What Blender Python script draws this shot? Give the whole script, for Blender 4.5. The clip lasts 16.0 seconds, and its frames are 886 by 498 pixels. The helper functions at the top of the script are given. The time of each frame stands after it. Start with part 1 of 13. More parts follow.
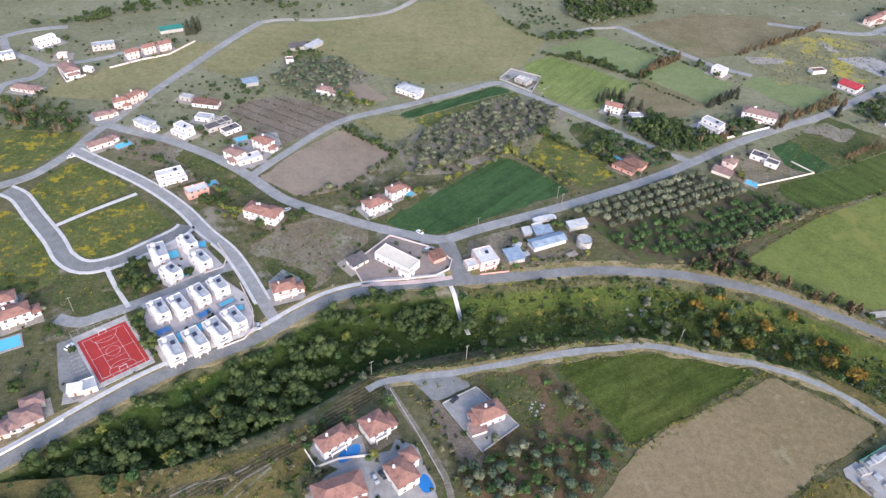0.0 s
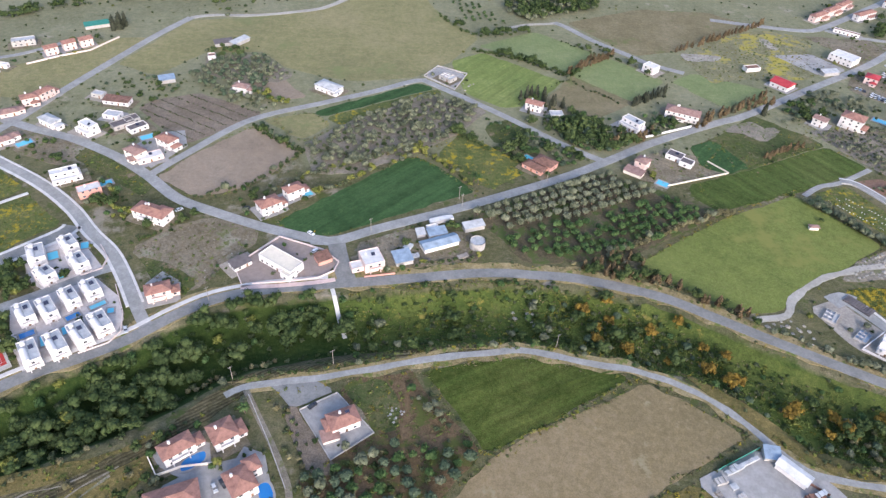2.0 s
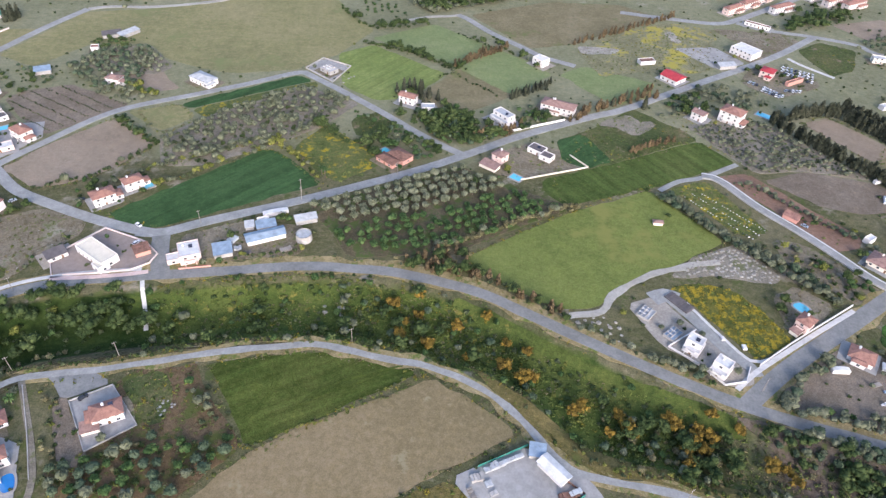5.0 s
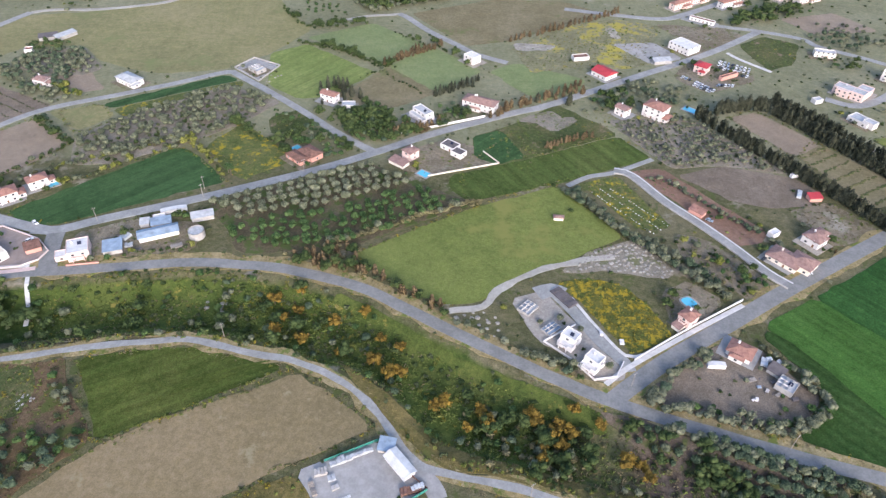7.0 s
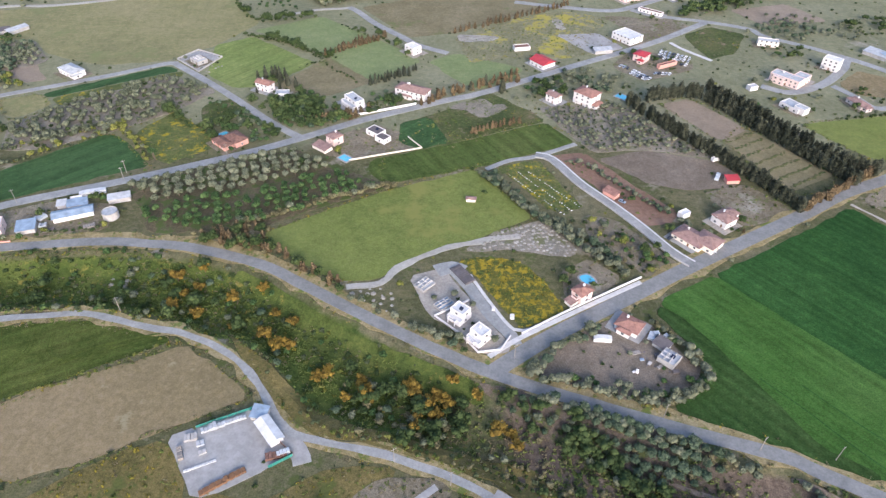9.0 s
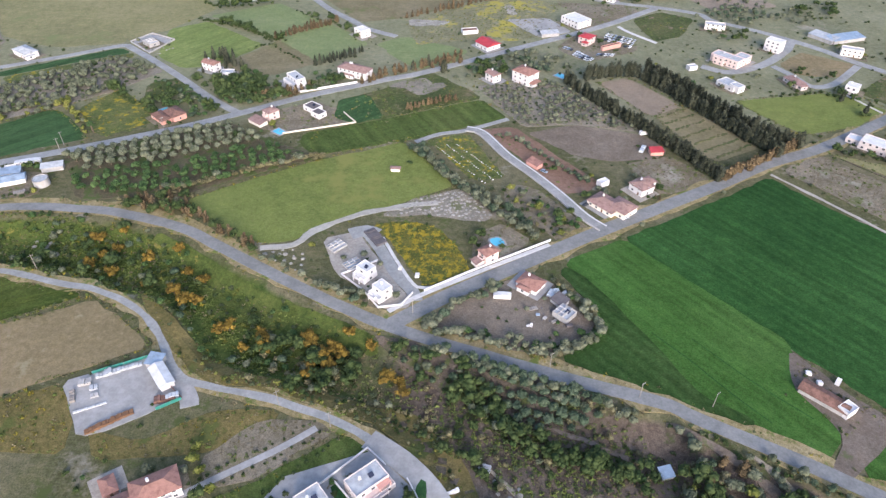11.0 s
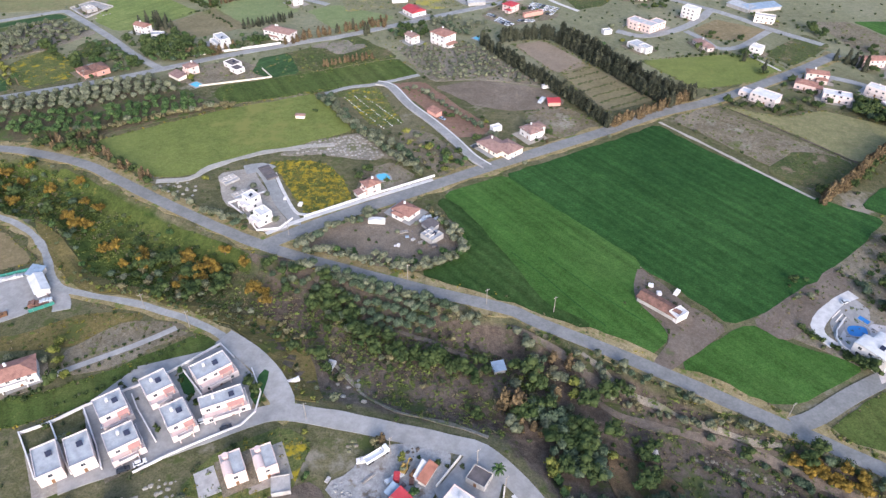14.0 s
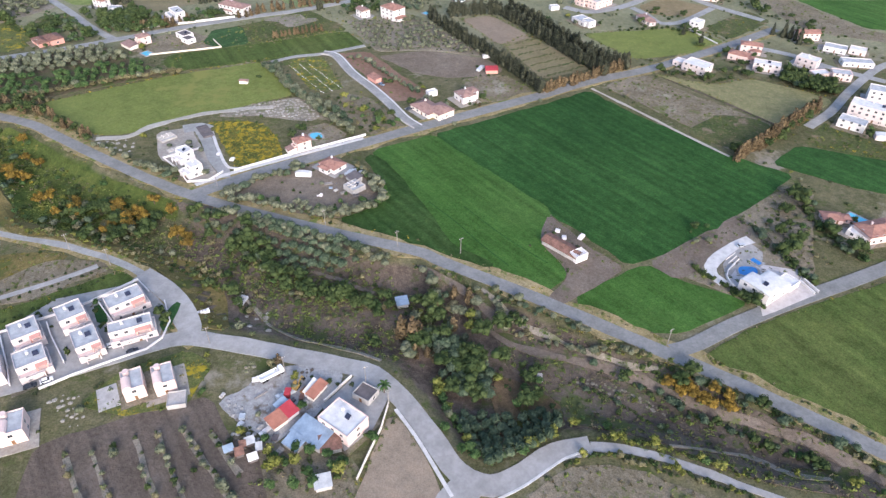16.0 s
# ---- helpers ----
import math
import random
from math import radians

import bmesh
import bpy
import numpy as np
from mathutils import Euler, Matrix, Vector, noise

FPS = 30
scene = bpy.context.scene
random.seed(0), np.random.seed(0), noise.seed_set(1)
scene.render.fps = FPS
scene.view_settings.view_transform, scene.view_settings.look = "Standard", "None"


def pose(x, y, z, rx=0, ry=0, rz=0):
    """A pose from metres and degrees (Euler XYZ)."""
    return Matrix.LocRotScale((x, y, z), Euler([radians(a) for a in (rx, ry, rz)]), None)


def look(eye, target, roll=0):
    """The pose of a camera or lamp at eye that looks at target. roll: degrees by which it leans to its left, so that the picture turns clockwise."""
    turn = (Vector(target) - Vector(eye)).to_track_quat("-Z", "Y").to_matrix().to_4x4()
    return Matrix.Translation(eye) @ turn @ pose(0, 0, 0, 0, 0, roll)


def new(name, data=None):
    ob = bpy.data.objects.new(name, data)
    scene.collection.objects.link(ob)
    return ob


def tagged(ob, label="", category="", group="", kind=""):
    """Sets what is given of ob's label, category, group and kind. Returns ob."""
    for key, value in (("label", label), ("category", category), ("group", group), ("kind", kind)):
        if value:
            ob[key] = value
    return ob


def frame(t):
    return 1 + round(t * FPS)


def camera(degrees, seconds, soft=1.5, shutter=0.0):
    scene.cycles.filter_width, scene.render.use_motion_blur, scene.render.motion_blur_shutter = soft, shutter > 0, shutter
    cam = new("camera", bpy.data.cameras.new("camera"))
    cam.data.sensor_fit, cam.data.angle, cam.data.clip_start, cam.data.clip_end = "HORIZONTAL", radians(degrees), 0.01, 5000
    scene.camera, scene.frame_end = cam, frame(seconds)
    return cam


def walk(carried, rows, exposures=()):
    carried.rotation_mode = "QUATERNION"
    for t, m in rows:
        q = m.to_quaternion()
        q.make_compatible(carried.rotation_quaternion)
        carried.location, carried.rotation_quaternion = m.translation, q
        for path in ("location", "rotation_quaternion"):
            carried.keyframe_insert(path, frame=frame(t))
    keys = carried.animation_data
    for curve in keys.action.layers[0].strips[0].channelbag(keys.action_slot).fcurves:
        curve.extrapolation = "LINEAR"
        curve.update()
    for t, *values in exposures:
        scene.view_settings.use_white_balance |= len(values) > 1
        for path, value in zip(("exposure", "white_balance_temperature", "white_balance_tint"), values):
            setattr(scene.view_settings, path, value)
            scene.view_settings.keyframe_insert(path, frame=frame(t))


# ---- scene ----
cam = camera(67.0, 16.0, 1.4)
PATH = [
    (0, (-40.416, -7.519, 226.598), (-40.294, -5.994, 225.31), 3.9),
    (0.5, (-26.795, -4.924, 226.977), (-26.672, -3.4, 225.688), 4.0),
    (1, (-12.288, -3.535, 227.2), (-12.166, -2.013, 225.909), 4.0),
    (1.5, (2.322, -2.98, 227.641), (2.444, -1.46, 226.346), 4.1),
    (2, (17.847, -2.862, 228.98), (17.966, -1.348, 227.679), 4.0),
    (2.5, (33.132, -2.705, 229.749), (33.25, -1.195, 228.443), 4.1),
    (3, (49.254, -2.747, 230.449), (49.369, -1.24, 229.139), 4.1),
    (3.5, (65.963, -2.837, 231.001), (66.07, -1.332, 229.688), 4.0),
    (4, (82.249, -3.169, 231.833), (82.349, -1.666, 230.518), 3.9),
    (6.5, (164.657, -4.195, 231.017), (164.708, -2.688, 229.703), 2.6),
    (7, (180.616, -5.627, 230.559), (180.652, -4.117, 229.248), 2.1),
    (7.5, (195.528, -7.696, 229.347), (195.551, -6.182, 228.04), 1.7),
    (8, (209.91, -10.549, 227.75), (209.924, -9.033, 226.446), 1.4),
    (8.5, (223.142, -13.881, 225.426), (223.149, -12.361, 224.128), 1.3),
    (9, (236.224, -17.709, 223.333), (236.223, -16.185, 222.037), 1.1),
    (11.5, (295.128, -42.255, 208.105), (295.1, -40.714, 206.832), 0.6),
    (12, (305.393, -47.93, 205.19), (305.364, -46.386, 203.919), 0.6),
    (12.5, (315.636, -53.931, 202.25), (315.604, -52.385, 200.981), 0.6),
    (13, (325.758, -60.024, 199.179), (325.724, -58.476, 197.913), 0.5),
    (13.5, (335.044, -66.529, 195.953), (335.013, -64.977, 194.691), 0.7),
    (14, (344.499, -72.483, 193.368), (344.47, -70.931, 192.106), 0.7),
    (14.5, (354.409, -78.746, 190.457), (354.379, -77.193, 189.198), 0.7),
    (15, (363.841, -84.871, 187.763), (363.812, -83.316, 186.505), 0.7),
    (15.5, (373.351, -90.994, 185.282), (373.323, -89.439, 184.024), 0.8),
    (16, (382.657, -97.05, 182.744), (382.631, -95.495, 181.486), 0.9),
]
walk(cam, [(t, look(eye, target, roll)) for t, eye, target, roll in PATH], exposures=[(0, 1.35, 5620, 16.5), (16, 1.39, 5620, 16.5)])
# ---- light ----
world = bpy.data.worlds.new("sky")
scene.world = world
world.use_nodes = True
wn = world.node_tree
sky = wn.nodes.new("ShaderNodeTexSky")
sky.sky_type, sky.sun_disc = "NISHITA", False
sky.sun_elevation, sky.sun_rotation = radians(24), radians(165)
sky.air_density, sky.dust_density, sky.ozone_density = 1.2, 3.5, 1.0
wn.links.new(sky.outputs[0], wn.nodes["Background"].inputs[0])
wn.nodes["Background"].inputs[1].default_value = 0.15
sun = new("sun", bpy.data.lights.new("sun", "SUN"))
sun.data.energy, sun.data.angle, sun.data.color = 1.2, radians(22), (1.0, 0.94, 0.86)
sun.matrix_world = look((47, -176, 81), (0, 0, 0))

# ---- materials ----
rng = np.random.default_rng(7)


def shader(name, rough=0.9, metal=0.0):
    m = bpy.data.materials.new(name)
    m.use_nodes = True
    b = m.node_tree.nodes["Principled BSDF"]
    b.inputs["Roughness"].default_value, b.inputs["Metallic"].default_value = rough, metal
    b.inputs["Specular IOR Level"].default_value = 0.08
    return m, m.node_tree, b


def node(nt, kind, **inputs):
    n = nt.nodes.new(kind)
    for k, v in inputs.items():
        n.inputs[k.replace("_", " ")].default_value = v
    return n


def grain(nt, where, scale, detail=4.0, rough=0.6, stretch=None, turn=0.0):
    n = node(nt, "ShaderNodeTexNoise", Scale=scale, Detail=detail, Roughness=rough)
    src = where
    if stretch or turn:
        mp, mq = nt.nodes.new("ShaderNodeMapping"), nt.nodes.new("ShaderNodeMapping")
        mp.inputs["Rotation"].default_value = (0, 0, turn)
        mq.inputs["Scale"].default_value = stretch or (1, 1, 1)
        nt.links.new(where, mp.inputs[0])
        nt.links.new(mp.outputs[0], mq.inputs[0])
        src = mq.outputs[0]
    nt.links.new(src, n.inputs["Vector"])
    return n.outputs["Fac"]


def ramp(nt, fac, stops):
    r = nt.nodes.new("ShaderNodeValToRGB")
    e = r.color_ramp.elements
    while len(e) < len(stops):
        e.new(0.5)
    for el, (p, c) in zip(e, stops):
        el.position, el.color = p, (*c, 1)
    nt.links.new(fac, r.inputs[0])
    return r.outputs[0]


def mixed(nt, fac, a, b, how="MIX"):
    n = nt.nodes.new("ShaderNodeMix")
    n.data_type, n.blend_type = "RGBA", how
    for slot, v in ((0, fac), (6, a), (7, b)):
        if isinstance(v, (int, float)):
            n.inputs[slot].default_value = v
        elif isinstance(v, tuple):
            n.inputs[slot].default_value = (*v, 1)
        else:
            nt.links.new(v, n.inputs[slot])
    return n.outputs[2]


def bumped(nt, b, height, strength, distance):
    n = node(nt, "ShaderNodeBump", Strength=strength, Distance=distance)
    nt.links.new(height, n.inputs["Height"])
    nt.links.new(n.outputs[0], b.inputs["Normal"])


def place_of(nt):
    return nt.nodes.new("ShaderNodeNewGeometry").outputs["Position"]


def cover(nt, p, dark, mid, light, patch=0.02, fine=0.6, fleck=None, rows=None, bare=None, crisp=0.62):
    """The colours of a ground cover and its relief: two scales of tone, fine tufts, optional bare patches, flecks (flowers,
    stones) and drilled or ploughed rows (angle, scale, waviness, darkest)."""
    big, small, tiny = grain(nt, p, patch, 5), grain(nt, p, fine, 3, 0.65), grain(nt, p, fine * 4.2, 2)
    c = ramp(nt, big, [(0.36, dark), (0.5, mid), (0.64, light)])
    c2 = ramp(nt, small, [(0.34, dark), (0.5, mid), (0.66, light)])
    c = mixed(nt, 0.5, c, c2)
    c = mixed(nt, crisp, c, ramp(nt, tiny, [(0.3, (0.35, 0.35, 0.35)), (0.7, (1.15, 1.15, 1.15))]), "MULTIPLY")
    c = mixed(nt, crisp + 0.05, c, ramp(nt, grain(nt, p, 0.11, 6, 0.75), [(0.32, (0.6, 0.62, 0.55)), (0.5, (0.95, 0.95, 0.95)), (0.68, (1.25, 1.18, 1.1))]), "MULTIPLY")
    if bare:
        c = mixed(nt, ramp(nt, grain(nt, p, bare[1], 6, 0.7), [(bare[2], (0, 0, 0)), (bare[2] + 0.08, (1, 1, 1))]), c, bare[0])
    if fleck:
        f = ramp(nt, grain(nt, p, fleck[1], 5, 0.72), [(fleck[2], (0, 0, 0)), (fleck[2] + 0.07, (1, 1, 1))])
        c = mixed(nt, f, c, fleck[0])
    if rows:
        w = node(nt, "ShaderNodeTexWave", Scale=rows[1], Distortion=rows[2], Detail=2.0)
        w.bands_direction = "Y"
        mp = nt.nodes.new("ShaderNodeMapping")
        mp.inputs["Rotation"].default_value = (0, 0, -rows[0])
        nt.links.new(p, mp.inputs[0])
        nt.links.new(mp.outputs[0], w.inputs[0])
        c = mixed(nt, 0.8, c, ramp(nt, w.outputs["Fac"], [(0.2, (rows[3],) * 3), (0.8, (1.0, 1.0, 1.0))]), "MULTIPLY")
        for scale, depth in ((0.12, 0.45), (0.5, 0.3)):
            streak = grain(nt, p, scale, 3, 0.6, (0.06, 1.0, 1.0), -rows[0])
            c = mixed(nt, depth, c, ramp(nt, streak, [(0.38, (0.5, 0.5, 0.5)), (0.6, (1.0, 1.0, 1.0))]), "MULTIPLY")
    return c, small


def soil(name, dark, mid, light, patch=0.02, fine=0.6, rough=0.95, fleck=None, rows=None, relief=0.5, bare=None, crisp=0.62):
    """A ground cover as a material of its own."""
    m, nt, b = shader(name, rough)
    c, h = cover(nt, place_of(nt), dark, mid, light, patch, fine, fleck, rows, bare, crisp)
    nt.links.new(c, b.inputs["Base Color"])
    bumped(nt, b, h, 0.7, relief)
    return m


def countryside(name):
    """The open ground: scrub on the flat, hazed by colour far off, lush weeds in the ravine, darkened for shade in the
    west, brown soil on its eastern slopes, with ragged borders.
    """
    m, nt, b = shader(name, 0.95)
    p = place_of(nt)
    xyz = nt.nodes.new("ShaderNodeSeparateXYZ")
    nt.links.new(p, xyz.inputs[0])
    def border(value, wave, scale, amount, lo, hi):
        k = node(nt, "ShaderNodeMath")
        k.operation = "MULTIPLY_ADD"
        nt.links.new(grain(nt, p, scale, 5, 0.65), k.inputs[0])
        k.inputs[1].default_value = amount
        nt.links.new(value, k.inputs[2])
        r = nt.nodes.new("ShaderNodeMapRange")
        r.inputs[1].default_value, r.inputs[2].default_value = lo, hi
        nt.links.new(k.outputs[0], r.inputs[0])
        return r.outputs[0]
    flat, h = cover(nt, p, (0.062, 0.066, 0.028), (0.108, 0.104, 0.05), (0.165, 0.145, 0.09), 0.018, 0.35, bare=((0.2, 0.175, 0.135), 0.03, 0.57), fleck=((0.06, 0.072, 0.023), 0.08, 0.56))
    # Far ground: distance haze put into a paler, greyer cover.
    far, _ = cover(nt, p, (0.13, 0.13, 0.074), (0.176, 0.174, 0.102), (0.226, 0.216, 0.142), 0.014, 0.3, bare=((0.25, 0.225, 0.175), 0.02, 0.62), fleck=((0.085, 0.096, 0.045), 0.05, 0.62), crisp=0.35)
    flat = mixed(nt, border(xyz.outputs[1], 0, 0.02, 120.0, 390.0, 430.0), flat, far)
    # Western ravine floor: dense weeds, with tree shade put into the darker green.
    deep, _ = cover(nt, p, (0.016, 0.032, 0.007), (0.03, 0.05, 0.012), (0.056, 0.078, 0.019), 0.05, 0.5)
    lush, _ = cover(nt, p, (0.035, 0.057, 0.014), (0.064, 0.09, 0.02), (0.106, 0.122, 0.031), 0.05, 0.5, fleck=((0.17, 0.145, 0.035), 0.12, 0.6))
    brown, _ = cover(nt, p, (0.06, 0.047, 0.035), (0.1, 0.078, 0.06), (0.165, 0.134, 0.107), 0.05, 0.5, fleck=((0.05, 0.06, 0.022), 0.07, 0.55))
    lush = mixed(nt, border(xyz.outputs[0], 0, 0.03, 80.0, 20.0, 50.0), deep, lush)
    low = mixed(nt, border(xyz.outputs[0], 0, 0.03, 120.0, 285.0, 330.0), lush, brown)
    c = mixed(nt, border(xyz.outputs[2], 0, 0.1, 3.0, 0.9, -0.3), flat, low)
    nt.links.new(c, b.inputs["Base Color"])
    bumped(nt, b, h, 0.7, 0.5)
    return m


def paint(name, colour, rough=0.8, dirt=0.25, scale=0.35, metal=0.0, fine=4.0, bump=0.02):
    """Plaster, concrete, paint or sheet: a base colour with blotches and fine grain, tinted a little from piece to piece."""
    m, nt, b = shader(name, rough, metal)
    p = place_of(nt)
    k = 1.0 - dirt
    c = mixed(nt, ramp(nt, grain(nt, p, scale, 5, 0.65), [(0.35, (0, 0, 0)), (0.65, (1, 1, 1))]), tuple(v * k for v in colour), colour)
    c = mixed(nt, 0.35, c, ramp(nt, grain(nt, p, fine, 3), [(0.3, (0.7, 0.7, 0.7)), (0.6, (1.0, 1.0, 1.0))]), "MULTIPLY")
    nt.links.new(c, b.inputs["Base Color"])
    bumped(nt, b, grain(nt, p, fine, 3), 0.3, bump)
    return m


def tiles(name, colour):
    m, nt, b = shader(name, 0.85)
    tc = nt.nodes.new("ShaderNodeTexCoord")
    p = place_of(nt)
    c = ramp(nt, grain(nt, p, 0.5, 5, 0.7), [(0.3, tuple(v * 0.62 for v in colour)), (0.5, colour), (0.72, tuple(min(1, v * 1.25) for v in colour))])
    w = node(nt, "ShaderNodeTexWave", Scale=1.1, Distortion=0.3)
    nt.links.new(tc.outputs["Object"], w.inputs[0])
    c = mixed(nt, 0.3, c, ramp(nt, w.outputs["Fac"], [(0.1, (0.55, 0.5, 0.5)), (0.6, (1, 1, 1))]), "MULTIPLY")
    nt.links.new(c, b.inputs["Base Color"])
    bumped(nt, b, w.outputs["Fac"], 0.5, 0.1)
    return m


def leaves(name, dark, mid, light, scale=0.16):
    m, nt, b = shader(name, 0.75)
    g = nt.nodes.new("ShaderNodeNewGeometry")
    oi = nt.nodes.new("ShaderNodeObjectInfo")
    a = ramp(nt, g.outputs["Random Per Island"], [(0.0, tuple(q * 0.8 for q in dark)), (0.5, mid), (1.0, tuple(q * 1.1 for q in light))])
    t = ramp(nt, grain(nt, g.outputs["Position"], scale, 2), [(0.35, dark), (0.5, mid), (0.65, light)])
    c = mixed(nt, 0.58, a, t)
    c = mixed(nt, 0.5, c, ramp(nt, oi.outputs["Random"], [(0.0, (0.62, 0.66, 0.6)), (1.0, (1.0, 1.0, 1.0))]), "MULTIPLY")
    nt.links.new(c, b.inputs["Base Color"])
    return m


def water(name, colour):
    m, nt, b = shader(name, 0.06)
    p = place_of(nt)
    c = mixed(nt, grain(nt, p, 0.5, 2), tuple(v * 0.8 for v in colour), colour)
    nt.links.new(c, b.inputs["Base Color"])
    bumped(nt, b, grain(nt, p, 1.5, 2), 0.15, 0.05)
    b.inputs["Specular IOR Level"].default_value = 0.5
    return m


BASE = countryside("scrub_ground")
GREEN_DARK = soil("young_wheat_dark", (0.023, 0.067, 0.017), (0.033, 0.089, 0.021), (0.048, 0.115, 0.029), 0.012, 0.35, rows=(-0.889, 0.055, 1.5, 0.86), relief=0.4)
GREEN_MID = soil("young_wheat", (0.046, 0.108, 0.02), (0.06, 0.132, 0.026), (0.08, 0.152, 0.035), 0.02, 0.5, rows=(-0.889, 0.05, 1.5, 0.92), relief=0.3)
WHEAT_EDGE = soil("rank_wheat_edge", (0.028, 0.06, 0.015), (0.04, 0.08, 0.02), (0.06, 0.102, 0.029), 0.03, 0.4, rows=(-0.889, 0.055, 1.5, 0.8), relief=0.4)
GREEN_LEFT = soil("green_crop", (0.042, 0.086, 0.03), (0.055, 0.106, 0.038), (0.072, 0.126, 0.047), 0.02, 0.5, rows=(0.796, 0.04, 2.0, 0.9), relief=0.3)
# Next three meadows: distance haze put into the colours, muted and lightened.
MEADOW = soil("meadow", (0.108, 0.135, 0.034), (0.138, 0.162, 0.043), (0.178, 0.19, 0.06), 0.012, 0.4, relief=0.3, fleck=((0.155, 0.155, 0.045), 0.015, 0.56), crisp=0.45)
MEADOW_PALE_HAZED = soil("pale_hazed_meadow", (0.132, 0.168, 0.07), (0.165, 0.196, 0.084), (0.205, 0.222, 0.108), 0.02, 0.4, relief=0.3, crisp=0.4)
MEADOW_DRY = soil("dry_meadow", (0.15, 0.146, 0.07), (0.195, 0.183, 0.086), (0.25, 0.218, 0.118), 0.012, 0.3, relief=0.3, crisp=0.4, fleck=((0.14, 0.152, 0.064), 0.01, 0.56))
MEADOW_LIME = soil("lime_meadow", (0.135, 0.18, 0.052), (0.178, 0.22, 0.064), (0.25, 0.28, 0.1), 0.02, 0.4, relief=0.3, crisp=0.4, rows=(0.9, 0.03, 2.0, 0.95))
MEADOW_BROWN = soil("brown_meadow", (0.13, 0.112, 0.06), (0.17, 0.146, 0.082), (0.21, 0.178, 0.11), 0.03, 0.4, relief=0.3, crisp=0.4, fleck=((0.105, 0.118, 0.045), 0.02, 0.56))
WASTE = soil("waste_ground", (0.14, 0.14, 0.07), (0.19, 0.18, 0.105), (0.25, 0.232, 0.16), 0.03, 0.5, fleck=((0.27, 0.235, 0.05), 0.03, 0.52), bare=((0.33, 0.31, 0.27), 0.03, 0.58))
ROUGH_GREEN = soil("rough_grass", (0.04, 0.065, 0.02), (0.075, 0.09, 0.032), (0.13, 0.115, 0.055), 0.05, 0.5, bare=((0.17, 0.13, 0.09), 0.07, 0.58))
LUSH_BANK = soil("lush_bank_weeds", (0.036, 0.056, 0.014), (0.066, 0.088, 0.021), (0.108, 0.12, 0.032), 0.05, 0.5, fleck=((0.14, 0.122, 0.03), 0.12, 0.6))
FLOWERS = soil("flowering_weeds", (0.05, 0.07, 0.02), (0.095, 0.102, 0.027), (0.17, 0.145, 0.033), 0.06, 0.5, fleck=((0.25, 0.185, 0.018), 0.22, 0.5))
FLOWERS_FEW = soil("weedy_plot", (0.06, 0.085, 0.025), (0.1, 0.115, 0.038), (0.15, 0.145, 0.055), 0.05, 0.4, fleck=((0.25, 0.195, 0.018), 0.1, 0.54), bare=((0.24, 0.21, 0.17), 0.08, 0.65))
TAN = soil("stubble", (0.142, 0.116, 0.058), (0.192, 0.151, 0.083), (0.238, 0.184, 0.113), 0.008, 0.4, relief=0.25, crisp=0.3, bare=((0.22, 0.168, 0.11), 0.015, 0.58), fleck=((0.21, 0.18, 0.11), 0.05, 0.6))
PLOUGHED = soil("ploughed_soil", (0.2, 0.158, 0.115), (0.235, 0.188, 0.14), (0.27, 0.22, 0.168), 0.02, 0.5, relief=0.2, crisp=0.4)
WHEEL = soil("pressed_wheat", (0.042, 0.062, 0.012), (0.06, 0.08, 0.017), (0.088, 0.102, 0.026), 0.05, 0.5, relief=0.1)
WHEAT_OLIVE = soil("dark_olive_wheat", (0.052, 0.078, 0.016), (0.076, 0.1, 0.021), (0.112, 0.126, 0.032), 0.02, 0.4, rows=(0.46, 0.05, 3.0, 0.85), relief=0.35)
GREEN_OLIVE = soil("olive_green_crop", (0.062, 0.094, 0.022), (0.086, 0.12, 0.03), (0.122, 0.145, 0.042), 0.02, 0.4, rows=(-1.018, 0.04, 2.0, 0.84), relief=0.35)
VINE_SOIL = soil("vineyard_soil", (0.13, 0.105, 0.08), (0.17, 0.138, 0.105), (0.21, 0.175, 0.14), 0.03, 0.5, relief=0.3)
GROVE_SOIL = soil("grove_soil", (0.07, 0.062, 0.035), (0.105, 0.088, 0.055), (0.15, 0.125, 0.085), 0.06, 0.6, fleck=((0.06, 0.08, 0.025), 0.12, 0.5))
PALE_SOIL = soil("pale_grey_soil", (0.165, 0.143, 0.112), (0.215, 0.19, 0.15), (0.265, 0.238, 0.196), 0.05, 0.6, fleck=((0.115, 0.118, 0.06), 0.12, 0.54))
WEEDY_BROWN = soil("weedy_brown_soil", (0.078, 0.056, 0.03), (0.118, 0.083, 0.047), (0.165, 0.118, 0.072), 0.06, 0.6, fleck=((0.065, 0.075, 0.022), 0.09, 0.52))
YARD = soil("swept_yard", (0.22, 0.195, 0.165), (0.28, 0.25, 0.215), (0.35, 0.32, 0.28), 0.1, 0.8, relief=0.05, crisp=0.3)
DARK_OLIVE = leaves("dark_olive_leaves", (0.028, 0.044, 0.026), (0.055, 0.078, 0.046), (0.1, 0.125, 0.078))
REED = leaves("dry_olive_hedge_leaves", (0.07, 0.062, 0.03), (0.13, 0.115, 0.06), (0.2, 0.18, 0.1))
FARM_SOIL = soil("brown_farm_soil", (0.105, 0.084, 0.065), (0.14, 0.113, 0.089), (0.185, 0.153, 0.123), 0.06, 0.7, fleck=((0.09, 0.095, 0.045), 0.08, 0.62), crisp=0.4)
PAVING_BROWN = paint("brown_paving", (0.25, 0.205, 0.18), 0.85, 0.2)
ROOF_CREAM = paint("cream_roof_coating", (0.6, 0.54, 0.44), 0.7, 0.15)
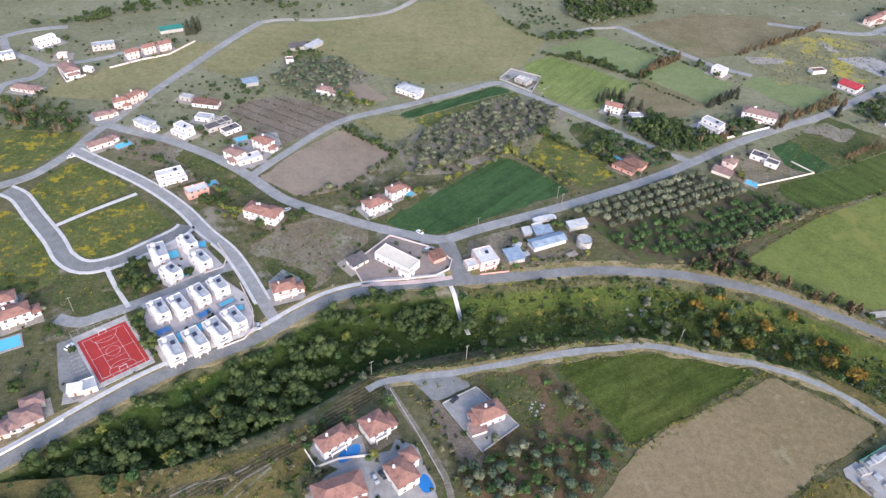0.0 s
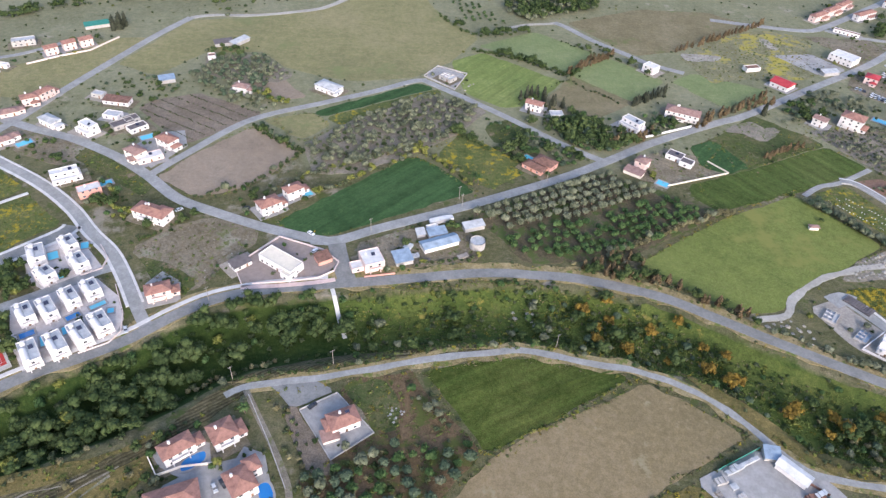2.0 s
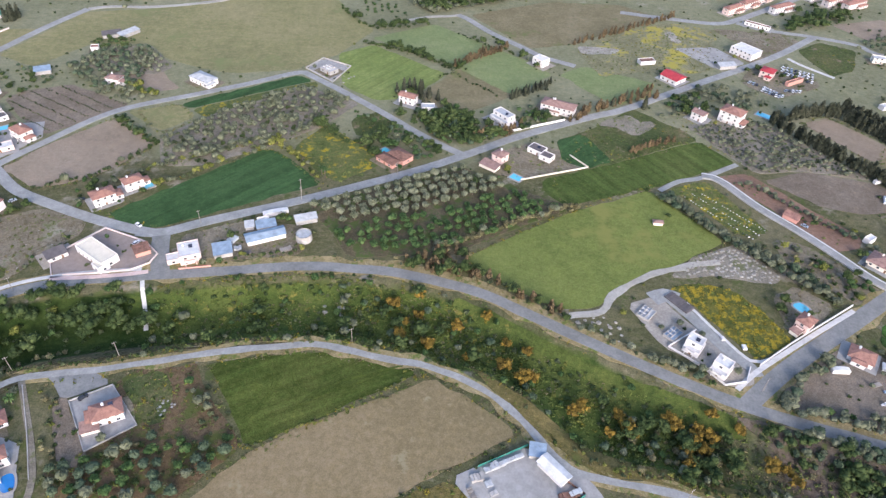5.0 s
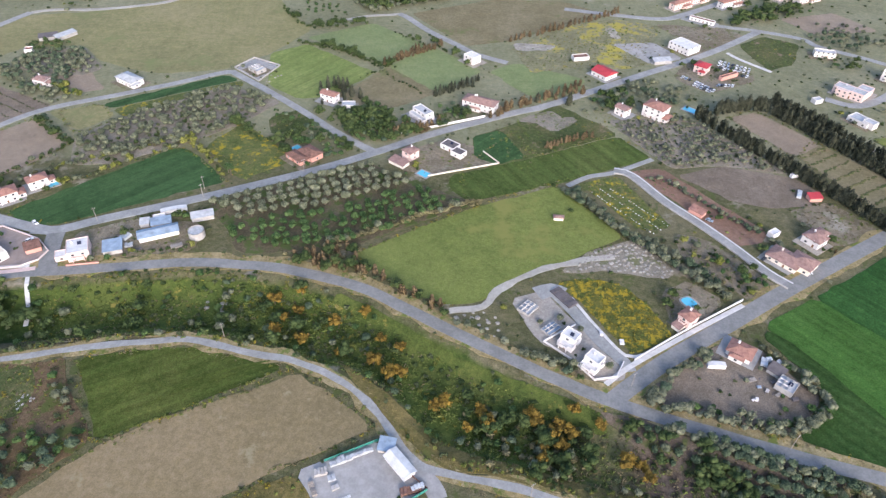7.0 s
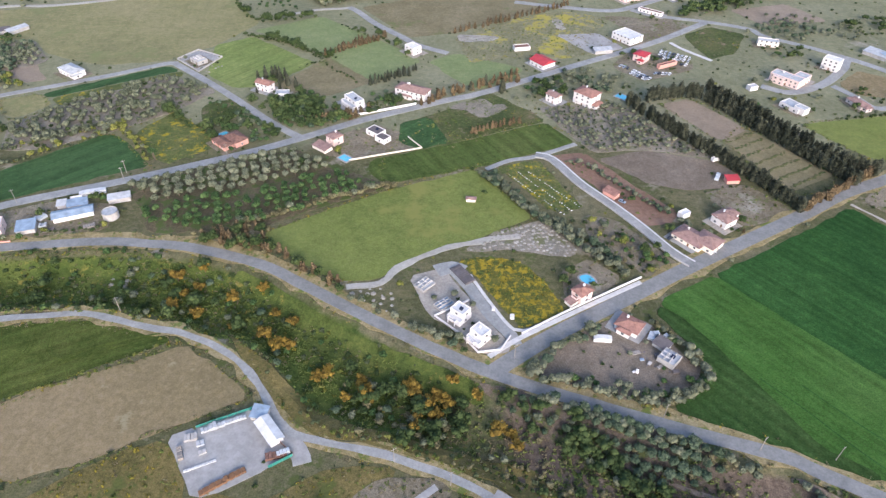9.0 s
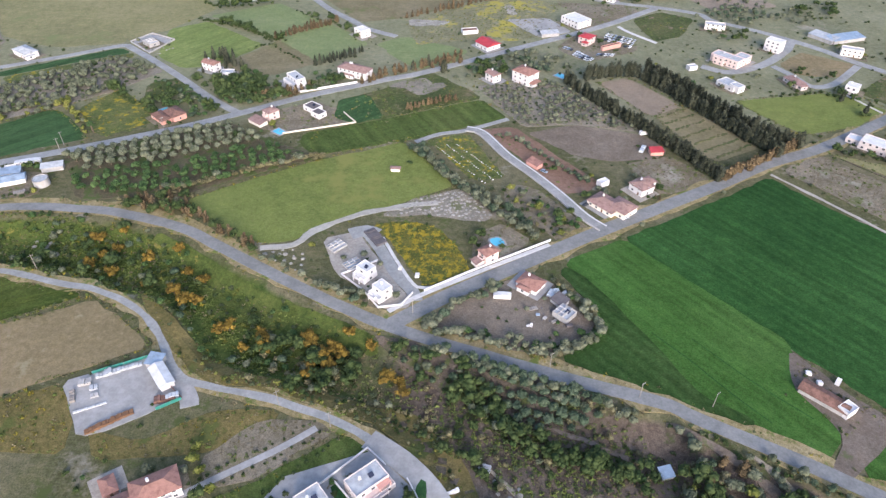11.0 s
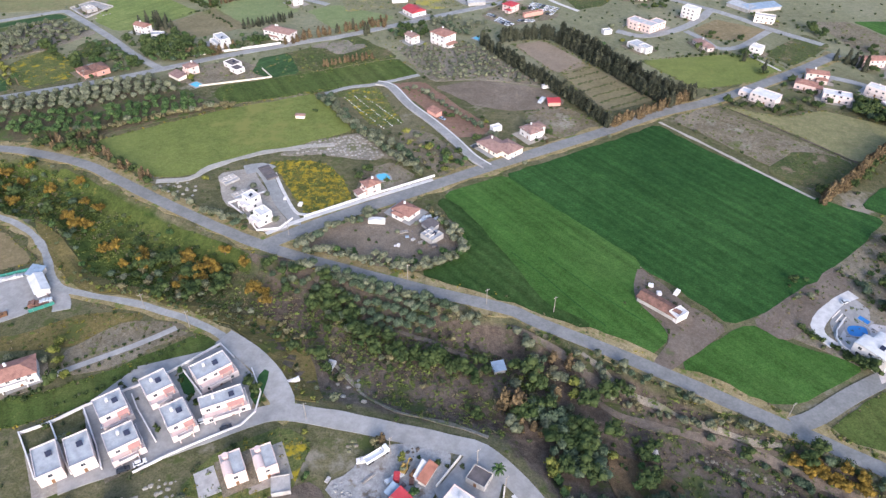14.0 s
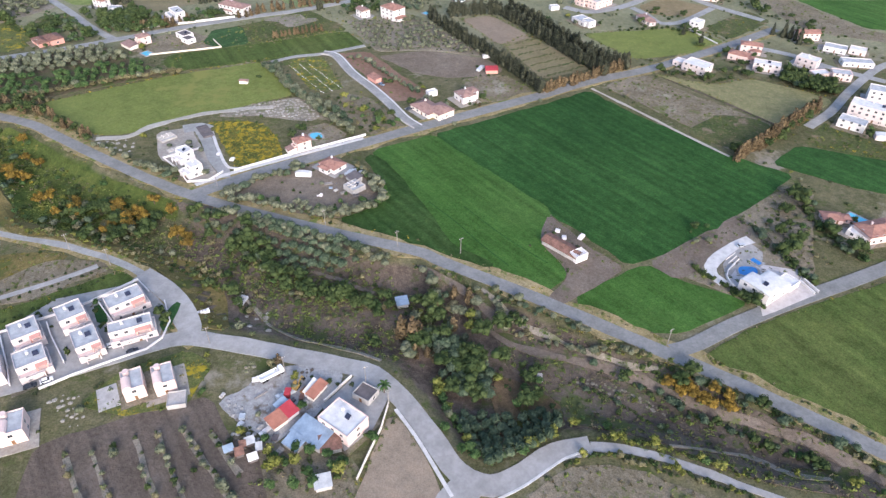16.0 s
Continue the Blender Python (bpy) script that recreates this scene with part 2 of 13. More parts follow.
TERRACE = soil("brown_terrace_soil", (0.066, 0.052, 0.04), (0.1, 0.08, 0.063), (0.14, 0.117, 0.093), 0.06, 0.6, fleck=((0.06, 0.07, 0.026), 0.1, 0.52))
PALE_PINK = paint("pale_pink_masonry", (0.62, 0.52, 0.485), 0.85, 0.2)
RED_SOIL = soil("reddish_soil", (0.145, 0.088, 0.062), (0.185, 0.115, 0.082), (0.22, 0.15, 0.112), 0.04, 0.5, fleck=((0.1, 0.1, 0.05), 0.06, 0.64), crisp=0.3)
DRY = soil("dry_scrub_soil", (0.13, 0.11, 0.07), (0.18, 0.152, 0.108), (0.24, 0.208, 0.158), 0.03, 0.5, bare=((0.27, 0.25, 0.21), 0.05, 0.58), fleck=((0.1, 0.105, 0.045), 0.1, 0.56))
GRAVEL = soil("grey_gravel", (0.216, 0.207, 0.197), (0.268, 0.258, 0.247), (0.328, 0.317, 0.305), 0.05, 0.25, relief=0.05, crisp=0.15)
RUBBLE = soil("pale_rubble", (0.2, 0.18, 0.15), (0.29, 0.27, 0.235), (0.4, 0.38, 0.34), 0.15, 0.8)
DIRT_TRACK = soil("dirt_track", (0.25, 0.23, 0.2), (0.31, 0.29, 0.255), (0.38, 0.36, 0.32), 0.05, 0.5, relief=0.1, crisp=0.2)
SCRAP_GROUND = soil("scrap_yard_gravel", (0.2, 0.19, 0.182), (0.28, 0.272, 0.264), (0.36, 0.354, 0.346), 0.05, 0.5, relief=0.1, crisp=0.35, fleck=((0.135, 0.108, 0.082), 0.08, 0.56))
RIDGED_SOIL = soil("ridged_farm_soil", (0.095, 0.075, 0.058), (0.128, 0.103, 0.082), (0.17, 0.142, 0.116), 0.06, 0.7, fleck=((0.1, 0.098, 0.06), 0.05, 0.64), crisp=0.3, rows=(-0.944, 0.04, 1.0, 0.88))
ROOF_ORANGE = paint("orange_sheet_metal", (0.36, 0.16, 0.11), 0.7, 0.35)
DIGGER_YELLOW = paint("worn_yellow_machine_paint", (0.3, 0.2, 0.06), 0.6, 0.3)
ASPHALT = soil("worn_asphalt", (0.15, 0.149, 0.142), (0.187, 0.185, 0.177), (0.228, 0.225, 0.216), 0.06, 0.25, 0.85, relief=0.02, crisp=0.25)
ASPHALT_PALE = soil("pale_asphalt", (0.205, 0.203, 0.195), (0.25, 0.248, 0.239), (0.305, 0.302, 0.292), 0.06, 0.25, 0.85, relief=0.02, crisp=0.25)
BANK = soil("dry_bank_grass", (0.075, 0.068, 0.033), (0.13, 0.113, 0.06), (0.195, 0.165, 0.1), 0.05, 0.5, fleck=((0.06, 0.065, 0.02), 0.1, 0.56), rows=(0.62, 0.2, 3.0, 0.5))
OCHRE = soil("ochre_weeds", (0.078, 0.072, 0.025), (0.135, 0.112, 0.041), (0.2, 0.153, 0.063), 0.04, 0.5, fleck=((0.075, 0.082, 0.024), 0.06, 0.57))
VERGE = soil("dry_verge", (0.17, 0.14, 0.06), (0.25, 0.2, 0.1), (0.34, 0.28, 0.16), 0.08, 0.6, fleck=((0.1, 0.12, 0.03), 0.12, 0.55))
PAVING = paint("pale_paving", (0.29, 0.28, 0.27), 0.85, 0.25)
PAVEMENT = paint("concrete_pavement", (0.52, 0.5, 0.48), 0.9, 0.25)
TERRACE_STONE = paint("pale_terrace_stone", (0.46, 0.42, 0.4), 0.85, 0.22)
PINK_PAVEMENT = paint("pink_block_pavement", (0.55, 0.42, 0.38), 0.9, 0.2)
WHITE = paint("white_plaster", (0.65, 0.615, 0.595), 0.8, 0.12)
BLUSH = paint("blush_plaster", (0.6, 0.52, 0.49), 0.8, 0.15)
CREAM = paint("cream_plaster", (0.76, 0.68, 0.58), 0.8, 0.15)
PINK = paint("pink_plaster", (0.66, 0.51, 0.46), 0.8, 0.15)
SALMON = paint("salmon_plaster", (0.56, 0.3, 0.24), 0.8, 0.15)
CONCRETE = paint("bare_concrete", (0.4, 0.38, 0.36), 0.9, 0.3)
ROOF_GREY = paint("grey_roof_membrane", (0.4, 0.41, 0.42), 0.7, 0.3)
ROOF_WHITE = paint("white_roof_coating", (0.58, 0.57, 0.56), 0.7, 0.25)
ROOF_DARK = paint("dark_roof", (0.13, 0.115, 0.115), 0.8, 0.3)
ROOF_BLUE = paint("blue_sheet_metal", (0.3, 0.37, 0.45), 0.5, 0.35, 0.3, 0.3)
ROOF_RUST = paint("rusty_sheet_metal", (0.22, 0.125, 0.095), 0.7, 0.5, 0.5, 0.1)
ROOF_RED = paint("red_sheet_metal", (0.36, 0.05, 0.06), 0.55, 0.2)
TILE = tiles("terracotta_tiles", (0.275, 0.15, 0.118))
TILE_BROWN = tiles("weathered_brown_tiles", (0.25, 0.162, 0.14))
COURT_RED = paint("red_court_coating", (0.33, 0.04, 0.035), 0.8, 0.12, 0.15)
LINE_WHITE = paint("line_paint", (0.6, 0.55, 0.53), 0.8, 0.2)
WATER = water("pool_water", (0.12, 0.44, 0.58))
WATER_DEEP = water("deep_pool_water", (0.03, 0.16, 0.42))
BARK = paint("bark", (0.14, 0.105, 0.08), 0.95, 0.4, 2.0, bump=0.05)
WOOD = paint("brown_wood", (0.2, 0.11, 0.06), 0.7, 0.3)
WOOD_GREY = paint("weathered_wood", (0.28, 0.25, 0.22), 0.9, 0.3)
FRAME = paint("window_frame_paint", (0.5, 0.48, 0.46), 0.6, 0.1)
SOLAR = paint("solar_glass", (0.03, 0.035, 0.06), 0.25, 0.2)
TYRE = paint("black_rubber", (0.02, 0.02, 0.02), 0.9, 0.2)
CAR_WHITE = paint("white_car_paint", (0.7, 0.7, 0.7), 0.35, 0.05)
CAR_SILVER = paint("silver_car_paint", (0.42, 0.44, 0.46), 0.35, 0.05)
CAR_DARK = paint("dark_car_paint", (0.04, 0.045, 0.055), 0.35, 0.1)
CAR_BLUE = paint("pale_blue_car_paint", (0.25, 0.3, 0.37), 0.35, 0.1)
GREEN_NET = paint("green_mesh_cloth", (0.05, 0.2, 0.16), 0.8, 0.2)
LAWN = soil("lawn", (0.02, 0.055, 0.02), (0.03, 0.075, 0.025), (0.04, 0.09, 0.03), 0.05, 0.8, relief=0.05)
GLASS, _gt, _gb = shader("window_glass", 0.08)
_gb.inputs["Base Color"].default_value = (0.03, 0.035, 0.045, 1)
_gb.inputs["Specular IOR Level"].default_value = 0.6
OLIVE = leaves("olive_leaves", (0.052, 0.062, 0.036), (0.103, 0.112, 0.07), (0.168, 0.172, 0.115))
CITRUS = leaves("citrus_leaves", (0.022, 0.044, 0.015), (0.045, 0.08, 0.027), (0.085, 0.125, 0.043))
WILD = leaves("wild_tree_leaves", (0.022, 0.036, 0.012), (0.04, 0.059, 0.02), (0.068, 0.087, 0.031), 0.07)
MAQUIS = leaves("grey_green_shrub_leaves", (0.032, 0.044, 0.02), (0.062, 0.075, 0.036), (0.115, 0.125, 0.062))
GOLD = leaves("golden_acacia_leaves", (0.066, 0.048, 0.012), (0.134, 0.088, 0.018), (0.22, 0.145, 0.026))
CONIFER = leaves("dark_cypress_leaves", (0.019, 0.023, 0.015), (0.037, 0.041, 0.027), (0.068, 0.07, 0.047))
RUSSET = leaves("russet_hedge_leaves", (0.05, 0.038, 0.022), (0.1, 0.072, 0.04), (0.17, 0.125, 0.07))
YELLOW = leaves("yellow_green_leaves", (0.055, 0.07, 0.015), (0.11, 0.118, 0.026), (0.19, 0.185, 0.05))
WEED = leaves("green_weeds", (0.055, 0.08, 0.02), (0.092, 0.12, 0.03), (0.15, 0.168, 0.046))
STRAW = leaves("dry_straw_weeds", (0.085, 0.073, 0.038), (0.14, 0.117, 0.066), (0.205, 0.173, 0.105))
BLOOM = leaves("yellow_flowering_weeds", (0.08, 0.08, 0.018), (0.17, 0.145, 0.022), (0.3, 0.23, 0.028))


# ---- the lie of the land: a wooded ravine between its two rims ----
RIM_NORTH = [(-195.1, 122.7), (-186.2, 129), (-177.4, 136.6), (-163.7, 150.1), (-141, 169.6), (-116.2, 184), (-100.9, 194.1), (-85, 208.5), (-70.2, 218.5), (-48.8, 225.2), (-18.2, 229.8), (13.4, 233.8), (58.1, 239.8), (87.5, 238.7), (109.8, 235.9), (145.8, 224.5), (171.1, 209.3), (206.2, 187.4), (238.6, 168.6), (269.8, 153.9), (327.6, 133.5), (366.7, 121.6), (379.4, 114.2), (419.8, 91.9), (452.9, 71.7), (483, 53.2), (506, 37.2), (522.4, 25.7), (588, -20.3)]
RIM_SOUTH = [(-173, 105.2), (-159, 116.1), (-133, 125.6), (-109.5, 137.1), (-90.1, 147), (-73.8, 157.6), (-61, 169), (-44.8, 179.6), (-17.8, 183), (7.7, 188), (34.2, 193.9), (60.9, 196.2), (87.1, 194.8), (111.3, 188.2), (133.6, 178.6), (148, 177.6), (167.1, 162.9), (177, 147.7), (185.9, 136.3), (199.3, 132.8), (216.6, 129), (219.7, 127.5), (252.7, 114.9), (276, 96.3), (286.9, 79.3), (295.4, 75), (321.5, 70), (343, 65.3), (363.9, 60), (374.5, 46.7), (384.4, 31.3), (393.3, 21.3), (407.5, 25.4), (417.9, 32), (431.6, 32.9), (456.1, 29.5), (487, 16.8)]
NX, NY = zip(*RIM_NORTH)
SX, SY = zip(*RIM_SOUTH)


def height(x, y):
    """Height of the ground: flat country, cut by the ravine."""
    n, s = float(np.interp(x, NX, NY)), float(np.interp(x, SX, SY))
    e = min(n - y, y - s)
    if e <= 0 or x < NX[0] - 150 or x > 620:
        return 0.0
    t = min(1.0, e / 16.0)
    return -float(np.interp(x, (-60, 40, 200), (8.5, 7.0, 5.5))) * t * t * (3 - 2 * t) + 0.9 * t * noise.noise((x * 0.04, y * 0.04, 0.0))


# ---- building blocks ----
SHEETS = [0]


def mesh_of(name, verts, faces, mat=None, smooth=False):
    me = bpy.data.meshes.new(name)
    me.from_pydata([tuple(map(float, v)) for v in verts], [], faces)
    if mat:
        me.materials.append(mat)
    if smooth:
        me.shade_smooth()
    me.update()
    return me


def arrays_mesh(name, v, f, mat, smooth=False):
    """One mesh from arrays: v of places, f of rows of four corners (quads)."""
    me = bpy.data.meshes.new(name)
    me.vertices.add(len(v))
    me.vertices.foreach_set("co", np.asarray(v, np.float32).ravel())
    n = f.shape[1]
    me.loops.add(f.size)
    me.loops.foreach_set("vertex_index", f.astype(np.int32).ravel())
    me.polygons.add(len(f))
    me.polygons.foreach_set("loop_start", np.arange(0, f.size, n, dtype=np.int32))
    me.materials.append(mat)
    me.update(calc_edges=True)
    me.validate()
    if smooth:
        me.shade_smooth()
    return me


class Build:
    """Gathers boxes and other solids for one mesh."""

    def __init__(self):
        self.v, self.f = [], []

    def add(self, verts, faces):
        n = len(self.v)
        self.v += [tuple(v) for v in verts]
        self.f += [tuple(n + i for i in f) for f in faces]
        return self

    def box(self, x0, x1, y0, y1, z0, z1, inset=0.0):
        i = inset
        return self.add(
            [(x0, y0, z0), (x1, y0, z0), (x1, y1, z0), (x0, y1, z0), (x0 + i, y0 + i, z1), (x1 - i, y0 + i, z1), (x1 - i, y1 - i, z1), (x0 + i, y1 - i, z1)],
            [(3, 2, 1, 0), (4, 5, 6, 7), (0, 1, 5, 4), (1, 2, 6, 5), (2, 3, 7, 6), (3, 0, 4, 7)])

    def tube(self, x, y, z0, z1, r0, r1, n=8, axis="z", cap=True):
        ring = [(math.cos(2 * math.pi * k / n), math.sin(2 * math.pi * k / n)) for k in range(n)]
        lo, hi = [(r0 * c, r0 * s, z0) for c, s in ring], [(r1 * c, r1 * s, z1) for c, s in ring]
        pts = [(x + a, y + b, c) if axis == "z" else ((c, x + a, y + b) if axis == "x" else (x + a, c, y + b)) for a, b, c in lo + hi]
        fs = [(k, (k + 1) % n, n + (k + 1) % n, n + k) for k in range(n)]
        if cap:
            fs += [tuple(range(n - 1, -1, -1)), tuple(range(n, 2 * n))]
        return self.add(pts, fs)

    def mesh(self, name, mat, smooth=False):
        return mesh_of(name, self.v, self.f, mat, smooth)


def part(name, built, mat, parent, label=""):
    me = built.mesh(name, mat) if isinstance(built, Build) else built
    ob = new(name, me)
    ob.parent = parent
    return tagged(ob, label)


def curve_points(pts, step=4.0):
    """A smooth line through the points."""
    p = [Vector((*q, 0)) for q in pts]
    p = [p[0] * 2 - p[1]] + p + [p[-1] * 2 - p[-2]]
    out = []
    for a, b, c, d in zip(p, p[1:], p[2:], p[3:]):
        n = max(1, round((c - b).length / step))
        for k in range(n):
            t = k / n
            out.append(0.5 * (2 * b + (c - a) * t + (2 * a - 5 * b + 4 * c - d) * t * t + (3 * b - a - 3 * c + d) * t**3))
    return [(v.x, v.y) for v in out + [p[-2]]]


def sideways(line):
    """Unit normals, to the left, along a line."""
    out = []
    for k in range(len(line)):
        a, b = line[max(k - 1, 0)], line[min(k + 1, len(line) - 1)]
        d = Vector((b[0] - a[0], b[1] - a[1])).normalized()
        out.append((-d.y, d.x))
    return out


def lift():
    SHEETS[0] += 1
    return 0.05 + 0.004 * (SHEETS[0] % 40)


YARDS, LANES, PLOTS = [], [], []


def open_ground(spots):
    """Those places that lie on no field, road or house."""
    lanes = [np.array(l) for l, _ in LANES]
    out = []
    for x, y in spots:
        if any(((l[:, 0] - x) ** 2 + (l[:, 1] - y) ** 2).min() < w for l, (_, w) in zip(lanes, LANES)):
            continue
        if any(abs((x - a) * c + (y - b) * s - w / 2) < w / 2 + 2 and abs(-(x - a) * s + (y - b) * c - d / 2) < d / 2 + 2 for a, b, c, s, w, d in PLOTS):
            continue
        out.append((x, y))
    return out


def off_fields(spots):
    boxes = [(min(p[0] for p in f), max(p[0] for p in f), min(p[1] for p in f), max(p[1] for p in f), f) for f in YARDS]
    return [(x, y) for x, y in spots if not any(a < x < b and c < y < d and inside(x, y, f) for a, b, c, d, f in boxes)]


def sheet(name, pts, mat, label, z=None, kind="structure", wobble=1.6, follow=False):
    """A field or yard on the ground, with a slightly uneven edge and a lip down into the earth."""
    z = lift() if z is None else z
    if not follow:
        YARDS.append(list(pts))
    if wobble >= 1:
        soft = []
        for k, p in enumerate(pts):
            for o in (pts[k - 1], pts[(k + 1) % len(pts)]):
                q = min(0.25, 3.0 / max(0.1, math.dist(p, o)))
                soft.append((p[0] + (o[0] - p[0]) * q, p[1] + (o[1] - p[1]) * q))
        pts = soft
    line = []
    for k, a in enumerate(pts):
        b = pts[(k + 1) % len(pts)]
        n = max(1, int(math.hypot(b[0] - a[0], b[1] - a[1]) / 6))
        for i in range(n):
            t = i / n
            x, y = a[0] + (b[0] - a[0]) * t, a[1] + (b[1] - a[1]) * t
            w = wobble * (noise.noise((x * 0.15, y * 0.15, 3.0)))
            line.append((x + w, y + wobble * noise.noise((x * 0.15, y * 0.15, 9.0))))
    n = len(line)
    verts = [(x, y, z) for x, y in line] + [(x, y, z - 0.4) for x, y in line]
    faces = [tuple(range(n))] + [(k, n + k, n + (k + 1) % n, (k + 1) % n) for k in range(n)]
    bm = bmesh.new()
    vs = [bm.verts.new(v) for v in verts]
    for f in faces:
        bm.faces.new([vs[i] for i in f])
    bmesh.ops.recalc_face_normals(bm, faces=bm.faces)
    if follow:
        for axis in (0, 1):
            lo, hi = min(q[axis] for q in line), max(q[axis] for q in line)
            for k in range(int(lo // 5) + 1, int(hi // 5) + 1):
                no = (1, 0, 0) if axis == 0 else (0, 1, 0)
                bmesh.ops.bisect_plane(bm, geom=bm.verts[:] + bm.edges[:] + bm.faces[:], plane_co=tuple(5 * k * c for c in no), plane_no=no)
        for q in bm.verts:
            q.co.z += height(q.co.x, q.co.y) + 0.1
    bmesh.ops.triangulate(bm, faces=[f for f in bm.faces if len(f.verts) > 4])
    me = bpy.data.meshes.new(name)
    bm.to_mesh(me)
    bm.free()
    me.materials.append(mat)
    return tagged(new(name, me), label, name.replace("_", " "), kind=kind)


def ribbon(name, pts, width, mat, label, z=0.26, kind="structure", rough=0.0, category="road", thick=0.3, offset=0.0, step=4.0, drape=False):
    """A strip along a line: a road, a verge, a kerbed pavement."""
    line = curve_points(pts, step)
    nrm = sideways(line)
    if category != "verge":
        LANES.append((line, (width / 2 + abs(offset) + (0.0 if drape else 1.5)) ** 2))
    v, f = [], []
    for k, ((x, y), (a, b)) in enumerate(zip(line, nrm)):
        l = width / 2 + offset + rough * noise.noise((x * 0.09, y * 0.09, 1.0))
        r = width / 2 - offset + rough * noise.noise((x * 0.09, y * 0.09, 5.0))
        p, q = (x + a * l, y + b * l), (x - a * r, y - b * r)
        zp, zq = (z + height(*p), z + height(*q)) if drape else (z, z)
        v += [(*p, zp), (*q, zq), (*p, zp - thick), (*q, zq - thick)]
        if k:
            n = 4 * k
            f += [(n - 4, n - 3, n + 1, n), (n - 2, n - 4, n, n + 2), (n - 3, n - 1, n + 3, n + 1)]
    f += [(0, 2, 3, 1), (n, n + 1, n + 3, n + 2)]
    return tagged(new(name, mesh_of(name, v, f, mat)), label, category, kind=kind)


def garden_wall(pts, h, mat, label, thick=0.3, name="garden_wall", closed=False):
    """A low wall with a coping, one mesh per straight run under one thing."""
    pts = list(pts) + ([pts[0]] if closed else [])
    wall = tagged(new(name), label, name.replace("_", " "))
    wall.location = (*pts[0], 0)
    ox, oy = pts[0]
    for a, b in zip(pts, pts[1:]):
        n = math.hypot(b[0] - a[0], b[1] - a[1])
        me = Build().box(-thick / 2, n + thick / 2, -thick / 2, thick / 2, -0.3, h).box(-thick / 2 - 0.05, n + thick / 2 + 0.05, -thick / 2 - 0.06, thick / 2 + 0.06, h, h + 0.08)
        p = part("wall_run", me, mat, wall)
        p.location, p.rotation_euler = (a[0] - ox, a[1] - oy, 0), (0, 0, math.atan2(b[1] - a[1], b[0] - a[0]))
    return wall


# ---- plants ----
def crown_arrays(seed, blobs, leaf, count, squash=0.85, core=True):
    """A crown: ragged leaf clumps spread over several uneven lobes, round darker cores. blobs: rows of x, y, z, radius."""
    r = np.random.default_rng(seed)
    v, f = [], []
    n = 0
    ico = bmesh.new()
    bmesh.ops.create_icosphere(ico, subdivisions=1, radius=1.0)
    iv = np.array([q.co[:] for q in ico.verts])
    ifc = [[q.index for q in g.verts] for g in ico.faces]
    ico.free()
    for x, y, z, s in blobs if core else ():
        w = iv * s * 0.8 * (1 + 0.28 * r.standard_normal((len(iv), 1)).clip(-1, 1)) * (1, 1, squash) + (x, y, z)
        v.append(w)
        f += [[n + a, n + b, n + c, n + c] for a, b, c in ifc]
        n += len(iv)
    tot = sum(b[3] ** 2 for b in blobs)
    for x, y, z, s in blobs:
        for _ in range(max(4, int(count * s * s / tot))):
            d = r.standard_normal(3)
            d /= np.linalg.norm(d)
            if d[2] < -0.55:
                d[2] *= -1
            c = np.array((x, y, z)) + d * s * (0.72 + 0.42 * r.random()) * (1, 1, squash)
            u = np.cross(d + 0.9 * r.standard_normal(3), r.standard_normal(3))
            u /= np.linalg.norm(u) + 1e-9
            w = np.cross(d + 0.5 * r.standard_normal(3), u)
            w /= np.linalg.norm(w) + 1e-9
            k = leaf * (0.6 + 0.8 * r.random())
            v.append(np.array([c - u * k, c + w * k * 0.7, c + u * k, c - w * k * 0.7]))
            f.append([n, n + 1, n + 2, n + 3])
            n += 4
    return np.concatenate(v), f


def crown_mesh(name, arrays, mat):
    v, f = arrays
    return mesh_of(name, v, [tuple(dict.fromkeys(q)) for q in f], mat)


def trunk_build(h, r, limbs, spread, seed):
    q = random.Random(seed)
    b = Build().tube(0, 0, -0.3, h, r * 1.35, r * 0.7, 7)
    for k in range(limbs):
        a = 2 * math.pi * (k + q.random() * 0.6) / limbs
        top = Vector((math.cos(a) * spread, math.sin(a) * spread, h + spread * 0.9))
        base = Vector((0, 0, h * 0.75))
        side = (top - base).cross(Vector((0, 0, 1))).normalized()
        up = side.cross(top - base).normalized()
        ring = lambda c, w: [c + side * w, c + up * w, c - side * w, c - up * w]
        b.add(ring(base, r * 0.6) + ring(top, r * 0.2), [(0, 1, 5, 4), (1, 2, 6, 5), (2, 3, 7, 6), (3, 0, 4, 7)])
    return b


def lobes(seed, n, radius, z, size, tall=0.5):
    r = random.Random(seed)
    return [(0, 0, z, size * 1.15)] + [
        (math.cos(6.283 * k / n + r.random()) * radius * (0.6 + 0.5 * r.random()), math.sin(6.283 * k / n + r.random()) * radius * (0.6 + 0.5 * r.random()),
         z + tall * (r.random() - 0.35), size * (0.65 + 0.45 * r.random())) for k in range(n)]


def tall_lobes(seed, n, h, size, lean=0.2):
    r = random.Random(seed)
    return [(lean * (r.random() - 0.5), lean * (r.random() - 0.5), 0.9 + (h - 1.2) * (k / (n - 1)) ** 1.0, size * (1.0 - 0.72 * (k / (n - 1)) ** 1.6) * (0.9 + 0.2 * r.random())) for k in range(n)]


KINDS = {}


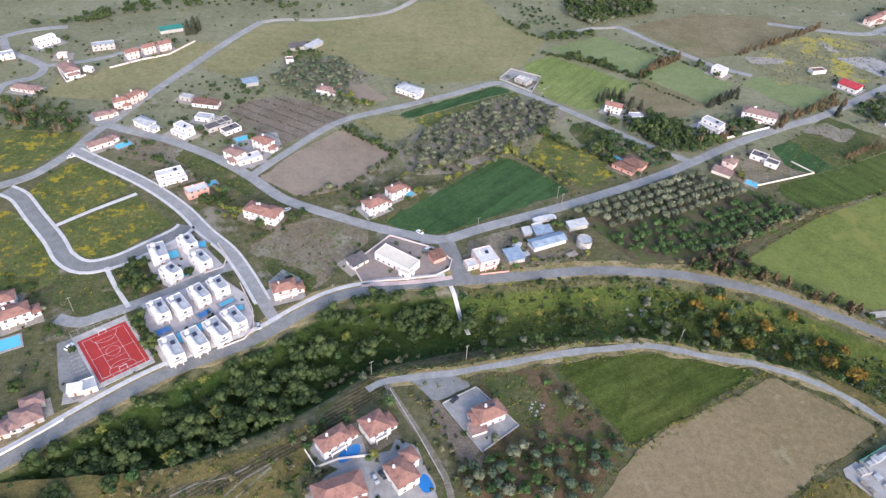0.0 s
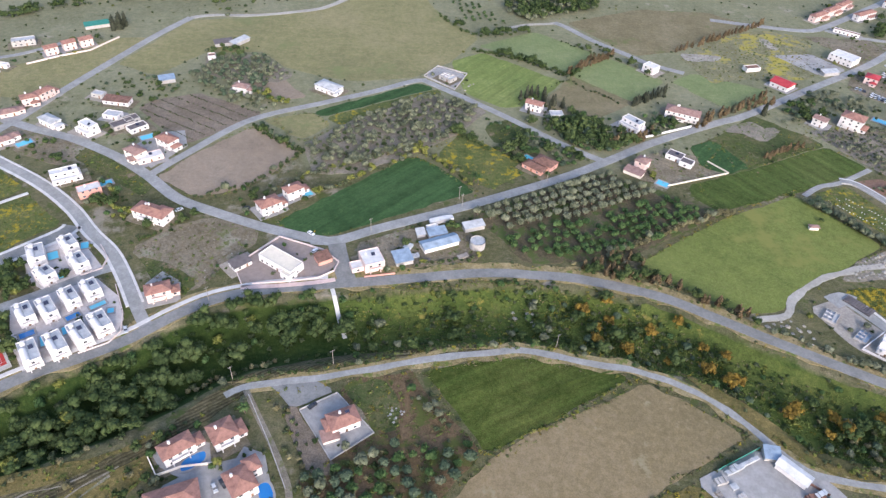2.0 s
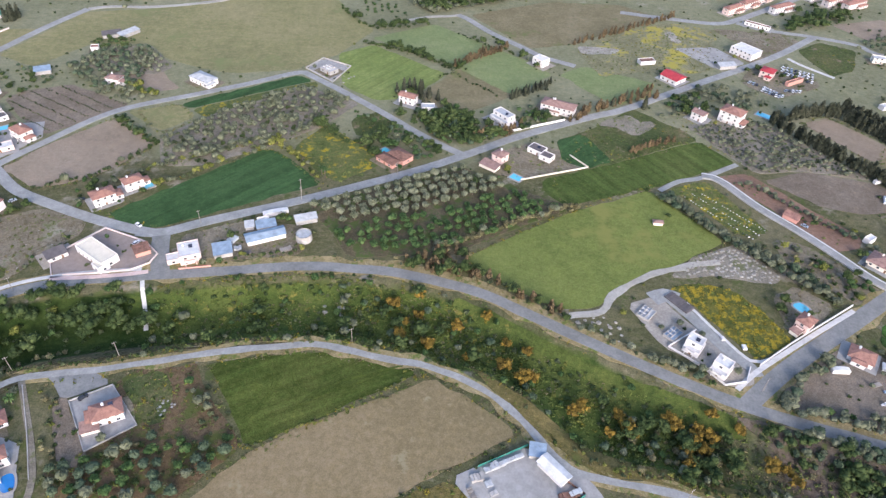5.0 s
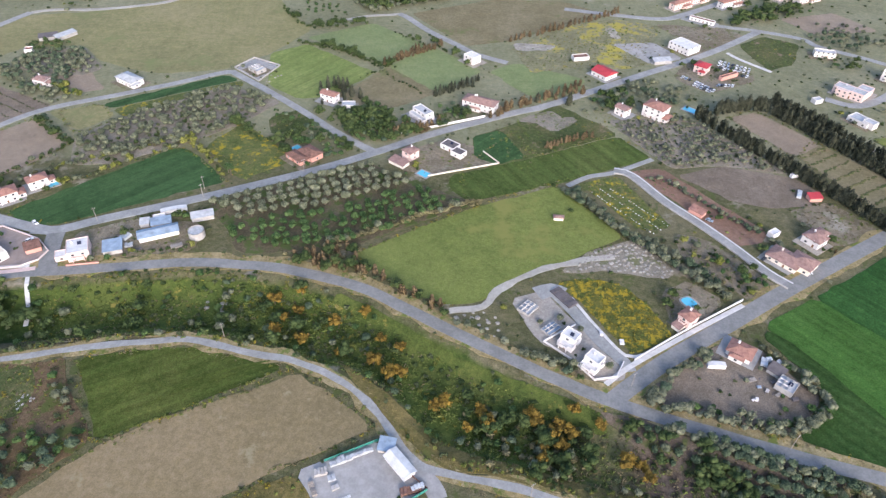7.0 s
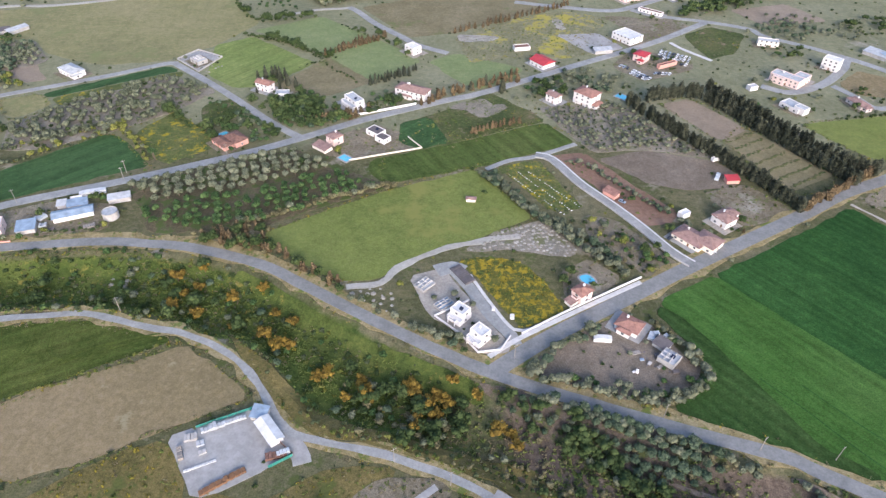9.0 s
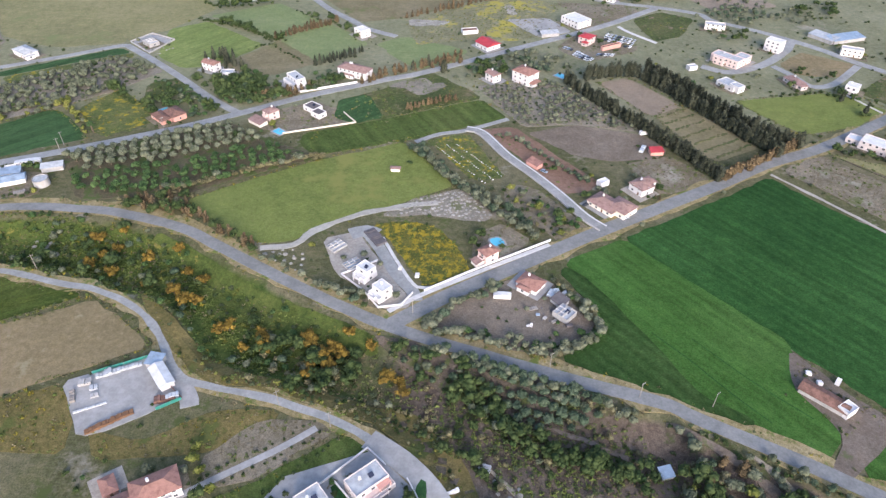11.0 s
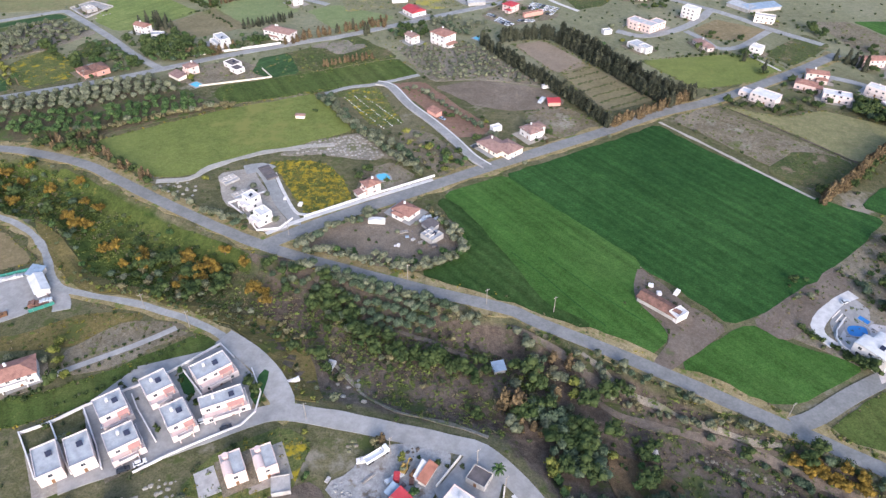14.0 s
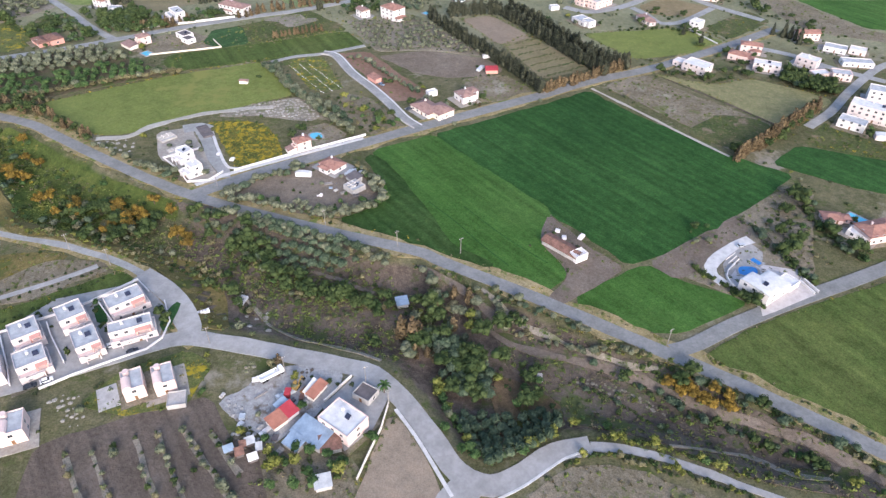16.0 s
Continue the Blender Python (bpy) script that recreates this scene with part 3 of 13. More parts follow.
def kind_of_tree(name, mat, makes, trunk, label, category="tree"):
    """Three shapes of one kind of tree: crowns with trunks, kept as meshes and as arrays."""
    shapes = []
    for k, blobs in enumerate(makes["blobs"]):
        arr = crown_arrays(100 * len(KINDS) + k, blobs, makes["leaf"], makes["count"], makes.get("squash", 0.85), makes.get("core", True))
        tb = trunk_build(*trunk, seed=k)
        shapes.append((arr, crown_mesh("crown", arr, mat), tb.mesh("trunk", BARK)))
    KINDS[name] = (shapes, mat, label, category)


def tree(name, x, y, size=1.0, group="", z=None, label=""):
    shapes, mat, text, category = KINDS[name]
    k = int(rng.integers(len(shapes)))
    ob = tagged(new(name), label or text, category, group)
    s = size * (0.82 + 0.36 * rng.random())
    ob.matrix_world = Matrix.LocRotScale((x, y, height(x, y) if z is None else z), Euler((0, 0, rng.random() * 6.28)), (s * (0.9 + 0.2 * rng.random()), s, s * (0.9 + 0.2 * rng.random())))
    part("trunk", shapes[k][2], None, ob)
    part("crown", shapes[k][1], None, ob)
    return ob


def thicket(thing, kinds, spots, label, category, sizes=(0.7, 1.3)):
    """Many plants that nobody could count, joined: one mesh a kind of leaf. kinds: names with their shares."""
    names = list(kinds)
    share = np.cumsum([kinds[n] for n in names]) / sum(kinds.values())
    pick = np.searchsorted(share, rng.random(len(spots)))
    for n, nm in enumerate(names):
        shapes, mat, *_ = KINDS[nm]
        vs, fs, at = [], [], 0
        for (x, y), which in zip(spots, pick):
            if which != n:
                continue
            v, f = shapes[int(rng.integers(len(shapes)))][0]
            s, a = sizes[0] + (sizes[1] - sizes[0]) * rng.random(), rng.random() * 6.28
            c, w = math.cos(a) * s, math.sin(a) * s
            sx = 0.85 + 0.3 * rng.random()
            vs.append(np.stack([(v[:, 0] * c - v[:, 1] * w) * sx + x, v[:, 0] * w + v[:, 1] * c + y, v[:, 2] * s * (0.85 + 0.3 * rng.random()) + height(x, y)], 1))
            fs.append(np.array(f) + at)
            at += len(v)
        if vs:
            me = bpy.data.meshes.new(thing)
            v, f = np.concatenate(vs), np.concatenate(fs)
            tri = f[:, 2] == f[:, 3]
            loops = np.concatenate([f[tri][:, :3].ravel(), f[~tri].ravel()]).astype(np.int32)
            nt, nq = int(tri.sum()), int((~tri).sum())
            me.vertices.add(len(v))
            me.vertices.foreach_set("co", v.astype(np.float32).ravel())
            me.loops.add(len(loops))
            me.loops.foreach_set("vertex_index", loops)
            me.polygons.add(nt + nq)
            me.polygons.foreach_set("loop_start", np.concatenate([np.arange(nt) * 3, nt * 3 + np.arange(nq) * 4]).astype(np.int32))
            me.materials.append(mat)
            me.update(calc_edges=True)
            tagged(new(thing, me), label, category, kind="stuff")


def inside(x, y, poly):
    hit = False
    for (x0, y0), (x1, y1) in zip(poly, poly[1:] + poly[:1]):
        if (y0 > y) != (y1 > y) and x < (x1 - x0) * (y - y0) / (y1 - y0) + x0:
            hit = not hit
    return hit


def spots_in(poly, spacing, jitter=0.45, angle=0.0, fill=1.0, row=None):
    """Places on a turned grid within a polygon; row: metres between rows where they differ from those in the row."""
    c, s = math.cos(angle), math.sin(angle)
    us = [x * c + y * s for x, y in poly]
    vs = [-x * s + y * c for x, y in poly]
    out = []
    row = row or spacing
    v = min(vs) + row / 2
    while v < max(vs):
        u = min(us) + spacing * rng.random()
        while u < max(us):
            a, b = u + jitter * spacing * (rng.random() - 0.5) * 2, v + jitter * row * (rng.random() - 0.5) * 2
            x, y = a * c - b * s, a * s + b * c
            if rng.random() < fill and inside(x, y, poly):
                out.append((x, y))
            u += spacing
        v += row
    return out


def grove(name, poly, spacing, size, group, jitter=0.15, angle=0.0, fill=0.95, row=None):
    for x, y in spots_in(poly, spacing, jitter, angle, fill, row):
        tree(name, x, y, size, group)


def along(pts, spacing, width=0.0):
    line = curve_points(pts, spacing)
    nrm = sideways(line)
    return [(x + a * width * (rng.random() - 0.5) + 0.4 * spacing * (rng.random() - 0.5), y + b * width * (rng.random() - 0.5) + 0.4 * spacing * (rng.random() - 0.5)) for (x, y), (a, b) in zip(line, nrm)]


def garden_plants():
    """Shrubs and small trees close round the houses, off the roads and neighbours."""
    spots = []
    for a, b, c, s, w, d in list(PLOTS):
        for k in range(8 if w > 7 else 2):
            u, v = (rng.random() - 0.5) * (w + 16), (rng.random() - 0.5) * (d + 16)
            if abs(u) > w / 2 + 1.5 or abs(v) > d / 2 + 1.5:
                u, v = u + w / 2, v + d / 2
                spots.append((a + u * c - v * s, b + u * s + v * c))
    thicket("garden_trees", {"green_shrub": 4, "shrub": 3, "citrus_tree": 1.2, "olive_tree": 1, "wild_tree": 0.6, "mimosa_tree": 0.4}, open_ground(spots), "garden shrubs and small trees beside the houses", "trees", (0.45, 0.95))


# ---- houses and small things ----
def window_meshes():
    fr = Build().box(-0.74, 0.74, -0.16, 0.0, -0.02, 0.06).box(-0.7, 0.7, -0.12, 0.0, 1.24, 1.3).box(-0.7, -0.64, -0.12, 0.0, 0.06, 1.24).box(0.64, 0.7, -0.12, 0.0, 0.06, 1.24).box(-0.025, 0.025, -0.08, 0.0, 0.06, 1.24)
    return fr.mesh("window", FRAME), Build().box(-0.64, 0.64, -0.05, -0.02, 0.06, 1.24).mesh("pane", GLASS)


WINDOW, PANE = window_meshes()
DOOR = Build().box(-0.5, 0.5, -0.05, 0.05, 0, 2.1).box(0.3, 0.36, -0.1, -0.05, 1.0, 1.1).mesh("door", WOOD)
TANK = Build().tube(0, 0, 0.5, 1.6, 0.55, 0.55, 10).box(-0.45, -0.35, -0.45, -0.35, 0, 0.5).box(0.35, 0.45, -0.45, -0.35, 0, 0.5).box(-0.45, -0.35, 0.35, 0.45, 0, 0.5).box(0.35, 0.45, 0.35, 0.45, 0, 0.5).mesh("water_tank", WHITE)
PANEL = Build().add([(-0.95, -0.9, 0.25), (0.95, -0.9, 0.25), (0.95, 0.6, 1.2), (-0.95, 0.6, 1.2), (-0.95, -0.9, 0.17), (0.95, -0.9, 0.17), (0.95, 0.6, 1.12), (-0.95, 0.6, 1.12)],
    [(0, 1, 2, 3), (7, 6, 5, 4), (0, 4, 5, 1), (1, 5, 6, 2), (2, 6, 7, 3), (3, 7, 4, 0)]).box(-0.9, -0.84, 0.5, 0.56, 0, 1.05).box(0.84, 0.9, 0.5, 0.56, 0, 1.05).mesh("solar_panel", SOLAR)


def openings(home, x0, x1, y, z0, side, door=False, gap=3.4):
    """A row of windows along one wall of a house. side: 0 front, 1 right, 2 back, 3 left, with the wall from x0 to x1."""
    n = max(1, int((x1 - x0) / gap))
    for k in range(n):
        u = x0 + (x1 - x0) * (k + 0.5) / n
        is_door = door and k == n // 2
        spin = (0, math.pi / 2, math.pi, -math.pi / 2)[side]
        at = {0: (u, y, z0), 1: (y, u, z0), 2: (u, y, z0), 3: (y, u, z0)}[side]
        ob = part("door" if is_door else "window", DOOR if is_door else WINDOW, None, home, "wooden front door" if is_door else "")
        ob.location, ob.rotation_euler = (at[0], at[1], at[2] + (0.0 if is_door else 0.95)), (0, 0, spin)
        if not is_door:
            part("pane", PANE, None, ob)


def hip_build(x0, x1, y0, y1, z, rise, over=0.55, gable=False):
    x0, x1, y0, y1 = x0 - over, x1 + over, y0 - over, y1 + over
    w, d = x1 - x0, y1 - y0
    k = 0 if gable else min(w, d) / 2
    if w >= d:
        a, c = (x0 + k, (y0 + y1) / 2, z + rise), (x1 - k, (y0 + y1) / 2, z + rise)
        fs = [(4, 5, 9, 8), (6, 7, 8, 9), (7, 4, 8), (5, 6, 9)]
    else:
        a, c = ((x0 + x1) / 2, y0 + k, z + rise), ((x0 + x1) / 2, y1 - k, z + rise)
        fs = [(7, 4, 8, 9), (5, 6, 9, 8), (4, 5, 8), (6, 7, 9)]
    t = 0.16
    b = [(x0, y0), (x1, y0), (x1, y1), (x0, y1)]
    return Build().add([(*p, z - t) for p in b] + [(*p, z) for p in b] + [a, c], [(3, 2, 1, 0), (0, 1, 5, 4), (1, 2, 6, 5), (2, 3, 7, 6), (3, 0, 4, 7)] + fs)


def parapet_build(x0, x1, y0, y1, z, h=0.55, t=0.22):
    b = Build().box(x0, x1, y0, y0 + t, z, z + h).box(x0, x1, y1 - t, y1, z, z + h)
    return b.box(x0, x0 + t, y0 + t, y1 - t, z, z + h).box(x1 - t, x1, y0 + t, y1 - t, z, z + h)


def vault_build(x0, x1, y0, y1, z, rise, n=8):
    """A low barrel roof, curved across the width."""
    v, f = [], []
    for k in range(n + 1):
        a = math.pi * k / n
        x, h = (x0 + x1) / 2 - math.cos(a) * (x1 - x0) / 2, z + rise * math.sin(a)
        v += [(x, y0, h), (x, y1, h)]
        if k:
            f.append((2 * k - 2, 2 * k, 2 * k + 1, 2 * k - 1))
    f += [tuple(range(0, 2 * n + 2, 2))[::-1], tuple(range(1, 2 * n + 3, 2)), (0, 1, 2 * n + 1, 2 * n)]
    return Build().add(v, f)


def house(x, y, rot, w, d, floors, roof, wall, top, label, category="house", wing=None, extras="", storey=2.75, balcony=False, name="house", set_back=0.0, group=""):
    """A house whose front wall runs from (x, y) for w metres towards rot, d metres deep. roof: hip, gable, flat, vault or shed.
    wing: (x0, x1, y0, y1, floors) of a second block; extras: t tank, s solar panel, c chimney, p porch. set_back: metres by which the upper floor stands back."""
    home = tagged(new(name), label, category, group)
    cx, cy = math.cos(rot), math.sin(rot)
    base = min(height(x + u * cx - v * cy, y + u * cy + v * cx) for u in (0, w) for v in (0, d))
    home.location, home.rotation_euler = (x, y, base), (0, 0, rot)
    PLOTS.append((x, y, math.cos(rot), math.sin(rot), w, d))
    h = floors * storey
    q = random.Random(int(x * 13 + y * 7))
    if category != "shed":
        side = [2.0 + 2.0 * q.random() for _ in range(4)]
        ring = [(-side[0], -side[1]), (w + side[2], -side[1]), (w + side[2], d + side[3]), (-side[0], d + side[3])]
        sheet("yard", [(x + u * cx - v * cy, y + u * cy + v * cx) for u, v in ring], q.choice((YARD, DRY, DRY, PAVING)), "small yard of beaten earth and paving round a house", z=0.211 + 0.0009 * q.randrange(9), wobble=0.5)
    blocks = [(0.0, w, 0.0, d, h)]
    if set_back:
        blocks = [(0.0, w, 0.0, d, storey), (0.0, w * 0.94, set_back, d, h)]
    if wing:
        blocks.append((wing[0], wing[1], wing[2], wing[3], wing[4] * storey - 0.07))
    for n, (x0, x1, y0, y1, top_z) in enumerate(blocks):
        part("wall", Build().box(x0, x1, y0, y1, -0.3, top_z), wall, home)
        kind = roof if not (set_back and n == 0) else "flat"
        if kind in ("hip", "gable"):
            part("roof", hip_build(x0, x1, y0, y1, top_z + 0.17, 0.17 * min(x1 - x0, y1 - y0) + 0.3, 0.55, kind == "gable"), top, home)
            if kind == "gable":
                rise = 0.17 * min(x1 - x0, y1 - y0) + 0.3
                if x1 - x0 >= y1 - y0:
                    gv = [(x0, y0, top_z), (x0, y1, top_z), (x0, (y0 + y1) / 2, top_z + rise), (x1, y0, top_z), (x1, y1, top_z), (x1, (y0 + y1) / 2, top_z + rise)]
                else:
                    gv = [(x0, y0, top_z), (x1, y0, top_z), ((x0 + x1) / 2, y0, top_z + rise), (x0, y1, top_z), (x1, y1, top_z), ((x0 + x1) / 2, y1, top_z + rise)]
                part("gable_wall", Build().add(gv, [(0, 1, 2), (3, 5, 4), (0, 3, 4, 1)]), wall, home)
        elif kind == "vault":
            part("roof", vault_build(x0 - 0.15, x1 + 0.15, y0 - 0.1, y1 + 0.1, top_z + 0.003, 0.7), top, home)
        elif kind == "shed":
            part("roof", Build().add([(x0 - 0.4, y0 - 0.4, top_z), (x1 + 0.4, y0 - 0.4, top_z), (x1 + 0.4, y1 + 0.4, top_z + 0.9), (x0 - 0.4, y1 + 0.4, top_z + 0.9), (x0 - 0.4, y0 - 0.4, top_z + 0.15), (x1 + 0.4, y0 - 0.4, top_z + 0.15), (x1 + 0.4, y1 + 0.4, top_z + 1.05), (x0 - 0.4, y1 + 0.4, top_z + 1.05)],
                [(3, 2, 1, 0), (4, 5, 6, 7), (0, 1, 5, 4), (1, 2, 6, 5), (2, 3, 7, 6), (3, 0, 4, 7)]), top, home)
            part("gable_wall", Build().add([(x0, y0, top_z), (x0, y1, top_z), (x0, y1, top_z + 0.8), (x1, y0, top_z), (x1, y1, top_z), (x1, y1, top_z + 0.8)], [(0, 2, 1), (3, 4, 5), (1, 2, 5, 4)]), wall, home)
        else:
            part("roof", Build().box(x0 + 0.2, x1 - 0.2, y0 + 0.2, y1 - 0.2, top_z, top_z + 0.12), top, home)
            part("parapet", parapet_build(x0, x1, y0, y1, top_z + 0.003), wall, home)
        if category != "shed":
            for fl in range(int(round(top_z / storey))):
                z0 = fl * storey
                openings(home, x0 + 0.6, x1 - 0.6, y0, z0, 0, fl == 0 and n == 0)
                openings(home, y0 + 0.6, y1 - 0.6, x1, z0, 1, gap=6.2)
                openings(home, y0 + 0.6, y1 - 0.6, x0, z0, 3, gap=6.2)
    if balcony:
        bw = w * 0.55
        part("balcony", Build().box(w * 0.2, w * 0.2 + bw, -1.5, 0.0, storey - 0.1, storey + 0.12).box(w * 0.2, w * 0.2 + bw, -1.5, -1.38, storey + 0.12, storey + 1.0).box(w * 0.2, w * 0.2 + 0.12, -1.38, 0, storey + 0.12, storey + 1.0).box(w * 0.2 + bw - 0.12, w * 0.2 + bw, -1.38, 0, storey + 0.12, storey + 1.0), wall, home)
        for u in (w * 0.2 + 0.2, w * 0.2 + bw - 0.2):
            part("pillar", Build().box(u - 0.17, u + 0.17, -1.42, -1.08, -0.2, storey - 0.1), wall, home)
    if "p" in extras:
        part("porch_roof", hip_build(w * 0.1, w * 0.7, -3.0, -0.62, 2.6, 0.7, 0.2), top, home)
        for u in (w * 0.12, w * 0.68):
            part("pillar", Build().box(u - 0.15, u + 0.15, -2.9, -2.6, -0.2, 2.45), wall, home)
    rz = h + (0.12 if roof == "flat" else (0.6 if roof == "vault" else 0.17 * min(w, d) * 0.55 + 0.3))
    if "t" in extras:
        ob = part("water_tank", TANK, None, home, "white water tank")
        ob.location = (w * (0.25 + 0.2 * q.random()), d * 0.7, rz)
    if "s" in extras:
        ob = part("solar_panel", PANEL, None, home, "dark solar water heater")
        ob.location = (w * (0.55 + 0.15 * q.random()), d * 0.6, rz)
    if "w" in extras:
        for u in (0.33, 0.66):
            part("partition_wall", Build().box(w * u - 0.12, w * u + 0.12, 0.25, d - 0.25, h + 0.1, h + 1.0), CONCRETE, home)
            part("partition_wall", Build().box(0.25, w * 0.6, d * u - 0.12, d * u + 0.12, h + 0.1, h + 0.8), WHITE, home)
    if "a" in extras:
        part("pergola", Build().box(w * 0.55, w * 0.9, 0.1, set_back - 0.1, h - 0.5, h - 0.38).box(w * 0.56, w * 0.6, 0.12, 0.24, storey, h - 0.5).box(w * 0.85, w * 0.89, 0.12, 0.24, storey, h - 0.5), SALMON, home, "salmon painted pergola")
        part("terrace_floor", Build().box(w * 0.04, w * 0.96, 0.25, set_back - 0.05, storey + 0.12, storey + 0.2), PINK, home)
    if "b" in extras:
        bx = w * (0.12 + 0.1 * q.random())
        part("stair_tower", Build().tube(bx + w * 0.12, d * 0.82, h + 0.1, h + 1.9, w * 0.15, w * 0.15, 14), wall, home)
        part("vaulted_roof", vault_build(w * 0.02, w * 0.44, d * 0.02, d * 0.6, h + 0.1, 1.5), wall, home)
        part("roof_terrace", Build().box(w * 0.48, w * 0.95, d * 0.06, d * 0.94, h + 0.12, h + 0.2), ROOF_GREY, home)
    if "c" in extras:
        cx, cy = w * 0.3, d * 0.62
        part("chimney", Build().box(cx - 0.35, cx + 0.35, cy - 0.35, cy + 0.35, h, h + 0.17 * min(w, d) + 1.1).box(cx - 0.45, cx + 0.45, cy - 0.45, cy + 0.45, h + 0.17 * min(w, d) + 1.1, h + 0.17 * min(w, d) + 1.25), wall, home)
    return home


def pool(x, y, rot, w, d, mat, label, round_end=False):
    p = tagged(new("swimming_pool"), label, "pool")
    p.location, p.rotation_euler = (x, y, 0), (0, 0, rot)
    n = 20
    def ring(k, e):
        if round_end:
            return [((w / 2 + e) * math.copysign(abs(math.cos(a)) ** 0.75, math.cos(a)) * (1 + 0.12 * math.sin(2 * a)), (d / 2 + e) * math.copysign(abs(math.sin(a)) ** 0.75, math.sin(a))) for a in [2 * math.pi * i / n for i in range(n)]]
        return [((w / 2 + e) * s * t, (d / 2 + e) * r) for s, r, t in ((-1, -1, 1), (1, -1, 1), (1, 1, 1), (-1, 1, 1))]
    i, o = ring(0, 0), ring(1, 0.9)
    m = len(i)
    part("coping", Build().add([(*q, 0.42) for q in i] + [(*q, 0.42) for q in o] + [(*q, 0.0) for q in i] + [(*q, 0.0) for q in o],
        [(k, m + k, m + (k + 1) % m, (k + 1) % m) for k in range(m)] + [(m + k, 3 * m + k, 3 * m + (k + 1) % m, m + (k + 1) % m) for k in range(m)] + [(2 * m + k, k, (k + 1) % m, 2 * m + (k + 1) % m) for k in range(m)]), PAVING, p, "pale stone coping")
    part("water", Build().add([(*q, 0.36) for q in i], [tuple(range(m))]), mat, p, "clear blue water")
    return p


CAR_SHAPES = {}


def car(x, y, rot, colour, label, van=False, group=""):
    c = tagged(new("van" if van else "car"), label, "van" if van else "car", group)
    c.location, c.rotation_euler = (x, y, 0.27), (0, 0, rot)
    key = (colour.name, van)
    if key not in CAR_SHAPES:
        l, w = (2.6, 0.95) if van else (2.1, 0.86)
        b = Build().box(-l, l, -w, w, 0.3, 0.85, 0.06)
        if van:
            b.box(-l + 0.05, l - 1.0, -w + 0.04, w - 0.04, 0.85, 2.1, 0.08)
            g = Build().add([(l - 1.0, -w + 0.12, 0.87), (l - 0.4, -w + 0.12, 0.87), (l - 0.4, w - 0.12, 0.87), (l - 1.0, w - 0.12, 0.87), (l - 1.05, -w + 0.18, 1.75), (l - 1.0, -w + 0.18, 1.75), (l - 1.0, w - 0.18, 1.75), (l - 1.05, w - 0.18, 1.75)], [(4, 5, 6, 7), (0, 1, 5, 4), (1, 2, 6, 5), (2, 3, 7, 6)])
        else:
            b.add([(-1.35, -0.66, 1.4), (0.45, -0.66, 1.4), (0.45, 0.66, 1.4), (-1.35, 0.66, 1.4), (-1.3, -0.66, 1.34), (0.4, -0.66, 1.34), (0.4, 0.66, 1.34), (-1.3, 0.66, 1.34)], [(0, 1, 2, 3), (7, 6, 5, 4), (0, 4, 5, 1), (1, 5, 6, 2), (2, 6, 7, 3), (3, 7, 4, 0)])
            g = Build().add([(-1.75, -0.78, 0.84), (1.0, -0.78, 0.84), (1.0, 0.78, 0.84), (-1.75, 0.78, 0.84), (-1.33, -0.65, 1.345), (0.43, -0.65, 1.345), (0.43, 0.65, 1.345), (-1.33, 0.65, 1.345)], [(0, 1, 5, 4), (1, 2, 6, 5), (2, 3, 7, 6), (3, 0, 4, 7)])
        CAR_SHAPES[key] = (b.mesh("body", colour), g.mesh("glazing", GLASS), Build().tube(0, 0.32, -0.1, 0.1, 0.32, 0.32, 10, "y").mesh("wheel", TYRE), l, w)
    body, glass, wheel, l, w = CAR_SHAPES[key]
    part("body", body, None, c)
    part("glazing", glass, None, c)
    for sx in (-0.62, 0.62):
        for sy in (-1, 1):
            part("wheel", wheel, None, c).location = (sx * l, sy * (w - 0.1), 0)
    return c


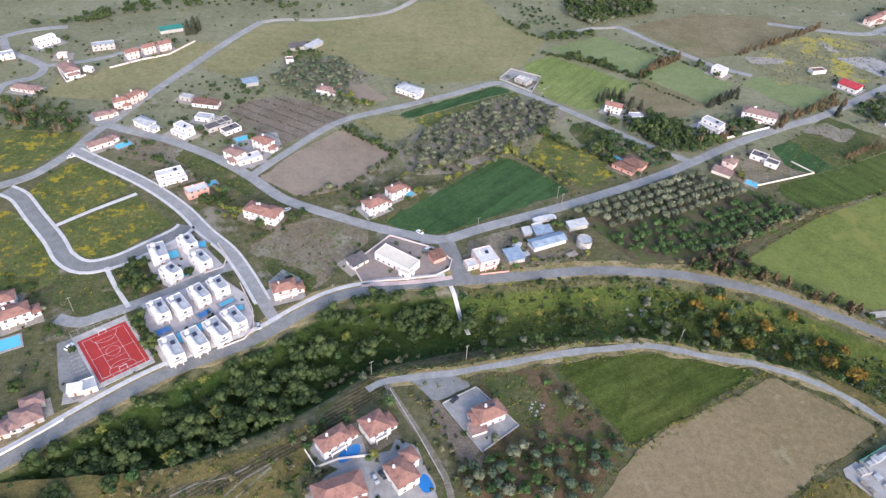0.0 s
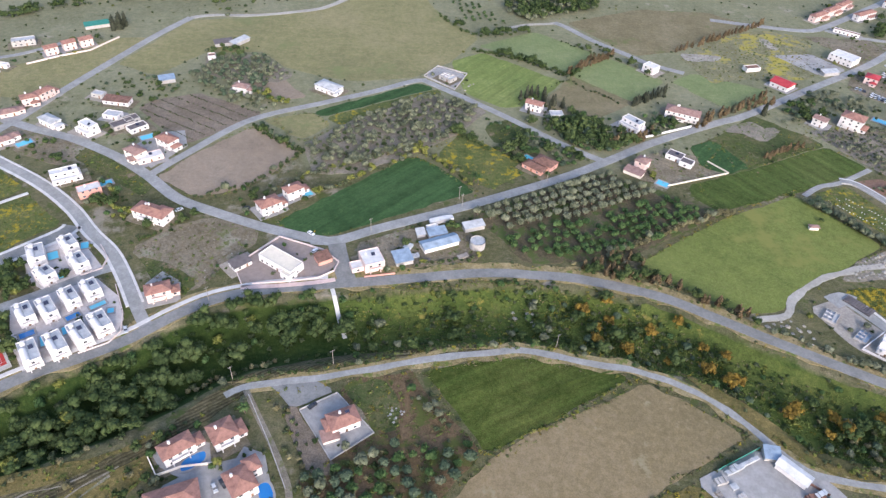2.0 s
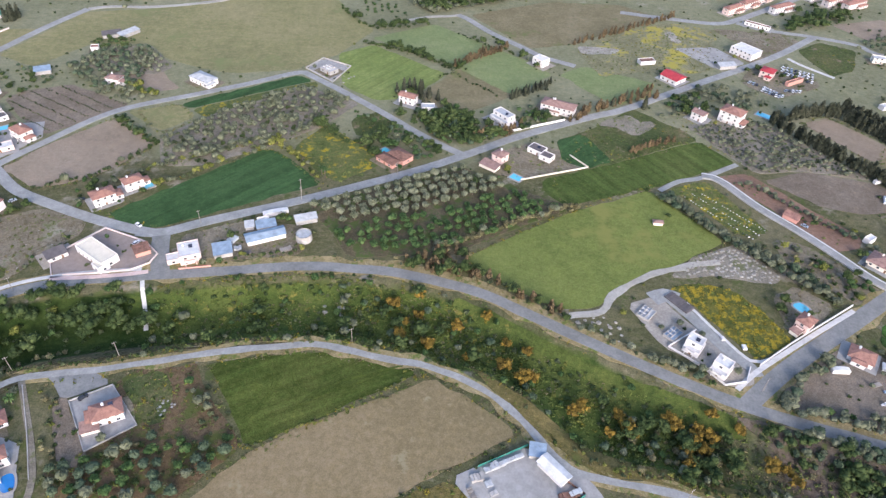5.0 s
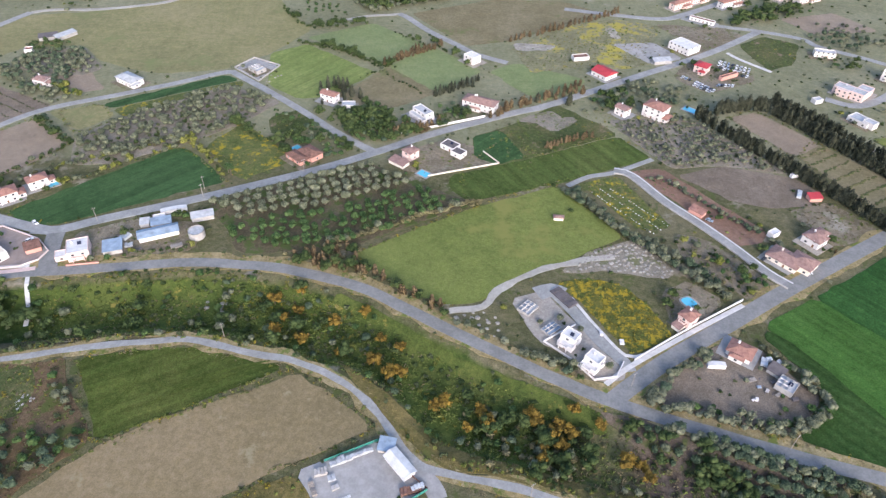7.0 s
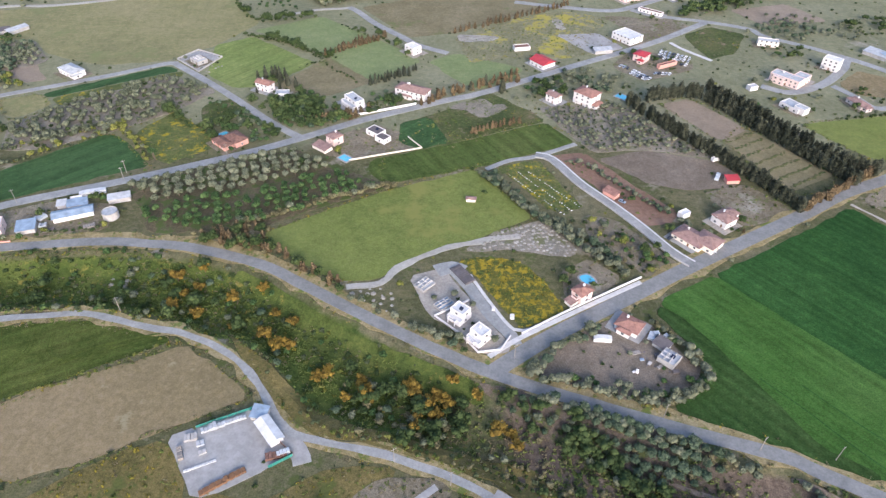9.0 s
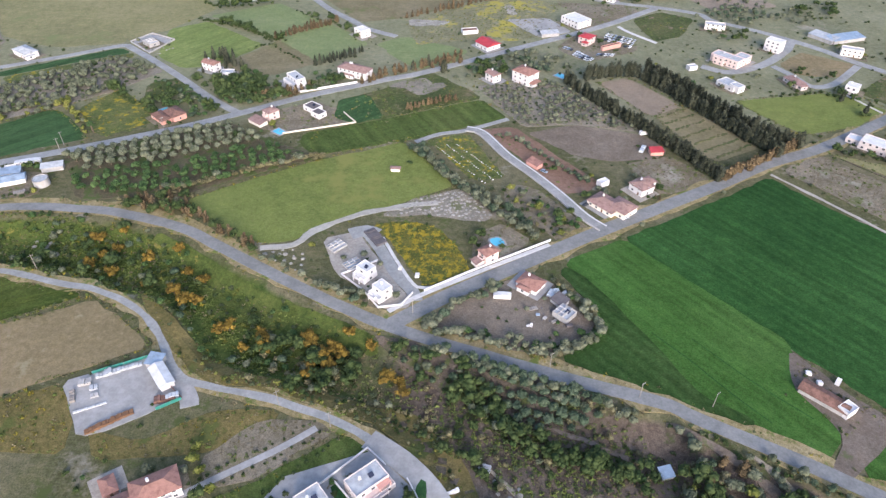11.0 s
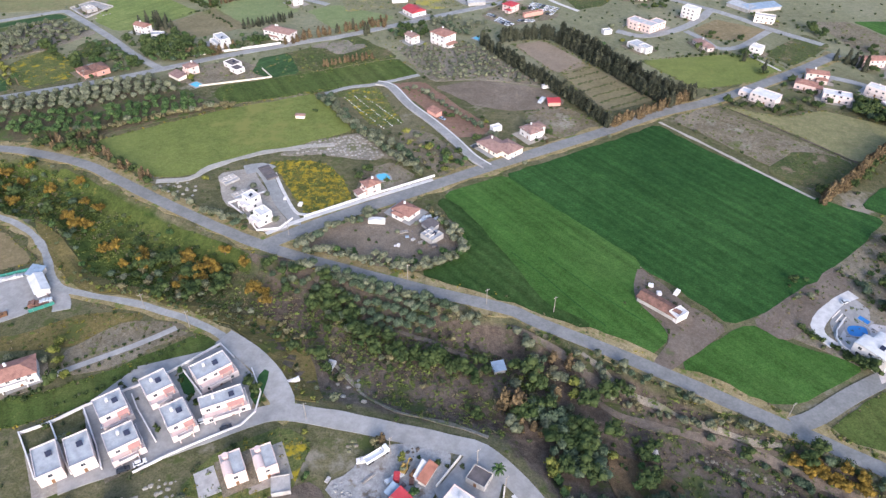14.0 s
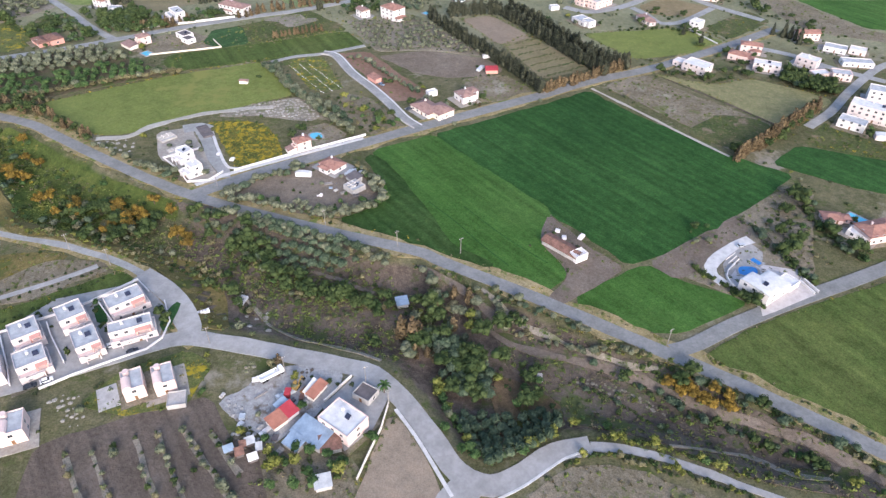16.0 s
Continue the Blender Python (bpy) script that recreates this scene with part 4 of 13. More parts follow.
def sports_court(x, y, rot, w, d):
    """A red ball court with its lines, goals and tall fence, from one corner."""
    c = tagged(new("sports_court"), "red sports court with white lines inside a tall fence", "court")
    c.location, c.rotation_euler = (x, y, 0), (0, 0, rot)
    PLOTS.append((x, y, math.cos(rot), math.sin(rot), w, d))
    part("court_surface", Build().box(0, w, 0, d, -0.2, 0.33), COURT_RED, c)
    part("apron", Build().box(-1.2, w + 1.2, d, d + 3.5, -0.2, 0.31).box(-1.2, w + 1.2, -2.5, 0, -0.2, 0.31).box(-1.2, 0, 0, d, -0.2, 0.31).box(w, w + 1.2, 0, d, -0.2, 0.31), CONCRETE, c, "worn concrete apron in the yard")
    t, z = 0.055, 0.336
    def line(x0, x1, y0, y1):
        part("court_line", Build().box(x0 - t, x1 + t, y0 - t, y1 + t, 0.3, z), LINE_WHITE, c)
    m = 1.6
    for q in (m, w - m):
        line(q, q, m, d - m)
    for q in (m, d / 2, d - m):
        line(m, w - m, q, q)
    for q in (w * 0.3, w * 0.7):
        line(q, q, d * 0.17, d * 0.83)
    for q in (d * 0.17, d * 0.83, d * 0.35, d * 0.65):
        line(w * 0.3, w * 0.7, q, q)
    for cx, cy, r, a0, a1 in ((w / 2, d / 2, 2.9, 0, 360), (w / 2, m, 5.5, 0, 180), (w / 2, d - m, 5.5, 180, 360)):
        n = 36
        v = []
        for k in range(n + 1):
            a = radians(a0 + (a1 - a0) * k / n)
            v += [(cx + (r - t) * math.cos(a), cy + (r - t) * math.sin(a), z + 0.004), (cx + (r + t) * math.cos(a), cy + (r + t) * math.sin(a), z + 0.004)]
        part("court_line", Build().add(v, [(2 * k, 2 * k + 1, 2 * k + 3, 2 * k + 2) for k in range(n)]), LINE_WHITE, c)
    for gy, s in ((m, -1), (d - m, 1)):
        part("goal", Build().box(w / 2 - 1.6, w / 2 - 1.48, gy - 0.06, gy + 0.06, z, 2.4).box(w / 2 + 1.48, w / 2 + 1.6, gy - 0.06, gy + 0.06, z, 2.4).box(w / 2 - 1.6, w / 2 + 1.6, gy - 0.06, gy + 0.06, 2.4, 2.52)
             .box(w / 2 - 1.6, w / 2 - 1.5, gy, gy + s * 1.0, z, z + 0.08).box(w / 2 + 1.5, w / 2 + 1.6, gy, gy + s * 1.0, z, z + 0.08), WHITE, c, "white metal goal")
    x0, x1, y0, y1 = -1.1, w + 1.1, -2.4, d + 3.4
    for a, b in (((x0, y0), (x1, y0)), ((x1, y0), (x1, y1)), ((x1, y1), (x0, y1)), ((x0, y1), (x0, y0))):
        n = max(2, round(math.hypot(b[0] - a[0], b[1] - a[1]) / 3.2))
        for k in range(n):
            u, v = a[0] + (b[0] - a[0]) * k / n, a[1] + (b[1] - a[1]) * k / n
            part("fence_post", Build().tube(u, v, 0.2, 4.2, 0.05, 0.05, 6), CONCRETE, c)
        for h in (0.5, 2.2, 4.15):
            part("fence_rail", Build().box(min(a[0], b[0]) - 0.03, max(a[0], b[0]) + 0.03, min(a[1], b[1]) - 0.03, max(a[1], b[1]) + 0.03, h, h + 0.06), CONCRETE, c)
    return c


def water_tower(x, y, r, h):
    t = tagged(new("storage_tank"), "round pale concrete water tank in the farmyard", "tank")
    t.location = (x, y, 0)
    part("tank_wall", Build().tube(0, 0, -0.3, h, r, r, 28, cap=False).tube(0, 0, h - 0.6, h, r - 0.3, r - 0.3, 28, cap=False), CONCRETE, t)
    part("tank_lid", Build().tube(0, 0, h - 0.45, h - 0.3, r - 0.28, r - 0.28, 28), ROOF_GREY, t, "dusty grey lid")
    part("rim", Build().tube(0, 0, h, h + 0.1, r + 0.05, r + 0.05, 28, cap=False), CONCRETE, t)


def heaps(name, poly, spacing, mat, label, size=(0.6, 1.4), tall=0.5, angle=0.0, row=None, fill=0.9, category="rubble", jitter=0.35):
    """Low uneven mounds, joined: tipped soil, rubble or loose stones."""
    vs, fs, n = [], [], 0
    for x, y in spots_in(poly, spacing, jitter, angle, fill, row):
        s = size[0] + (size[1] - size[0]) * rng.random()
        m = 9
        ring0 = [(x + s * math.cos(6.283 * k / m) * (0.8 + 0.4 * rng.random()), y + s * math.sin(6.283 * k / m) * (0.8 + 0.4 * rng.random()), height(x, y) - 0.1) for k in range(m)]
        ring1 = [(x + (p[0] - x) * 0.55 + 0.2 * s * (rng.random() - 0.5), y + (p[1] - y) * 0.55, height(x, y) + s * tall * (0.6 + 0.4 * rng.random())) for p in ring0]
        vs += ring0 + ring1 + [(x, y, height(x, y) + s * tall * 1.1)]
        fs += [(n + k, n + (k + 1) % m, n + m + (k + 1) % m, n + m + k) for k in range(m)] + [(n + m + k, n + m + (k + 1) % m, n + 2 * m) for k in range(m)]
        n += 2 * m + 1
    if vs:
        tagged(new(name, mesh_of(name, vs, fs, mat)), label, category, kind="stuff")


def crate(x, y, rot, l, w, h, mat, label, name="crate", category="crate", z=0.2):
    """A stack of sawn boards or blocks on bearers, with an uneven top."""
    c = tagged(new(name), label, category)
    c.location, c.rotation_euler = (x, y, z), (0, 0, rot)
    part("bearer", Build().box(-l / 2, l / 2, -w * 0.35, -w * 0.2, 0, 0.12).box(-l / 2, l / 2, w * 0.2, w * 0.35, 0, 0.12), WOOD_GREY, c)
    n = max(1, round(l / 1.3))
    for k in range(n):
        part("load", Build().box(-l / 2 + l * k / n + 0.03, -l / 2 + l * (k + 1) / n - 0.03, -w / 2, w / 2, 0.12, h * (0.7 + 0.5 * rng.random()), 0.05), mat, c)
    return c


def truck(x, y, rot, mat, label):
    c = tagged(new("truck"), label, "truck")
    c.location, c.rotation_euler = (x, y, 0.28), (0, 0, rot)
    part("chassis", Build().box(-4.5, 4.2, -0.5, 0.5, 0.7, 1.0), TYRE, c)
    part("cab", Build().box(2.6, 4.4, -1.15, 1.15, 0.8, 2.0).box(2.6, 4.15, -1.1, 1.1, 2.0, 2.9, 0.1), mat, c)
    part("windscreen", Build().box(4.16, 4.2, -1.0, 1.0, 2.0, 2.7), GLASS, c)
    part("cargo_bed", Build().box(-4.6, 2.3, -1.2, 1.2, 1.0, 1.2).box(-4.6, 2.3, -1.2, -1.1, 1.2, 2.2).box(-4.6, 2.3, 1.1, 1.2, 1.2, 2.2).box(-4.6, -4.5, -1.1, 1.1, 1.2, 2.2).box(2.2, 2.3, -1.1, 1.1, 1.2, 2.2), mat, c)
    for u in (-3.6, -2.4, 3.3):
        for v in (-1.05, 1.05):
            part("wheel", Build().tube(u, 0.5, v - 0.14, v + 0.14, 0.5, 0.5, 12, "y"), TYRE, c)
    return c


def digger(x, y, rot, label):
    """A small tracked digger with cab, boom and bucket."""
    c = tagged(new("digger"), label, "digger")
    c.location, c.rotation_euler = (x, y, 0.26), (0, 0, rot)
    for v in (-0.95, 0.55):
        part("crawler_track", Build().box(-1.6, 1.6, v, v + 0.4, 0, 0.7, 0.12), TYRE, c)
    part("body", Build().box(-1.7, 1.0, -1.0, 1.0, 0.75, 1.6, 0.1), DIGGER_YELLOW, c)
    cab = part("cab", Build().box(-0.1, 1.2, 0.1, 1.0, 1.6, 2.7, 0.08), DIGGER_YELLOW, c)
    part("cab_window", Build().box(1.21, 1.23, 0.2, 0.9, 1.75, 2.55), GLASS, cab)
    boom = part("boom", Build().box(0, 3.0, -0.15, 0.15, -0.2, 0.2), DIGGER_YELLOW, c)
    boom.location, boom.rotation_euler = (0.9, -0.4, 1.4), (0, -0.6, 0)
    stick = part("stick", Build().box(0, 2.0, -0.12, 0.12, -0.15, 0.15), DIGGER_YELLOW, c)
    stick.location, stick.rotation_euler = (3.35, -0.4, 3.1), (0, 1.15, 0)
    part("bucket", Build().box(3.9, 4.6, -0.85, 0.05, 0.45, 1.3, 0.1), TYRE, c)
    return c


def net_fence(pts, h, mat, label):
    """A cloth screen on posts."""
    f = tagged(new("screen_fence"), label, "fence")
    f.location = (*pts[0], 0)
    ox, oy = pts[0]
    for a, b in zip(pts, pts[1:]):
        n = math.hypot(b[0] - a[0], b[1] - a[1])
        run = part("screen", Build().box(0, n, -0.03, 0.03, 0.1, h), mat, f)
        run.location, run.rotation_euler = (a[0] - ox, a[1] - oy, 0), (0, 0, math.atan2(b[1] - a[1], b[0] - a[0]))
        for k in range(int(n / 4) + 1):
            part("post", Build().tube(4.0 * k, 0, -0.3, h + 0.1, 0.06, 0.06, 6), WOOD_GREY, run)
    return f


def palm(x, y, h=5.0):
    p = tagged(new("palm_tree"), "palm tree with arching green fronds", "palm")
    p.location = (x, y, 0)
    part("trunk", Build().tube(0, 0, -0.3, h, 0.28, 0.2, 8), BARK, p)
    for k in range(14):
        a, tip = 6.283 * k / 14 + 0.2 * rng.random(), 0.6 + 0.5 * (k % 3)
        v = []
        for i in range(5):
            t = i / 4
            r, z, w = 2.6 * t, h + tip * math.sin(2.4 * t) * 1.2 - 1.2 * t * t, 0.42 * math.sin(3.0 * t + 0.15) + 0.03
            v += [(r * math.cos(a) - w * math.sin(a), r * math.sin(a) + w * math.cos(a), z - 0.15), (r * math.cos(a), r * math.sin(a), z), (r * math.cos(a) + w * math.sin(a), r * math.sin(a) - w * math.cos(a), z - 0.15)]
        part("frond", Build().add(v, [q for i in range(4) for q in ((3 * i, 3 * i + 1, 3 * i + 4, 3 * i + 3), (3 * i + 1, 3 * i + 2, 3 * i + 5, 3 * i + 4))]), CITRUS, p)
    return p


def utility_pole(x, y, rot=0.0, h=9.0):
    p = tagged(new("utility_pole"), "weathered wooden utility pole with crossarm beside the road", "pole", "utility poles")
    z = height(x, y)
    p.location, p.rotation_euler = (x, y, z), (0, 0, rot)
    part("pole", Build().tube(0, 0, -0.5, h, 0.17, 0.11, 8), WOOD_GREY, p)
    part("crossarm", Build().box(-1.0, 1.0, -0.2, -0.08, h - 0.7, h - 0.55), WOOD_GREY, p)
    for u in (-0.85, 0.0, 0.85):
        part("insulator", Build().tube(u, -0.14, h - 0.55, h - 0.3, 0.06, 0.05, 6), WHITE, p)
    return p

# ---- the ground, one sheet to the horizon ----
def ground_sheet():
    gx = np.unique(np.concatenate([np.linspace(-4200, -420, 16), np.arange(-420, 760, 5.0), np.linspace(760, 4600, 16)]))
    gy = np.unique(np.concatenate([np.linspace(-1200, -60, 10), np.arange(-60, 330, 4.0), np.linspace(330, 4600, 30)]))
    X, Y = np.meshgrid(gx, gy)
    Z = np.array([[height(x, y) for x in gx] for y in gy])
    n, m = len(gx), len(gy)
    i = np.arange(n * m).reshape(m, n)
    f = np.stack([i[:-1, :-1], i[:-1, 1:], i[1:, 1:], i[1:, :-1]], -1).reshape(-1, 4)
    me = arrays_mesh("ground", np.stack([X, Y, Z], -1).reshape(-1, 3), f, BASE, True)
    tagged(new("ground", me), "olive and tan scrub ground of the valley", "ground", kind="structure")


ground_sheet()

# ---- roads, fields and yards ----
ribbon("verge", [(-195.1, 128.2), (-186.2, 134.5), (-177.4, 142.1), (-163.7, 155.6), (-141, 175.1), (-116.2, 189.5), (-100.9, 199.6), (-85, 214), (-70.2, 224), (-48.8, 230.7), (-18.2, 235.3), (13.4, 239.3), (58.1, 245.3), (87.5, 244.2), (109.8, 241.4), (145.8, 230), (171.1, 214.8), (206.2, 192.9), (238.6, 174.1), (269.8, 159.4), (327.6, 139), (366.7, 127.1), (379.4, 119.7), (419.8, 97.4), (452.9, 77.2), (483, 58.7), (506, 42.7), (522.4, 31.2), (588, -14.8)], 12.0, VERGE, "dry yellow grass verge along the main road", z=0.215, offset=1.6, rough=3.5, category='verge')
ribbon("road", [(-195.1, 128.2), (-186.2, 134.5), (-177.4, 142.1), (-163.7, 155.6), (-141, 175.1), (-116.2, 189.5), (-100.9, 199.6), (-85, 214), (-70.2, 224), (-48.8, 230.7), (-18.2, 235.3), (13.4, 239.3), (58.1, 245.3), (87.5, 244.2), (109.8, 241.4), (145.8, 230), (171.1, 214.8), (206.2, 192.9), (238.6, 174.1), (269.8, 159.4), (327.6, 139), (366.7, 127.1), (379.4, 119.7), (419.8, 97.4), (452.9, 77.2), (483, 58.7), (506, 42.7), (522.4, 31.2), (588, -14.8)], 6.3, ASPHALT, "worn grey asphalt main road winding along the ravine", rough=0.3, z=0.3)
ribbon("pavement", [(-186.2, 134.5), (-177.4, 142.1), (-163.7, 155.6), (-141, 175.1), (-116.2, 189.5), (-100.9, 199.6), (-85, 214), (-70.2, 224), (-48.8, 230.7), (-18.2, 235.3)], 2.2, PAVEMENT, "pale concrete pavement along the main road", z=0.44, offset=5.2, category='pavement')
ribbon("pavement", [(-59.9, 232.1), (-43.3, 233.6), (-26.6, 236), (-15.2, 238.7)], 2.6, PINK_PAVEMENT, "pink block pavement in front of the hall", z=0.44, category='pavement')
ribbon("road_junction", [(-9, 237.2), (-14.4, 254.7), (-16.9, 266.1)], 9, ASPHALT, "grey asphalt side road at the junction", z=0.285)
ribbon("road_east", [(-30.4, 268.6), (-16.8, 269), (5.4, 279.9), (53.3, 301.3), (111.5, 330.7), (147.5, 352.8), (182.6, 376), (234.5, 403.8), (263.5, 417.9), (328.2, 460.3), (403.2, 509.3), (458.8, 554.2)], 6.6, ASPHALT_PALE, "pale asphalt road between the fields", z=0.27)
ribbon("road_village", [(-16.9, 267.1), (-31.9, 270.5), (-56.4, 278.5), (-85, 290.8), (-108.3, 302.8), (-131.2, 324.5), (-154.8, 343.1), (-186.5, 361.2), (-213.8, 371.5), (-240.7, 383.6)], 6.6, ASPHALT_PALE, "pale asphalt village street", z=0.274)
ribbon("road_fields", [(-129.5, 324.6), (-114.8, 347.5), (-83.7, 390.1), (-38.7, 416.3), (-6.1, 434.5), (22.3, 452.5), (33.2, 455.1)], 5.5, ASPHALT_PALE, "narrow asphalt farm road", z=0.262)
ribbon("road_lane", [(31.1, 454.9), (59.5, 430), (90.8, 400.6), (116.1, 374.9), (137.4, 356.3), (145.1, 351.3)], 5.5, ASPHALT_PALE, "narrow asphalt lane past the orchards", z=0.258)
ribbon("road_estate", [(-95.2, 203.8), (-105.5, 220), (-117, 239.5), (-128.7, 256.4), (-143.4, 271.2), (-161.9, 292.4), (-188.2, 314.8), (-226.9, 339.8), (-237.7, 346.9)], 5.6, ASPHALT_PALE, "pale asphalt estate road with kerbs", z=0.276)
ribbon("pavement", [(-105.5, 220), (-117, 239.5), (-128.7, 256.4), (-143.4, 271.2), (-161.9, 292.4), (-188.2, 314.8), (-226.9, 339.8), (-237.7, 346.9)], 1.5, PAVEMENT, "pale concrete pavement with a kerb", z=0.42, offset=3.4, category='pavement')
ribbon("pavement", [(-105.5, 220), (-117, 239.5), (-128.7, 256.4), (-143.4, 271.2), (-161.9, 292.4), (-188.2, 314.8), (-226.9, 339.8), (-237.7, 346.9)], 1.2, PAVEMENT, "pale concrete pavement with a kerb", z=0.42, offset=-3.4, category='pavement')
ribbon("road_hill", [(-277.7, 297.8), (-265, 309), (-251.6, 320.8), (-239.3, 346.8), (-234.8, 366.9), (-228.3, 383.6), (-216.6, 419.2), (-196.3, 474.7), (-179.9, 518), (-162.8, 554.8)], 6.5, ASPHALT_PALE, "pale asphalt road climbing past the houses", z=0.268)
ribbon("track_meadow", [(-162.8, 554.8), (-145.8, 561.5), (-112.5, 564.7), (-79.2, 575.6), (-54.7, 588.7), (-31.8, 622), (-17.9, 653.9)], 5, DIRT_TRACK, "pale dirt track across the meadow", z=0.25, rough=1.0)
ribbon("road_crescent", [(-260.1, 304.8), (-249.9, 298.8), (-235.8, 282.9), (-217.9, 263.1), (-206.8, 248.9), (-195, 242.4), (-181.7, 246.9), (-169.8, 257.6), (-157, 270.8), (-154.9, 276.6)], 7, ASPHALT, "new grey asphalt estate road with pale kerbs", z=0.272)
ribbon("pavement", [(-260.1, 304.8), (-249.9, 298.8), (-235.8, 282.9), (-217.9, 263.1), (-206.8, 248.9), (-195, 242.4), (-181.7, 246.9), (-169.8, 257.6), (-157, 270.8), (-154.9, 276.6)], 1.8, PAVEMENT, "pale concrete pavement with a kerb", z=0.42, offset=4.4, category='pavement')
ribbon("pavement", [(-260.1, 304.8), (-249.9, 298.8), (-235.8, 282.9), (-217.9, 263.1), (-206.8, 248.9), (-195, 242.4), (-181.7, 246.9), (-169.8, 257.6), (-157, 270.8), (-154.9, 276.6)], 1.8, PAVEMENT, "pale concrete pavement with a kerb", z=0.42, offset=-4.4, category='pavement')
ribbon("footpath", [(-221.8, 273.7), (-208.3, 287.3), (-189.1, 304.2)], 2.2, PAVEMENT, "straight pale concrete footpath between weedy plots", z=0.3, category='footpath')
ribbon("footpath", [(-184.8, 242.2), (-175.6, 228.4), (-165.6, 215.4)], 2.2, PAVEMENT, "straight pale concrete footpath", z=0.3, category='footpath')
ribbon("road_estate_lane", [(-194.8, 207.8), (-184.1, 205.5), (-175.8, 209.8), (-163.1, 217.2), (-143.5, 230.9), (-129.9, 242.2), (-122.3, 245.7)], 6, ASPHALT_PALE, "asphalt lane between the white villas", z=0.266)
ribbon("road_west", [(-353.5, 505.1), (-338.9, 520.7), (-312.5, 531.1)], 6, ASPHALT_PALE, "pale asphalt hillside road", z=0.256)
ribbon("road_west_loop", [(-350.5, 503.2), (-336.7, 481.5), (-317.7, 470.2), (-301.1, 457.2), (-301.4, 440.8), (-315.6, 429.4), (-315.5, 412.9)], 6, ASPHALT_PALE, "looping pale asphalt road", z=0.254)
ribbon("road_west_link", [(-303, 458.9), (-283.8, 466.1), (-266.8, 475.2), (-252, 488.4), (-243.1, 499.6)], 4.5, ASPHALT_PALE, "narrow asphalt road past the hillside houses", z=0.252)
ribbon("road_north", [(148, 574), (156.3, 565.8), (174.4, 539.3), (198.1, 512.7), (213.7, 495.7), (236.7, 481.9)], 6, ASPHALT_PALE, "pale concrete road to the white house", z=0.25)
ribbon("road_north_edge", [(150.6, 574.2), (142.1, 570.9), (120.7, 566.4), (98.2, 554.3)], 4, DIRT_TRACK, "pale farm track between the meadows", z=0.248)
ribbon("road_north_far", [(296.9, 594.9), (341, 584), (380.8, 578), (406.8, 590.8), (471.2, 638.6), (507.3, 666.4)], 7, ASPHALT_PALE, "pale asphalt road at the village edge", z=0.252)
ribbon("road_far_link", [(400.4, 581.3), (414.2, 570.3), (437, 562.8), (460, 556.7), (492.7, 542.4), (500.8, 527.6), (529.7, 507.1), (558.1, 482.8)], 6, ASPHALT_PALE, "pale asphalt road beside the fields", z=0.25)
ribbon("road_plot", [(418.3, 510.6), (424.8, 498.8), (442.5, 477.6)], 3, PAVEMENT, "pale concrete path round an empty plot", z=0.31, category='footpath')
ribbon("road_suburb", [(466.6, 436), (485.1, 426.7), (514.5, 441.3), (540.2, 467.3), (552.5, 484), (567.9, 470.9), (587.8, 444.6), (615.6, 416)], 7, ASPHALT_PALE, "curving pale asphalt suburb road", z=0.255)
ribbon("road_suburb_branch", [(520, 438.4), (529, 421.8), (535.6, 405.8), (553.4, 410.4), (584.3, 441.3)], 5.5, ASPHALT_PALE, "pale asphalt suburb loop", z=0.251)
ribbon("verge", [(258.4, 164.9), (267.8, 172.6), (287.5, 187.3), (324, 210.9), (358.1, 233.1), (395.1, 255.7), (436.3, 280.7), (468, 301.5), (509.9, 322.4), (567.3, 360.3), (618.5, 398.3)], 12, VERGE, "dry grass verge beside the wheat road", z=0.212, rough=3.5, category='verge')
ribbon("road_wheat", [(258.4, 164.9), (267.8, 172.6), (287.5, 187.3), (324, 210.9), (358.1, 233.1), (395.1, 255.7), (436.3, 280.7), (468, 301.5), (509.9, 322.4), (567.3, 360.3), (618.5, 398.3)], 8, ASPHALT, "grey asphalt road beside the wheat field", z=0.28)
ribbon("pavement", [(256.9, 173.2), (269.2, 183), (289, 195.7), (310.1, 208.7), (333.1, 222.5)], 2.4, PAVEMENT, "pale concrete pavement with a kerb", z=0.42, category='pavement')
ribbon("road_plots", [(292, 336.3), (301.7, 331.6), (315.7, 305.8), (330.6, 285), (342.8, 265.7), (353.6, 246.5), (362, 236.6)], 5.2, ASPHALT_PALE, "new pale asphalt road between bare plots", z=0.262)
ribbon("lane_kerb", [(292, 336.3), (301.7, 331.6), (315.7, 305.8), (330.6, 285), (342.8, 265.7), (353.6, 246.5), (362, 236.6)], 0.5, ROOF_WHITE, "white concrete kerb along the lane", z=0.42, thick=0.4, offset=-2.80, category="kerb")
ribbon("lane_kerb", [(292, 336.3), (301.7, 331.6), (315.7, 305.8), (330.6, 285), (342.8, 265.7), (353.6, 246.5), (362, 236.6)], 0.5, ROOF_WHITE, "white concrete kerb along the lane", z=0.42, thick=0.4, offset=2.80, category="kerb")
ribbon("pavement", [(292, 336.3), (301.7, 331.6), (315.7, 305.8), (330.6, 285), (342.8, 265.7), (353.6, 246.5), (362, 236.6)], 0.9, PAVEMENT, "pale concrete pavement with a kerb", z=0.4, offset=3.0, category='pavement')
ribbon("pavement", [(292, 336.3), (301.7, 331.6), (315.7, 305.8), (330.6, 285), (342.8, 265.7), (353.6, 246.5), (362, 236.6)], 0.5, CONCRETE, "low grey wall along the new road", z=1.0, offset=-3.0, category='wall', thick=0.9)
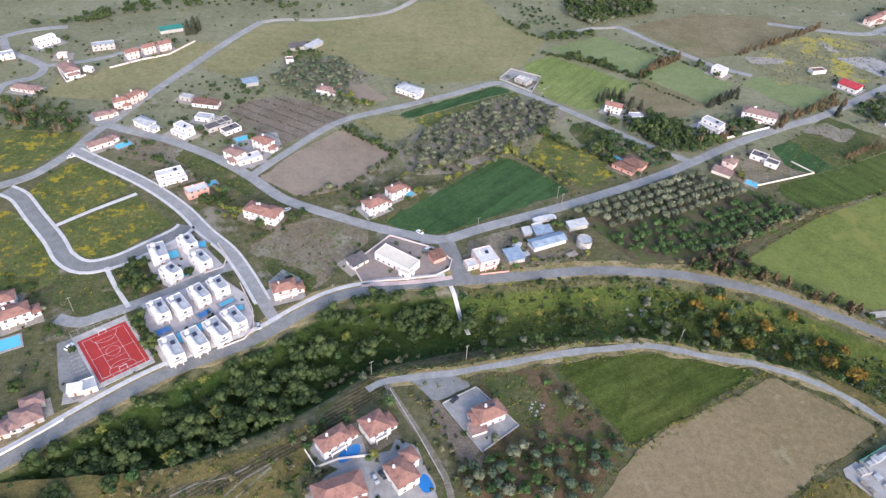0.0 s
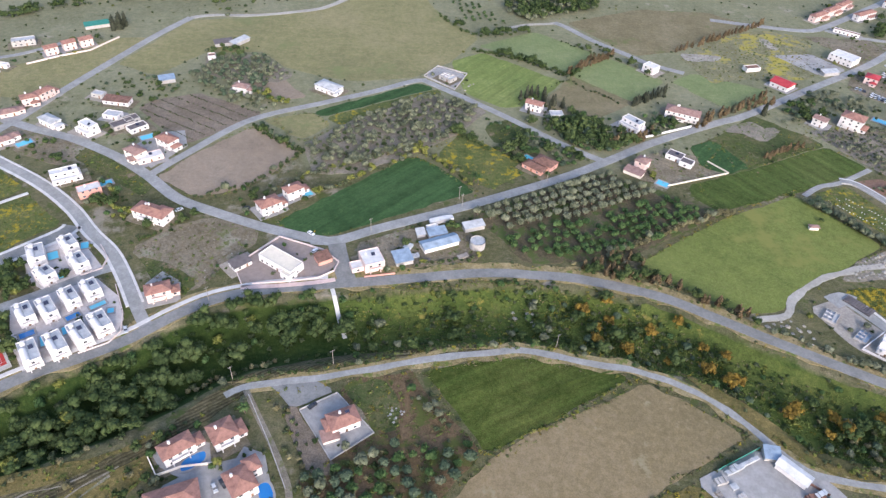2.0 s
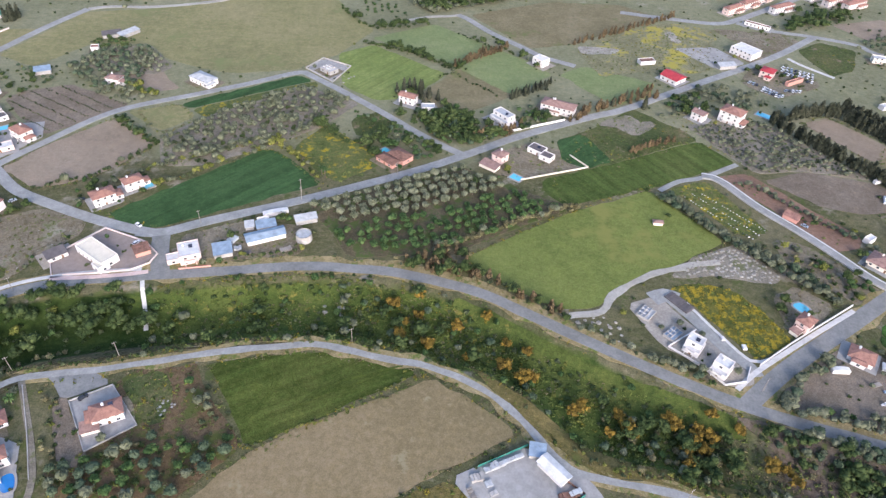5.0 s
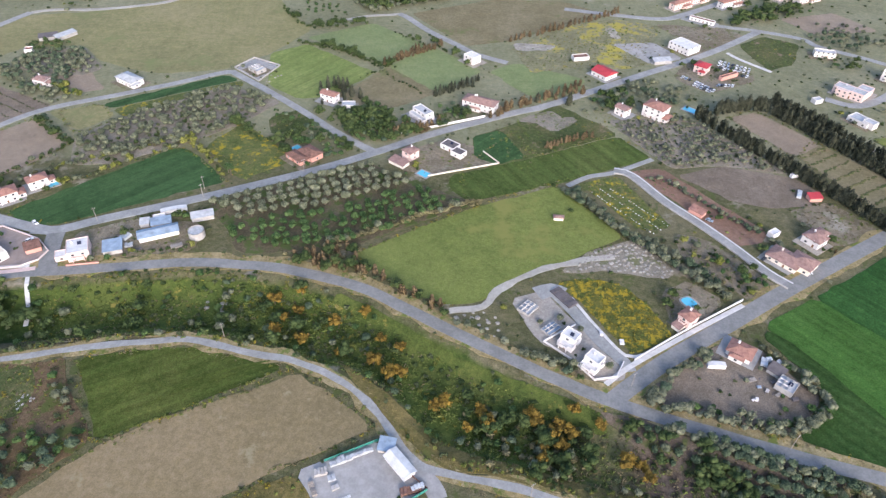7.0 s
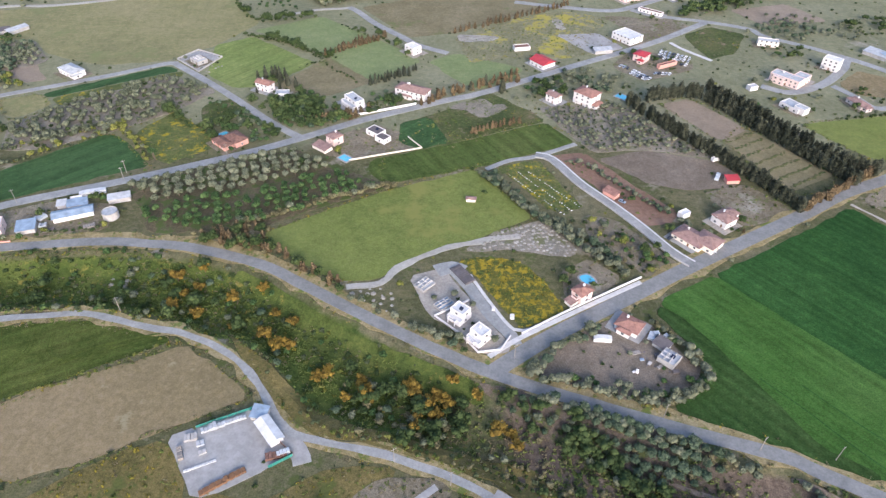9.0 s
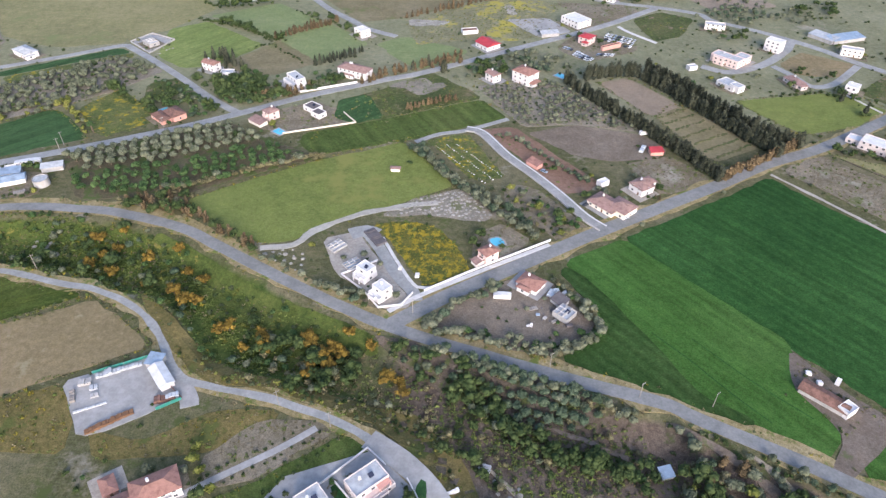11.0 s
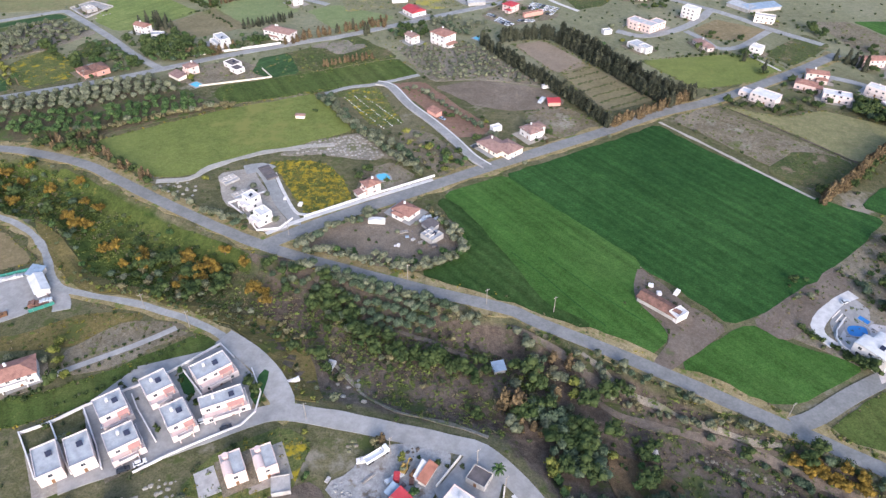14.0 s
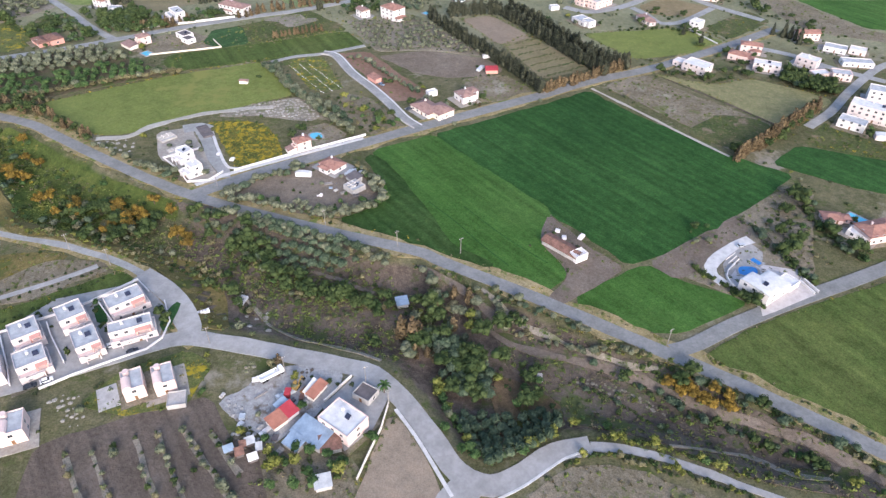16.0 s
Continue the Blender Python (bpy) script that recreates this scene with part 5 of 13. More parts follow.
ribbon("road_plots_end", [(261, 319.4), (275.6, 329.5), (291.8, 334.4), (319, 350.1)], 3.4, ASPHALT_PALE, "pale concrete strip along the plots", z=0.3)
ribbon("road_south", [(464.6, 72.6), (473.9, 76.3), (491.9, 87.2), (518.5, 100.8), (546.6, 113.7), (577.4, 128.8), (610.8, 145.1)], 6.6, ASPHALT, "grey asphalt road past the white villa", z=0.282)
ribbon("road_right", [(583.2, 247.4), (604.1, 266.9), (625.4, 292.6), (653.4, 323), (670.6, 337.3), (711.5, 363.3)], 5.6, ASPHALT_PALE, "pale asphalt street past white apartments", z=0.258)
ribbon("road_church", [(593, 361.7), (612.2, 350), (631, 330.6), (657.6, 310.4)], 6, ASPHALT_PALE, "suburb street by the church", z=0.253)
ribbon("road_site", [(239.4, 231.9), (248.2, 218.3), (258.3, 198.5), (267.1, 186.2), (268.9, 180.4)], 6, ASPHALT_PALE, "new asphalt cul-de-sac on a building site", z=0.27)
ribbon("road_site_top", [(233, 227.7), (240.7, 230.8), (246.1, 228.1)], 9, ASPHALT_PALE, "asphalt turning area on a building site", z=0.266)
ribbon("pavement", [(249.6, 225.4), (259.1, 205.6), (268.8, 189.5), (277.9, 190.4)], 1.6, PAVEMENT, "pale concrete pavement with a kerb", z=0.42, category='pavement')
ribbon("track_field", [(189.9, 214.9), (206, 219.1), (214.1, 229.2), (231.3, 242.2), (255.1, 251.6), (276.4, 256.7)], 3.6, DIRT_TRACK, "pale dirt track curving round the meadow", z=0.25, rough=1.5)
ribbon("verge", [(-53.9, 168.5), (-47.5, 172.6), (-35.7, 175.2), (-17.9, 177.9), (4.6, 182.9), (27.9, 188.4), (52.2, 192.2), (74.7, 194), (101.2, 187.2), (122.3, 182.7), (138.6, 175.8), (152.5, 165.5), (163.4, 152.9), (171.3, 139.8), (179.8, 132.4), (193, 129.1), (208.1, 126), (227.1, 120.3), (250.5, 110.4), (270.2, 93.5), (282.3, 76.9), (290.2, 69.9)], 7.8, VERGE, "dry grass verge along the gravel track", z=0.21, rough=3.5, category='verge')
ribbon("track_ravine", [(-53.9, 168.5), (-47.5, 172.6), (-35.7, 175.2), (-17.9, 177.9), (4.6, 182.9), (27.9, 188.4), (52.2, 192.2), (74.7, 194), (101.2, 187.2), (122.3, 182.7), (138.6, 175.8), (152.5, 165.5), (163.4, 152.9), (171.3, 139.8), (179.8, 132.4), (193, 129.1), (208.1, 126), (227.1, 120.3), (250.5, 110.4), (270.2, 93.5), (282.3, 76.9), (290.2, 69.9)], 3.4, ASPHALT_PALE, "pale gravel track along the ravine rim", z=0.275, rough=0.8)
ribbon("road_houses", [(220.9, 41.7), (229.9, 46.3), (245.7, 53.9), (262.1, 62.3), (283.4, 72), (300.6, 70.4), (322.4, 66.2), (343.6, 61.6), (356.1, 57.9), (367.9, 46.4), (378, 32.1), (386.3, 20.1), (396.6, 15.3), (407.2, 20.8), (417.5, 28.2), (428.6, 30.7)], 7.4, GRAVEL, "pale gravel road past the white houses", z=0.29, rough=0.5)
ribbon("road_bend", [(255.3, 107.1), (268.1, 98.7), (278.4, 88.3), (284.8, 77.9), (285.7, 71.2)], 8.5, GRAVEL, "pale gravel road bending past the white houses", z=0.287, rough=0.5)
ribbon("road_drop", [(391.5, 17.4), (384.7, 9.7), (380.1, -0.9)], 10, GRAVEL, "pale gravel road running downhill", z=0.284)
ribbon("pavement", [(365.3, 42.8), (373.5, 30.9), (384.7, 11.5)], 1.2, PAVEMENT, "pale concrete kerb along the gravel road", z=0.42, category='pavement')
ribbon("pavement", [(398.1, 11), (406.8, 16), (419.9, 25.8), (427.4, 28.6)], 0.8, PAVEMENT, "pale concrete kerb along the gravel road", z=0.42, category='pavement')
ribbon("track_terrace", [(428.6, 30.7), (443.5, 29.1), (459.9, 23.6), (475.3, 17.3), (488.2, 11.3)], 3.2, GRAVEL, "pale track between the brown terraces", z=0.25, rough=1.0)
ribbon("lane_south", [(-46, 171.4), (-37.4, 156.3), (-28.6, 140.6), (-22.5, 127.3), (-20.8, 118.3)], 2.6, PALE_SOIL, "narrow concrete lane beside the walled houses", z=0.27)
ribbon("drive", [(185.2, 77.3), (197.7, 85.5), (205.8, 90.8), (223.1, 101.9), (235.5, 111.4)], 2.72, GRAVEL, "pale gravel drive lined with bushes", z=0.26)
ribbon("track_yard", [(172.8, 136), (182.7, 125.3), (185.3, 119.6)], 7, GRAVEL, "gravel entrance of a storage yard", z=0.265)
ribbon("track_farm", [(422.6, 98.5), (430.9, 106.7), (443.2, 118.4)], 3.2, FARM_SOIL, "dirt drive to a farm shed", z=0.24)
ribbon("footpath", [(-16.1, 232.2), (-12.3, 219.7), (-8.3, 207.2)], 2.0, PAVEMENT, "straight pale concrete chute down the bank", z=0.3, category='footpath', thick=0.6, drape=True)
sheet("field", [(-52.7, 282.5), (23.2, 353), (37.9, 341.9), (59.4, 315.9), (-22.1, 272.3), (-36.2, 274.5)], GREEN_LEFT, "dark green young wheat field")
sheet("field", [(-124.9, 322.4), (-108.3, 350.4), (-81.1, 380.7), (-60.2, 366.1), (-46.5, 353.2), (-61.8, 325.6), (-77.3, 311.6), (-99, 304.2)], PLOUGHED, "bare brown ploughed field")
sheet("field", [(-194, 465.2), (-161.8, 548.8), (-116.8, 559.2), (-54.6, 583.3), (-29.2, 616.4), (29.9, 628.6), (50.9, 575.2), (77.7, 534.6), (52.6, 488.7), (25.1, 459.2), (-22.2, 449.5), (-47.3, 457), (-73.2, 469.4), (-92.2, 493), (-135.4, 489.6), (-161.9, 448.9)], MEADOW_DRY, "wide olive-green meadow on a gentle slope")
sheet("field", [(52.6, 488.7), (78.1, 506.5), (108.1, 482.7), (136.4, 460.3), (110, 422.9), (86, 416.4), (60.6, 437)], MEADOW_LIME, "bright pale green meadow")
sheet("field", [(75.4, 519.5), (127.7, 552.1), (173.5, 510.8), (146.9, 474.5), (115, 493.5)], MEADOW_PALE_HAZED, "green meadow edged by trees")
sheet("field", [(145.8, 470.5), (175.3, 508.8), (201.1, 486.5), (216.6, 465.8), (184.3, 431.7), (161.5, 448)], MEADOW_PALE_HAZED, "olive-green meadow behind the houses")
sheet("field", [(111.7, 421.3), (145.8, 470.5), (166, 448.3), (184, 430.8), (153.2, 407.3), (125.7, 411.4)], MEADOW_BROWN, "dry brownish meadow behind the houses")
sheet("field", [(158.6, 575), (233.9, 613.5), (300.2, 612.9), (327.9, 588.1), (242.8, 521.9), (204.8, 511.1)], MEADOW_BROWN, "dull brownish field by the village edge")
sheet("field", [(221.3, 466.1), (243.9, 482.5), (294.6, 456.7), (282.8, 433.3), (248.8, 435.6)], MEADOW_PALE_HAZED, "green grass field beside the road")
sheet("field", [(-45.1, 402.6), (28, 451), (38.9, 443.1), (-37.2, 397.1)], GREEN_LEFT, "narrow dark green crop strip")
sheet("field", [(-76.9, 390.7), (-45.8, 402.6), (-30, 387.3), (-47.3, 367.9)], MEADOW_DRY, "small grassy field beside the orchard")
sheet("field", [(37.8, 353.9), (54.7, 383.5), (97.1, 341.4), (69.2, 318.1), (54.2, 330.1)], FLOWERS_FEW, "green field dotted with yellow flowers")
sheet("field", [(69.1, 390.2), (91.5, 403.8), (104.6, 383.1), (76.5, 368.7)], ROUGH_GREEN, "small green paddock beside the lane")
sheet("field", [(-160.4, 402.6), (-147.7, 415.4), (-126, 425), (-76.9, 399.7), (-116.5, 359.3), (-137, 376.3)], VINE_SOIL, "grey-brown plot with rows of low vines")
sheet("field", [(-92.1, 442.9), (-72.2, 450.6), (-50.7, 423.1), (-66.4, 418.8), (-87.2, 431.8)], PLOUGHED, "bare brown plot by the orchard")
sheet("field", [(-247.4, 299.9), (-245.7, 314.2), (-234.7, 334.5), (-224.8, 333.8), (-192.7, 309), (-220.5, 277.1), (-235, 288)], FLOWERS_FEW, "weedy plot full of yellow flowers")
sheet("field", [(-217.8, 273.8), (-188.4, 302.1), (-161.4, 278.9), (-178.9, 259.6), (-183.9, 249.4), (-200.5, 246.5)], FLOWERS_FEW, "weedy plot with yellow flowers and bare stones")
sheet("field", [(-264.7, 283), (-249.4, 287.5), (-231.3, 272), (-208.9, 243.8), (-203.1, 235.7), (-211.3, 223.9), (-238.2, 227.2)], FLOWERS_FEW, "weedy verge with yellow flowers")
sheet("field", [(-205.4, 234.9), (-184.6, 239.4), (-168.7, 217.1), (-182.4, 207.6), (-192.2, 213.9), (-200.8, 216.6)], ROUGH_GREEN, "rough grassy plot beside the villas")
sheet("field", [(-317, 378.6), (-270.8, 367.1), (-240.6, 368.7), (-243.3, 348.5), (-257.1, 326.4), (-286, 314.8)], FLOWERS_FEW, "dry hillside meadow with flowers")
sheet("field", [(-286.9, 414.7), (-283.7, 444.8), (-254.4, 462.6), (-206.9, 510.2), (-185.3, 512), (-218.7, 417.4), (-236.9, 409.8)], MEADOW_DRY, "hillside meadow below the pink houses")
sheet("field", [(-191.8, 355.6), (-174.3, 353.8), (-137.9, 325.5), (-124.5, 314.4), (-127.3, 303.2), (-149.5, 319.1), (-173.1, 336)], ROUGH_GREEN, "green strip beside the village street")
sheet("field", [(-119.2, 258.9), (-104.7, 278.1), (-87.5, 286.1), (-59.3, 277), (-57.4, 267.4), (-72, 246.8), (-76.5, 234.2), (-86.5, 226.1), (-108.5, 246)], DRY, "dry vacant land with pale soil")
sheet("field", [(205.9, 372.5), (226.7, 383.6), (267.5, 418.1), (297.7, 386.5), (302.6, 378.3), (238.2, 347.2), (220.1, 340), (205.6, 347.3)], ROUGH_GREEN, "rough green field with a pale bare patch")
sheet("field", [(190.9, 327.1), (238, 346.6), (302.1, 376.8), (319, 351.6), (259.6, 322.9), (201, 301.8), (190.8, 313.9)], GREEN_OLIVE, "green crop field beside the walled plot")
sheet("field", [(140.5, 254), (170.1, 274.3), (203.1, 295.6), (255, 318.7), (269.4, 295.9), (285.3, 273), (246.9, 249.8), (216.1, 232.1), (204.3, 220.1), (186, 219.6), (160.6, 234.5)], MEADOW, "broad bright green meadow")
sheet("yard", [(236.3, 394.4), (247.1, 402.6), (262.9, 409.1), (266.6, 400.9), (277.9, 398.6), (271, 386.3), (260.5, 380), (251.5, 389.5)], PALE_SOIL, "pale bare patch in the grass", z=0.23, wobble=3.5)
sheet("field", [(28.4, 181.8), (50.1, 187.6), (74.8, 190.1), (102.4, 186.5), (119.4, 179.9), (106.7, 171.3), (92.2, 163.8), (52.6, 141.6)], WHEAT_OLIVE, "olive-green wheat field bounded by tracks")
sheet("field", [(54.8, 140.9), (78.4, 155.3), (101.7, 164.8), (122.9, 176.9), (140, 166), (158.7, 150.3), (145.7, 141.8), (122.1, 129.5), (110.8, 121.4), (79.8, 109.6), (24.6, 109.4)], TAN, "pale tan stubble field")
sheet("field", [(103.4, 115.9), (121.1, 125.8), (130.9, 129.1), (142.9, 113.9), (146.6, 97.8), (81.2, 96.7)], OCHRE, "rough ochre grass field")
sheet("field", [(150.8, 108.5), (170.9, 103.5), (195.5, 118.3), (220.1, 119.1), (218.4, 110.8), (194.7, 98.9), (158.2, 95)], OCHRE, "rough ochre grass behind the yard")
sheet("field", [(194.7, 96.2), (214.7, 115), (237.3, 114.3), (242.8, 110.2), (219, 90.5), (202.6, 85)], DRY, "dry brown scrub plot")
sheet("field", [(171.3, 71), (197.7, 77.6), (222.7, 91.9), (247.2, 110.3), (261.5, 105.2), (248.2, 90.2), (217.7, 72.5), (194.7, 63), (177.7, 59.3)], GREEN_OLIVE, "long olive-green strip of grass")
sheet("field", [(371.2, 228.6), (408.3, 251.6), (454.3, 280.2), (464, 287.9), (486.2, 259.3), (520.5, 223.2), (528.3, 214), (555.7, 195.9), (531.9, 172.3), (481.2, 131.4), (457.2, 121), (443.1, 139.8), (426, 158.5)], GREEN_DARK, "vast dark green wheat field with drill lines")
sheet("field", [(350.6, 164.5), (346, 186.1), (339.2, 210.3), (370.5, 229), (429, 160), (426, 145.4), (427.1, 131.2), (430.6, 122.9), (431.3, 112.7), (420.1, 101.9), (401.9, 115.1), (379.1, 129.2), (365.1, 138.2), (333, 147.5), (349.9, 162.5)], GREEN_MID, "lighter green wheat field beside the road")
sheet("field", [(430.6, 98.6), (448.4, 111.6), (464.8, 122.6), (476.6, 112.8), (494.6, 103.8), (502, 99.6), (471.2, 82), (454, 81.6)], GREEN_MID, "green crop field by the white villa")
sheet("field", [(475.5, 70.8), (492.4, 82.2), (524.3, 98.4), (562.7, 114.4), (602.9, 131.3), (559, 35.2), (523.7, 34), (500.1, 51.6)], GREEN_OLIVE, "green grass field by the southern road")
sheet("field", [(473.9, 295.2), (504.1, 313.4), (529, 283.9), (564.4, 248.5), (553.9, 236.4), (532.3, 217.1), (510.5, 250.6)], DRY, "bare greyish brown field")
sheet("field", [(510, 315.4), (544, 300.4), (572, 310.1), (598.6, 295.2), (611.5, 280.4), (582.6, 254.1), (564.9, 249.9), (539.4, 284.4)], MEADOW_DRY, "yellow-green fallow field by the suburb")
sheet("field", [(548, 206.4), (568.6, 225.9), (610, 212.1), (627.2, 199.1), (613.4, 173.4), (578.7, 186.6)], GREEN_DARK, "dark green crop strip")
sheet("field", [(572.4, 227.9), (595.8, 254.7), (614.7, 226.9), (633.3, 216), (607.6, 212)], ROUGH_GREEN, "rough grass by the apartments")
sheet("field", [(473.1, 381.1), (546.3, 396.3), (574.1, 370.9), (542.4, 349.1), (505.3, 337.6), (492.5, 351.2)], MEADOW, "green field behind the cypress windbreak")
sheet("field", [(384.9, 405.7), (408.2, 413.4), (436.2, 372.4), (426.1, 359.6), (411.1, 359)], PLOUGHED, "bare pale field enclosed by cypress trees")
sheet("field", [(414.5, 357.5), (436.2, 372.4), (470.3, 320.3), (438.2, 302.2)], MEADOW_BROWN, "plot with rows of grass ridges behind the windbreak")
sheet("field", [(300.8, 336.6), (322.5, 340.5), (345.6, 306.8), (366.8, 279.5), (357.9, 268.5), (343.4, 268.1), (324.8, 302.3)], RED_SOIL, "bare reddish plot beside the new road")
sheet("field", [(329.6, 332.6), (360.4, 344.4), (401.2, 333.9), (413.8, 314.2), (402.7, 304.8), (380, 300.8), (357.3, 307.2)], VINE_SOIL, "tilled brown plot with dark furrows")
sheet("field", [(384.2, 298.8), (413.2, 309.1), (434.4, 282.1), (399.7, 267.4), (395.6, 276.9)], DRY, "dry plot beside the villa")
sheet("field", [(365.4, 369.3), (372.4, 363.8), (383.3, 346), (375.5, 341.8), (366.1, 357.1)], GREEN_LEFT, "small green crop plot")
sheet("field", [(299.4, 397), (354.9, 405.5), (402, 336.4), (360.6, 345.1), (327.7, 340.1)], PALE_SOIL, "dry pale soil of a young olive orchard")
sheet("field", [(311.6, 30.9), (324.8, 29.2), (341.7, 25.6), (356.4, 22.1), (356.6, 7), (330.2, 6.1)], DRY, "bare soil under fruit trees")
sheet("field", [(266.2, 321.4), (293.1, 331.3), (314.2, 281.9), (294.8, 278.8), (278.1, 307.4)], FLOWERS_FEW, "plot with rows of pale stones")
sheet("field", [(242.5, 236.2), (262.7, 239.7), (276.4, 235), (287.9, 219.4), (293.2, 201.1), (272.7, 189.6), (261.9, 207.5), (251.6, 226.2)], FLOWERS, "weedy plot covered in yellow flowers")
sheet("field", [(264.9, 261), (293.6, 271.4), (306.6, 244.3), (300, 239.9), (272, 245.5), (245.8, 243.5)], PALE_SOIL, "heaps of pale rubble and soil")
sheet("field", [(219.7, 223.4), (233.7, 229.8), (236.5, 229.8), (268.4, 177.2), (255.7, 173.2), (242.2, 189.5), (229.8, 197.7)], YARD, "levelled pale building site", z=0.22)
sheet("field", [(313.2, 276.9), (330.8, 272.5), (358.1, 233.1), (338.6, 224.6), (326, 240.6), (312.3, 257.8)], DRY, "overgrown brown plot beside the road")
sheet("field", [(295.6, 231.4), (311.5, 240.2), (324.7, 224.2), (298.2, 203), (294, 208.3)], DRY, "villa garden with dry soil")
sheet("yard", [(271.5, 165.2), (280.8, 177.5), (315.5, 198.1), (328.6, 198.4), (348.6, 166.8), (328.2, 148.2), (304.4, 153.1)], VINE_SOIL, "bare brown earth of a farmyard")
sheet("yard", [(131.1, 129.8), (144.5, 135.5), (162, 144), (181.1, 124.1), (173.1, 117.1), (160.1, 109.3), (149.1, 103.8)], GRAVEL, "grey gravel storage yard", z=0.24)
sheet("yard", [(427.4, 156.6), (444.7, 130.4), (456.4, 118.7), (438.5, 104.2), (425.4, 95.5), (420.6, 98.9), (431.4, 112.2), (430.6, 120.8), (422.4, 132.1), (421.5, 142.5)], FARM_SOIL, "bare brown earth round a farm shed", z=0.23)
sheet("yard", [(466, 123.2), (500.1, 146.4), (547.5, 185.2), (559.6, 180.8), (532.5, 113.2), (502.1, 98.5), (485.5, 111.3)], DRY, "dry vacant garden land", z=0.22)
sheet("yard", [(466.6, 122.7), (499.9, 147.7), (516.7, 160.2), (518.1, 142.4), (496.2, 128.2), (489.1, 120.7), (476.1, 111.6)], FARM_SOIL, "bare brown plot beside the villa drive", z=0.235)
ribbon("drive", [(515.6, 141.1), (507.3, 136.2), (498.1, 128.3), (492.3, 121.2), (492.1, 115.2), (494.8, 111)], 5.2, PAVEMENT, "white gravel drive of the villa", z=0.3, rough=0.8)
sheet("yard", [(507, 135.4), (515.8, 139.6), (518, 129.1), (514.1, 121.7), (499.8, 110.8), (495.7, 112.3), (496.7, 121)], GRAVEL, "grey terraced garden of the villa", z=0.25)
sheet("yard", [(495.4, 111.3), (503.4, 121.3), (516, 123.5), (528.8, 120.5), (528.3, 109.2), (530.2, 105.4), (504.2, 92), (505, 96.6)], TERRACE_STONE, "pale paved forecourt of the villa", z=0.29, wobble=0.2)
sheet("yard", [(340.6, 43.1), (351.9, 59.5), (362.9, 48.7), (358.6, 34.7), (350.6, 25.9)], PAVING, "concrete paved yard round the pink house", z=0.27, wobble=0.2)
sheet("field", [(363.6, 40.5), (369.6, 35.1), (381.2, 15.1), (383.2, 2.6), (352.9, -1.8), (357.1, 16.2)], PLOUGHED, "bare pale brown field")
sheet("field", [(252.5, 24.6), (281.2, 38.7), (303.4, 46.5), (311.6, 30.9), (324, 25), (333, 1), (257.8, -4.8)], RIDGED_SOIL, "brown orchard soil with rows of saplings")
sheet("field", [(401.3, 8.4), (423.3, 24.3), (442.3, 23), (475.3, 7.3), (447.2, -6.8)], DRY, "dry terraced field below the track")
sheet("yard", [(215.7, 72.3), (227.8, 91.1), (257.1, 102.3), (274.1, 86.6), (275.1, 71.7), (244.8, 55.6), (228.5, 48.7)], PAVING, "concrete paved yards between white houses", z=0.24, wobble=0.2)
sheet("yard", [(257.4, 41.3), (270, 57.9), (287.2, 66.5), (299, 61.6), (295.4, 41.5), (272.9, 36.1)], FLOWERS_FEW, "rough grass round unfinished houses", z=0.2)
sheet("yard", [(-65.8, 247), (-56.9, 258.2), (-47, 271), (-30.5, 264.9), (-16.1, 250.2), (-20.8, 240.3), (-37.8, 238.3), (-60, 235.3)], PAVING_BROWN, "brown paved forecourt of the hall", z=0.3, wobble=0.2)
sheet("yard", [(-7.3, 266.4), (17.9, 279.2), (55.4, 277.8), (58.4, 254.2), (14.2, 246.6), (-2.1, 241.9)], DRY, "cluttered bare farmyard by the junction", z=0.2)
sheet("yard", [(-22.8, 161.6), (-8.3, 170.1), (7.7, 150.9), (-8.2, 138.8)], PAVING, "grey paved yard round the house", z=0.3, wobble=0.2)
sheet("yard", [(-38.7, 175.7), (-20.5, 177.6), (-8.6, 172.2), (-18.6, 166.2), (-25.8, 161.9), (-32.7, 169.1)], ASPHALT, "grey asphalt parking area", z=0.24)
sheet("yard", [(-75.3, 141.3), (-72.4, 144.8), (-59.6, 148.2), (-55, 146.3), (-52.4, 137.3), (-43.8, 139.7), (-41.7, 144.8), (-33.4, 141.7), (-25.9, 119.9), (-72.2, 120.3), (-67.6, 128.6), (-62.7, 132), (-65.9, 133.2), (-71.5, 136.4)], PAVING, "paved courtyards between the southern villas", z=0.26, wobble=0.2)
sheet("yard", [(-190.1, 126), (-124.9, 132.4), (-89.3, 142), (-73.5, 154.9), (-69.7, 139.4), (-85.3, 116.6), (-154.6, 105)], OCHRE, "rough ochre grass on the ravine rim", z=0.2)
sheet("yard", [(-3.4, 176.8), (19.5, 181.6), (26.2, 169.4), (47.6, 141.7), (21.9, 124.7), (-14.5, 120), (-20.2, 132), (6.8, 149.6), (-7.7, 169.2)], WEEDY_BROWN, "scrubby olive plot beside the yard", z=0.19)
sheet("yard", [(-174, 257.5), (-154.3, 274.2), (-129.2, 245.5), (-150.9, 228.8), (-157.2, 232.7)], TERRACE_STONE, "paved gardens of the white villas", z=0.27, wobble=0.2)
sheet("yard", [(-160.5, 217.3), (-128.8, 237.2), (-115.2, 225.6), (-107.8, 210.8), (-108.5, 200.2), (-138.9, 179.9), (-151.4, 196.4)], TERRACE_STONE, "paved gardens of the white villas by the main road", z=0.27, wobble=0.2)
sheet("yard", [(-188.9, 192.7), (-183.5, 196), (-160.5, 168.6), (-170.7, 162.9), (-178.3, 168.5)], ASPHALT, "asphalt car park beside the sports court", z=0.28, wobble=0.2)
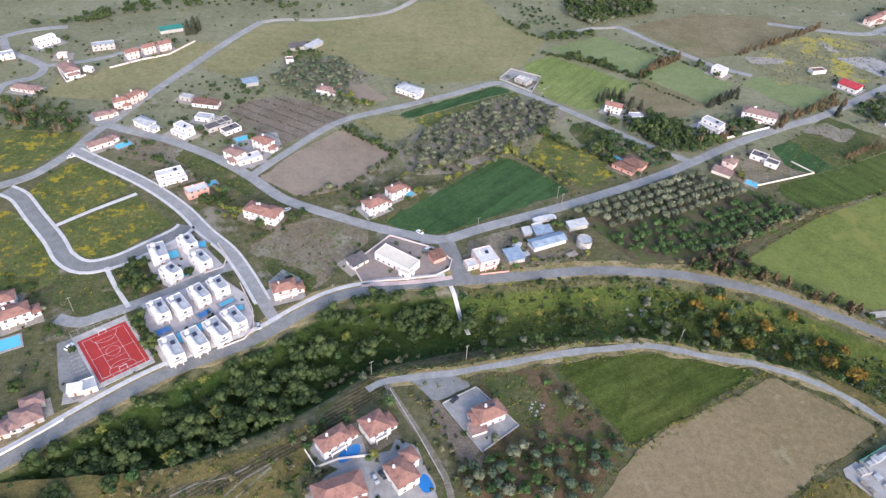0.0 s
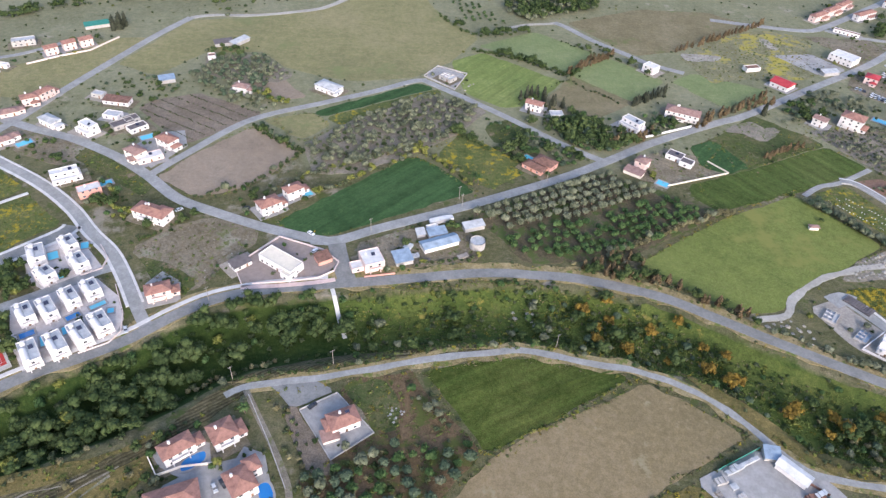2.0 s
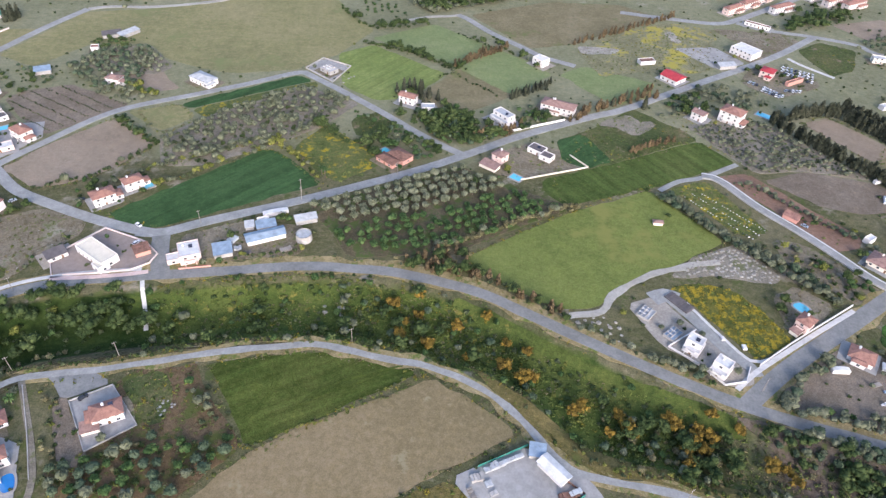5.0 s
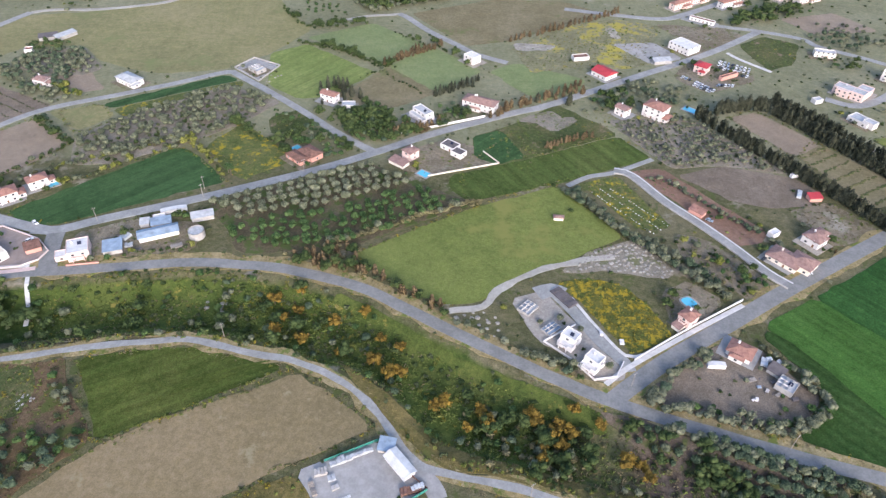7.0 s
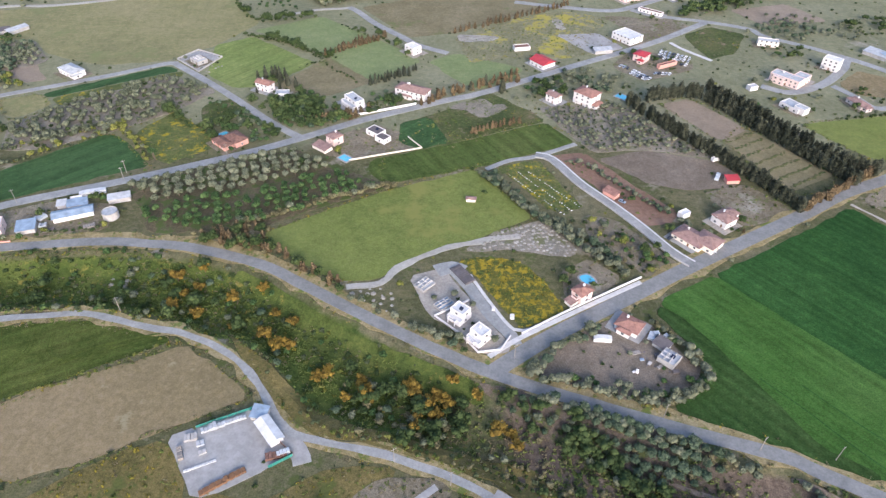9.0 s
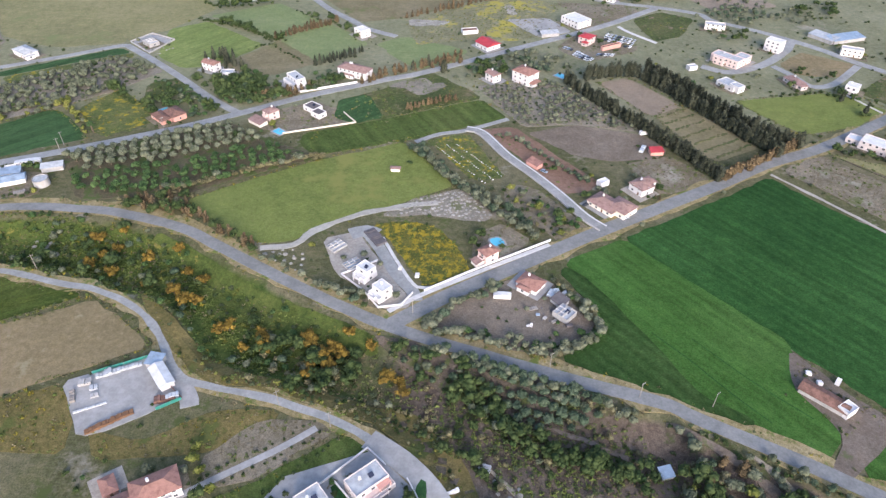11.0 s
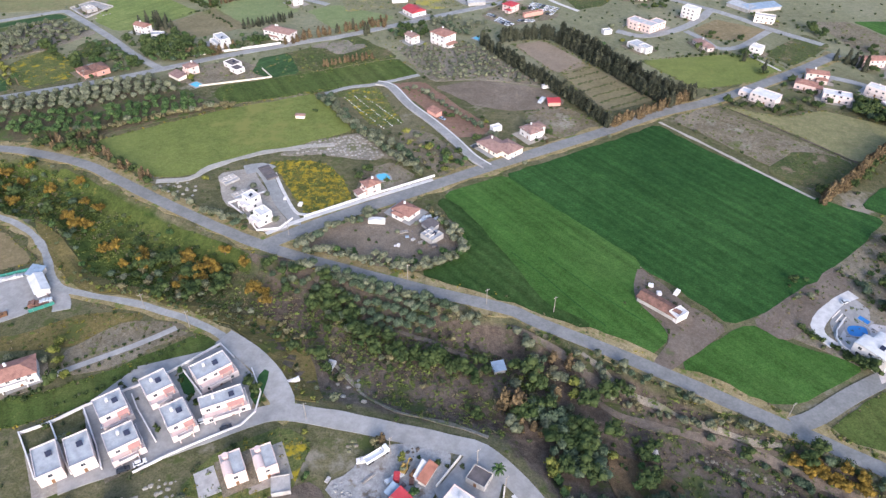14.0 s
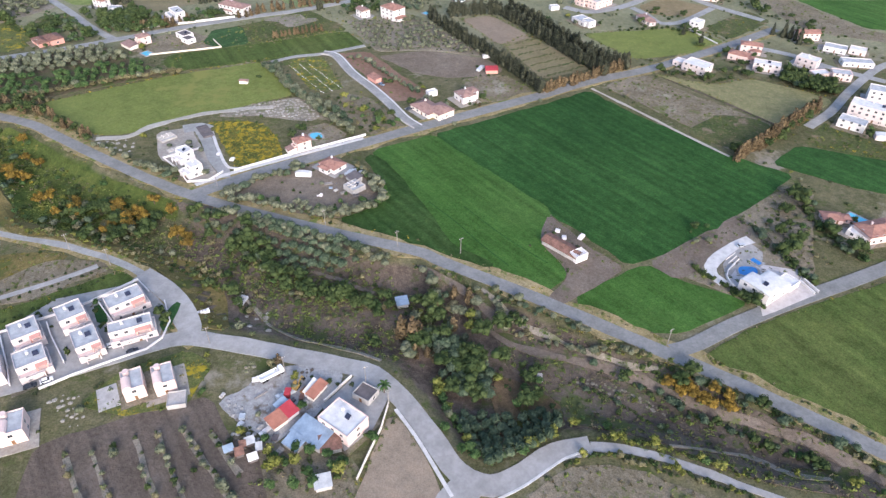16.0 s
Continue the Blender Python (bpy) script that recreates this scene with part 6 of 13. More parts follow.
sheet("yard", [(-151.1, 349.7), (-139.5, 370.5), (-122.4, 374.9), (-116.1, 356.6), (-130.8, 331.7)], PAVING, "paved gardens round the houses", z=0.25, wobble=0.2)
sheet("yard", [(-235, 372.5), (-226.6, 378.6), (-174.3, 353.8), (-181.3, 329.6), (-216, 346.6)], DRY, "dry gardens along the street", z=0.2)
sheet("yard", [(-101.6, 220.1), (-86.3, 224.2), (-89.1, 236), (-99.6, 242.8), (-105.1, 233.7)], PAVING, "paved garden of the corner house", z=0.25, wobble=0.2)
sheet("yard", [(153.7, 343.8), (162.1, 331.5), (178.5, 327.2), (221.6, 341.5), (213.3, 356.4), (191.7, 369.3), (162.9, 354.1)], DRY, "walled bare garden beside the road", z=0.22)
sheet("yard", [(288.1, 523.6), (339.4, 562.8), (355, 535.3), (372.5, 504.6), (334.7, 491.3), (293.5, 492.8)], WASTE, "weedy waste ground by the road", z=0.19)
sheet("yard", [(326, 521.6), (361.9, 527.1), (378.9, 497), (350.8, 484.7)], GRAVEL, "grey gravel yard on waste ground", z=0.22)
sheet("yard", [(371.2, 566), (435.8, 560.3), (443.5, 543.5), (402.3, 507.2), (391.5, 527.6)], DRY, "bare earth lot by the warehouse", z=0.2)
sheet("yard", [(382.9, 495.3), (427.1, 479.3), (422.2, 460.2), (381.4, 439.5), (361.2, 464.7)], DRY, "scrap car yard on bare earth", z=0.2)
sheet("yard", [(432.6, 525.8), (459.4, 545), (486.4, 530.6), (465.7, 492.2), (441.6, 480.4)], ROUGH_GREEN, "empty grass plot beside the road", z=0.2)
sheet("yard", [(55.2, 293.2), (94.8, 314.9), (143.9, 339.1), (156.3, 325.4), (170.8, 319.2), (204.1, 299.8), (167.6, 278), (134.3, 256.8), (81.1, 252.7), (74.9, 265.9)], GROVE_SOIL, "brown weedy soil of the orchards", z=0.23)
sheet("yard", [(-35.5, 329.6), (-46.3, 359.9), (-25.3, 386.6), (4.7, 410), (31.1, 435.1), (75.1, 412.5), (52.8, 380.4), (22.5, 353.1), (-10.8, 331.9)], PALE_SOIL, "pale dry soil of the old orchard", z=0.23)
sheet("yard", [(-104.2, 442.1), (-130.5, 455.7), (-132.1, 481.7), (-91.9, 489.9), (-64.1, 455.8), (-71.8, 444.3)], PALE_SOIL, "pale dry soil of an orchard", z=0.235)
sheet("yard", [(298.6, 397), (354.9, 405.5), (402.2, 337.1), (360.4, 344.4), (327.7, 340.1)], PALE_SOIL, "greyish soil of a young orchard", z=0.225)
sheet("yard", [(14.3, 180), (21.9, 183.3), (31.2, 167.1), (50.8, 142.1), (33.8, 124.3), (28.1, 111.4), (-10.8, 111.3), (-17.1, 137.7), (-0.3, 137.9), (12, 149.2), (17.6, 165.5)], WEEDY_BROWN, "brown weedy soil of the olive plot", z=0.235)
sheet("yard", [(-5.8, 172.2), (10.4, 178.4), (17.4, 166.9), (17.8, 153.2), (10.6, 150.5)], ROUGH_GREEN, "patch of rough green grass beside the yard", z=0.24)
sheet("yard", [(399.1, 65.2), (421.1, 53.2), (423.4, 40.3), (402.9, 40.7), (397.6, 49.9)], WEEDY_BROWN, "bare brown soil between the groves", follow=True, z=0.25)
sheet("field", [(-36.3, 396.4), (39.8, 442.3), (45.1, 435.8), (1.7, 402.8), (-25.3, 386.2)], FLOWERS_FEW, "grassy strip beside the narrow crop")
sheet("field", [(205.9, 372.5), (225.2, 380.6), (238.7, 349.1), (221, 340.7), (206.7, 347.4)], GREEN_LEFT, "bright green corner of the rough field", z=0.236)
sheet("field", [(229.3, 454.3), (254.3, 473.8), (287.4, 440.2), (258.3, 422.3), (243.1, 436.2)], MEADOW_PALE_HAZED, "green grass field behind the villas")
ribbon("wheel_track", [(52.3, 185.4), (56.8, 173.3), (53.2, 161.8), (47.9, 153.6)], 0.5, WHEEL, "dark wheel track pressed into the wheat", z=0.288, thick=0.1, category='track')
ribbon("wheel_track", [(54, 185.5), (58.5, 173.4), (54.8, 161.8), (49.5, 153.6)], 0.5, WHEEL, "dark wheel track pressed into the wheat", z=0.296, thick=0.1, category='track')
ribbon("wheel_track", [(62.8, 182.5), (67.2, 170.6), (78, 167.9), (97.2, 176.4)], 0.5, WHEEL, "dark wheel track pressed into the wheat", z=0.304, thick=0.1, category='track')
ribbon("wheel_track", [(64.5, 182.6), (68.9, 170.6), (79.7, 167.9), (98.9, 176.5)], 0.5, WHEEL, "dark wheel track pressed into the wheat", z=0.312, thick=0.1, category='track')
ribbon("wheel_track", [(68.9, 162.1), (77.9, 170.8), (92.3, 177.6), (109.7, 182.8)], 0.5, WHEEL, "dark wheel track pressed into the wheat", z=0.320, thick=0.1, category='track')
ribbon("wheel_track", [(70.5, 162.1), (79.6, 170.8), (94, 177.6), (111.4, 182.9)], 0.5, WHEEL, "dark wheel track pressed into the wheat", z=0.328, thick=0.1, category='track')
ribbon("wheel_track", [(64.5, 157.9), (75.7, 166.4), (87.5, 173.9)], 0.5, WHEEL, "dark wheel track pressed into the wheat", z=0.336, thick=0.1, category='track')
ribbon("wheel_track", [(66.1, 157.9), (77.3, 166.4), (89.1, 173.9)], 0.5, WHEEL, "dark wheel track pressed into the wheat", z=0.344, thick=0.1, category='track')
sheet("yard", [(-29.6, 160.6), (-25.2, 165.3), (-18.2, 154), (-8.2, 140.2), (-4.4, 132.7), (-15.3, 131.9)], VINE_SOIL, "grey-brown beaten ground beside the yard", z=0.238)
sheet("yard", [(241.8, 508.7), (280.6, 551.1), (338.1, 574.9), (379.5, 560.8), (356, 524.3), (369.2, 496.2), (329.4, 476.2), (289.1, 477.7), (254.6, 465.5)], WASTE, "weedy waste ground with patches of yellow flowers", z=0.186)
sheet("yard", [(243.9, 518.5), (262.8, 518.1), (281.1, 515.4), (271.6, 506.2), (245.4, 503.9)], RUBBLE, "pale bare patch on waste ground", z=0.232)
sheet("yard", [(325.1, 553.1), (334.7, 556.4), (335.7, 533.5), (328.9, 530.7)], RUBBLE, "pale bare patch on waste ground", z=0.232)
ribbon("wheel_track", [(371.1, 164.3), (383.9, 148.9), (395.9, 132.1), (406.9, 118.6)], 0.5, GREEN_DARK, "faint wheel track through the wheat", z=0.222, thick=0.1, category='track')
ribbon("wheel_track", [(387.8, 161), (406.3, 138.2), (423.5, 121)], 0.5, GREEN_DARK, "faint wheel track through the wheat", z=0.222, thick=0.1, category='track')
sheet("slope", [(398.7, 87.6), (425.7, 75.9), (460.9, 65.4), (480.8, 51.7), (503.5, 36.5), (519.2, 24.6), (514.1, 14), (476.4, 20.6), (456.5, 31.2), (436.1, 38.1), (423.8, 40.3), (421.1, 53.2), (405.2, 65.5)], TERRACE, "brown terraced slope with sparse scrub", follow=True, z=0.12)
sheet("field", [(627.1, 463), (656.2, 464.8), (686.1, 402.1), (708.2, 387.9), (700.6, 372.8), (655.6, 389.3), (634.9, 410.6)], DRY, "bare brown field beyond the suburb")
sheet("field", [(659, 465), (759.5, 471.2), (720.1, 395.1), (688.1, 404.5)], GREEN_MID, "green crop field beyond the suburb")
sheet("yard", [(-114.8, 253.7), (-100.6, 249.6), (-80.8, 236.2), (-85.1, 225.3), (-101, 233.7)], ROUGH_GREEN, "green weeds on vacant land", z=0.225)
sheet("field", [(525.3, 441.5), (550.1, 464.7), (585, 442.1), (560.8, 420.4), (534.1, 423.2)], TAN, "dry tan plot inside the loop road", z=0.2)
sheet("field", [(610.3, 436.9), (621, 414.2), (578.9, 376.6), (564.1, 397.5)], ROUGH_GREEN, "dark weedy plot beside the loop road", z=0.2)

sheet("slope", [(-135.5, 120.7), (-103.9, 130.3), (-76.2, 148.9), (-63.1, 165.9), (-44.8, 181.2), (-17, 193.8), (34.6, 196.1), (69.8, 199.3), (68.4, 194.5), (33.9, 192.1), (-17.7, 184.5), (-38.7, 176.4), (-46.9, 168.9), (-64.3, 151.6), (-87.9, 133.1), (-107.9, 120.5)], BANK, "terraced bank of dry grass above the ravine", follow=True, z=0.12)
sheet("slope", [(208.4, 136.9), (232.8, 130.1), (251.5, 125.4), (269.5, 124), (288.1, 105.5), (296.8, 87.9), (299.7, 78.8), (286.4, 77.8), (276.4, 95.4), (259, 112.9), (244.2, 118.1), (211.1, 128.2)], OCHRE, "ochre weeds on the bank beside the gravel road", follow=True, z=0.12)
sheet("slope", [(138.8, 186.7), (161.1, 168.4), (175.6, 154.6), (196, 140.6), (219, 134.4), (219.5, 126.8), (188.7, 131.1), (170.6, 145.2), (154.6, 165.1)], OCHRE, "ochre weeds on the bank below the track", follow=True, z=0.125)
ribbon("dirt_track", [(-102.9, 120.5), (-96.9, 128), (-89.6, 133.3), (-85.9, 136.4)], 0.8, PALE_SOIL, "pale wheel-worn dirt track on the rim", z=0.24, rough=0.8, category="track")
ribbon("dirt_track", [(-98.3, 120.4), (-93.1, 127.1), (-87.8, 132.6)], 0.8, PALE_SOIL, "pale wheel-worn dirt track on the rim", z=0.24, rough=0.8, category="track")
ribbon("dirt_track", [(-121.8, 121), (-114.1, 125.8), (-103.6, 128.5), (-96.2, 133.1)], 0.8, PALE_SOIL, "pale wheel-worn dirt track on the rim", z=0.24, rough=0.8, category="track")
ribbon("terrace_path", [(394.7, 89), (399, 84.6), (405.2, 78.9), (417.7, 74.2), (434, 69.8), (445.4, 64.4), (459.8, 56.7), (471.6, 49.2), (483.2, 44.2), (495.7, 38.2), (505.8, 32.2), (515.1, 24.7), (517.6, 20.7)], 3.4, FARM_SOIL, "brown dirt track along the terrace", z=0.55, rough=1.4, drape=True, thick=1.0, category="path")
ribbon("terrace_path", [(366.9, 116.8), (370.1, 116.4), (380.2, 109.8), (389.8, 101.7), (398.9, 93.1), (405.9, 86.7)], 2.2, FARM_SOIL, "brown dirt path below the main road", z=0.55, rough=1.4, drape=True, thick=1.0, category="path")
ribbon("bank_edge", [(394.7, 103.1), (401.3, 97.5), (406.7, 90.3), (414.1, 85), (426.4, 78.4), (438.1, 71.8), (449.5, 66.9), (457.8, 64.3)], 1.7, PALE_SOIL, "pale eroded edge of a terrace bank", z=0.55, rough=1.4, drape=True, thick=1.0, category="path")
ribbon("bank_edge", [(454, 31.8), (468, 31.5), (481.2, 31), (490.7, 24.3), (501.6, 22)], 1.6, PALE_SOIL, "pale eroded edge of a terrace bank", z=0.55, rough=1.4, drape=True, thick=1.0, category="path")
ribbon("bank_edge", [(307.5, 125.7), (313.9, 119.1), (324.7, 116.8), (339.3, 110.8), (351.2, 104.9)], 2.0, FARM_SOIL, "bare brown strip below the olive grove", z=0.55, rough=1.4, drape=True, thick=1.0, category="path")
ribbon("dirt_track", [(466.8, 290.8), (488.5, 263.5), (514.5, 229.3), (528.2, 212.7)], 1.8, DIRT_TRACK, "pale dirt path between the fields", z=0.24, rough=0.8, category="track")
sheet("field", [(489.8, 585.8), (547.1, 602.6), (569.6, 563.5), (508.4, 551.7)], PLOUGHED, "bare brown field at the village edge")
ribbon("old_path", [(298.8, 100.3), (305.1, 93.3), (312.3, 84.9), (321.9, 77.5), (330.3, 73.5), (345.6, 70), (358.3, 64.8)], 1.3, PALE_SOIL, "old pale dirt path through the scrub", z=0.4, rough=1.2, drape=True, thick=1.0, category="path")
sheet("yard", [(313.1, 49.1), (315.8, 56.4), (324, 59.7), (333, 62.1), (345.3, 59.5), (346.3, 55.3), (340.1, 40.1), (337, 36.1), (332, 30.9), (326.5, 27.1), (320.5, 32.6), (308.4, 39), (305.3, 45.2)], SCRAP_GROUND, "gravel builder's yard with scrap", z=0.25)
sheet("yard", [(262.7, 46.9), (268.2, 50.4), (273.5, 41.3), (267.4, 38)], CONCRETE, "grey concrete slab on the grass", z=0.32, wobble=0.0)
sheet("slope", [(250, 160), (280.3, 154.6), (295.9, 148.7), (318.9, 139.4), (343.1, 132.3), (353, 126), (341.2, 120.8), (330, 115.1), (307.3, 113.7), (291.8, 125.3), (272.8, 138.9)], TERRACE, "brown soil of the olive grove below the road", follow=True, z=0.12)
sheet("yard", [(30.9, 461.7), (41.9, 479), (62.9, 467.1), (52.8, 442.2)], SCRAP_GROUND, "pale bare ground of the unfinished house", z=0.2)
sheet("field", [(335.4, 202.1), (341.3, 192.1), (350.2, 178.4), (352.6, 167.2), (344.4, 156.4), (329.3, 148.2), (339.5, 142.6), (361.7, 134.1), (380.2, 124.8), (398.8, 116.5), (400.9, 120.2), (383.4, 131.1), (373.4, 152.4), (362.6, 173.5), (349.9, 195.9), (339.5, 207.3)], WHEAT_EDGE, "darker green border strip of the wheat", z=0.3)
sheet("slope", [(135, 227.3), (155.4, 215.5), (172.1, 203.7), (190.3, 191.4), (207.8, 181), (225.1, 172.5), (241.9, 164.7), (254.9, 158.2), (253.9, 149.9), (239.4, 155.6), (222.2, 161.7), (204, 167.5), (186.4, 176.5), (169.1, 189.2), (153.1, 201), (133.7, 214.8)], LUSH_BANK, "green weeds on the bank below the main road", follow=True, z=0.13)
sheet("field", [(512.4, 239.7), (535.8, 260.3), (557, 255.1), (563.1, 246.7), (545.4, 225.1), (530.7, 222), (518.2, 231.7)], ROUGH_GREEN, "weedy green corner of the dry field", z=0.26)
ribbon("field_ditch", [(514.6, 309.1), (533.5, 288.2), (548.7, 270.2), (560.3, 255.3), (566.1, 248.9)], 1.2, TERRACE, "dark ditch between the dry field and the fallow", z=0.3, rough=0.6, category="track")
ribbon("tree_row_strip", [(289.5, 31.3), (295.5, 21.7), (302.2, 12.4), (307.4, 5.1)], 1.7, PALE_SOIL, "pale untilled strip under a row of saplings", z=0.290, rough=0.9, category="track")
ribbon("tree_row_strip", [(297.8, 31.6), (306.9, 21.5), (314.5, 13.8), (321.7, 6.5)], 1.7, PALE_SOIL, "pale untilled strip under a row of saplings", z=0.294, rough=0.9, category="track")
ribbon("tree_row_strip", [(272.5, 21.7), (278, 14.4), (285.1, 4.4)], 1.7, PALE_SOIL, "pale untilled strip under a row of saplings", z=0.298, rough=0.9, category="track")
ribbon("tree_row_strip", [(264.5, 20.6), (270.1, 13.2), (276.8, 4.1)], 1.7, PALE_SOIL, "pale untilled strip under a row of saplings", z=0.302, rough=0.9, category="track")
ribbon("tree_row_strip", [(283.6, 28), (289.8, 18.8), (297.2, 8.4)], 1.7, PALE_SOIL, "pale untilled strip under a row of saplings", z=0.306, rough=0.9, category="track")
ribbon("tree_row_strip", [(306.7, 31), (313.4, 23.8), (319.8, 16.9)], 1.7, PALE_SOIL, "pale untilled strip under a row of saplings", z=0.310, rough=0.9, category="track")
# ---- kinds of plants ----
kind_of_tree("olive_tree", OLIVE, {"blobs": [lobes(k, 5, 1.05, 2.5, 1.65, 0.6) for k in range(3)], "leaf": 0.3, "count": 165}, (1.5, 0.24, 4, 1.1), "grey-green olive tree with a rounded ragged crown")
kind_of_tree("citrus_tree", CITRUS, {"blobs": [lobes(k + 5, 4, 1.1, 2.1, 1.35, 0.7) for k in range(3)], "leaf": 0.28, "count": 140}, (1.0, 0.16, 3, 0.8), "bright green citrus tree in an orchard row")
kind_of_tree("wild_tree", WILD, {"blobs": [lobes(k + 9, 7, 2.3, 3.9, 1.9, 2.2) for k in range(4)], "leaf": 0.34, "count": 230}, (2.2, 0.26, 5, 1.7), "dark green broadleaf tree growing in the ravine")
kind_of_tree("acacia_tree", GOLD, {"blobs": [lobes(k + 14, 6, 2.0, 3.3, 1.6, 1.8) for k in range(3)], "leaf": 0.34, "count": 220}, (1.8, 0.2, 4, 1.4), "golden orange flowering acacia tree in the scrub")
kind_of_tree("cypress_tree", CONIFER, {"blobs": [tall_lobes(k + 3, 8, 10.0, 2.1) for k in range(3)], "leaf": 0.42, "count": 260, "squash": 1.5}, (1.2, 0.25, 3, 0.4), "tall dark green cypress tree")
kind_of_tree("windbreak_tree", CONIFER, {"blobs": [[(0.3 * math.sin(7 * k + j), 0.3 * math.cos(5 * k + j), 1.2 + 1.15 * j, (1.5, 1.9, 2.1, 2.15, 2.05, 1.85, 1.5, 1.0)[j] * (0.9 + 0.08 * ((k + j) % 3))) for j in range(8)] for k in range(3)], "leaf": 0.4, "count": 300, "squash": 1.0}, (1.2, 0.25, 3, 0.4), "tall dense dark green windbreak tree")
kind_of_tree("far_tree", WILD, {"blobs": [lobes(k + 60, 4, 1.9, 3.2, 2.0, 1.6) for k in range(3)], "leaf": 0.6, "count": 60}, (1.8, 0.24, 3, 1.2), "dark green tree at the edge of the village")
kind_of_tree("russet_tree", RUSSET, {"blobs": [tall_lobes(k + 8, 5, 6.0, 1.5, 0.8) for k in range(3)], "leaf": 0.5, "count": 120, "squash": 1.2}, (1.2, 0.2, 4, 0.7), "russet brown windbreak tree")
kind_of_tree("dark_olive_tree", DARK_OLIVE, {"blobs": [lobes(k + 40, 5, 1.05, 2.5, 1.65, 0.6) for k in range(3)], "leaf": 0.3, "count": 165}, (1.3, 0.2, 4, 1.0), "dark blue-green rounded olive tree")
kind_of_tree("reed_bush", REED, {"blobs": [lobes(k + 50, 4, 0.9, 1.7, 1.15, 0.8) for k in range(3)], "leaf": 0.32, "count": 90}, (0.8, 0.1, 3, 0.5), "brownish olive hedge bush", "shrub")
kind_of_tree("shrub", MAQUIS, {"blobs": [lobes(k + 20, 3, 0.9, 0.8, 0.85, 0.4) for k in range(3)], "leaf": 0.28, "count": 64}, (0.3, 0.08, 3, 0.4), "grey-green scrub bush on open ground", "shrub")
kind_of_tree("green_shrub", WILD, {"blobs": [lobes(k + 24, 3, 0.9, 0.8, 0.9, 0.4) for k in range(3)], "leaf": 0.28, "count": 64}, (0.3, 0.08, 3, 0.4), "dark green bush on open ground", "shrub")
kind_of_tree("yellow_shrub", YELLOW, {"blobs": [lobes(k + 28, 3, 0.9, 0.8, 0.85, 0.4) for k in range(3)], "leaf": 0.28, "count": 64}, (0.3, 0.08, 3, 0.4), "yellow-green flowering bush", "shrub")
kind_of_tree("mimosa_tree", YELLOW, {"blobs": [lobes(k + 31, 5, 1.6, 2.8, 1.5, 1.2) for k in range(2)], "leaf": 0.45, "count": 110}, (1.5, 0.18, 4, 1.1), "yellow-green garden tree")
for weed_name, weed_leaf, weed_text in (("green_weed", WEED, "tuft of green weeds"), ("dry_weed", STRAW, "tuft of dry straw-coloured grass"), ("yellow_weed", BLOOM, "tuft of yellow flowering weeds")):
    kind_of_tree(weed_name, weed_leaf, {"blobs": [[(0, 0, 0.25, 0.75)], [(-0.4, 0, 0.25, 0.6), (0.4, 0.2, 0.2, 0.5)]], "leaf": 0.32, "count": 12, "squash": 0.5, "core": False}, (0.2, 0.04, 3, 0.2), weed_text, "weeds")

# ---- houses ----
# white villas of the estate
house(-161.9, 242.9, 0.498, 7.8, 11.6, 2, "flat", WHITE, ROOF_GREY, "white two-storey villa with a grey roof terrace by a pool", name='villa', extras='sb', balcony=True, group='white estate villas', storey=2.67)
house(-150.4, 230.0, 0.890, 7.4, 8.4, 2, "flat", WHITE, ROOF_GREY, "white two-storey villa with a grey roof terrace by a pool", name='villa', extras='sb', balcony=True, group='white estate villas', storey=2.67)
house(-148.6, 252.3, 0.731, 6.9, 9.5, 2, "flat", WHITE, ROOF_GREY, "white two-storey villa with a grey roof terrace by a pool", name='villa', extras='sb', balcony=True, group='white estate villas', storey=2.67)
house(-138.8, 238.8, 0.745, 7.2, 10.3, 2, "flat", WHITE, ROOF_GREY, "white two-storey villa with a grey roof terrace by a pool", name='villa', extras='sb', balcony=True, group='white estate villas', storey=2.67)
house(-149.3, 203.7, 0.659, 7.0, 10.8, 2, "flat", WHITE, ROOF_GREY, "white two-storey villa with a grey roof terrace in rows", name='villa', extras='sb', balcony=True, group='white estate villas', storey=2.67)
house(-140.1, 206.4, 0.689, 6.6, 12.1, 2, "flat", WHITE, ROOF_GREY, "white two-storey villa with a grey roof terrace in rows", name='villa', extras='sb', balcony=True, group='white estate villas', storey=2.67)
house(-133.5, 214.5, 0.719, 6.6, 10.6, 2, "flat", WHITE, ROOF_GREY, "white two-storey villa with a grey roof terrace in rows", name='villa', extras='sb', balcony=True, group='white estate villas', storey=2.67)
house(-126.8, 220.4, 0.682, 7.2, 9.7, 2, "flat", WHITE, ROOF_GREY, "white two-storey villa with a grey roof terrace in rows", name='villa', extras='sb', balcony=True, group='white estate villas', storey=2.67)
house(-114.6, 198.4, 0.702, 7.4, 11.5, 2, "flat", WHITE, ROOF_GREY, "white two-storey villa with a grey roof terrace in rows", name='villa', extras='sb', balcony=True, group='white estate villas', storey=2.67)
house(-119.8, 190.9, 0.719, 6.9, 13.1, 2, "flat", WHITE, ROOF_GREY, "white two-storey villa with a grey roof terrace in rows", name='villa', extras='sb', balcony=True, group='white estate villas', storey=2.67)
house(-128.2, 185.2, 0.678, 7.2, 12.6, 2, "flat", WHITE, ROOF_GREY, "white two-storey villa with a grey roof terrace in rows", name='villa', extras='sb', balcony=True, group='white estate villas', storey=2.67)
house(-136.9, 179.7, 0.611, 6.9, 13.3, 2, "flat", WHITE, ROOF_GREY, "white two-storey villa with a grey roof terrace in rows", name='villa', extras='sb', balcony=True, group='white estate villas', storey=2.67)
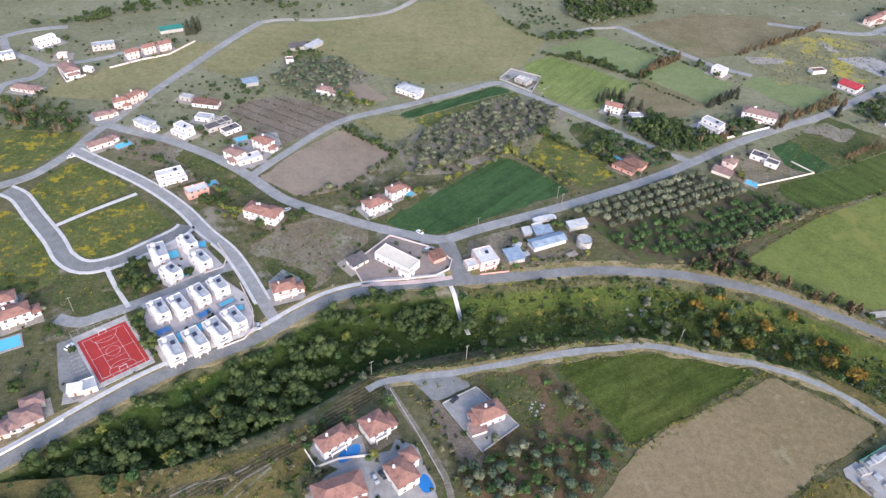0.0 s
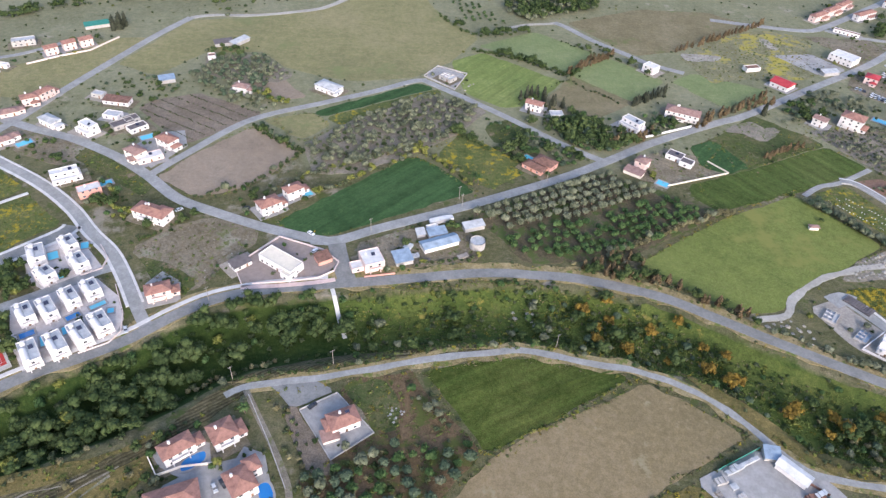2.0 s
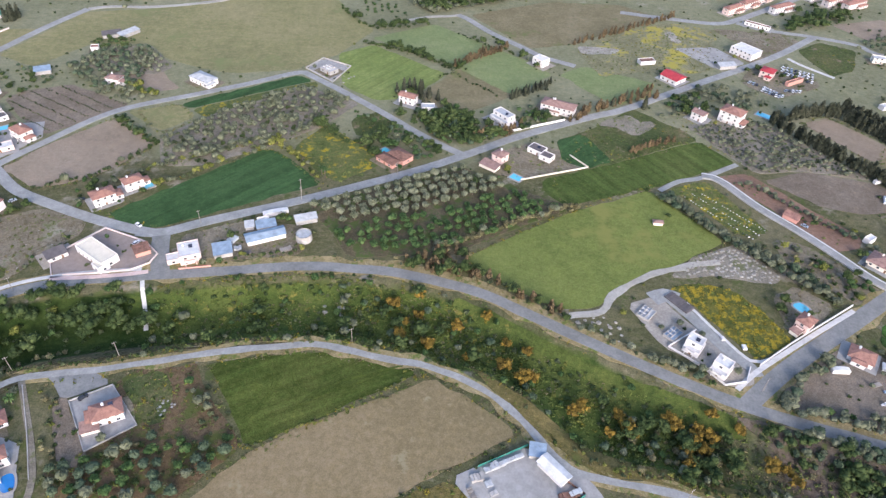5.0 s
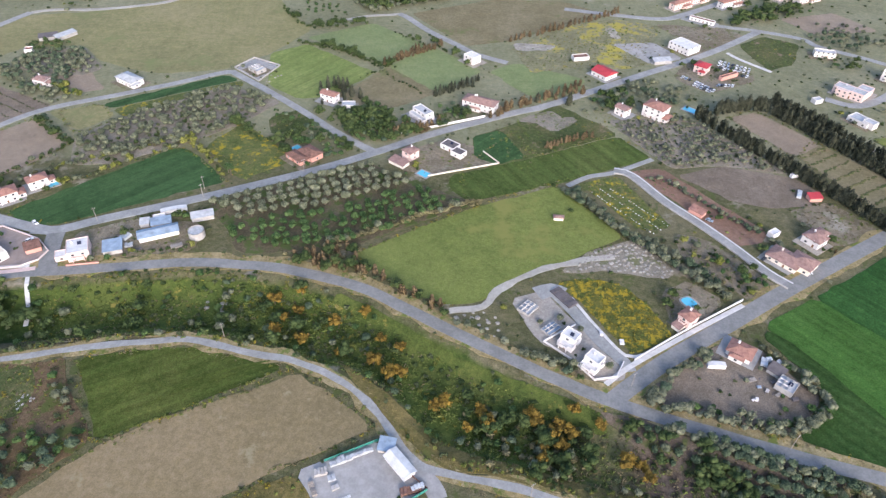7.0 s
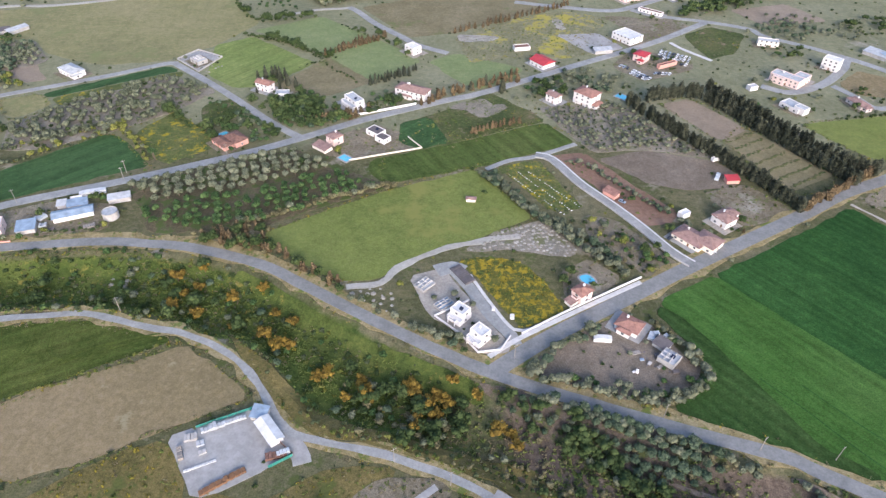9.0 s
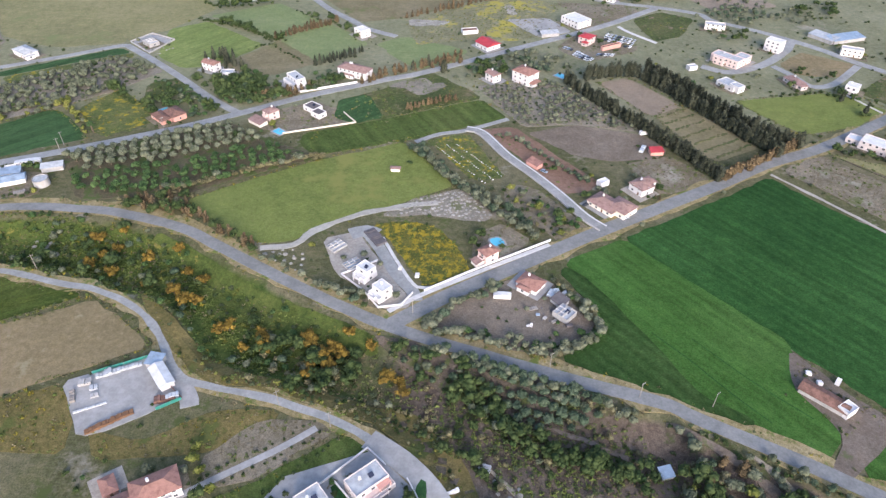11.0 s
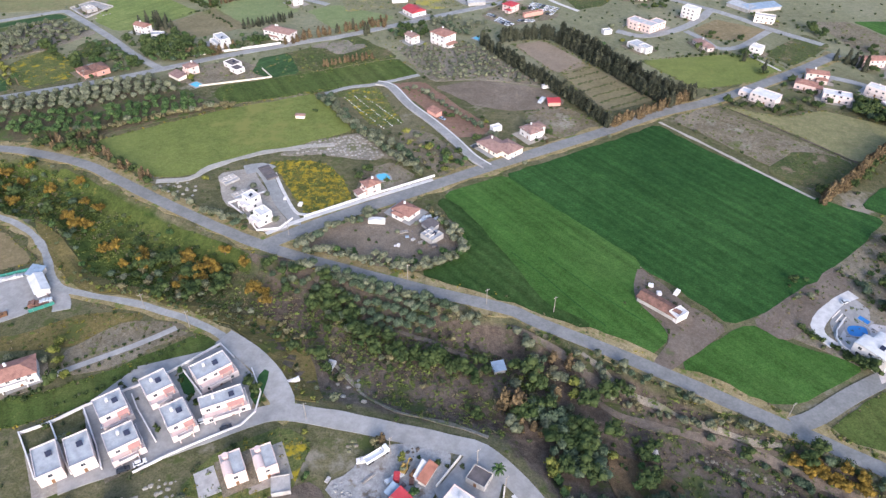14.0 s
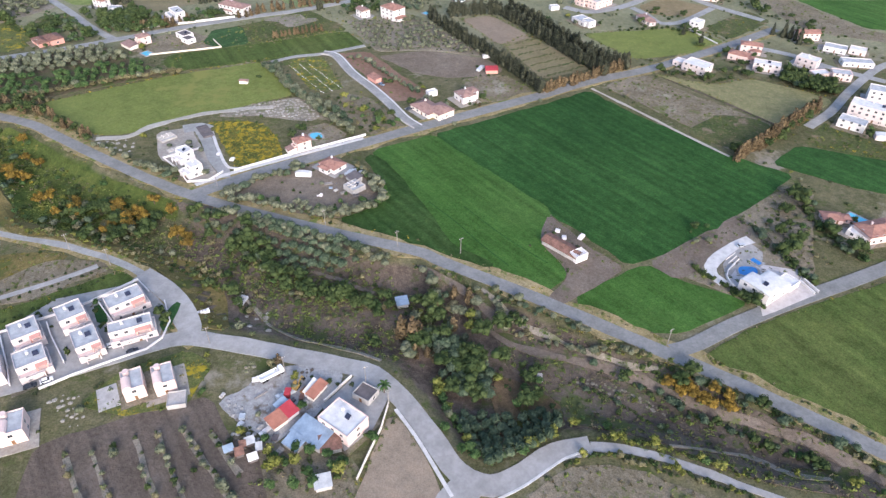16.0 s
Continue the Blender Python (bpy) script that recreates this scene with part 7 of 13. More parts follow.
pool(-145.9, 200.7, 0.594, 6.0, 3.3, WATER_DEEP, "small rectangular blue pool in a paved garden")
pool(-130.5, 211.8, 0.721, 5.9, 3.1, WATER_DEEP, "small rectangular blue pool in a paved garden")
pool(-122.1, 219.1, 0.690, 7.0, 2.5, WATER, "small rectangular blue pool in a paved garden")
pool(-155.4, 252.7, 0.490, 4.6, 5.8, WATER, "small rectangular blue pool in a paved garden")
pool(-143.1, 260.9, 0.350, 3.6, 4.8, WATER, "small rectangular blue pool in a paved garden")
pool(-146.2, 238.2, 0.539, 4.6, 3.7, WATER, "small rectangular blue pool in a paved garden")
pool(-137.3, 197.0, 0.466, 2.7, 6.1, WATER, "small rectangular blue pool in a paved garden")
pool(-130.5, 203.2, 0.521, 2.6, 4.6, WATER, "small rectangular blue pool in a paved garden")
pool(-115.2, 215.7, 0.268, 2.7, 3.0, WATER, "small rectangular blue pool in a paved garden")
# village houses in the west
house(-99.8, 220.5, 0.381, 10.8, 6.8, 2, "hip", PINK, TILE, "pink house with a terracotta hip roof on the corner", extras='c', balcony=True, wing=(10.2, 14.4, 1.1, 5.8, 1))
house(-126.3, 284.4, -0.394, 19.3, 8.4, 2, "hip", WHITE, TILE, "white house with broad terracotta roofs", wing=(12, 19, 2.4, 9.6, 2), extras='ct', balcony=True)
house(-58.3, 287.5, 0.647, 11.8, 8.4, 2, "hip", WHITE, TILE, "white house with a terracotta hip roof beside the wheat", extras='t', balcony=True, wing=(11.2, 15.4, 1.1, 7.1, 1))
house(-46.5, 302.2, 0.675, 10.2, 6.8, 2, "hip", WHITE, TILE, "white house with a terracotta roof and a small pool", extras='c', balcony=True, wing=(9.6, 13.8, 1.1, 5.8, 1))
pool(-37.5, 309.2, 0.671, 6, 5, WATER, "blue swimming pool with a pale stone edge")
house(-134.7, 357, -0.607, 11.9, 7.6, 2, "hip", WHITE, TILE, "white house with a terracotta hip roof by the vines", extras='t', balcony=True, wing=(11.3, 15.5, 1.1, 6.5, 1))
house(-149, 342.7, -0.625, 11.1, 7.6, 2, "hip", CREAM, TILE_BROWN, "cream house with a weathered brown hip roof", extras='t', wing=(5.6, 10.7, -2.6, 1.5, 1))
house(-138.2, 333.9, 0.577, 14.7, 6.8, 1, "flat", PINK, ROOF_WHITE, "low pale pink house with a flat roof", extras='s')
pool(-142.9, 365.4, 0.577, 8, 5, WATER, "blue swimming pool with a pale stone edge")
house(-164.4, 370.6, 0.714, 13.9, 7.6, 1, "flat", CONCRETE, ROOF_DARK, "low grey house with a dark flat roof", wing=(9, 18, 2.4, 9.6, 1))
house(-153.2, 367.7, 0.767, 11.7, 6.8, 1, "flat", WHITE, ROOF_DARK, "low white house with a dark flat roof", extras='s')
house(-177.9, 310.7, 0.527, 15.5, 8.4, 2, "flat", WHITE, ROOF_WHITE, "white cubic house with a solar water heater", set_back=3, extras='st', balcony=True)
house(-159, 298.8, 0.562, 11.8, 6.8, 1.5, "flat", SALMON, ROOF_WHITE, "salmon pink house with a flat roof", extras='t', storey=2.92)
pool(-151.2, 315.1, 0.602, 7, 4, WATER, "blue swimming pool with a pale stone edge")
house(-228.5, 346, 0.713, 13.8, 6.8, 1, "hip", WHITE, TILE_BROWN, "white house with a weathered brown roof", wing=(12, 18, 1.6, 7.2, 1), storey=3.1)
pool(-212.6, 354.6, 0.791, 9, 5, WATER, "blue swimming pool with a pale stone edge")
house(-231.1, 397.6, 0.544, 10.0, 6.8, 2, "hip", PINK, TILE, "pink house with terracotta roofs", extras='t', wing=(5.0, 9.6, -2.6, 1.5, 1))
house(-222.8, 405.1, 1.068, 11.4, 6.1, 2, "hip", PINK, TILE, "pink house with a terracotta roof on the hill road", extras='t', balcony=True, wing=(10.8, 15.0, 1.1, 5.2, 1))
house(-238.4, 382.3, 0.552, 10.7, 6.8, 1, "hip", PINK, TILE_BROWN, "low pink house with a brown tile roof", storey=2.92, wing=(10.1, 14.3, 1.1, 5.8, 1))
house(-213, 377.9, -0.580, 13.1, 6.8, 1.5, "hip", WHITE, ROOF_GREY, "white house with a grey hip roof", storey=2.92, wing=(12.5, 16.7, 1.1, 5.8, 1))
house(-187.7, 369.4, -0.622, 12.2, 9.1, 2, "flat", WHITE, ROOF_WHITE, "white cubic house with terraces", set_back=3, extras='s')
house(-183.4, 405.2, -0.165, 17.6, 6.8, 1, "shed", WHITE, ROOF_RUST, "long low house with a patched rusty roof", storey=2.92)
house(-194, 414.1, -0.315, 8.7, 5.3, 1, "flat", CONCRETE, ROOF_GREY, "small grey house behind the street")
house(-177, 386.4, -0.220, 10.6, 6.8, 1, "flat", WHITE, ROOF_GREY, "low white house with a flat grey roof")
house(-315.8, 487.3, 0.936, 16.5, 7.6, 2, "flat", WHITE, ROOF_WHITE, "white house with stepped terraces on the hillside", set_back=3)
house(-276.5, 485.4, 0.407, 15.9, 7.6, 1.5, "flat", CONCRETE, ROOF_GREY, "unfinished concrete house on the hillside", storey=2.75)
house(-246.3, 472.8, 0.695, 8.6, 6.8, 2, "gable", PINK, TILE, "pink unfinished house with a steep gable", group='pink hillside houses')
house(-237.2, 482.5, 0.689, 8.8, 6.8, 2, "gable", PINK, TILE, "pink unfinished house with a steep gable", group='pink hillside houses')
house(-227.4, 489.4, 0.690, 8.9, 6.8, 2, "gable", PINK, TILE, "pink unfinished house with a steep gable", group='pink hillside houses')
house(-290.1, 454.3, -0.886, 17.6, 9.9, 1.5, "hip", WHITE, TILE_BROWN, "white hillside house with a verandah", storey=2.84, extras='t', wing=(17.0, 21.2, 1.1, 8.4, 1))
house(-297.3, 471.8, 0.220, 6.9, 4.6, 1, "flat", PINK, ROOF_WHITE, "small pink outbuilding beside the yard")
house(-271.5, 452, -0.226, 6.3, 3.8, 1, "flat", WHITE, ROOF_WHITE, "small white outbuilding beside the yard")
house(-236.5, 522, 0.486, 17.8, 6.8, 1, "shed", CONCRETE, GREEN_NET, "green-roofed farm shed on the hill", category='shed', name='shed')
house(-307.6, 419.9, -0.243, 16.2, 7.6, 1, "hip", PINK, TILE_BROWN, "low house with a brown roof among trees", storey=2.75, wing=(15.6, 19.8, 1.1, 6.5, 1))
house(-337.9, 461.9, 0.576, 14.0, 6.8, 1.5, "flat", WHITE, ROOF_GREY, "white hillside house beside the yard", storey=2.75)
house(-214.7, 200.3, 0.572, 12.4, 7.6, 2, "hip", WHITE, TILE, "white house with a terracotta roof near a pool", extras='t', balcony=True, wing=(11.8, 16.0, 1.1, 6.5, 1))
house(-226, 209.1, 0.418, 12.8, 6.8, 2, "hip", WHITE, TILE, "white house with an arched terrace", extras='c', wing=(6.4, 12.4, -2.6, 1.5, 1))
pool(-208.3, 192.8, 0.490, 8, 7, WATER, "blue swimming pool with a pale stone edge")
house(-186.3, 147.6, 0.555, 10.2, 8.4, 1, "hip", CONCRETE, TILE_BROWN, "old low house with a grey-brown roof by the main road", storey=3.1, wing=(4, 12, 7.2, 12.8, 1))
house(-167.1, 165.1, 0.514, 5.3, 6.1, 1, "flat", WHITE, ROOF_GREY, "white changing hut beside the sports court")
house(-173, 164.3, 0.263, 5.4, 3.8, 1, "shed", PINK, ROOF_WHITE, "small pink kiosk beside the car park")
house(-195.8, 142.2, 0.396, 9.3, 6.8, 1, "hip", CREAM, TILE_BROWN, "low roadside house half hidden by trees", storey=2.92, wing=(8.7, 12.9, 1.1, 5.8, 1))
# hall and farm buildings by the junction
house(-54.3, 251.6, -0.633, 21.8, 9.1, 1.2, "flat", WHITE, ROOF_CREAM, "long white village hall with a cream roof", wing=(17, 23, -2.4, 3.2, 1.0), storey=3.61, name='hall', category='hall')
house(-64.4, 242.7, 0.725, 9.4, 6.1, 1, "shed", WHITE, ROOF_DARK, "white annex with a dark roof beside the hall", storey=2.58)
house(-24, 248.3, 0.538, 7.2, 6.1, 1, "shed", SALMON, ROOF_RUST, "red shed with a sheet roof beside the hall", name='shed', category='shed')
house(-0.6, 243.2, 0.368, 10.3, 11.4, 2, "flat", PINK, ROOF_WHITE, "pink house with a white roof terrace at the junction", wing=(-6, 0, 2.4, 8.0, 1), extras='st', balcony=True)
house(29.2, 259.2, 0.410, 19.8, 6.8, 1, "gable", WHITE, ROOF_BLUE, "long blue metal farm shed", category='shed', name='shed', storey=2.92)
house(14.7, 248.7, 0.322, 8.9, 8.4, 1, "shed", CONCRETE, ROOF_BLUE, "blue sheet metal barn", category='shed', name='shed')
house(31.9, 270.7, 0.325, 10.0, 5.3, 1, "shed", CONCRETE, ROOF_BLUE, "small blue metal shed", category='shed', name='shed')
house(25.5, 271.8, 0.250, 4.4, 4.6, 1, "shed", CONCRETE, ROOF_GREY, "grey shed beside the yard", category='shed', name='shed', storey=2.24)
house(31.3, 275.8, 0.363, 6.2, 3.8, 1, "flat", WHITE, ROOF_WHITE, "white hut in the farmyard", category='shed', name='shed')
house(32.8, 283.2, 0.338, 13.6, 3, 1, "vault", WHITE, ROOF_WHITE, "long white polytunnel beside the yard", category='shed', name='greenhouse', storey=1.89)
house(51.4, 277.2, 0.341, 11.4, 4.6, 1, "shed", CONCRETE, ROOF_GREY, "grey farm shed behind the water tank", category='shed', name='shed')
# houses among the northern fields
house(-46.9, 435.3, -0.610, 17.8, 9.9, 1.5, "hip", WHITE, ROOF_GREY, "white house with a grey hip roof by the farm road", wing=(13, 19, 0.0, 6.4, 1), storey=2.75)
house(-102.8, 428.2, -0.290, 9.8, 6.8, 1.5, "hip", WHITE, TILE_BROWN, "small white house with a brown roof in an olive grove", storey=2.75, extras='t', wing=(9.2, 13.4, 1.1, 5.8, 1))
house(-130.3, 474.9, 0.258, 5.5, 5.3, 1, "flat", WHITE, TILE, "small white farm house", storey=3.44)
house(-154.5, 435.2, 0.404, 10.4, 6.8, 1, "shed", CONCRETE, ROOF_BLUE, "blue-roofed barn by the track", category='shed', name='shed')
house(-130.1, 498.3, 0.398, 13.7, 6.8, 1, "shed", CONCRETE, ROOF_DARK, "dark farm sheds on the meadow", category='shed', name='shed')
house(-115.7, 499.5, 0.979, 16.5, 5.3, 1, "shed", CONCRETE, ROOF_GREY, "grey farm shed on the meadow", category='shed', name='shed')
house(101.4, 415.7, -0.464, 11.4, 6.8, 2, "gable", WHITE, TILE, "white house with a terracotta gable among cypresses", extras='c')
house(117.6, 403.7, 0.055, 9.1, 6.1, 1, "flat", WHITE, ROOF_GREY, "low white outbuilding beside the yard")
house(90.2, 343, -0.750, 14.1, 6.8, 1, "hip", SALMON, ROOF_RUST, "low house with red sheet roofs", wing=(3, 16, 7.2, 16.0, 1.3), storey=2.84)
pool(96, 351.8, -0.795, 9, 6, WATER, "blue swimming pool with a pale stone edge")
house(161.5, 346.1, -0.756, 7.3, 7.6, 2, "hip", PINK, TILE_BROWN, "pink two-storey house with a brown roof", extras='t', balcony=True)
house(153.5, 339.9, -0.675, 11.5, 6.1, 1, "shed", CREAM, TILE_BROWN, "open porch with a tiled roof", category='shed', name='shed', storey=2.15)
house(185.2, 357.8, -0.675, 10.2, 7.6, 1, "flat", WHITE, ROOF_DARK, "white house with a dark flat roof", storey=3.1, extras='s', wing=(10, 18, -2.4, 4.0, 1))
pool(175.3, 328.3, -0.675, 7, 5, WATER, "blue swimming pool with a pale stone edge")
house(163.9, 397.6, -0.884, 15.1, 9.9, 2, "flat", WHITE, ROOF_GREY, "large white villa with balconies and railings", set_back=3, extras='s', balcony=True)
house(200.2, 411.6, -0.452, 23.1, 9.9, 2, "hip", WHITE, TILE_BROWN, "large white villa with brown tile roofs", wing=(4, 14, -2.4, 0.0, 1), extras='ct', balcony=True)
house(202.9, 483.6, -0.826, 10.3, 8.4, 2, "flat", WHITE, ROOF_WHITE, "white cubic house standing alone", extras='t', storey=2.75)
house(299.6, 466.3, -0.905, 14.2, 12.9, 1, "gable", WHITE, ROOF_RED, "white workshop with a bright red metal roof", name='workshop', category='workshop', storey=3.61)
house(289.7, 487.5, 0.237, 12.8, 6.1, 1, "flat", WHITE, ROOF_RUST, "small hut in the waste ground", category='shed', name='shed')
house(371.6, 518.2, -0.918, 19.8, 15.2, 1.5, "flat", WHITE, ROOF_WHITE, "big white warehouse beside the road", name='warehouse', category='warehouse', storey=3.44)
house(352.7, 484.9, 0.215, 14.5, 5.3, 1, "shed", CONCRETE, ROOF_GREY, "low grey workshop by the road", category='shed', name='shed')
house(380.2, 475.5, -0.681, 9.5, 9.9, 2, "hip", PINK, ROOF_RED, "pink house with red roofs in the scrap yard", wing=(4.8, 9.1, -2.6, 1.5, 1))
house(397.4, 460.1, 0.512, 17.6, 3, 1, "flat", SALMON, ROOF_RUST, "salmon-red hut in the scrap yard", category='shed', name='shed')
house(305.6, 407.4, -0.842, 8.7, 6.8, 2, "gable", WHITE, TILE_BROWN, "white house with a tiled gable", extras='c')
house(324.5, 406.3, -0.747, 14.6, 11.4, 3, "hip", WHITE, TILE, "large white three-storey house with terracotta roofs", extras='t', balcony=True, wing=(14.0, 18.2, 1.1, 9.7, 1))
pool(361.2, 414.3, -0.747, 10, 6, WATER, "blue swimming pool with a pale stone edge")
house(397.7, 597.7, 0.610, 21.8, 6.8, 2, "hip", PINK, TILE, "pink terraced house with a terracotta roof", group='pink village terraces', wing=(10.9, 21.4, -2.6, 1.5, 1))
house(418.5, 613.2, 0.625, 22.2, 6.8, 2, "hip", PINK, TILE, "pink terraced house with a terracotta roof", group='pink village terraces', wing=(11.1, 21.8, -2.6, 1.5, 1))
house(438.9, 629.3, 0.664, 21.6, 6.8, 2, "hip", PINK, TILE, "pink terraced house with a terracotta roof", group='pink village terraces', wing=(10.8, 21.2, -2.6, 1.5, 1))
house(444.1, 605.2, 0.513, 27.1, 6.8, 2, "hip", WHITE, TILE, "white village house with a terracotta roof", wing=(13.5, 26.7, -2.6, 1.5, 1))
house(405.9, 578.1, -0.636, 21.9, 4.6, 1, "flat", WHITE, ROOF_RUST, "long low roadside building")
house(506, 628.2, 0.526, 28.1, 7.6, 2, "hip", BLUSH, TILE, "white village house at the edge of the trees", wing=(14.0, 27.7, -2.6, 1.5, 1))
house(522.4, 621.7, 0.515, 28.0, 7.6, 2, "hip", BLUSH, TILE, "white village house at the edge of the trees", wing=(14.0, 27.6, -2.6, 1.5, 1))
house(495.3, 641.3, 0.585, 25.5, 7.6, 2, "hip", WHITE, TILE, "white village house at the edge of the trees", wing=(12.8, 25.1, -2.6, 1.5, 1))
# suburb in the east
house(475.6, 446.9, -0.818, 21.8, 9.9, 2, "flat", PINK, ROOF_GREY, "unfinished pale apartment house", wing=(3, 12, -2.4, 0.0, 2), extras='tt')
house(491.6, 432, 0.727, 18.1, 9.1, 2, "flat", PINK, ROOF_GREY, "unfinished pale apartment house beside another", storey=2.58)
house(523, 468.8, -0.774, 12.2, 8.4, 3, "flat", WHITE, ROOF_WHITE, "white three-storey house on the suburb road", balcony=True)
house(468.5, 406.6, -1.013, 14.7, 9.9, 1, "flat", WHITE, ROOF_GREY, "low white villa with a pale roof", wing=(10, 18, 1.6, 8.0, 1.4), storey=2.92)
house(518.5, 414.5, -1.235, 13.7, 7.6, 1, "hip", BLUSH, TILE_BROWN, "low house with a brown roof", storey=2.92, extras='t', wing=(13.1, 17.3, 1.1, 6.5, 1))
house(553.6, 396.6, -0.688, 8.0, 8.4, 2, "flat", WHITE, ROOF_WHITE, "white two-storey house by the loop road", balcony=True, extras='t')
house(455.4, 427.4, 0.350, 6.7, 4.6, 1, "flat", WHITE, ROOF_GREY, "small white transformer hut", category='shed', name='shed')
house(568.4, 496.7, -0.926, 20.1, 10.6, 1, "shed", CONCRETE, ROOF_GREY, "large grey farm shed", category='shed', name='shed')
house(582.8, 480.7, 0.324, 30.2, 10.6, 1, "shed", CONCRETE, ROOF_BLUE, "large blue-grey farm shed", category='shed', name='shed')
house(578.7, 460.2, -0.390, 15.2, 6.8, 2, "flat", CREAM, ROOF_GREY, "cream house beside the farm sheds")
house(488.3, 507.8, -0.276, 15.8, 7.6, 1.5, "flat", CREAM, ROOF_GREY, "cream house beside the far road", storey=2.75)
house(530, 322.6, -0.737, 15.9, 11.4, 1.6, "flat", BLUSH, ROOF_WHITE, "large white flat-roofed villa with hedges", storey=3.1, wing=(-8, 0, 2.4, 9.6, 1))
house(565.7, 341.8, -0.566, 12.7, 7.6, 1.4, "hip", PINK, TILE, "house with a terracotta roof on the suburb corner", storey=2.92, wing=(12.1, 16.3, 1.1, 6.5, 1))
house(577.9, 354, -0.312, 13.7, 6.8, 2, "hip", PINK, TILE, "two-storey house with terracotta roofs", extras='t', wing=(6.8, 13.3, -2.6, 1.5, 1))
house(576.6, 324.2, -0.381, 16.7, 8.4, 1.6, "flat", BLUSH, ROOF_WHITE, "white house with terraces in the suburb", storey=2.92, extras='s')
house(608, 334.8, -0.764, 13.4, 8.4, 2, "flat", BLUSH, ROOF_WHITE, "white two-storey suburb house", extras='t', balcony=True)
house(625.9, 375.9, 0.051, 15.6, 7.6, 2, "gable", PINK, TILE, "church with a terracotta gable roof", name='church', category='church')
house(612.4, 312.2, 0.204, 11.3, 6.8, 1, "flat", PINK, ROOF_WHITE, "low pink suburb house")
house(622.7, 311.1, -0.233, 11.7, 8.4, 1.6, "flat", PINK, ROOF_GREY, "pink suburb house by the street", storey=2.75)
house(637.1, 359.2, -0.517, 14.4, 9.1, 1, "flat", WHITE, ROOF_GREY, "wide white suburb villa", storey=3.1)
house(652.9, 355.2, -0.523, 10.6, 8.4, 1, "flat", BLUSH, ROOF_WHITE, "white suburb villa with a flat roof", storey=3.1)
house(639.4, 332.9, -0.134, 19.5, 8.4, 1, "flat", WHITE, ROOF_GREY, "long white suburb bungalow", storey=2.92)
house(610.1, 261.6, -0.622, 23.9, 10.6, 3, "flat", BLUSH, ROOF_WHITE, "white three-storey apartment block", extras='ts', balcony=True, name='apartment_building', category='building')
house(629.9, 279.9, -0.453, 21.2, 9.9, 3, "flat", WHITE, ROOF_GREY, "white apartment block with roof tanks", extras='t', name='apartment_building', category='building')
house(599.4, 249.5, -0.659, 14.0, 9.1, 1.5, "flat", WHITE, ROOF_GREY, "low white building by the apartments", storey=2.92)
house(614.5, 234.2, -0.274, 11.8, 4.6, 1, "vault", BLUSH, ROOF_WHITE, "white cabin on the grass", category='shed', name='shed')
house(559.9, 146.8, -0.865, 8.9, 6.8, 1, "flat", WHITE, ROOF_WHITE, "white terrace building by the pool", storey=2.41)
house(566.4, 138.9, 0.287, 16.6, 10.6, 1.5, "hip", PINK, TILE, "pink villa with terracotta roofs", storey=2.92, extras='c', wing=(16.0, 20.2, 1.1, 9.0, 1))
house(553.1, 155, -0.103, 8.7, 6.1, 1, "hip", PINK, TILE, "garden house with a tiled roof", storey=2.41, wing=(8.1, 12.3, 1.1, 5.2, 1))
pool(570.8, 157.9, -0.865, 10, 6, WATER, "blue swimming pool with a pale stone edge")
house(499.3, 108.1, -0.932, 13.1, 7.5, 2, "vault", WHITE, ROOF_WHITE, "large white modern villa with a barrel roof beside the road", wing=(2.4, 13.1, 7.5, 15.5, 1.5), storey=2.7, name="villa", extras="s")
house(516.0, 111.6, -0.932, 6.5, 6, 1, "flat", WHITE, ROOF_WHITE, "low white garage wing with a roof terrace", storey=3.0, name="garage")
pool(507.3, 119.1, 0.037, 8.2, 6.1, WATER_DEEP, "deep blue pool beside the white villa", True)
pool(512.8, 125.5, -0.932, 4.5, 2.6, WATER_DEEP, "small square pool on the white deck")
garden_wall([(503.2, 123.4), (498.9, 119), (497, 114.8), (497.3, 110), (499.1, 107.5)], 1.2, WHITE, "curved white garden wall of the villa", thick=0.25)
garden_wall([(500.8, 124), (505.4, 128.6)], 0.5, CREAM, "low cream terrace wall in the villa garden", thick=0.3)
garden_wall([(501.4, 122.2), (506, 126.7)], 0.5, CREAM, "low cream terrace wall in the villa garden", thick=0.3)
garden_wall([(500.3, 126.2), (505.4, 130.8)], 0.5, CREAM, "low cream terrace wall in the villa garden", thick=0.3)
garden_wall([(526.5, 113.2), (529.6, 106)], 1.3, WHITE, "white entrance wall of the villa", thick=0.3)
garden_wall([(528.6, 114.3), (531.5, 106.8)], 1.3, WHITE, "white entrance wall of the villa", thick=0.3)
car(509.6, 135.9, 0.4, CAR_SILVER, "silver car parked on the villa drive")
# houses along the wheat road
house(422.1, 133.8, -0.749, 17.6, 6.1, 1, "gable", CONCRETE, ROOF_RUST, "long farm shed with a rusty sheet roof", category='shed', name='shed', storey=2.41)
house(435.4, 120.8, 0.565, 6.2, 4.6, 1.2, "flat", WHITE, ROOF_WHITE, "white block at the end of the farm shed", category='shed', name='shed')
house(314.5, 191.9, -0.645, 10.6, 8.4, 1, "hip", WHITE, TILE, "white farmhouse with a terracotta roof", wing=(2, 8, -2.4, 0.0, 1), storey=2.84, extras='t')
house(329.3, 173, -0.758, 7.7, 7.6, 1, "flat", CONCRETE, ROOF_GREY, "grey flat-roofed store with solar panels in the farmyard", category='shed', name='shed', storey=2.41, extras='sw')
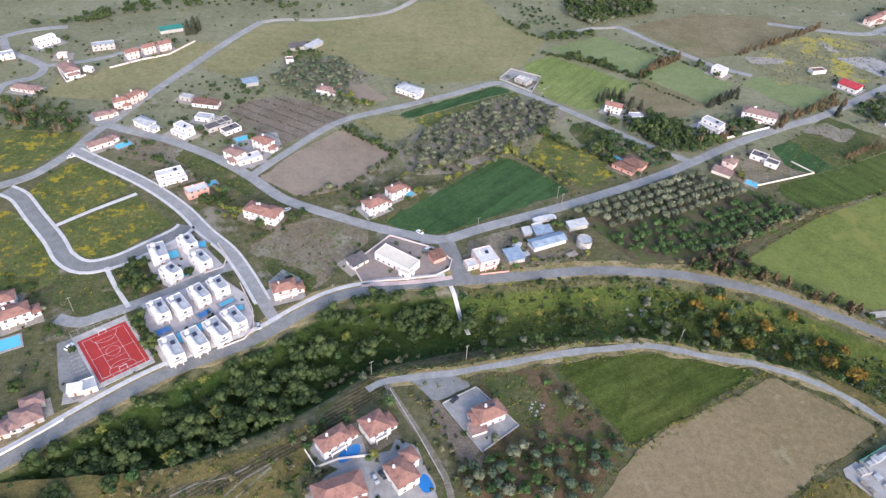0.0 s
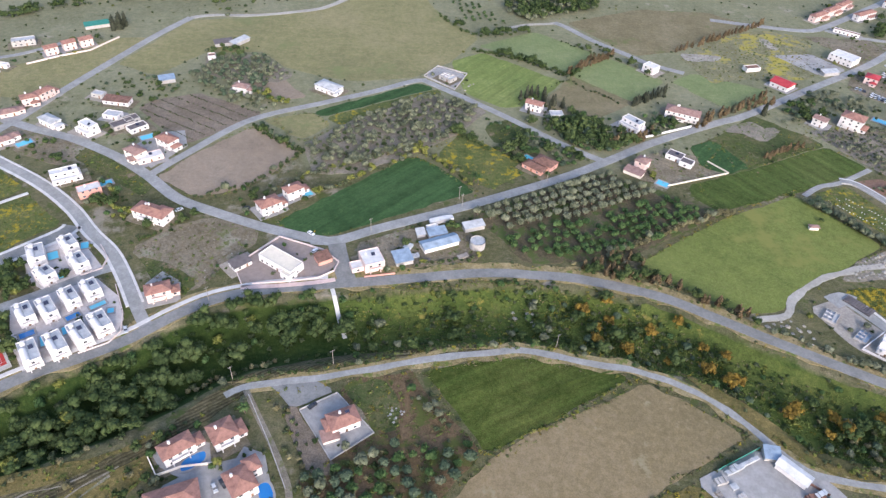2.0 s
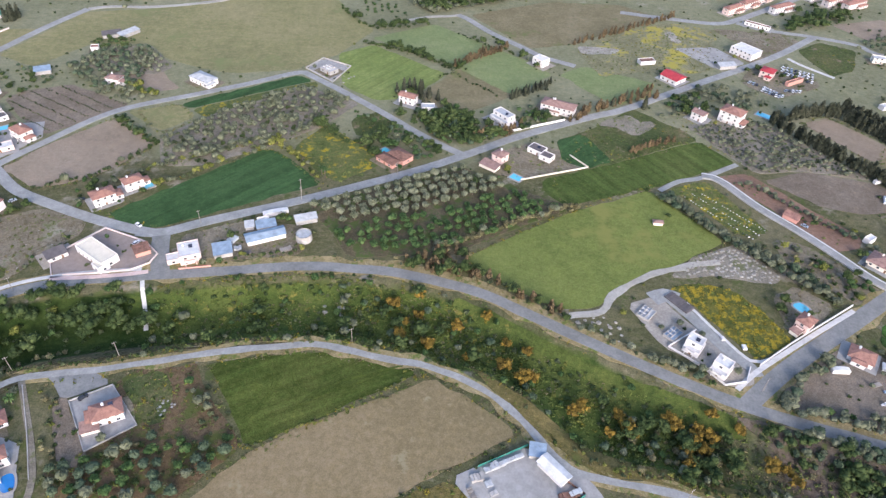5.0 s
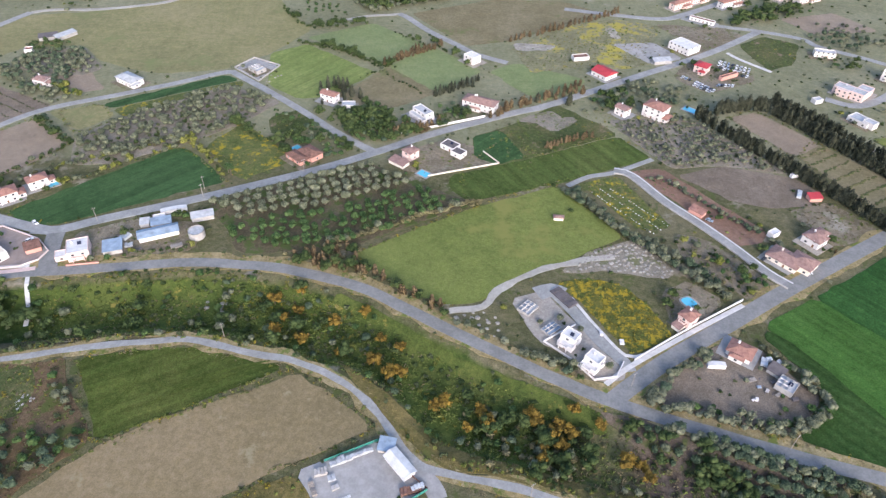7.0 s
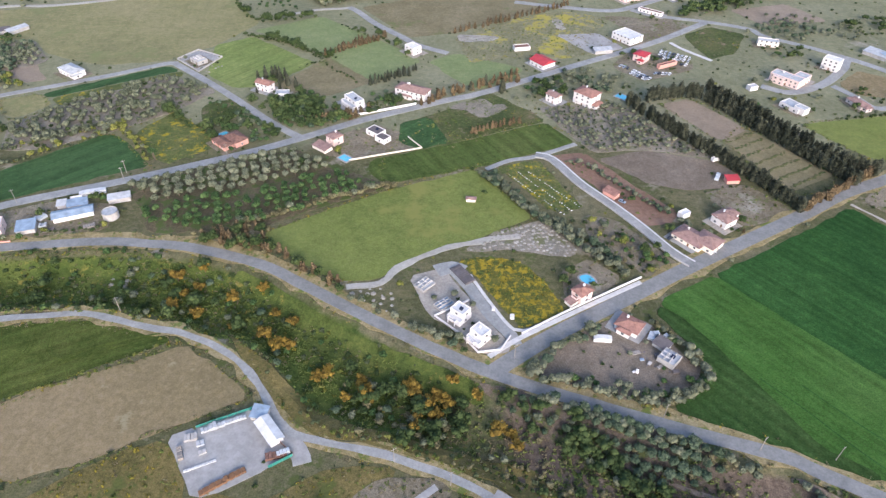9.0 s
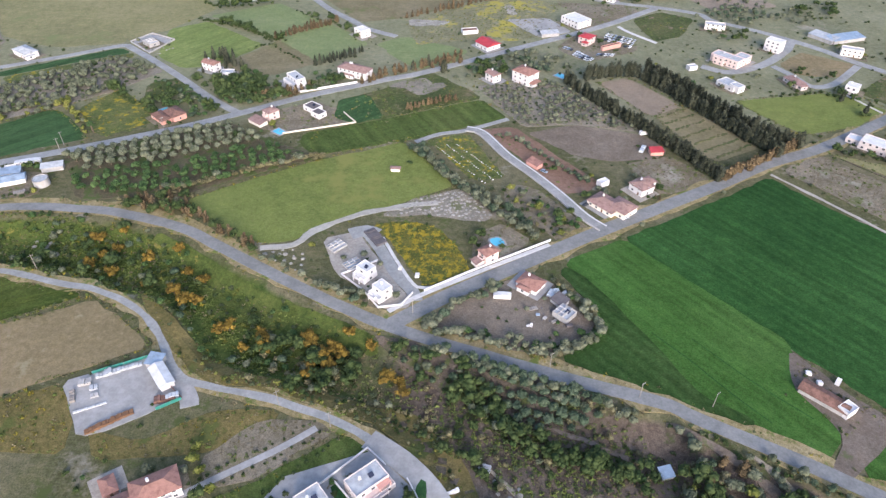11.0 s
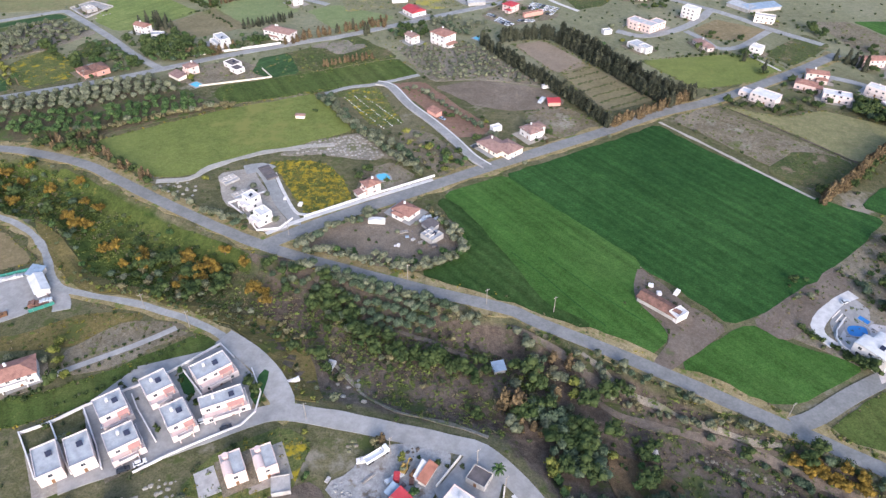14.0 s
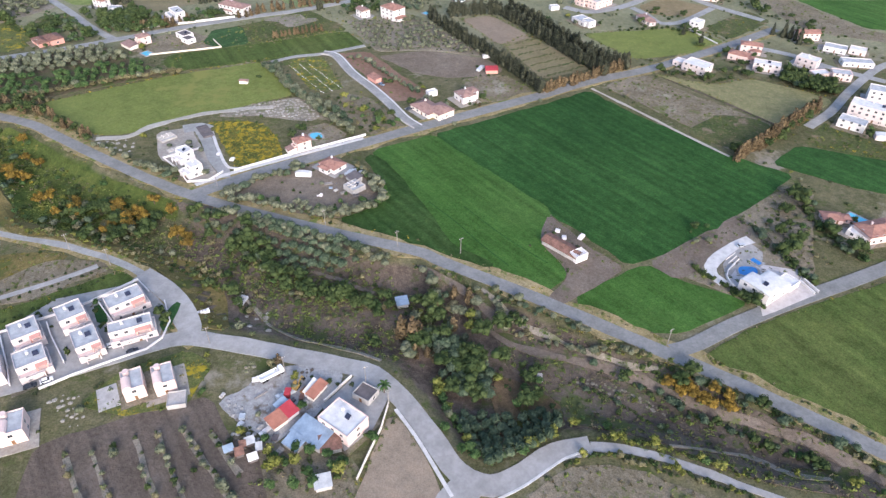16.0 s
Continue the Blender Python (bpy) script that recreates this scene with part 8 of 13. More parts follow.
house(329.4, 181.8, -0.830, 6.4, 5.3, 1, "shed", CONCRETE, ROOF_DARK, "dark lean-to shed in the farmyard", category='shed', name='shed', storey=2.06)
house(303.8, 183.1, -0.051, 7.9, 2.3, 1, "vault", WHITE, ROOF_WHITE, "white caravan parked in the farmyard", category='shed', name='caravan', storey=1.98)
house(297.2, 210.9, -0.896, 6.4, 7.6, 2, "hip", PINK, TILE, "pink villa with a terracotta roof and a curved pool", extras='t', balcony=True)
house(293.9, 207.5, -0.970, 4.2, 4.6, 1, "shed", CREAM, TILE_BROWN, "tiled garden porch beside the yard", category='shed', name='shed', storey=2.06)
pool(307.1, 223.8, -0.921, 7, 6, WATER, "turquoise curved pool with a white surround", True)
house(238.4, 195.2, -0.693, 7.7, 8.4, 2, "flat", WHITE, ROOF_WHITE, "new white villa with a solar panel on a building site", set_back=2.5, extras='s', balcony=True, group='new white villas')
house(247, 182.8, -0.776, 7.6, 8.4, 2, "flat", WHITE, ROOF_WHITE, "new white villa behind a curved boundary wall", set_back=2.5, extras='t', balcony=True, group='new white villas')
house(222.3, 216.5, -0.742, 6.5, 8.4, 0.25, "flat", CONCRETE, ROOF_GREY, "concrete house foundation on a building site", category='shed', name='foundation', storey=3.44, extras='w')
house(232.1, 203.8, -0.876, 5.5, 8.4, 0.25, "flat", CONCRETE, ROOF_BLUE, "concrete house foundation with blue membrane", category='shed', name='foundation', storey=3.44, extras='w')
house(356.6, 258.2, -0.842, 16.4, 11.4, 1, "hip", CREAM, TILE_BROWN, "large low villa with weathered tile roofs", wing=(10, 22, 3.2, 14.4, 1.35), storey=2.84, extras='c')
house(381.8, 273.1, -0.969, 9.7, 9.1, 1.6, "hip", WHITE, TILE_BROWN, "white villa with a brown roof", wing=(2, 8, 7.2, 12.0, 2), storey=2.75, extras='c')
house(366.5, 273.6, 0.546, 6.0, 3.8, 1, "flat", WHITE, ROOF_WHITE, "small white garden hut", category='shed', name='shed')
house(326.9, 296.9, -0.827, 8.4, 4.6, 1, "shed", SALMON, TILE, "salmon hut with a tiled roof on a bare plot", category='shed', name='shed', storey=2.41)
house(401.8, 308.7, 0.105, 7.6, 4.6, 1, "shed", SALMON, ROOF_RED, "red hut beside the windbreak", category='shed', name='shed', storey=2.41)
house(248.6, 286, -0.078, 5.1, 2.3, 1, "hip", CREAM, TILE_BROWN, "small stone well house alone in the meadow", category='shed', name='shed', storey=2.06)
house(42, 458.4, -0.725, 11.0, 8.0, 1, "flat", CONCRETE, ROOF_GREY, "unfinished grey house with bare concrete walls", storey=2.6, extras="w")
# southern houses
house(-68.2, 135.5, 0.649, 11.9, 6.8, 2, "hip", WHITE, TILE, "white villa with a long terracotta roof and kidney pool", extras='t', balcony=True, wing=(11.3, 15.5, 1.1, 5.8, 1))
house(-51.3, 142.1, 0.585, 9.2, 9.1, 2, "hip", WHITE, TILE, "white villa with arches and a terracotta roof", extras='c', balcony=True, wing=(8.6, 12.8, 1.1, 7.7, 1))
house(-40.1, 120.8, 0.579, 9.0, 10.6, 2, "hip", WHITE, TILE, "white villa with an L-shaped terracotta roof", extras='t', wing=(8, 13, 6.4, 12.0, 2))
house(-68.1, 113.3, 0.363, 17.8, 9.1, 2, "hip", WHITE, TILE, "white villa with a terracotta roof by the courtyard", wing=(8.9, 17.4, -2.6, 1.5, 1))
pool(-59.3, 138.4, 0.649, 10, 5, WATER_DEEP, "blue kidney-shaped pool in a paved court", True)
pool(-30.5, 125.7, 0.579, 5, 8, WATER_DEEP, "blue kidney-shaped pool in a paved court", True)
house(-8.1, 149.1, 0.436, 11.4, 7.6, 1.7, "hip", WHITE, TILE, "white house with terracotta roofs in a paved walled yard", wing=(-2, 6, 1.6, 7.2, 1.2), storey=2.75, extras='ts')
house(-11.5, 145.4, 0.361, 6.5, 4.6, 1, "shed", CREAM, TILE_BROWN, "tiled carport beside the house", category='shed', name='shed', storey=2.15)
house(181.6, 75.9, 0.508, 15.2, 9.1, 1.8, "hip", WHITE, TILE, "white villa with bright terracotta roofs", wing=(-9, 2, 1.6, 8.0, 1), storey=2.75, extras='t', balcony=True)
house(169.1, 80.7, 0.625, 4.4, 6.8, 1, "hip", SALMON, TILE, "tiled garage beside the villa", storey=2.41)
house(164.6, 135.6, -0.883, 12.3, 5.3, 1, "gable", WHITE, ROOF_WHITE, "long white shed in the storage yard", category='shed', name='shed', storey=2.75)
house(161.7, 138.6, -0.184, 6.0, 5.3, 1, "shed", CONCRETE, ROOF_BLUE, "blue-roofed shed in the storage yard", category='shed', name='shed', storey=2.41)
house(256.1, 79.0, 0.703, 14.1, 10.4, 2, "flat", BLUSH, ROOF_GREY, "white cubic house with a grey flat roof terrace", extras='tsa', balcony=True, set_back=2.4, name='house', storey=2.67, group='white cubic houses')
house(260.7, 65.9, 0.467, 15.9, 8.1, 2, "flat", BLUSH, ROOF_GREY, "white cubic house with a grey flat roof terrace", extras='tsa', balcony=True, set_back=2.4, name='house', storey=2.67, group='white cubic houses')
house(240.8, 71.3, 0.693, 9.9, 11.6, 2, "flat", BLUSH, ROOF_GREY, "white cubic house with a grey flat roof terrace", extras='tsa', balcony=True, set_back=2.4, name='house', storey=2.67, group='white cubic houses')
house(252.6, 58.3, 0.643, 8.9, 12.7, 2, "flat", BLUSH, ROOF_GREY, "white cubic house with a grey flat roof terrace", extras='tsa', balcony=True, set_back=2.4, name='house', storey=2.67, group='white cubic houses')
house(228.3, 61.3, 0.672, 10.1, 12.0, 2, "flat", BLUSH, ROOF_GREY, "white cubic house with a grey flat roof terrace", extras='tsa', balcony=True, set_back=2.4, name='house', storey=2.67, group='white cubic houses')
house(236.6, 48.3, 0.643, 10.6, 11.3, 2, "flat", BLUSH, ROOF_GREY, "white cubic house with a grey flat roof terrace", extras='tsa', balcony=True, set_back=2.4, name='house', storey=2.67, group='white cubic houses')
house(225.2, 44.6, 0.600, 7.6, 12.5, 2, "flat", BLUSH, ROOF_GREY, "white narrow house with a grey flat roof", extras='s', name='house', storey=2.67, group='white cubic houses')
house(216.6, 40.4, 0.600, 7.6, 12.5, 2, "flat", BLUSH, ROOF_GREY, "white narrow house with a grey flat roof", extras='s', name='house', storey=2.67, group='white cubic houses')
house(275.1, 42.2, 0.477, 6.8, 9.1, 2, "flat", PINK, ROOF_GREY, "unfinished pink house with a grey roof and stair tower", extras="b", group='unfinished pink houses')
house(284.5, 44.9, 0.470, 6.8, 9.1, 2, "flat", PINK, ROOF_GREY, "unfinished pink house with a grey roof and stair tower", extras="b", group='unfinished pink houses')
house(242.8, 23.3, 0.430, 7.9, 9.1, 2, "flat", PINK, ROOF_GREY, "unfinished pink house with a grey roof and stair tower", extras="b", group='unfinished pink houses')
house(289.7, 39.7, 0.237, 6.0, 6.1, 0.6, "flat", CONCRETE, CONCRETE, "roofless concrete store beside the yard", category='shed', name='shed')
house(341.1, 34.8, -0.614, 12.8, 9.9, 1.9, "flat", PINK, ROOF_WHITE, "pink flat-roofed house with roof tanks by the gravel road", extras='ts', storey=2.75)
house(332.8, 31.6, -0.588, 11.9, 6.8, 1, "shed", CONCRETE, ROOF_BLUE, "blue-white sheet-roofed workshop beside the yard", category='shed', name='shed', storey=2.58)
house(343.8, 24.1, 0.296, 6.2, 5.3, 1, "shed", CONCRETE, ROOF_RUST, "rusty sheet-roofed lean-to beside the yard", category='shed', name='shed', storey=2.24)
house(327.162, 32.2138, 0.839, 5.2, 4.6, 1, "shed", CREAM, ROOF_ORANGE, "storage shed with a faded orange sheet roof", category="shed", name="shed", storey=2.2)
house(330.359, 36.0185, 0.871, 5.0, 4.6, 1, "shed", WHITE, ROOF_RED, "storage shed with a red sheet roof", category="shed", name="shed", storey=2.2)
house(327.491, 39.7938, 0.996, 4.0, 2.6, 1, "shed", CONCRETE, ROOF_BLUE, "blue-grey lean-to behind the red shed", category="shed", name="shed", storey=1.9)
house(337.543, 44.7675, 1.083, 7.5, 2.7, 1, "shed", CREAM, ROOF_ORANGE, "long shed with a faded red roof", category="shed", name="shed", storey=2.0)
house(335.537, 46.4396, 1.172, 6.2, 1.6, 1, "shed", WHITE, ROOF_WHITE, "long white-roofed lean-to beside the stable", category="shed", name="shed", storey=1.9)
house(331.039, 27.3034, -0.568, 5.6, 4.5, 1, "shed", CONCRETE, ROOF_BLUE, "grey-blue sheet-roofed lean-to of the workshop", category="shed", name="shed", storey=2.0)
house(350.352, 47.0007, -0.523, 6.8, 6.0, 1, "flat", CONCRETE, ROOF_DARK, "dark flat-roofed carport beside the road", category="carport", name="carport", storey=2.3)
house(319.8, 26.3, 0.460, 2.4, 1.8, 1, "shed", ROOF_DARK, ROOF_GREY, "small grey-roofed chicken shed", category="shed", name="shed", storey=1.7)
house(313.8, 23.3, 0.490, 2.5, 1.5, 1, "shed", ROOF_DARK, ROOF_BLUE, "small blue-grey-roofed chicken shed", category="shed", name="shed", storey=1.7)
house(317.6, 22.2, 0.430, 2.2, 2.0, 1, "shed", ROOF_DARK, ROOF_RUST, "small rusty-roofed chicken shed", category="shed", name="shed", storey=1.7)
house(322.1, 20.6, 0.460, 2.4, 1.5, 1, "shed", ROOF_DARK, ROOF_WHITE, "small white-roofed chicken shed", category="shed", name="shed", storey=1.7)
house(323.4, 24.6, 0.250, 1.4, 1.8, 1, "shed", ROOF_DARK, ROOF_GREY, "small grey-roofed chicken shed", category="shed", name="shed", storey=1.7)
house(318.0, 25.5, 0.280, 1.5, 1.3, 1, "shed", ROOF_DARK, ROOF_RUST, "small rusty-roofed chicken shed", category="shed", name="shed", storey=1.7)
house(344.2, 11.5, 0.302, 4.7, 3.8, 1, "shed", CONCRETE, ROOF_GREY, "grey sheet-roofed hut among fruit trees", category='shed', name='shed', storey=2.06)
house(361.6, 96.3, 0.278, 4.4, 3.8, 1, "shed", CONCRETE, ROOF_BLUE, "small metal hut in the scrub", category='shed', name='shed', storey=2.06)
# garden walls
garden_wall([(-22.8, 161.6), (-8.3, 170.1), (7.7, 150.9), (-8.2, 138.8)], 0.9, CONCRETE, "low grey-brown boundary wall round the paved yard", closed=True, thick=0.22)
garden_wall([(-54.5, 234.6), (-37.8, 236.6), (-23.7, 239.4), (-16.4, 244.6), (-14.6, 251.6), (-23.1, 260.4), (-47, 270.6), (-65.8, 247), (-60, 234.5)], 1.1, PALE_PINK, "pale pink wall round the hall forecourt")
garden_wall([(272.3, 186.9), (292.5, 200.3), (310.7, 211.6), (333.9, 225.7)], 1.2, WHITE, "long white roadside wall")
garden_wall([(30.9, 461.7), (41.9, 479), (63.8, 467.1), (53.1, 441.3)], 1.1, CONCRETE, "grey block wall round the unfinished house", closed=True, thick=0.2)
garden_wall([(178, 326), (221.6, 341.5), (212.3, 354.3)], 1.0, ROOF_CREAM, "cream boundary wall of the bare garden")
garden_wall([(149.1, 369.3), (186, 385), (215.5, 398)], 1.5, WHITE, "white roadside garden wall")
garden_wall([(-255.1, 458.8), (-237.4, 473.5), (-219.8, 484.9), (-206.9, 510.2)], 1.2, PALE_PINK, "pink boundary wall below the hillside houses")
garden_wall([(-288, 450.8), (-276.7, 434.7), (-267.7, 445.9)], 1.2, WHITE, "white terrace wall of rendered masonry")
garden_wall([(199.2, 60.2), (207.6, 64.9), (216.2, 72.1), (232.4, 82.4), (241.5, 89.1), (255.5, 103.2), (262.6, 96.5)], 1.2, WHITE, "white boundary wall behind the cubic houses", thick=0.2)
garden_wall([(243.2, 46.8), (251.9, 53.3), (262.9, 60.2), (273, 66), (276.7, 71.8), (276.6, 80.5), (270.7, 91.2)], 1.0, WHITE, "white curved boundary wall along the gravel road")
garden_wall([(355.8, 16.2), (358.6, 26.2), (361.3, 34.8), (362.8, 45.1)], 1.2, CREAM, "cream wall beside the ploughed field")
garden_wall([(341.2, 45), (348.7, 56.1)], 1.2, CREAM, "cream wall of the pink house yard")
garden_wall([(232.8, 196.8), (244, 186.3), (252.2, 175.3), (262.2, 177.1), (267, 185.2)], 1.2, WHITE, "white curved boundary wall of the building site")
garden_wall([(232.8, 196.8), (248.7, 207.1)], 1.2, WHITE, "white plot wall of rendered masonry")
garden_wall([(-76.1, 139.5), (-71.1, 132.2), (-63, 135.8), (-51.3, 137.4)], 1.3, CREAM, "cream courtyard wall of rendered masonry")
garden_wall([(-44.5, 169.1), (-32.9, 147), (-23.6, 127.3)], 0.6, CONCRETE, "low concrete wall beside the lane", thick=0.2)
garden_wall([(-187.7, 137.8), (-178.9, 145.8), (-171, 153.5)], 1.0, CREAM, "cream roadside wall of rendered masonry")
garden_wall([(-0.8, 240.7), (13.9, 243.5)], 1.0, SALMON, "salmon roadside wall of rendered masonry")
garden_wall([(554.2, 392.1), (566.7, 367.2)], 0.8, WHITE, "pale field boundary wall")
garden_wall([(245.6, 89.2), (253.7, 80.6), (256, 78.2)], 1.4, WHITE, "white dividing wall between house yards")
garden_wall([(231.1, 77.4), (235.2, 71.6), (246.4, 58.5)], 1.4, WHITE, "white dividing wall between house yards")
garden_wall([(216.9, 70.5), (227.7, 55.8), (232.7, 47.8)], 1.4, WHITE, "white dividing wall between house yards")
garden_wall([(207.6, 64.9), (220.2, 49.4), (223.7, 45.6)], 1.4, WHITE, "white dividing wall between house yards")
garden_wall([(199.2, 60.2), (208.5, 49), (213, 43.3)], 1.4, WHITE, "white dividing wall between house yards")
garden_wall([(-120, 190.1), (-109.5, 196.2), (-106.5, 203), (-109.2, 214.4), (-118.3, 232.2)], 1.0, PALE_PINK, "pale pink boundary wall round the villas", thick=0.22)
garden_wall([(-136.8, 238.7), (-128.6, 243.9), (-128.5, 251.6), (-135.1, 261.2)], 1.0, PALE_PINK, "pale pink boundary wall of the upper villas", thick=0.22)
sports_court(-163.3, 171.4, 0.663, 20.8, 28.2)

# ---- trees and scrub ----
# the wooded ravine
thicket("woodland", {'wild_tree': 6, 'citrus_tree': 1, 'green_shrub': 3, 'shrub': 1.5, 'mimosa_tree': 0.6}, open_ground(spots_in([(-189.1, 123.8), (-166.4, 145.8), (-138.8, 167.2), (-110.6, 185.4), (-93, 197), (-69.6, 216.8), (-43.2, 224.9), (-15.6, 230.5), (-6, 227.5), (-6.6, 207.8), (-35, 202.8), (-57.6, 192.4), (-70.6, 171.9), (-87.1, 156.2), (-106.9, 144.5), (-124.9, 132.4), (-150.1, 118.1), (-173.4, 106.2)], 5.2, 0.5, 0.0, 0.92, None)), "dense dark green trees filling the ravine", "woodland", (0.8, 1.5))
thicket("woodland", {'green_shrub': 4, 'shrub': 2, 'wild_tree': 0.5}, open_ground(spots_in([(-6.6, 207.8), (-35, 202.8), (-57.6, 192.4), (-70.6, 171.9), (-87.1, 156.2), (-90.3, 148.3), (-73.8, 157.6), (-56.7, 176.5), (-42.5, 184.4), (-7.2, 191.8)], 5.0, 0.5, 0.0, 0.5, None)), "low bushes on the grassy ravine floor", "woodland", (0.5, 1.0))
thicket("woodland", {'wild_tree': 1.1, 'citrus_tree': 0.8, 'green_shrub': 4, 'shrub': 2.5, 'olive_tree': 0.6, 'yellow_shrub': 0.8}, open_ground(spots_in([(-12.8, 228.4), (15.3, 233.9), (58.8, 240.2), (92.7, 236.4), (120.4, 228.5), (143.8, 214.8), (155.2, 200.9), (127.6, 187), (110.1, 191.5), (77.1, 195.7), (41.9, 194.2), (15.1, 191), (-0.5, 184.4)], 4.2, 0.5, 0.0, 0.55, None)), "mixed green scrub and small trees in the ravine", "woodland", (0.55, 1.15))
thicket("woodland", {'wild_tree': 0.6, 'green_shrub': 4, 'shrub': 3, 'yellow_shrub': 0.8, 'citrus_tree': 1, 'dark_olive_tree': 0.6}, open_ground(spots_in([(75.1, 237.8), (116.4, 230.6), (152.4, 213.9), (178.5, 193.1), (207, 176.4), (235.6, 162.1), (244.1, 150.5), (238.7, 137.3), (207.9, 136.7), (183.1, 143.9), (169.5, 162.9), (148, 177.6), (110.5, 189.7), (93.9, 203.2)], 4.0, 0.5, 0.0, 0.55, None)), "green scrub with yellow bushes in the ravine", "woodland", (0.5, 1.15))
# groves and terraces of the eastern ravine
grove("dark_olive_tree", [(280.3, 152.6), (295.9, 146.7), (318.9, 137.4), (343.1, 130.3), (351.3, 125.6), (341.2, 120.8), (330, 115.1), (313.9, 117.3), (306.4, 126.9), (293.7, 139.6)], 4.3, 1.0, "olive grove below the main road", jitter=0.16, angle=-0.4, fill=0.93)
thicket("orchard", {'dark_olive_tree': 4, 'olive_tree': 0.6, 'wild_tree': 2, 'green_shrub': 1}, open_ground(spots_in([(257.1, 155.2), (280.3, 152.6), (293.7, 139.6), (306.4, 126.9), (307.3, 113.7), (291.8, 125.3), (272.8, 138.9)], 4.4, 0.3, 0, 0.9, None)), "dark olive trees and bushes on the slope", "woodland", (0.7, 1.05))
thicket("hedge", {'wild_tree': 4, 'citrus_tree': 1, 'green_shrub': 2}, open_ground(along([(289.2, 135.7), (296.2, 128.2), (307.3, 113.7), (317.7, 106.4), (330.2, 104.3), (344.4, 101.1), (354.2, 97.9)], 2.3, 8)), "belt of dark green trees in the ravine", "hedge", (0.65, 1.15))
thicket("woodland", {'green_shrub': 3, 'shrub': 4, 'reed_bush': 3, 'wild_tree': 0.5}, open_ground(spots_in([(260.2, 127.1), (273.5, 130.3), (291.9, 119.8), (307.2, 109.8), (317.5, 102.7), (349.9, 96.6), (347.7, 82.8), (302.6, 79.1), (288.3, 101.8)], 4, 0.5, 0, 0.3, None)), "scrub on a brown stony slope", "woodland", (0.4, 0.85))
thicket("woodland", {'olive_tree': 4, 'dark_olive_tree': 1.5, 'wild_tree': 0.8, 'mimosa_tree': 0.8, 'reed_bush': 3, 'russet_tree': 1.4}, open_ground(spots_in([(369.5, 106.2), (376.6, 116.1), (388, 103.8), (398.8, 92.1), (405.5, 84.6), (390.8, 81.8), (379.5, 70), (368, 66), (364.4, 88.1)], 4.3, 0.5, 0, 0.85, None)), "mixed trees crowding the ravine", "woodland", (0.75, 1.35))
thicket("hedge", {'olive_tree': 3, 'shrub': 2, 'green_shrub': 2, 'wild_tree': 0.5}, open_ground(along([(367.8, 114.6), (374.2, 114.2), (380.4, 112), (390.2, 105.7), (397.4, 97.9), (404.6, 91.4), (411.7, 87)], 1.7, 4.5)), "dense dark bushes along the bank", "hedge", (0.5, 0.9))
thicket("hedge", {'olive_tree': 3, 'shrub': 2, 'green_shrub': 3, 'dark_olive_tree': 2}, open_ground(along([(401.4, 98.6), (410.1, 93.3), (418.6, 90.1), (426.9, 85.9), (434.8, 81.4)], 1.7, 3)), "dense dark bushes along the bank", "hedge", (0.45, 0.8))
thicket("hedge", {'olive_tree': 3, 'shrub': 2, 'reed_bush': 2}, open_ground(along([(403.4, 86.2), (414, 81.8), (426.3, 77), (436.3, 74), (446, 71.3), (454.8, 70.1)], 1.5, 4)), "grey-green bushes along a terrace edge", "hedge", (0.5, 0.95))
thicket("hedge", {'green_shrub': 4, 'dark_olive_tree': 2, 'wild_tree': 0.7}, open_ground(along([(435.8, 68), (447, 61.9), (457.8, 55.7), (467.4, 46.7), (479.1, 41.1), (491.6, 34.2), (501.5, 27.8)], 1.6, 3.4)), "dark green bushes below the dirt track", "hedge", (0.45, 0.85))
thicket("hedge", {'green_shrub': 3, 'wild_tree': 2, 'dark_olive_tree': 1}, open_ground(along([(453.2, 66), (460.5, 62.6), (469.4, 59.1), (479.7, 54.2), (487.9, 49.6), (494.3, 46.3)], 1.6, 6)), "dark bushes on the bank below the road", "hedge", (0.55, 1.0))
thicket("hedge", {'shrub': 3, 'green_shrub': 2, 'dark_olive_tree': 2, 'reed_bush': 1}, open_ground(along([(493.9, 45.2), (503.5, 41), (511.3, 33.6), (516.3, 28.7), (519.6, 25)], 1.5, 5.5)), "dark bushes on the bank below the road", "hedge", (0.5, 0.95))
thicket("hedge", {'green_shrub': 3, 'dark_olive_tree': 1}, open_ground(along([(431.3, 57.6), (439.7, 53.9), (448.2, 47), (456.5, 38.9)], 1.5, 1.6)), "dark bushes in the ditch", "hedge", (0.35, 0.65))
thicket("orchard", {'dark_olive_tree': 5, 'wild_tree': 1.5}, open_ground(spots_in([(369.5, 81.9), (383.7, 81), (396.4, 70), (399.1, 54.4), (392, 48.8), (382.1, 56.3)], 3.9, 0.25, 0.5, 0.97, None)), "dark rounded trees of an orchard block", "orchard", (0.95, 1.25))
thicket("orchard", {'dark_olive_tree': 1}, open_ground(spots_in([(385.2, 47.8), (399.7, 43.6), (411.4, 46.4), (423, 46.6), (421.6, 38.2), (409.5, 28.1), (396.8, 21.5), (389.9, 30.3)], 3.8, 0.12, 0.5, 0.98, None)), "blue-green rounded olive trees in rows", "orchard", (0.9, 1.1))
thicket("woodland", {'mimosa_tree': 1, 'citrus_tree': 4, 'green_shrub': 2}, open_ground(along([(378.1, 56.1), (384.3, 41.9), (389.9, 31.9), (395, 22.4), (403.3, 28.4), (412.5, 31.6)], 3.2, 4)), "yellow-green trees along the gravel road", "trees", (0.7, 1.1))
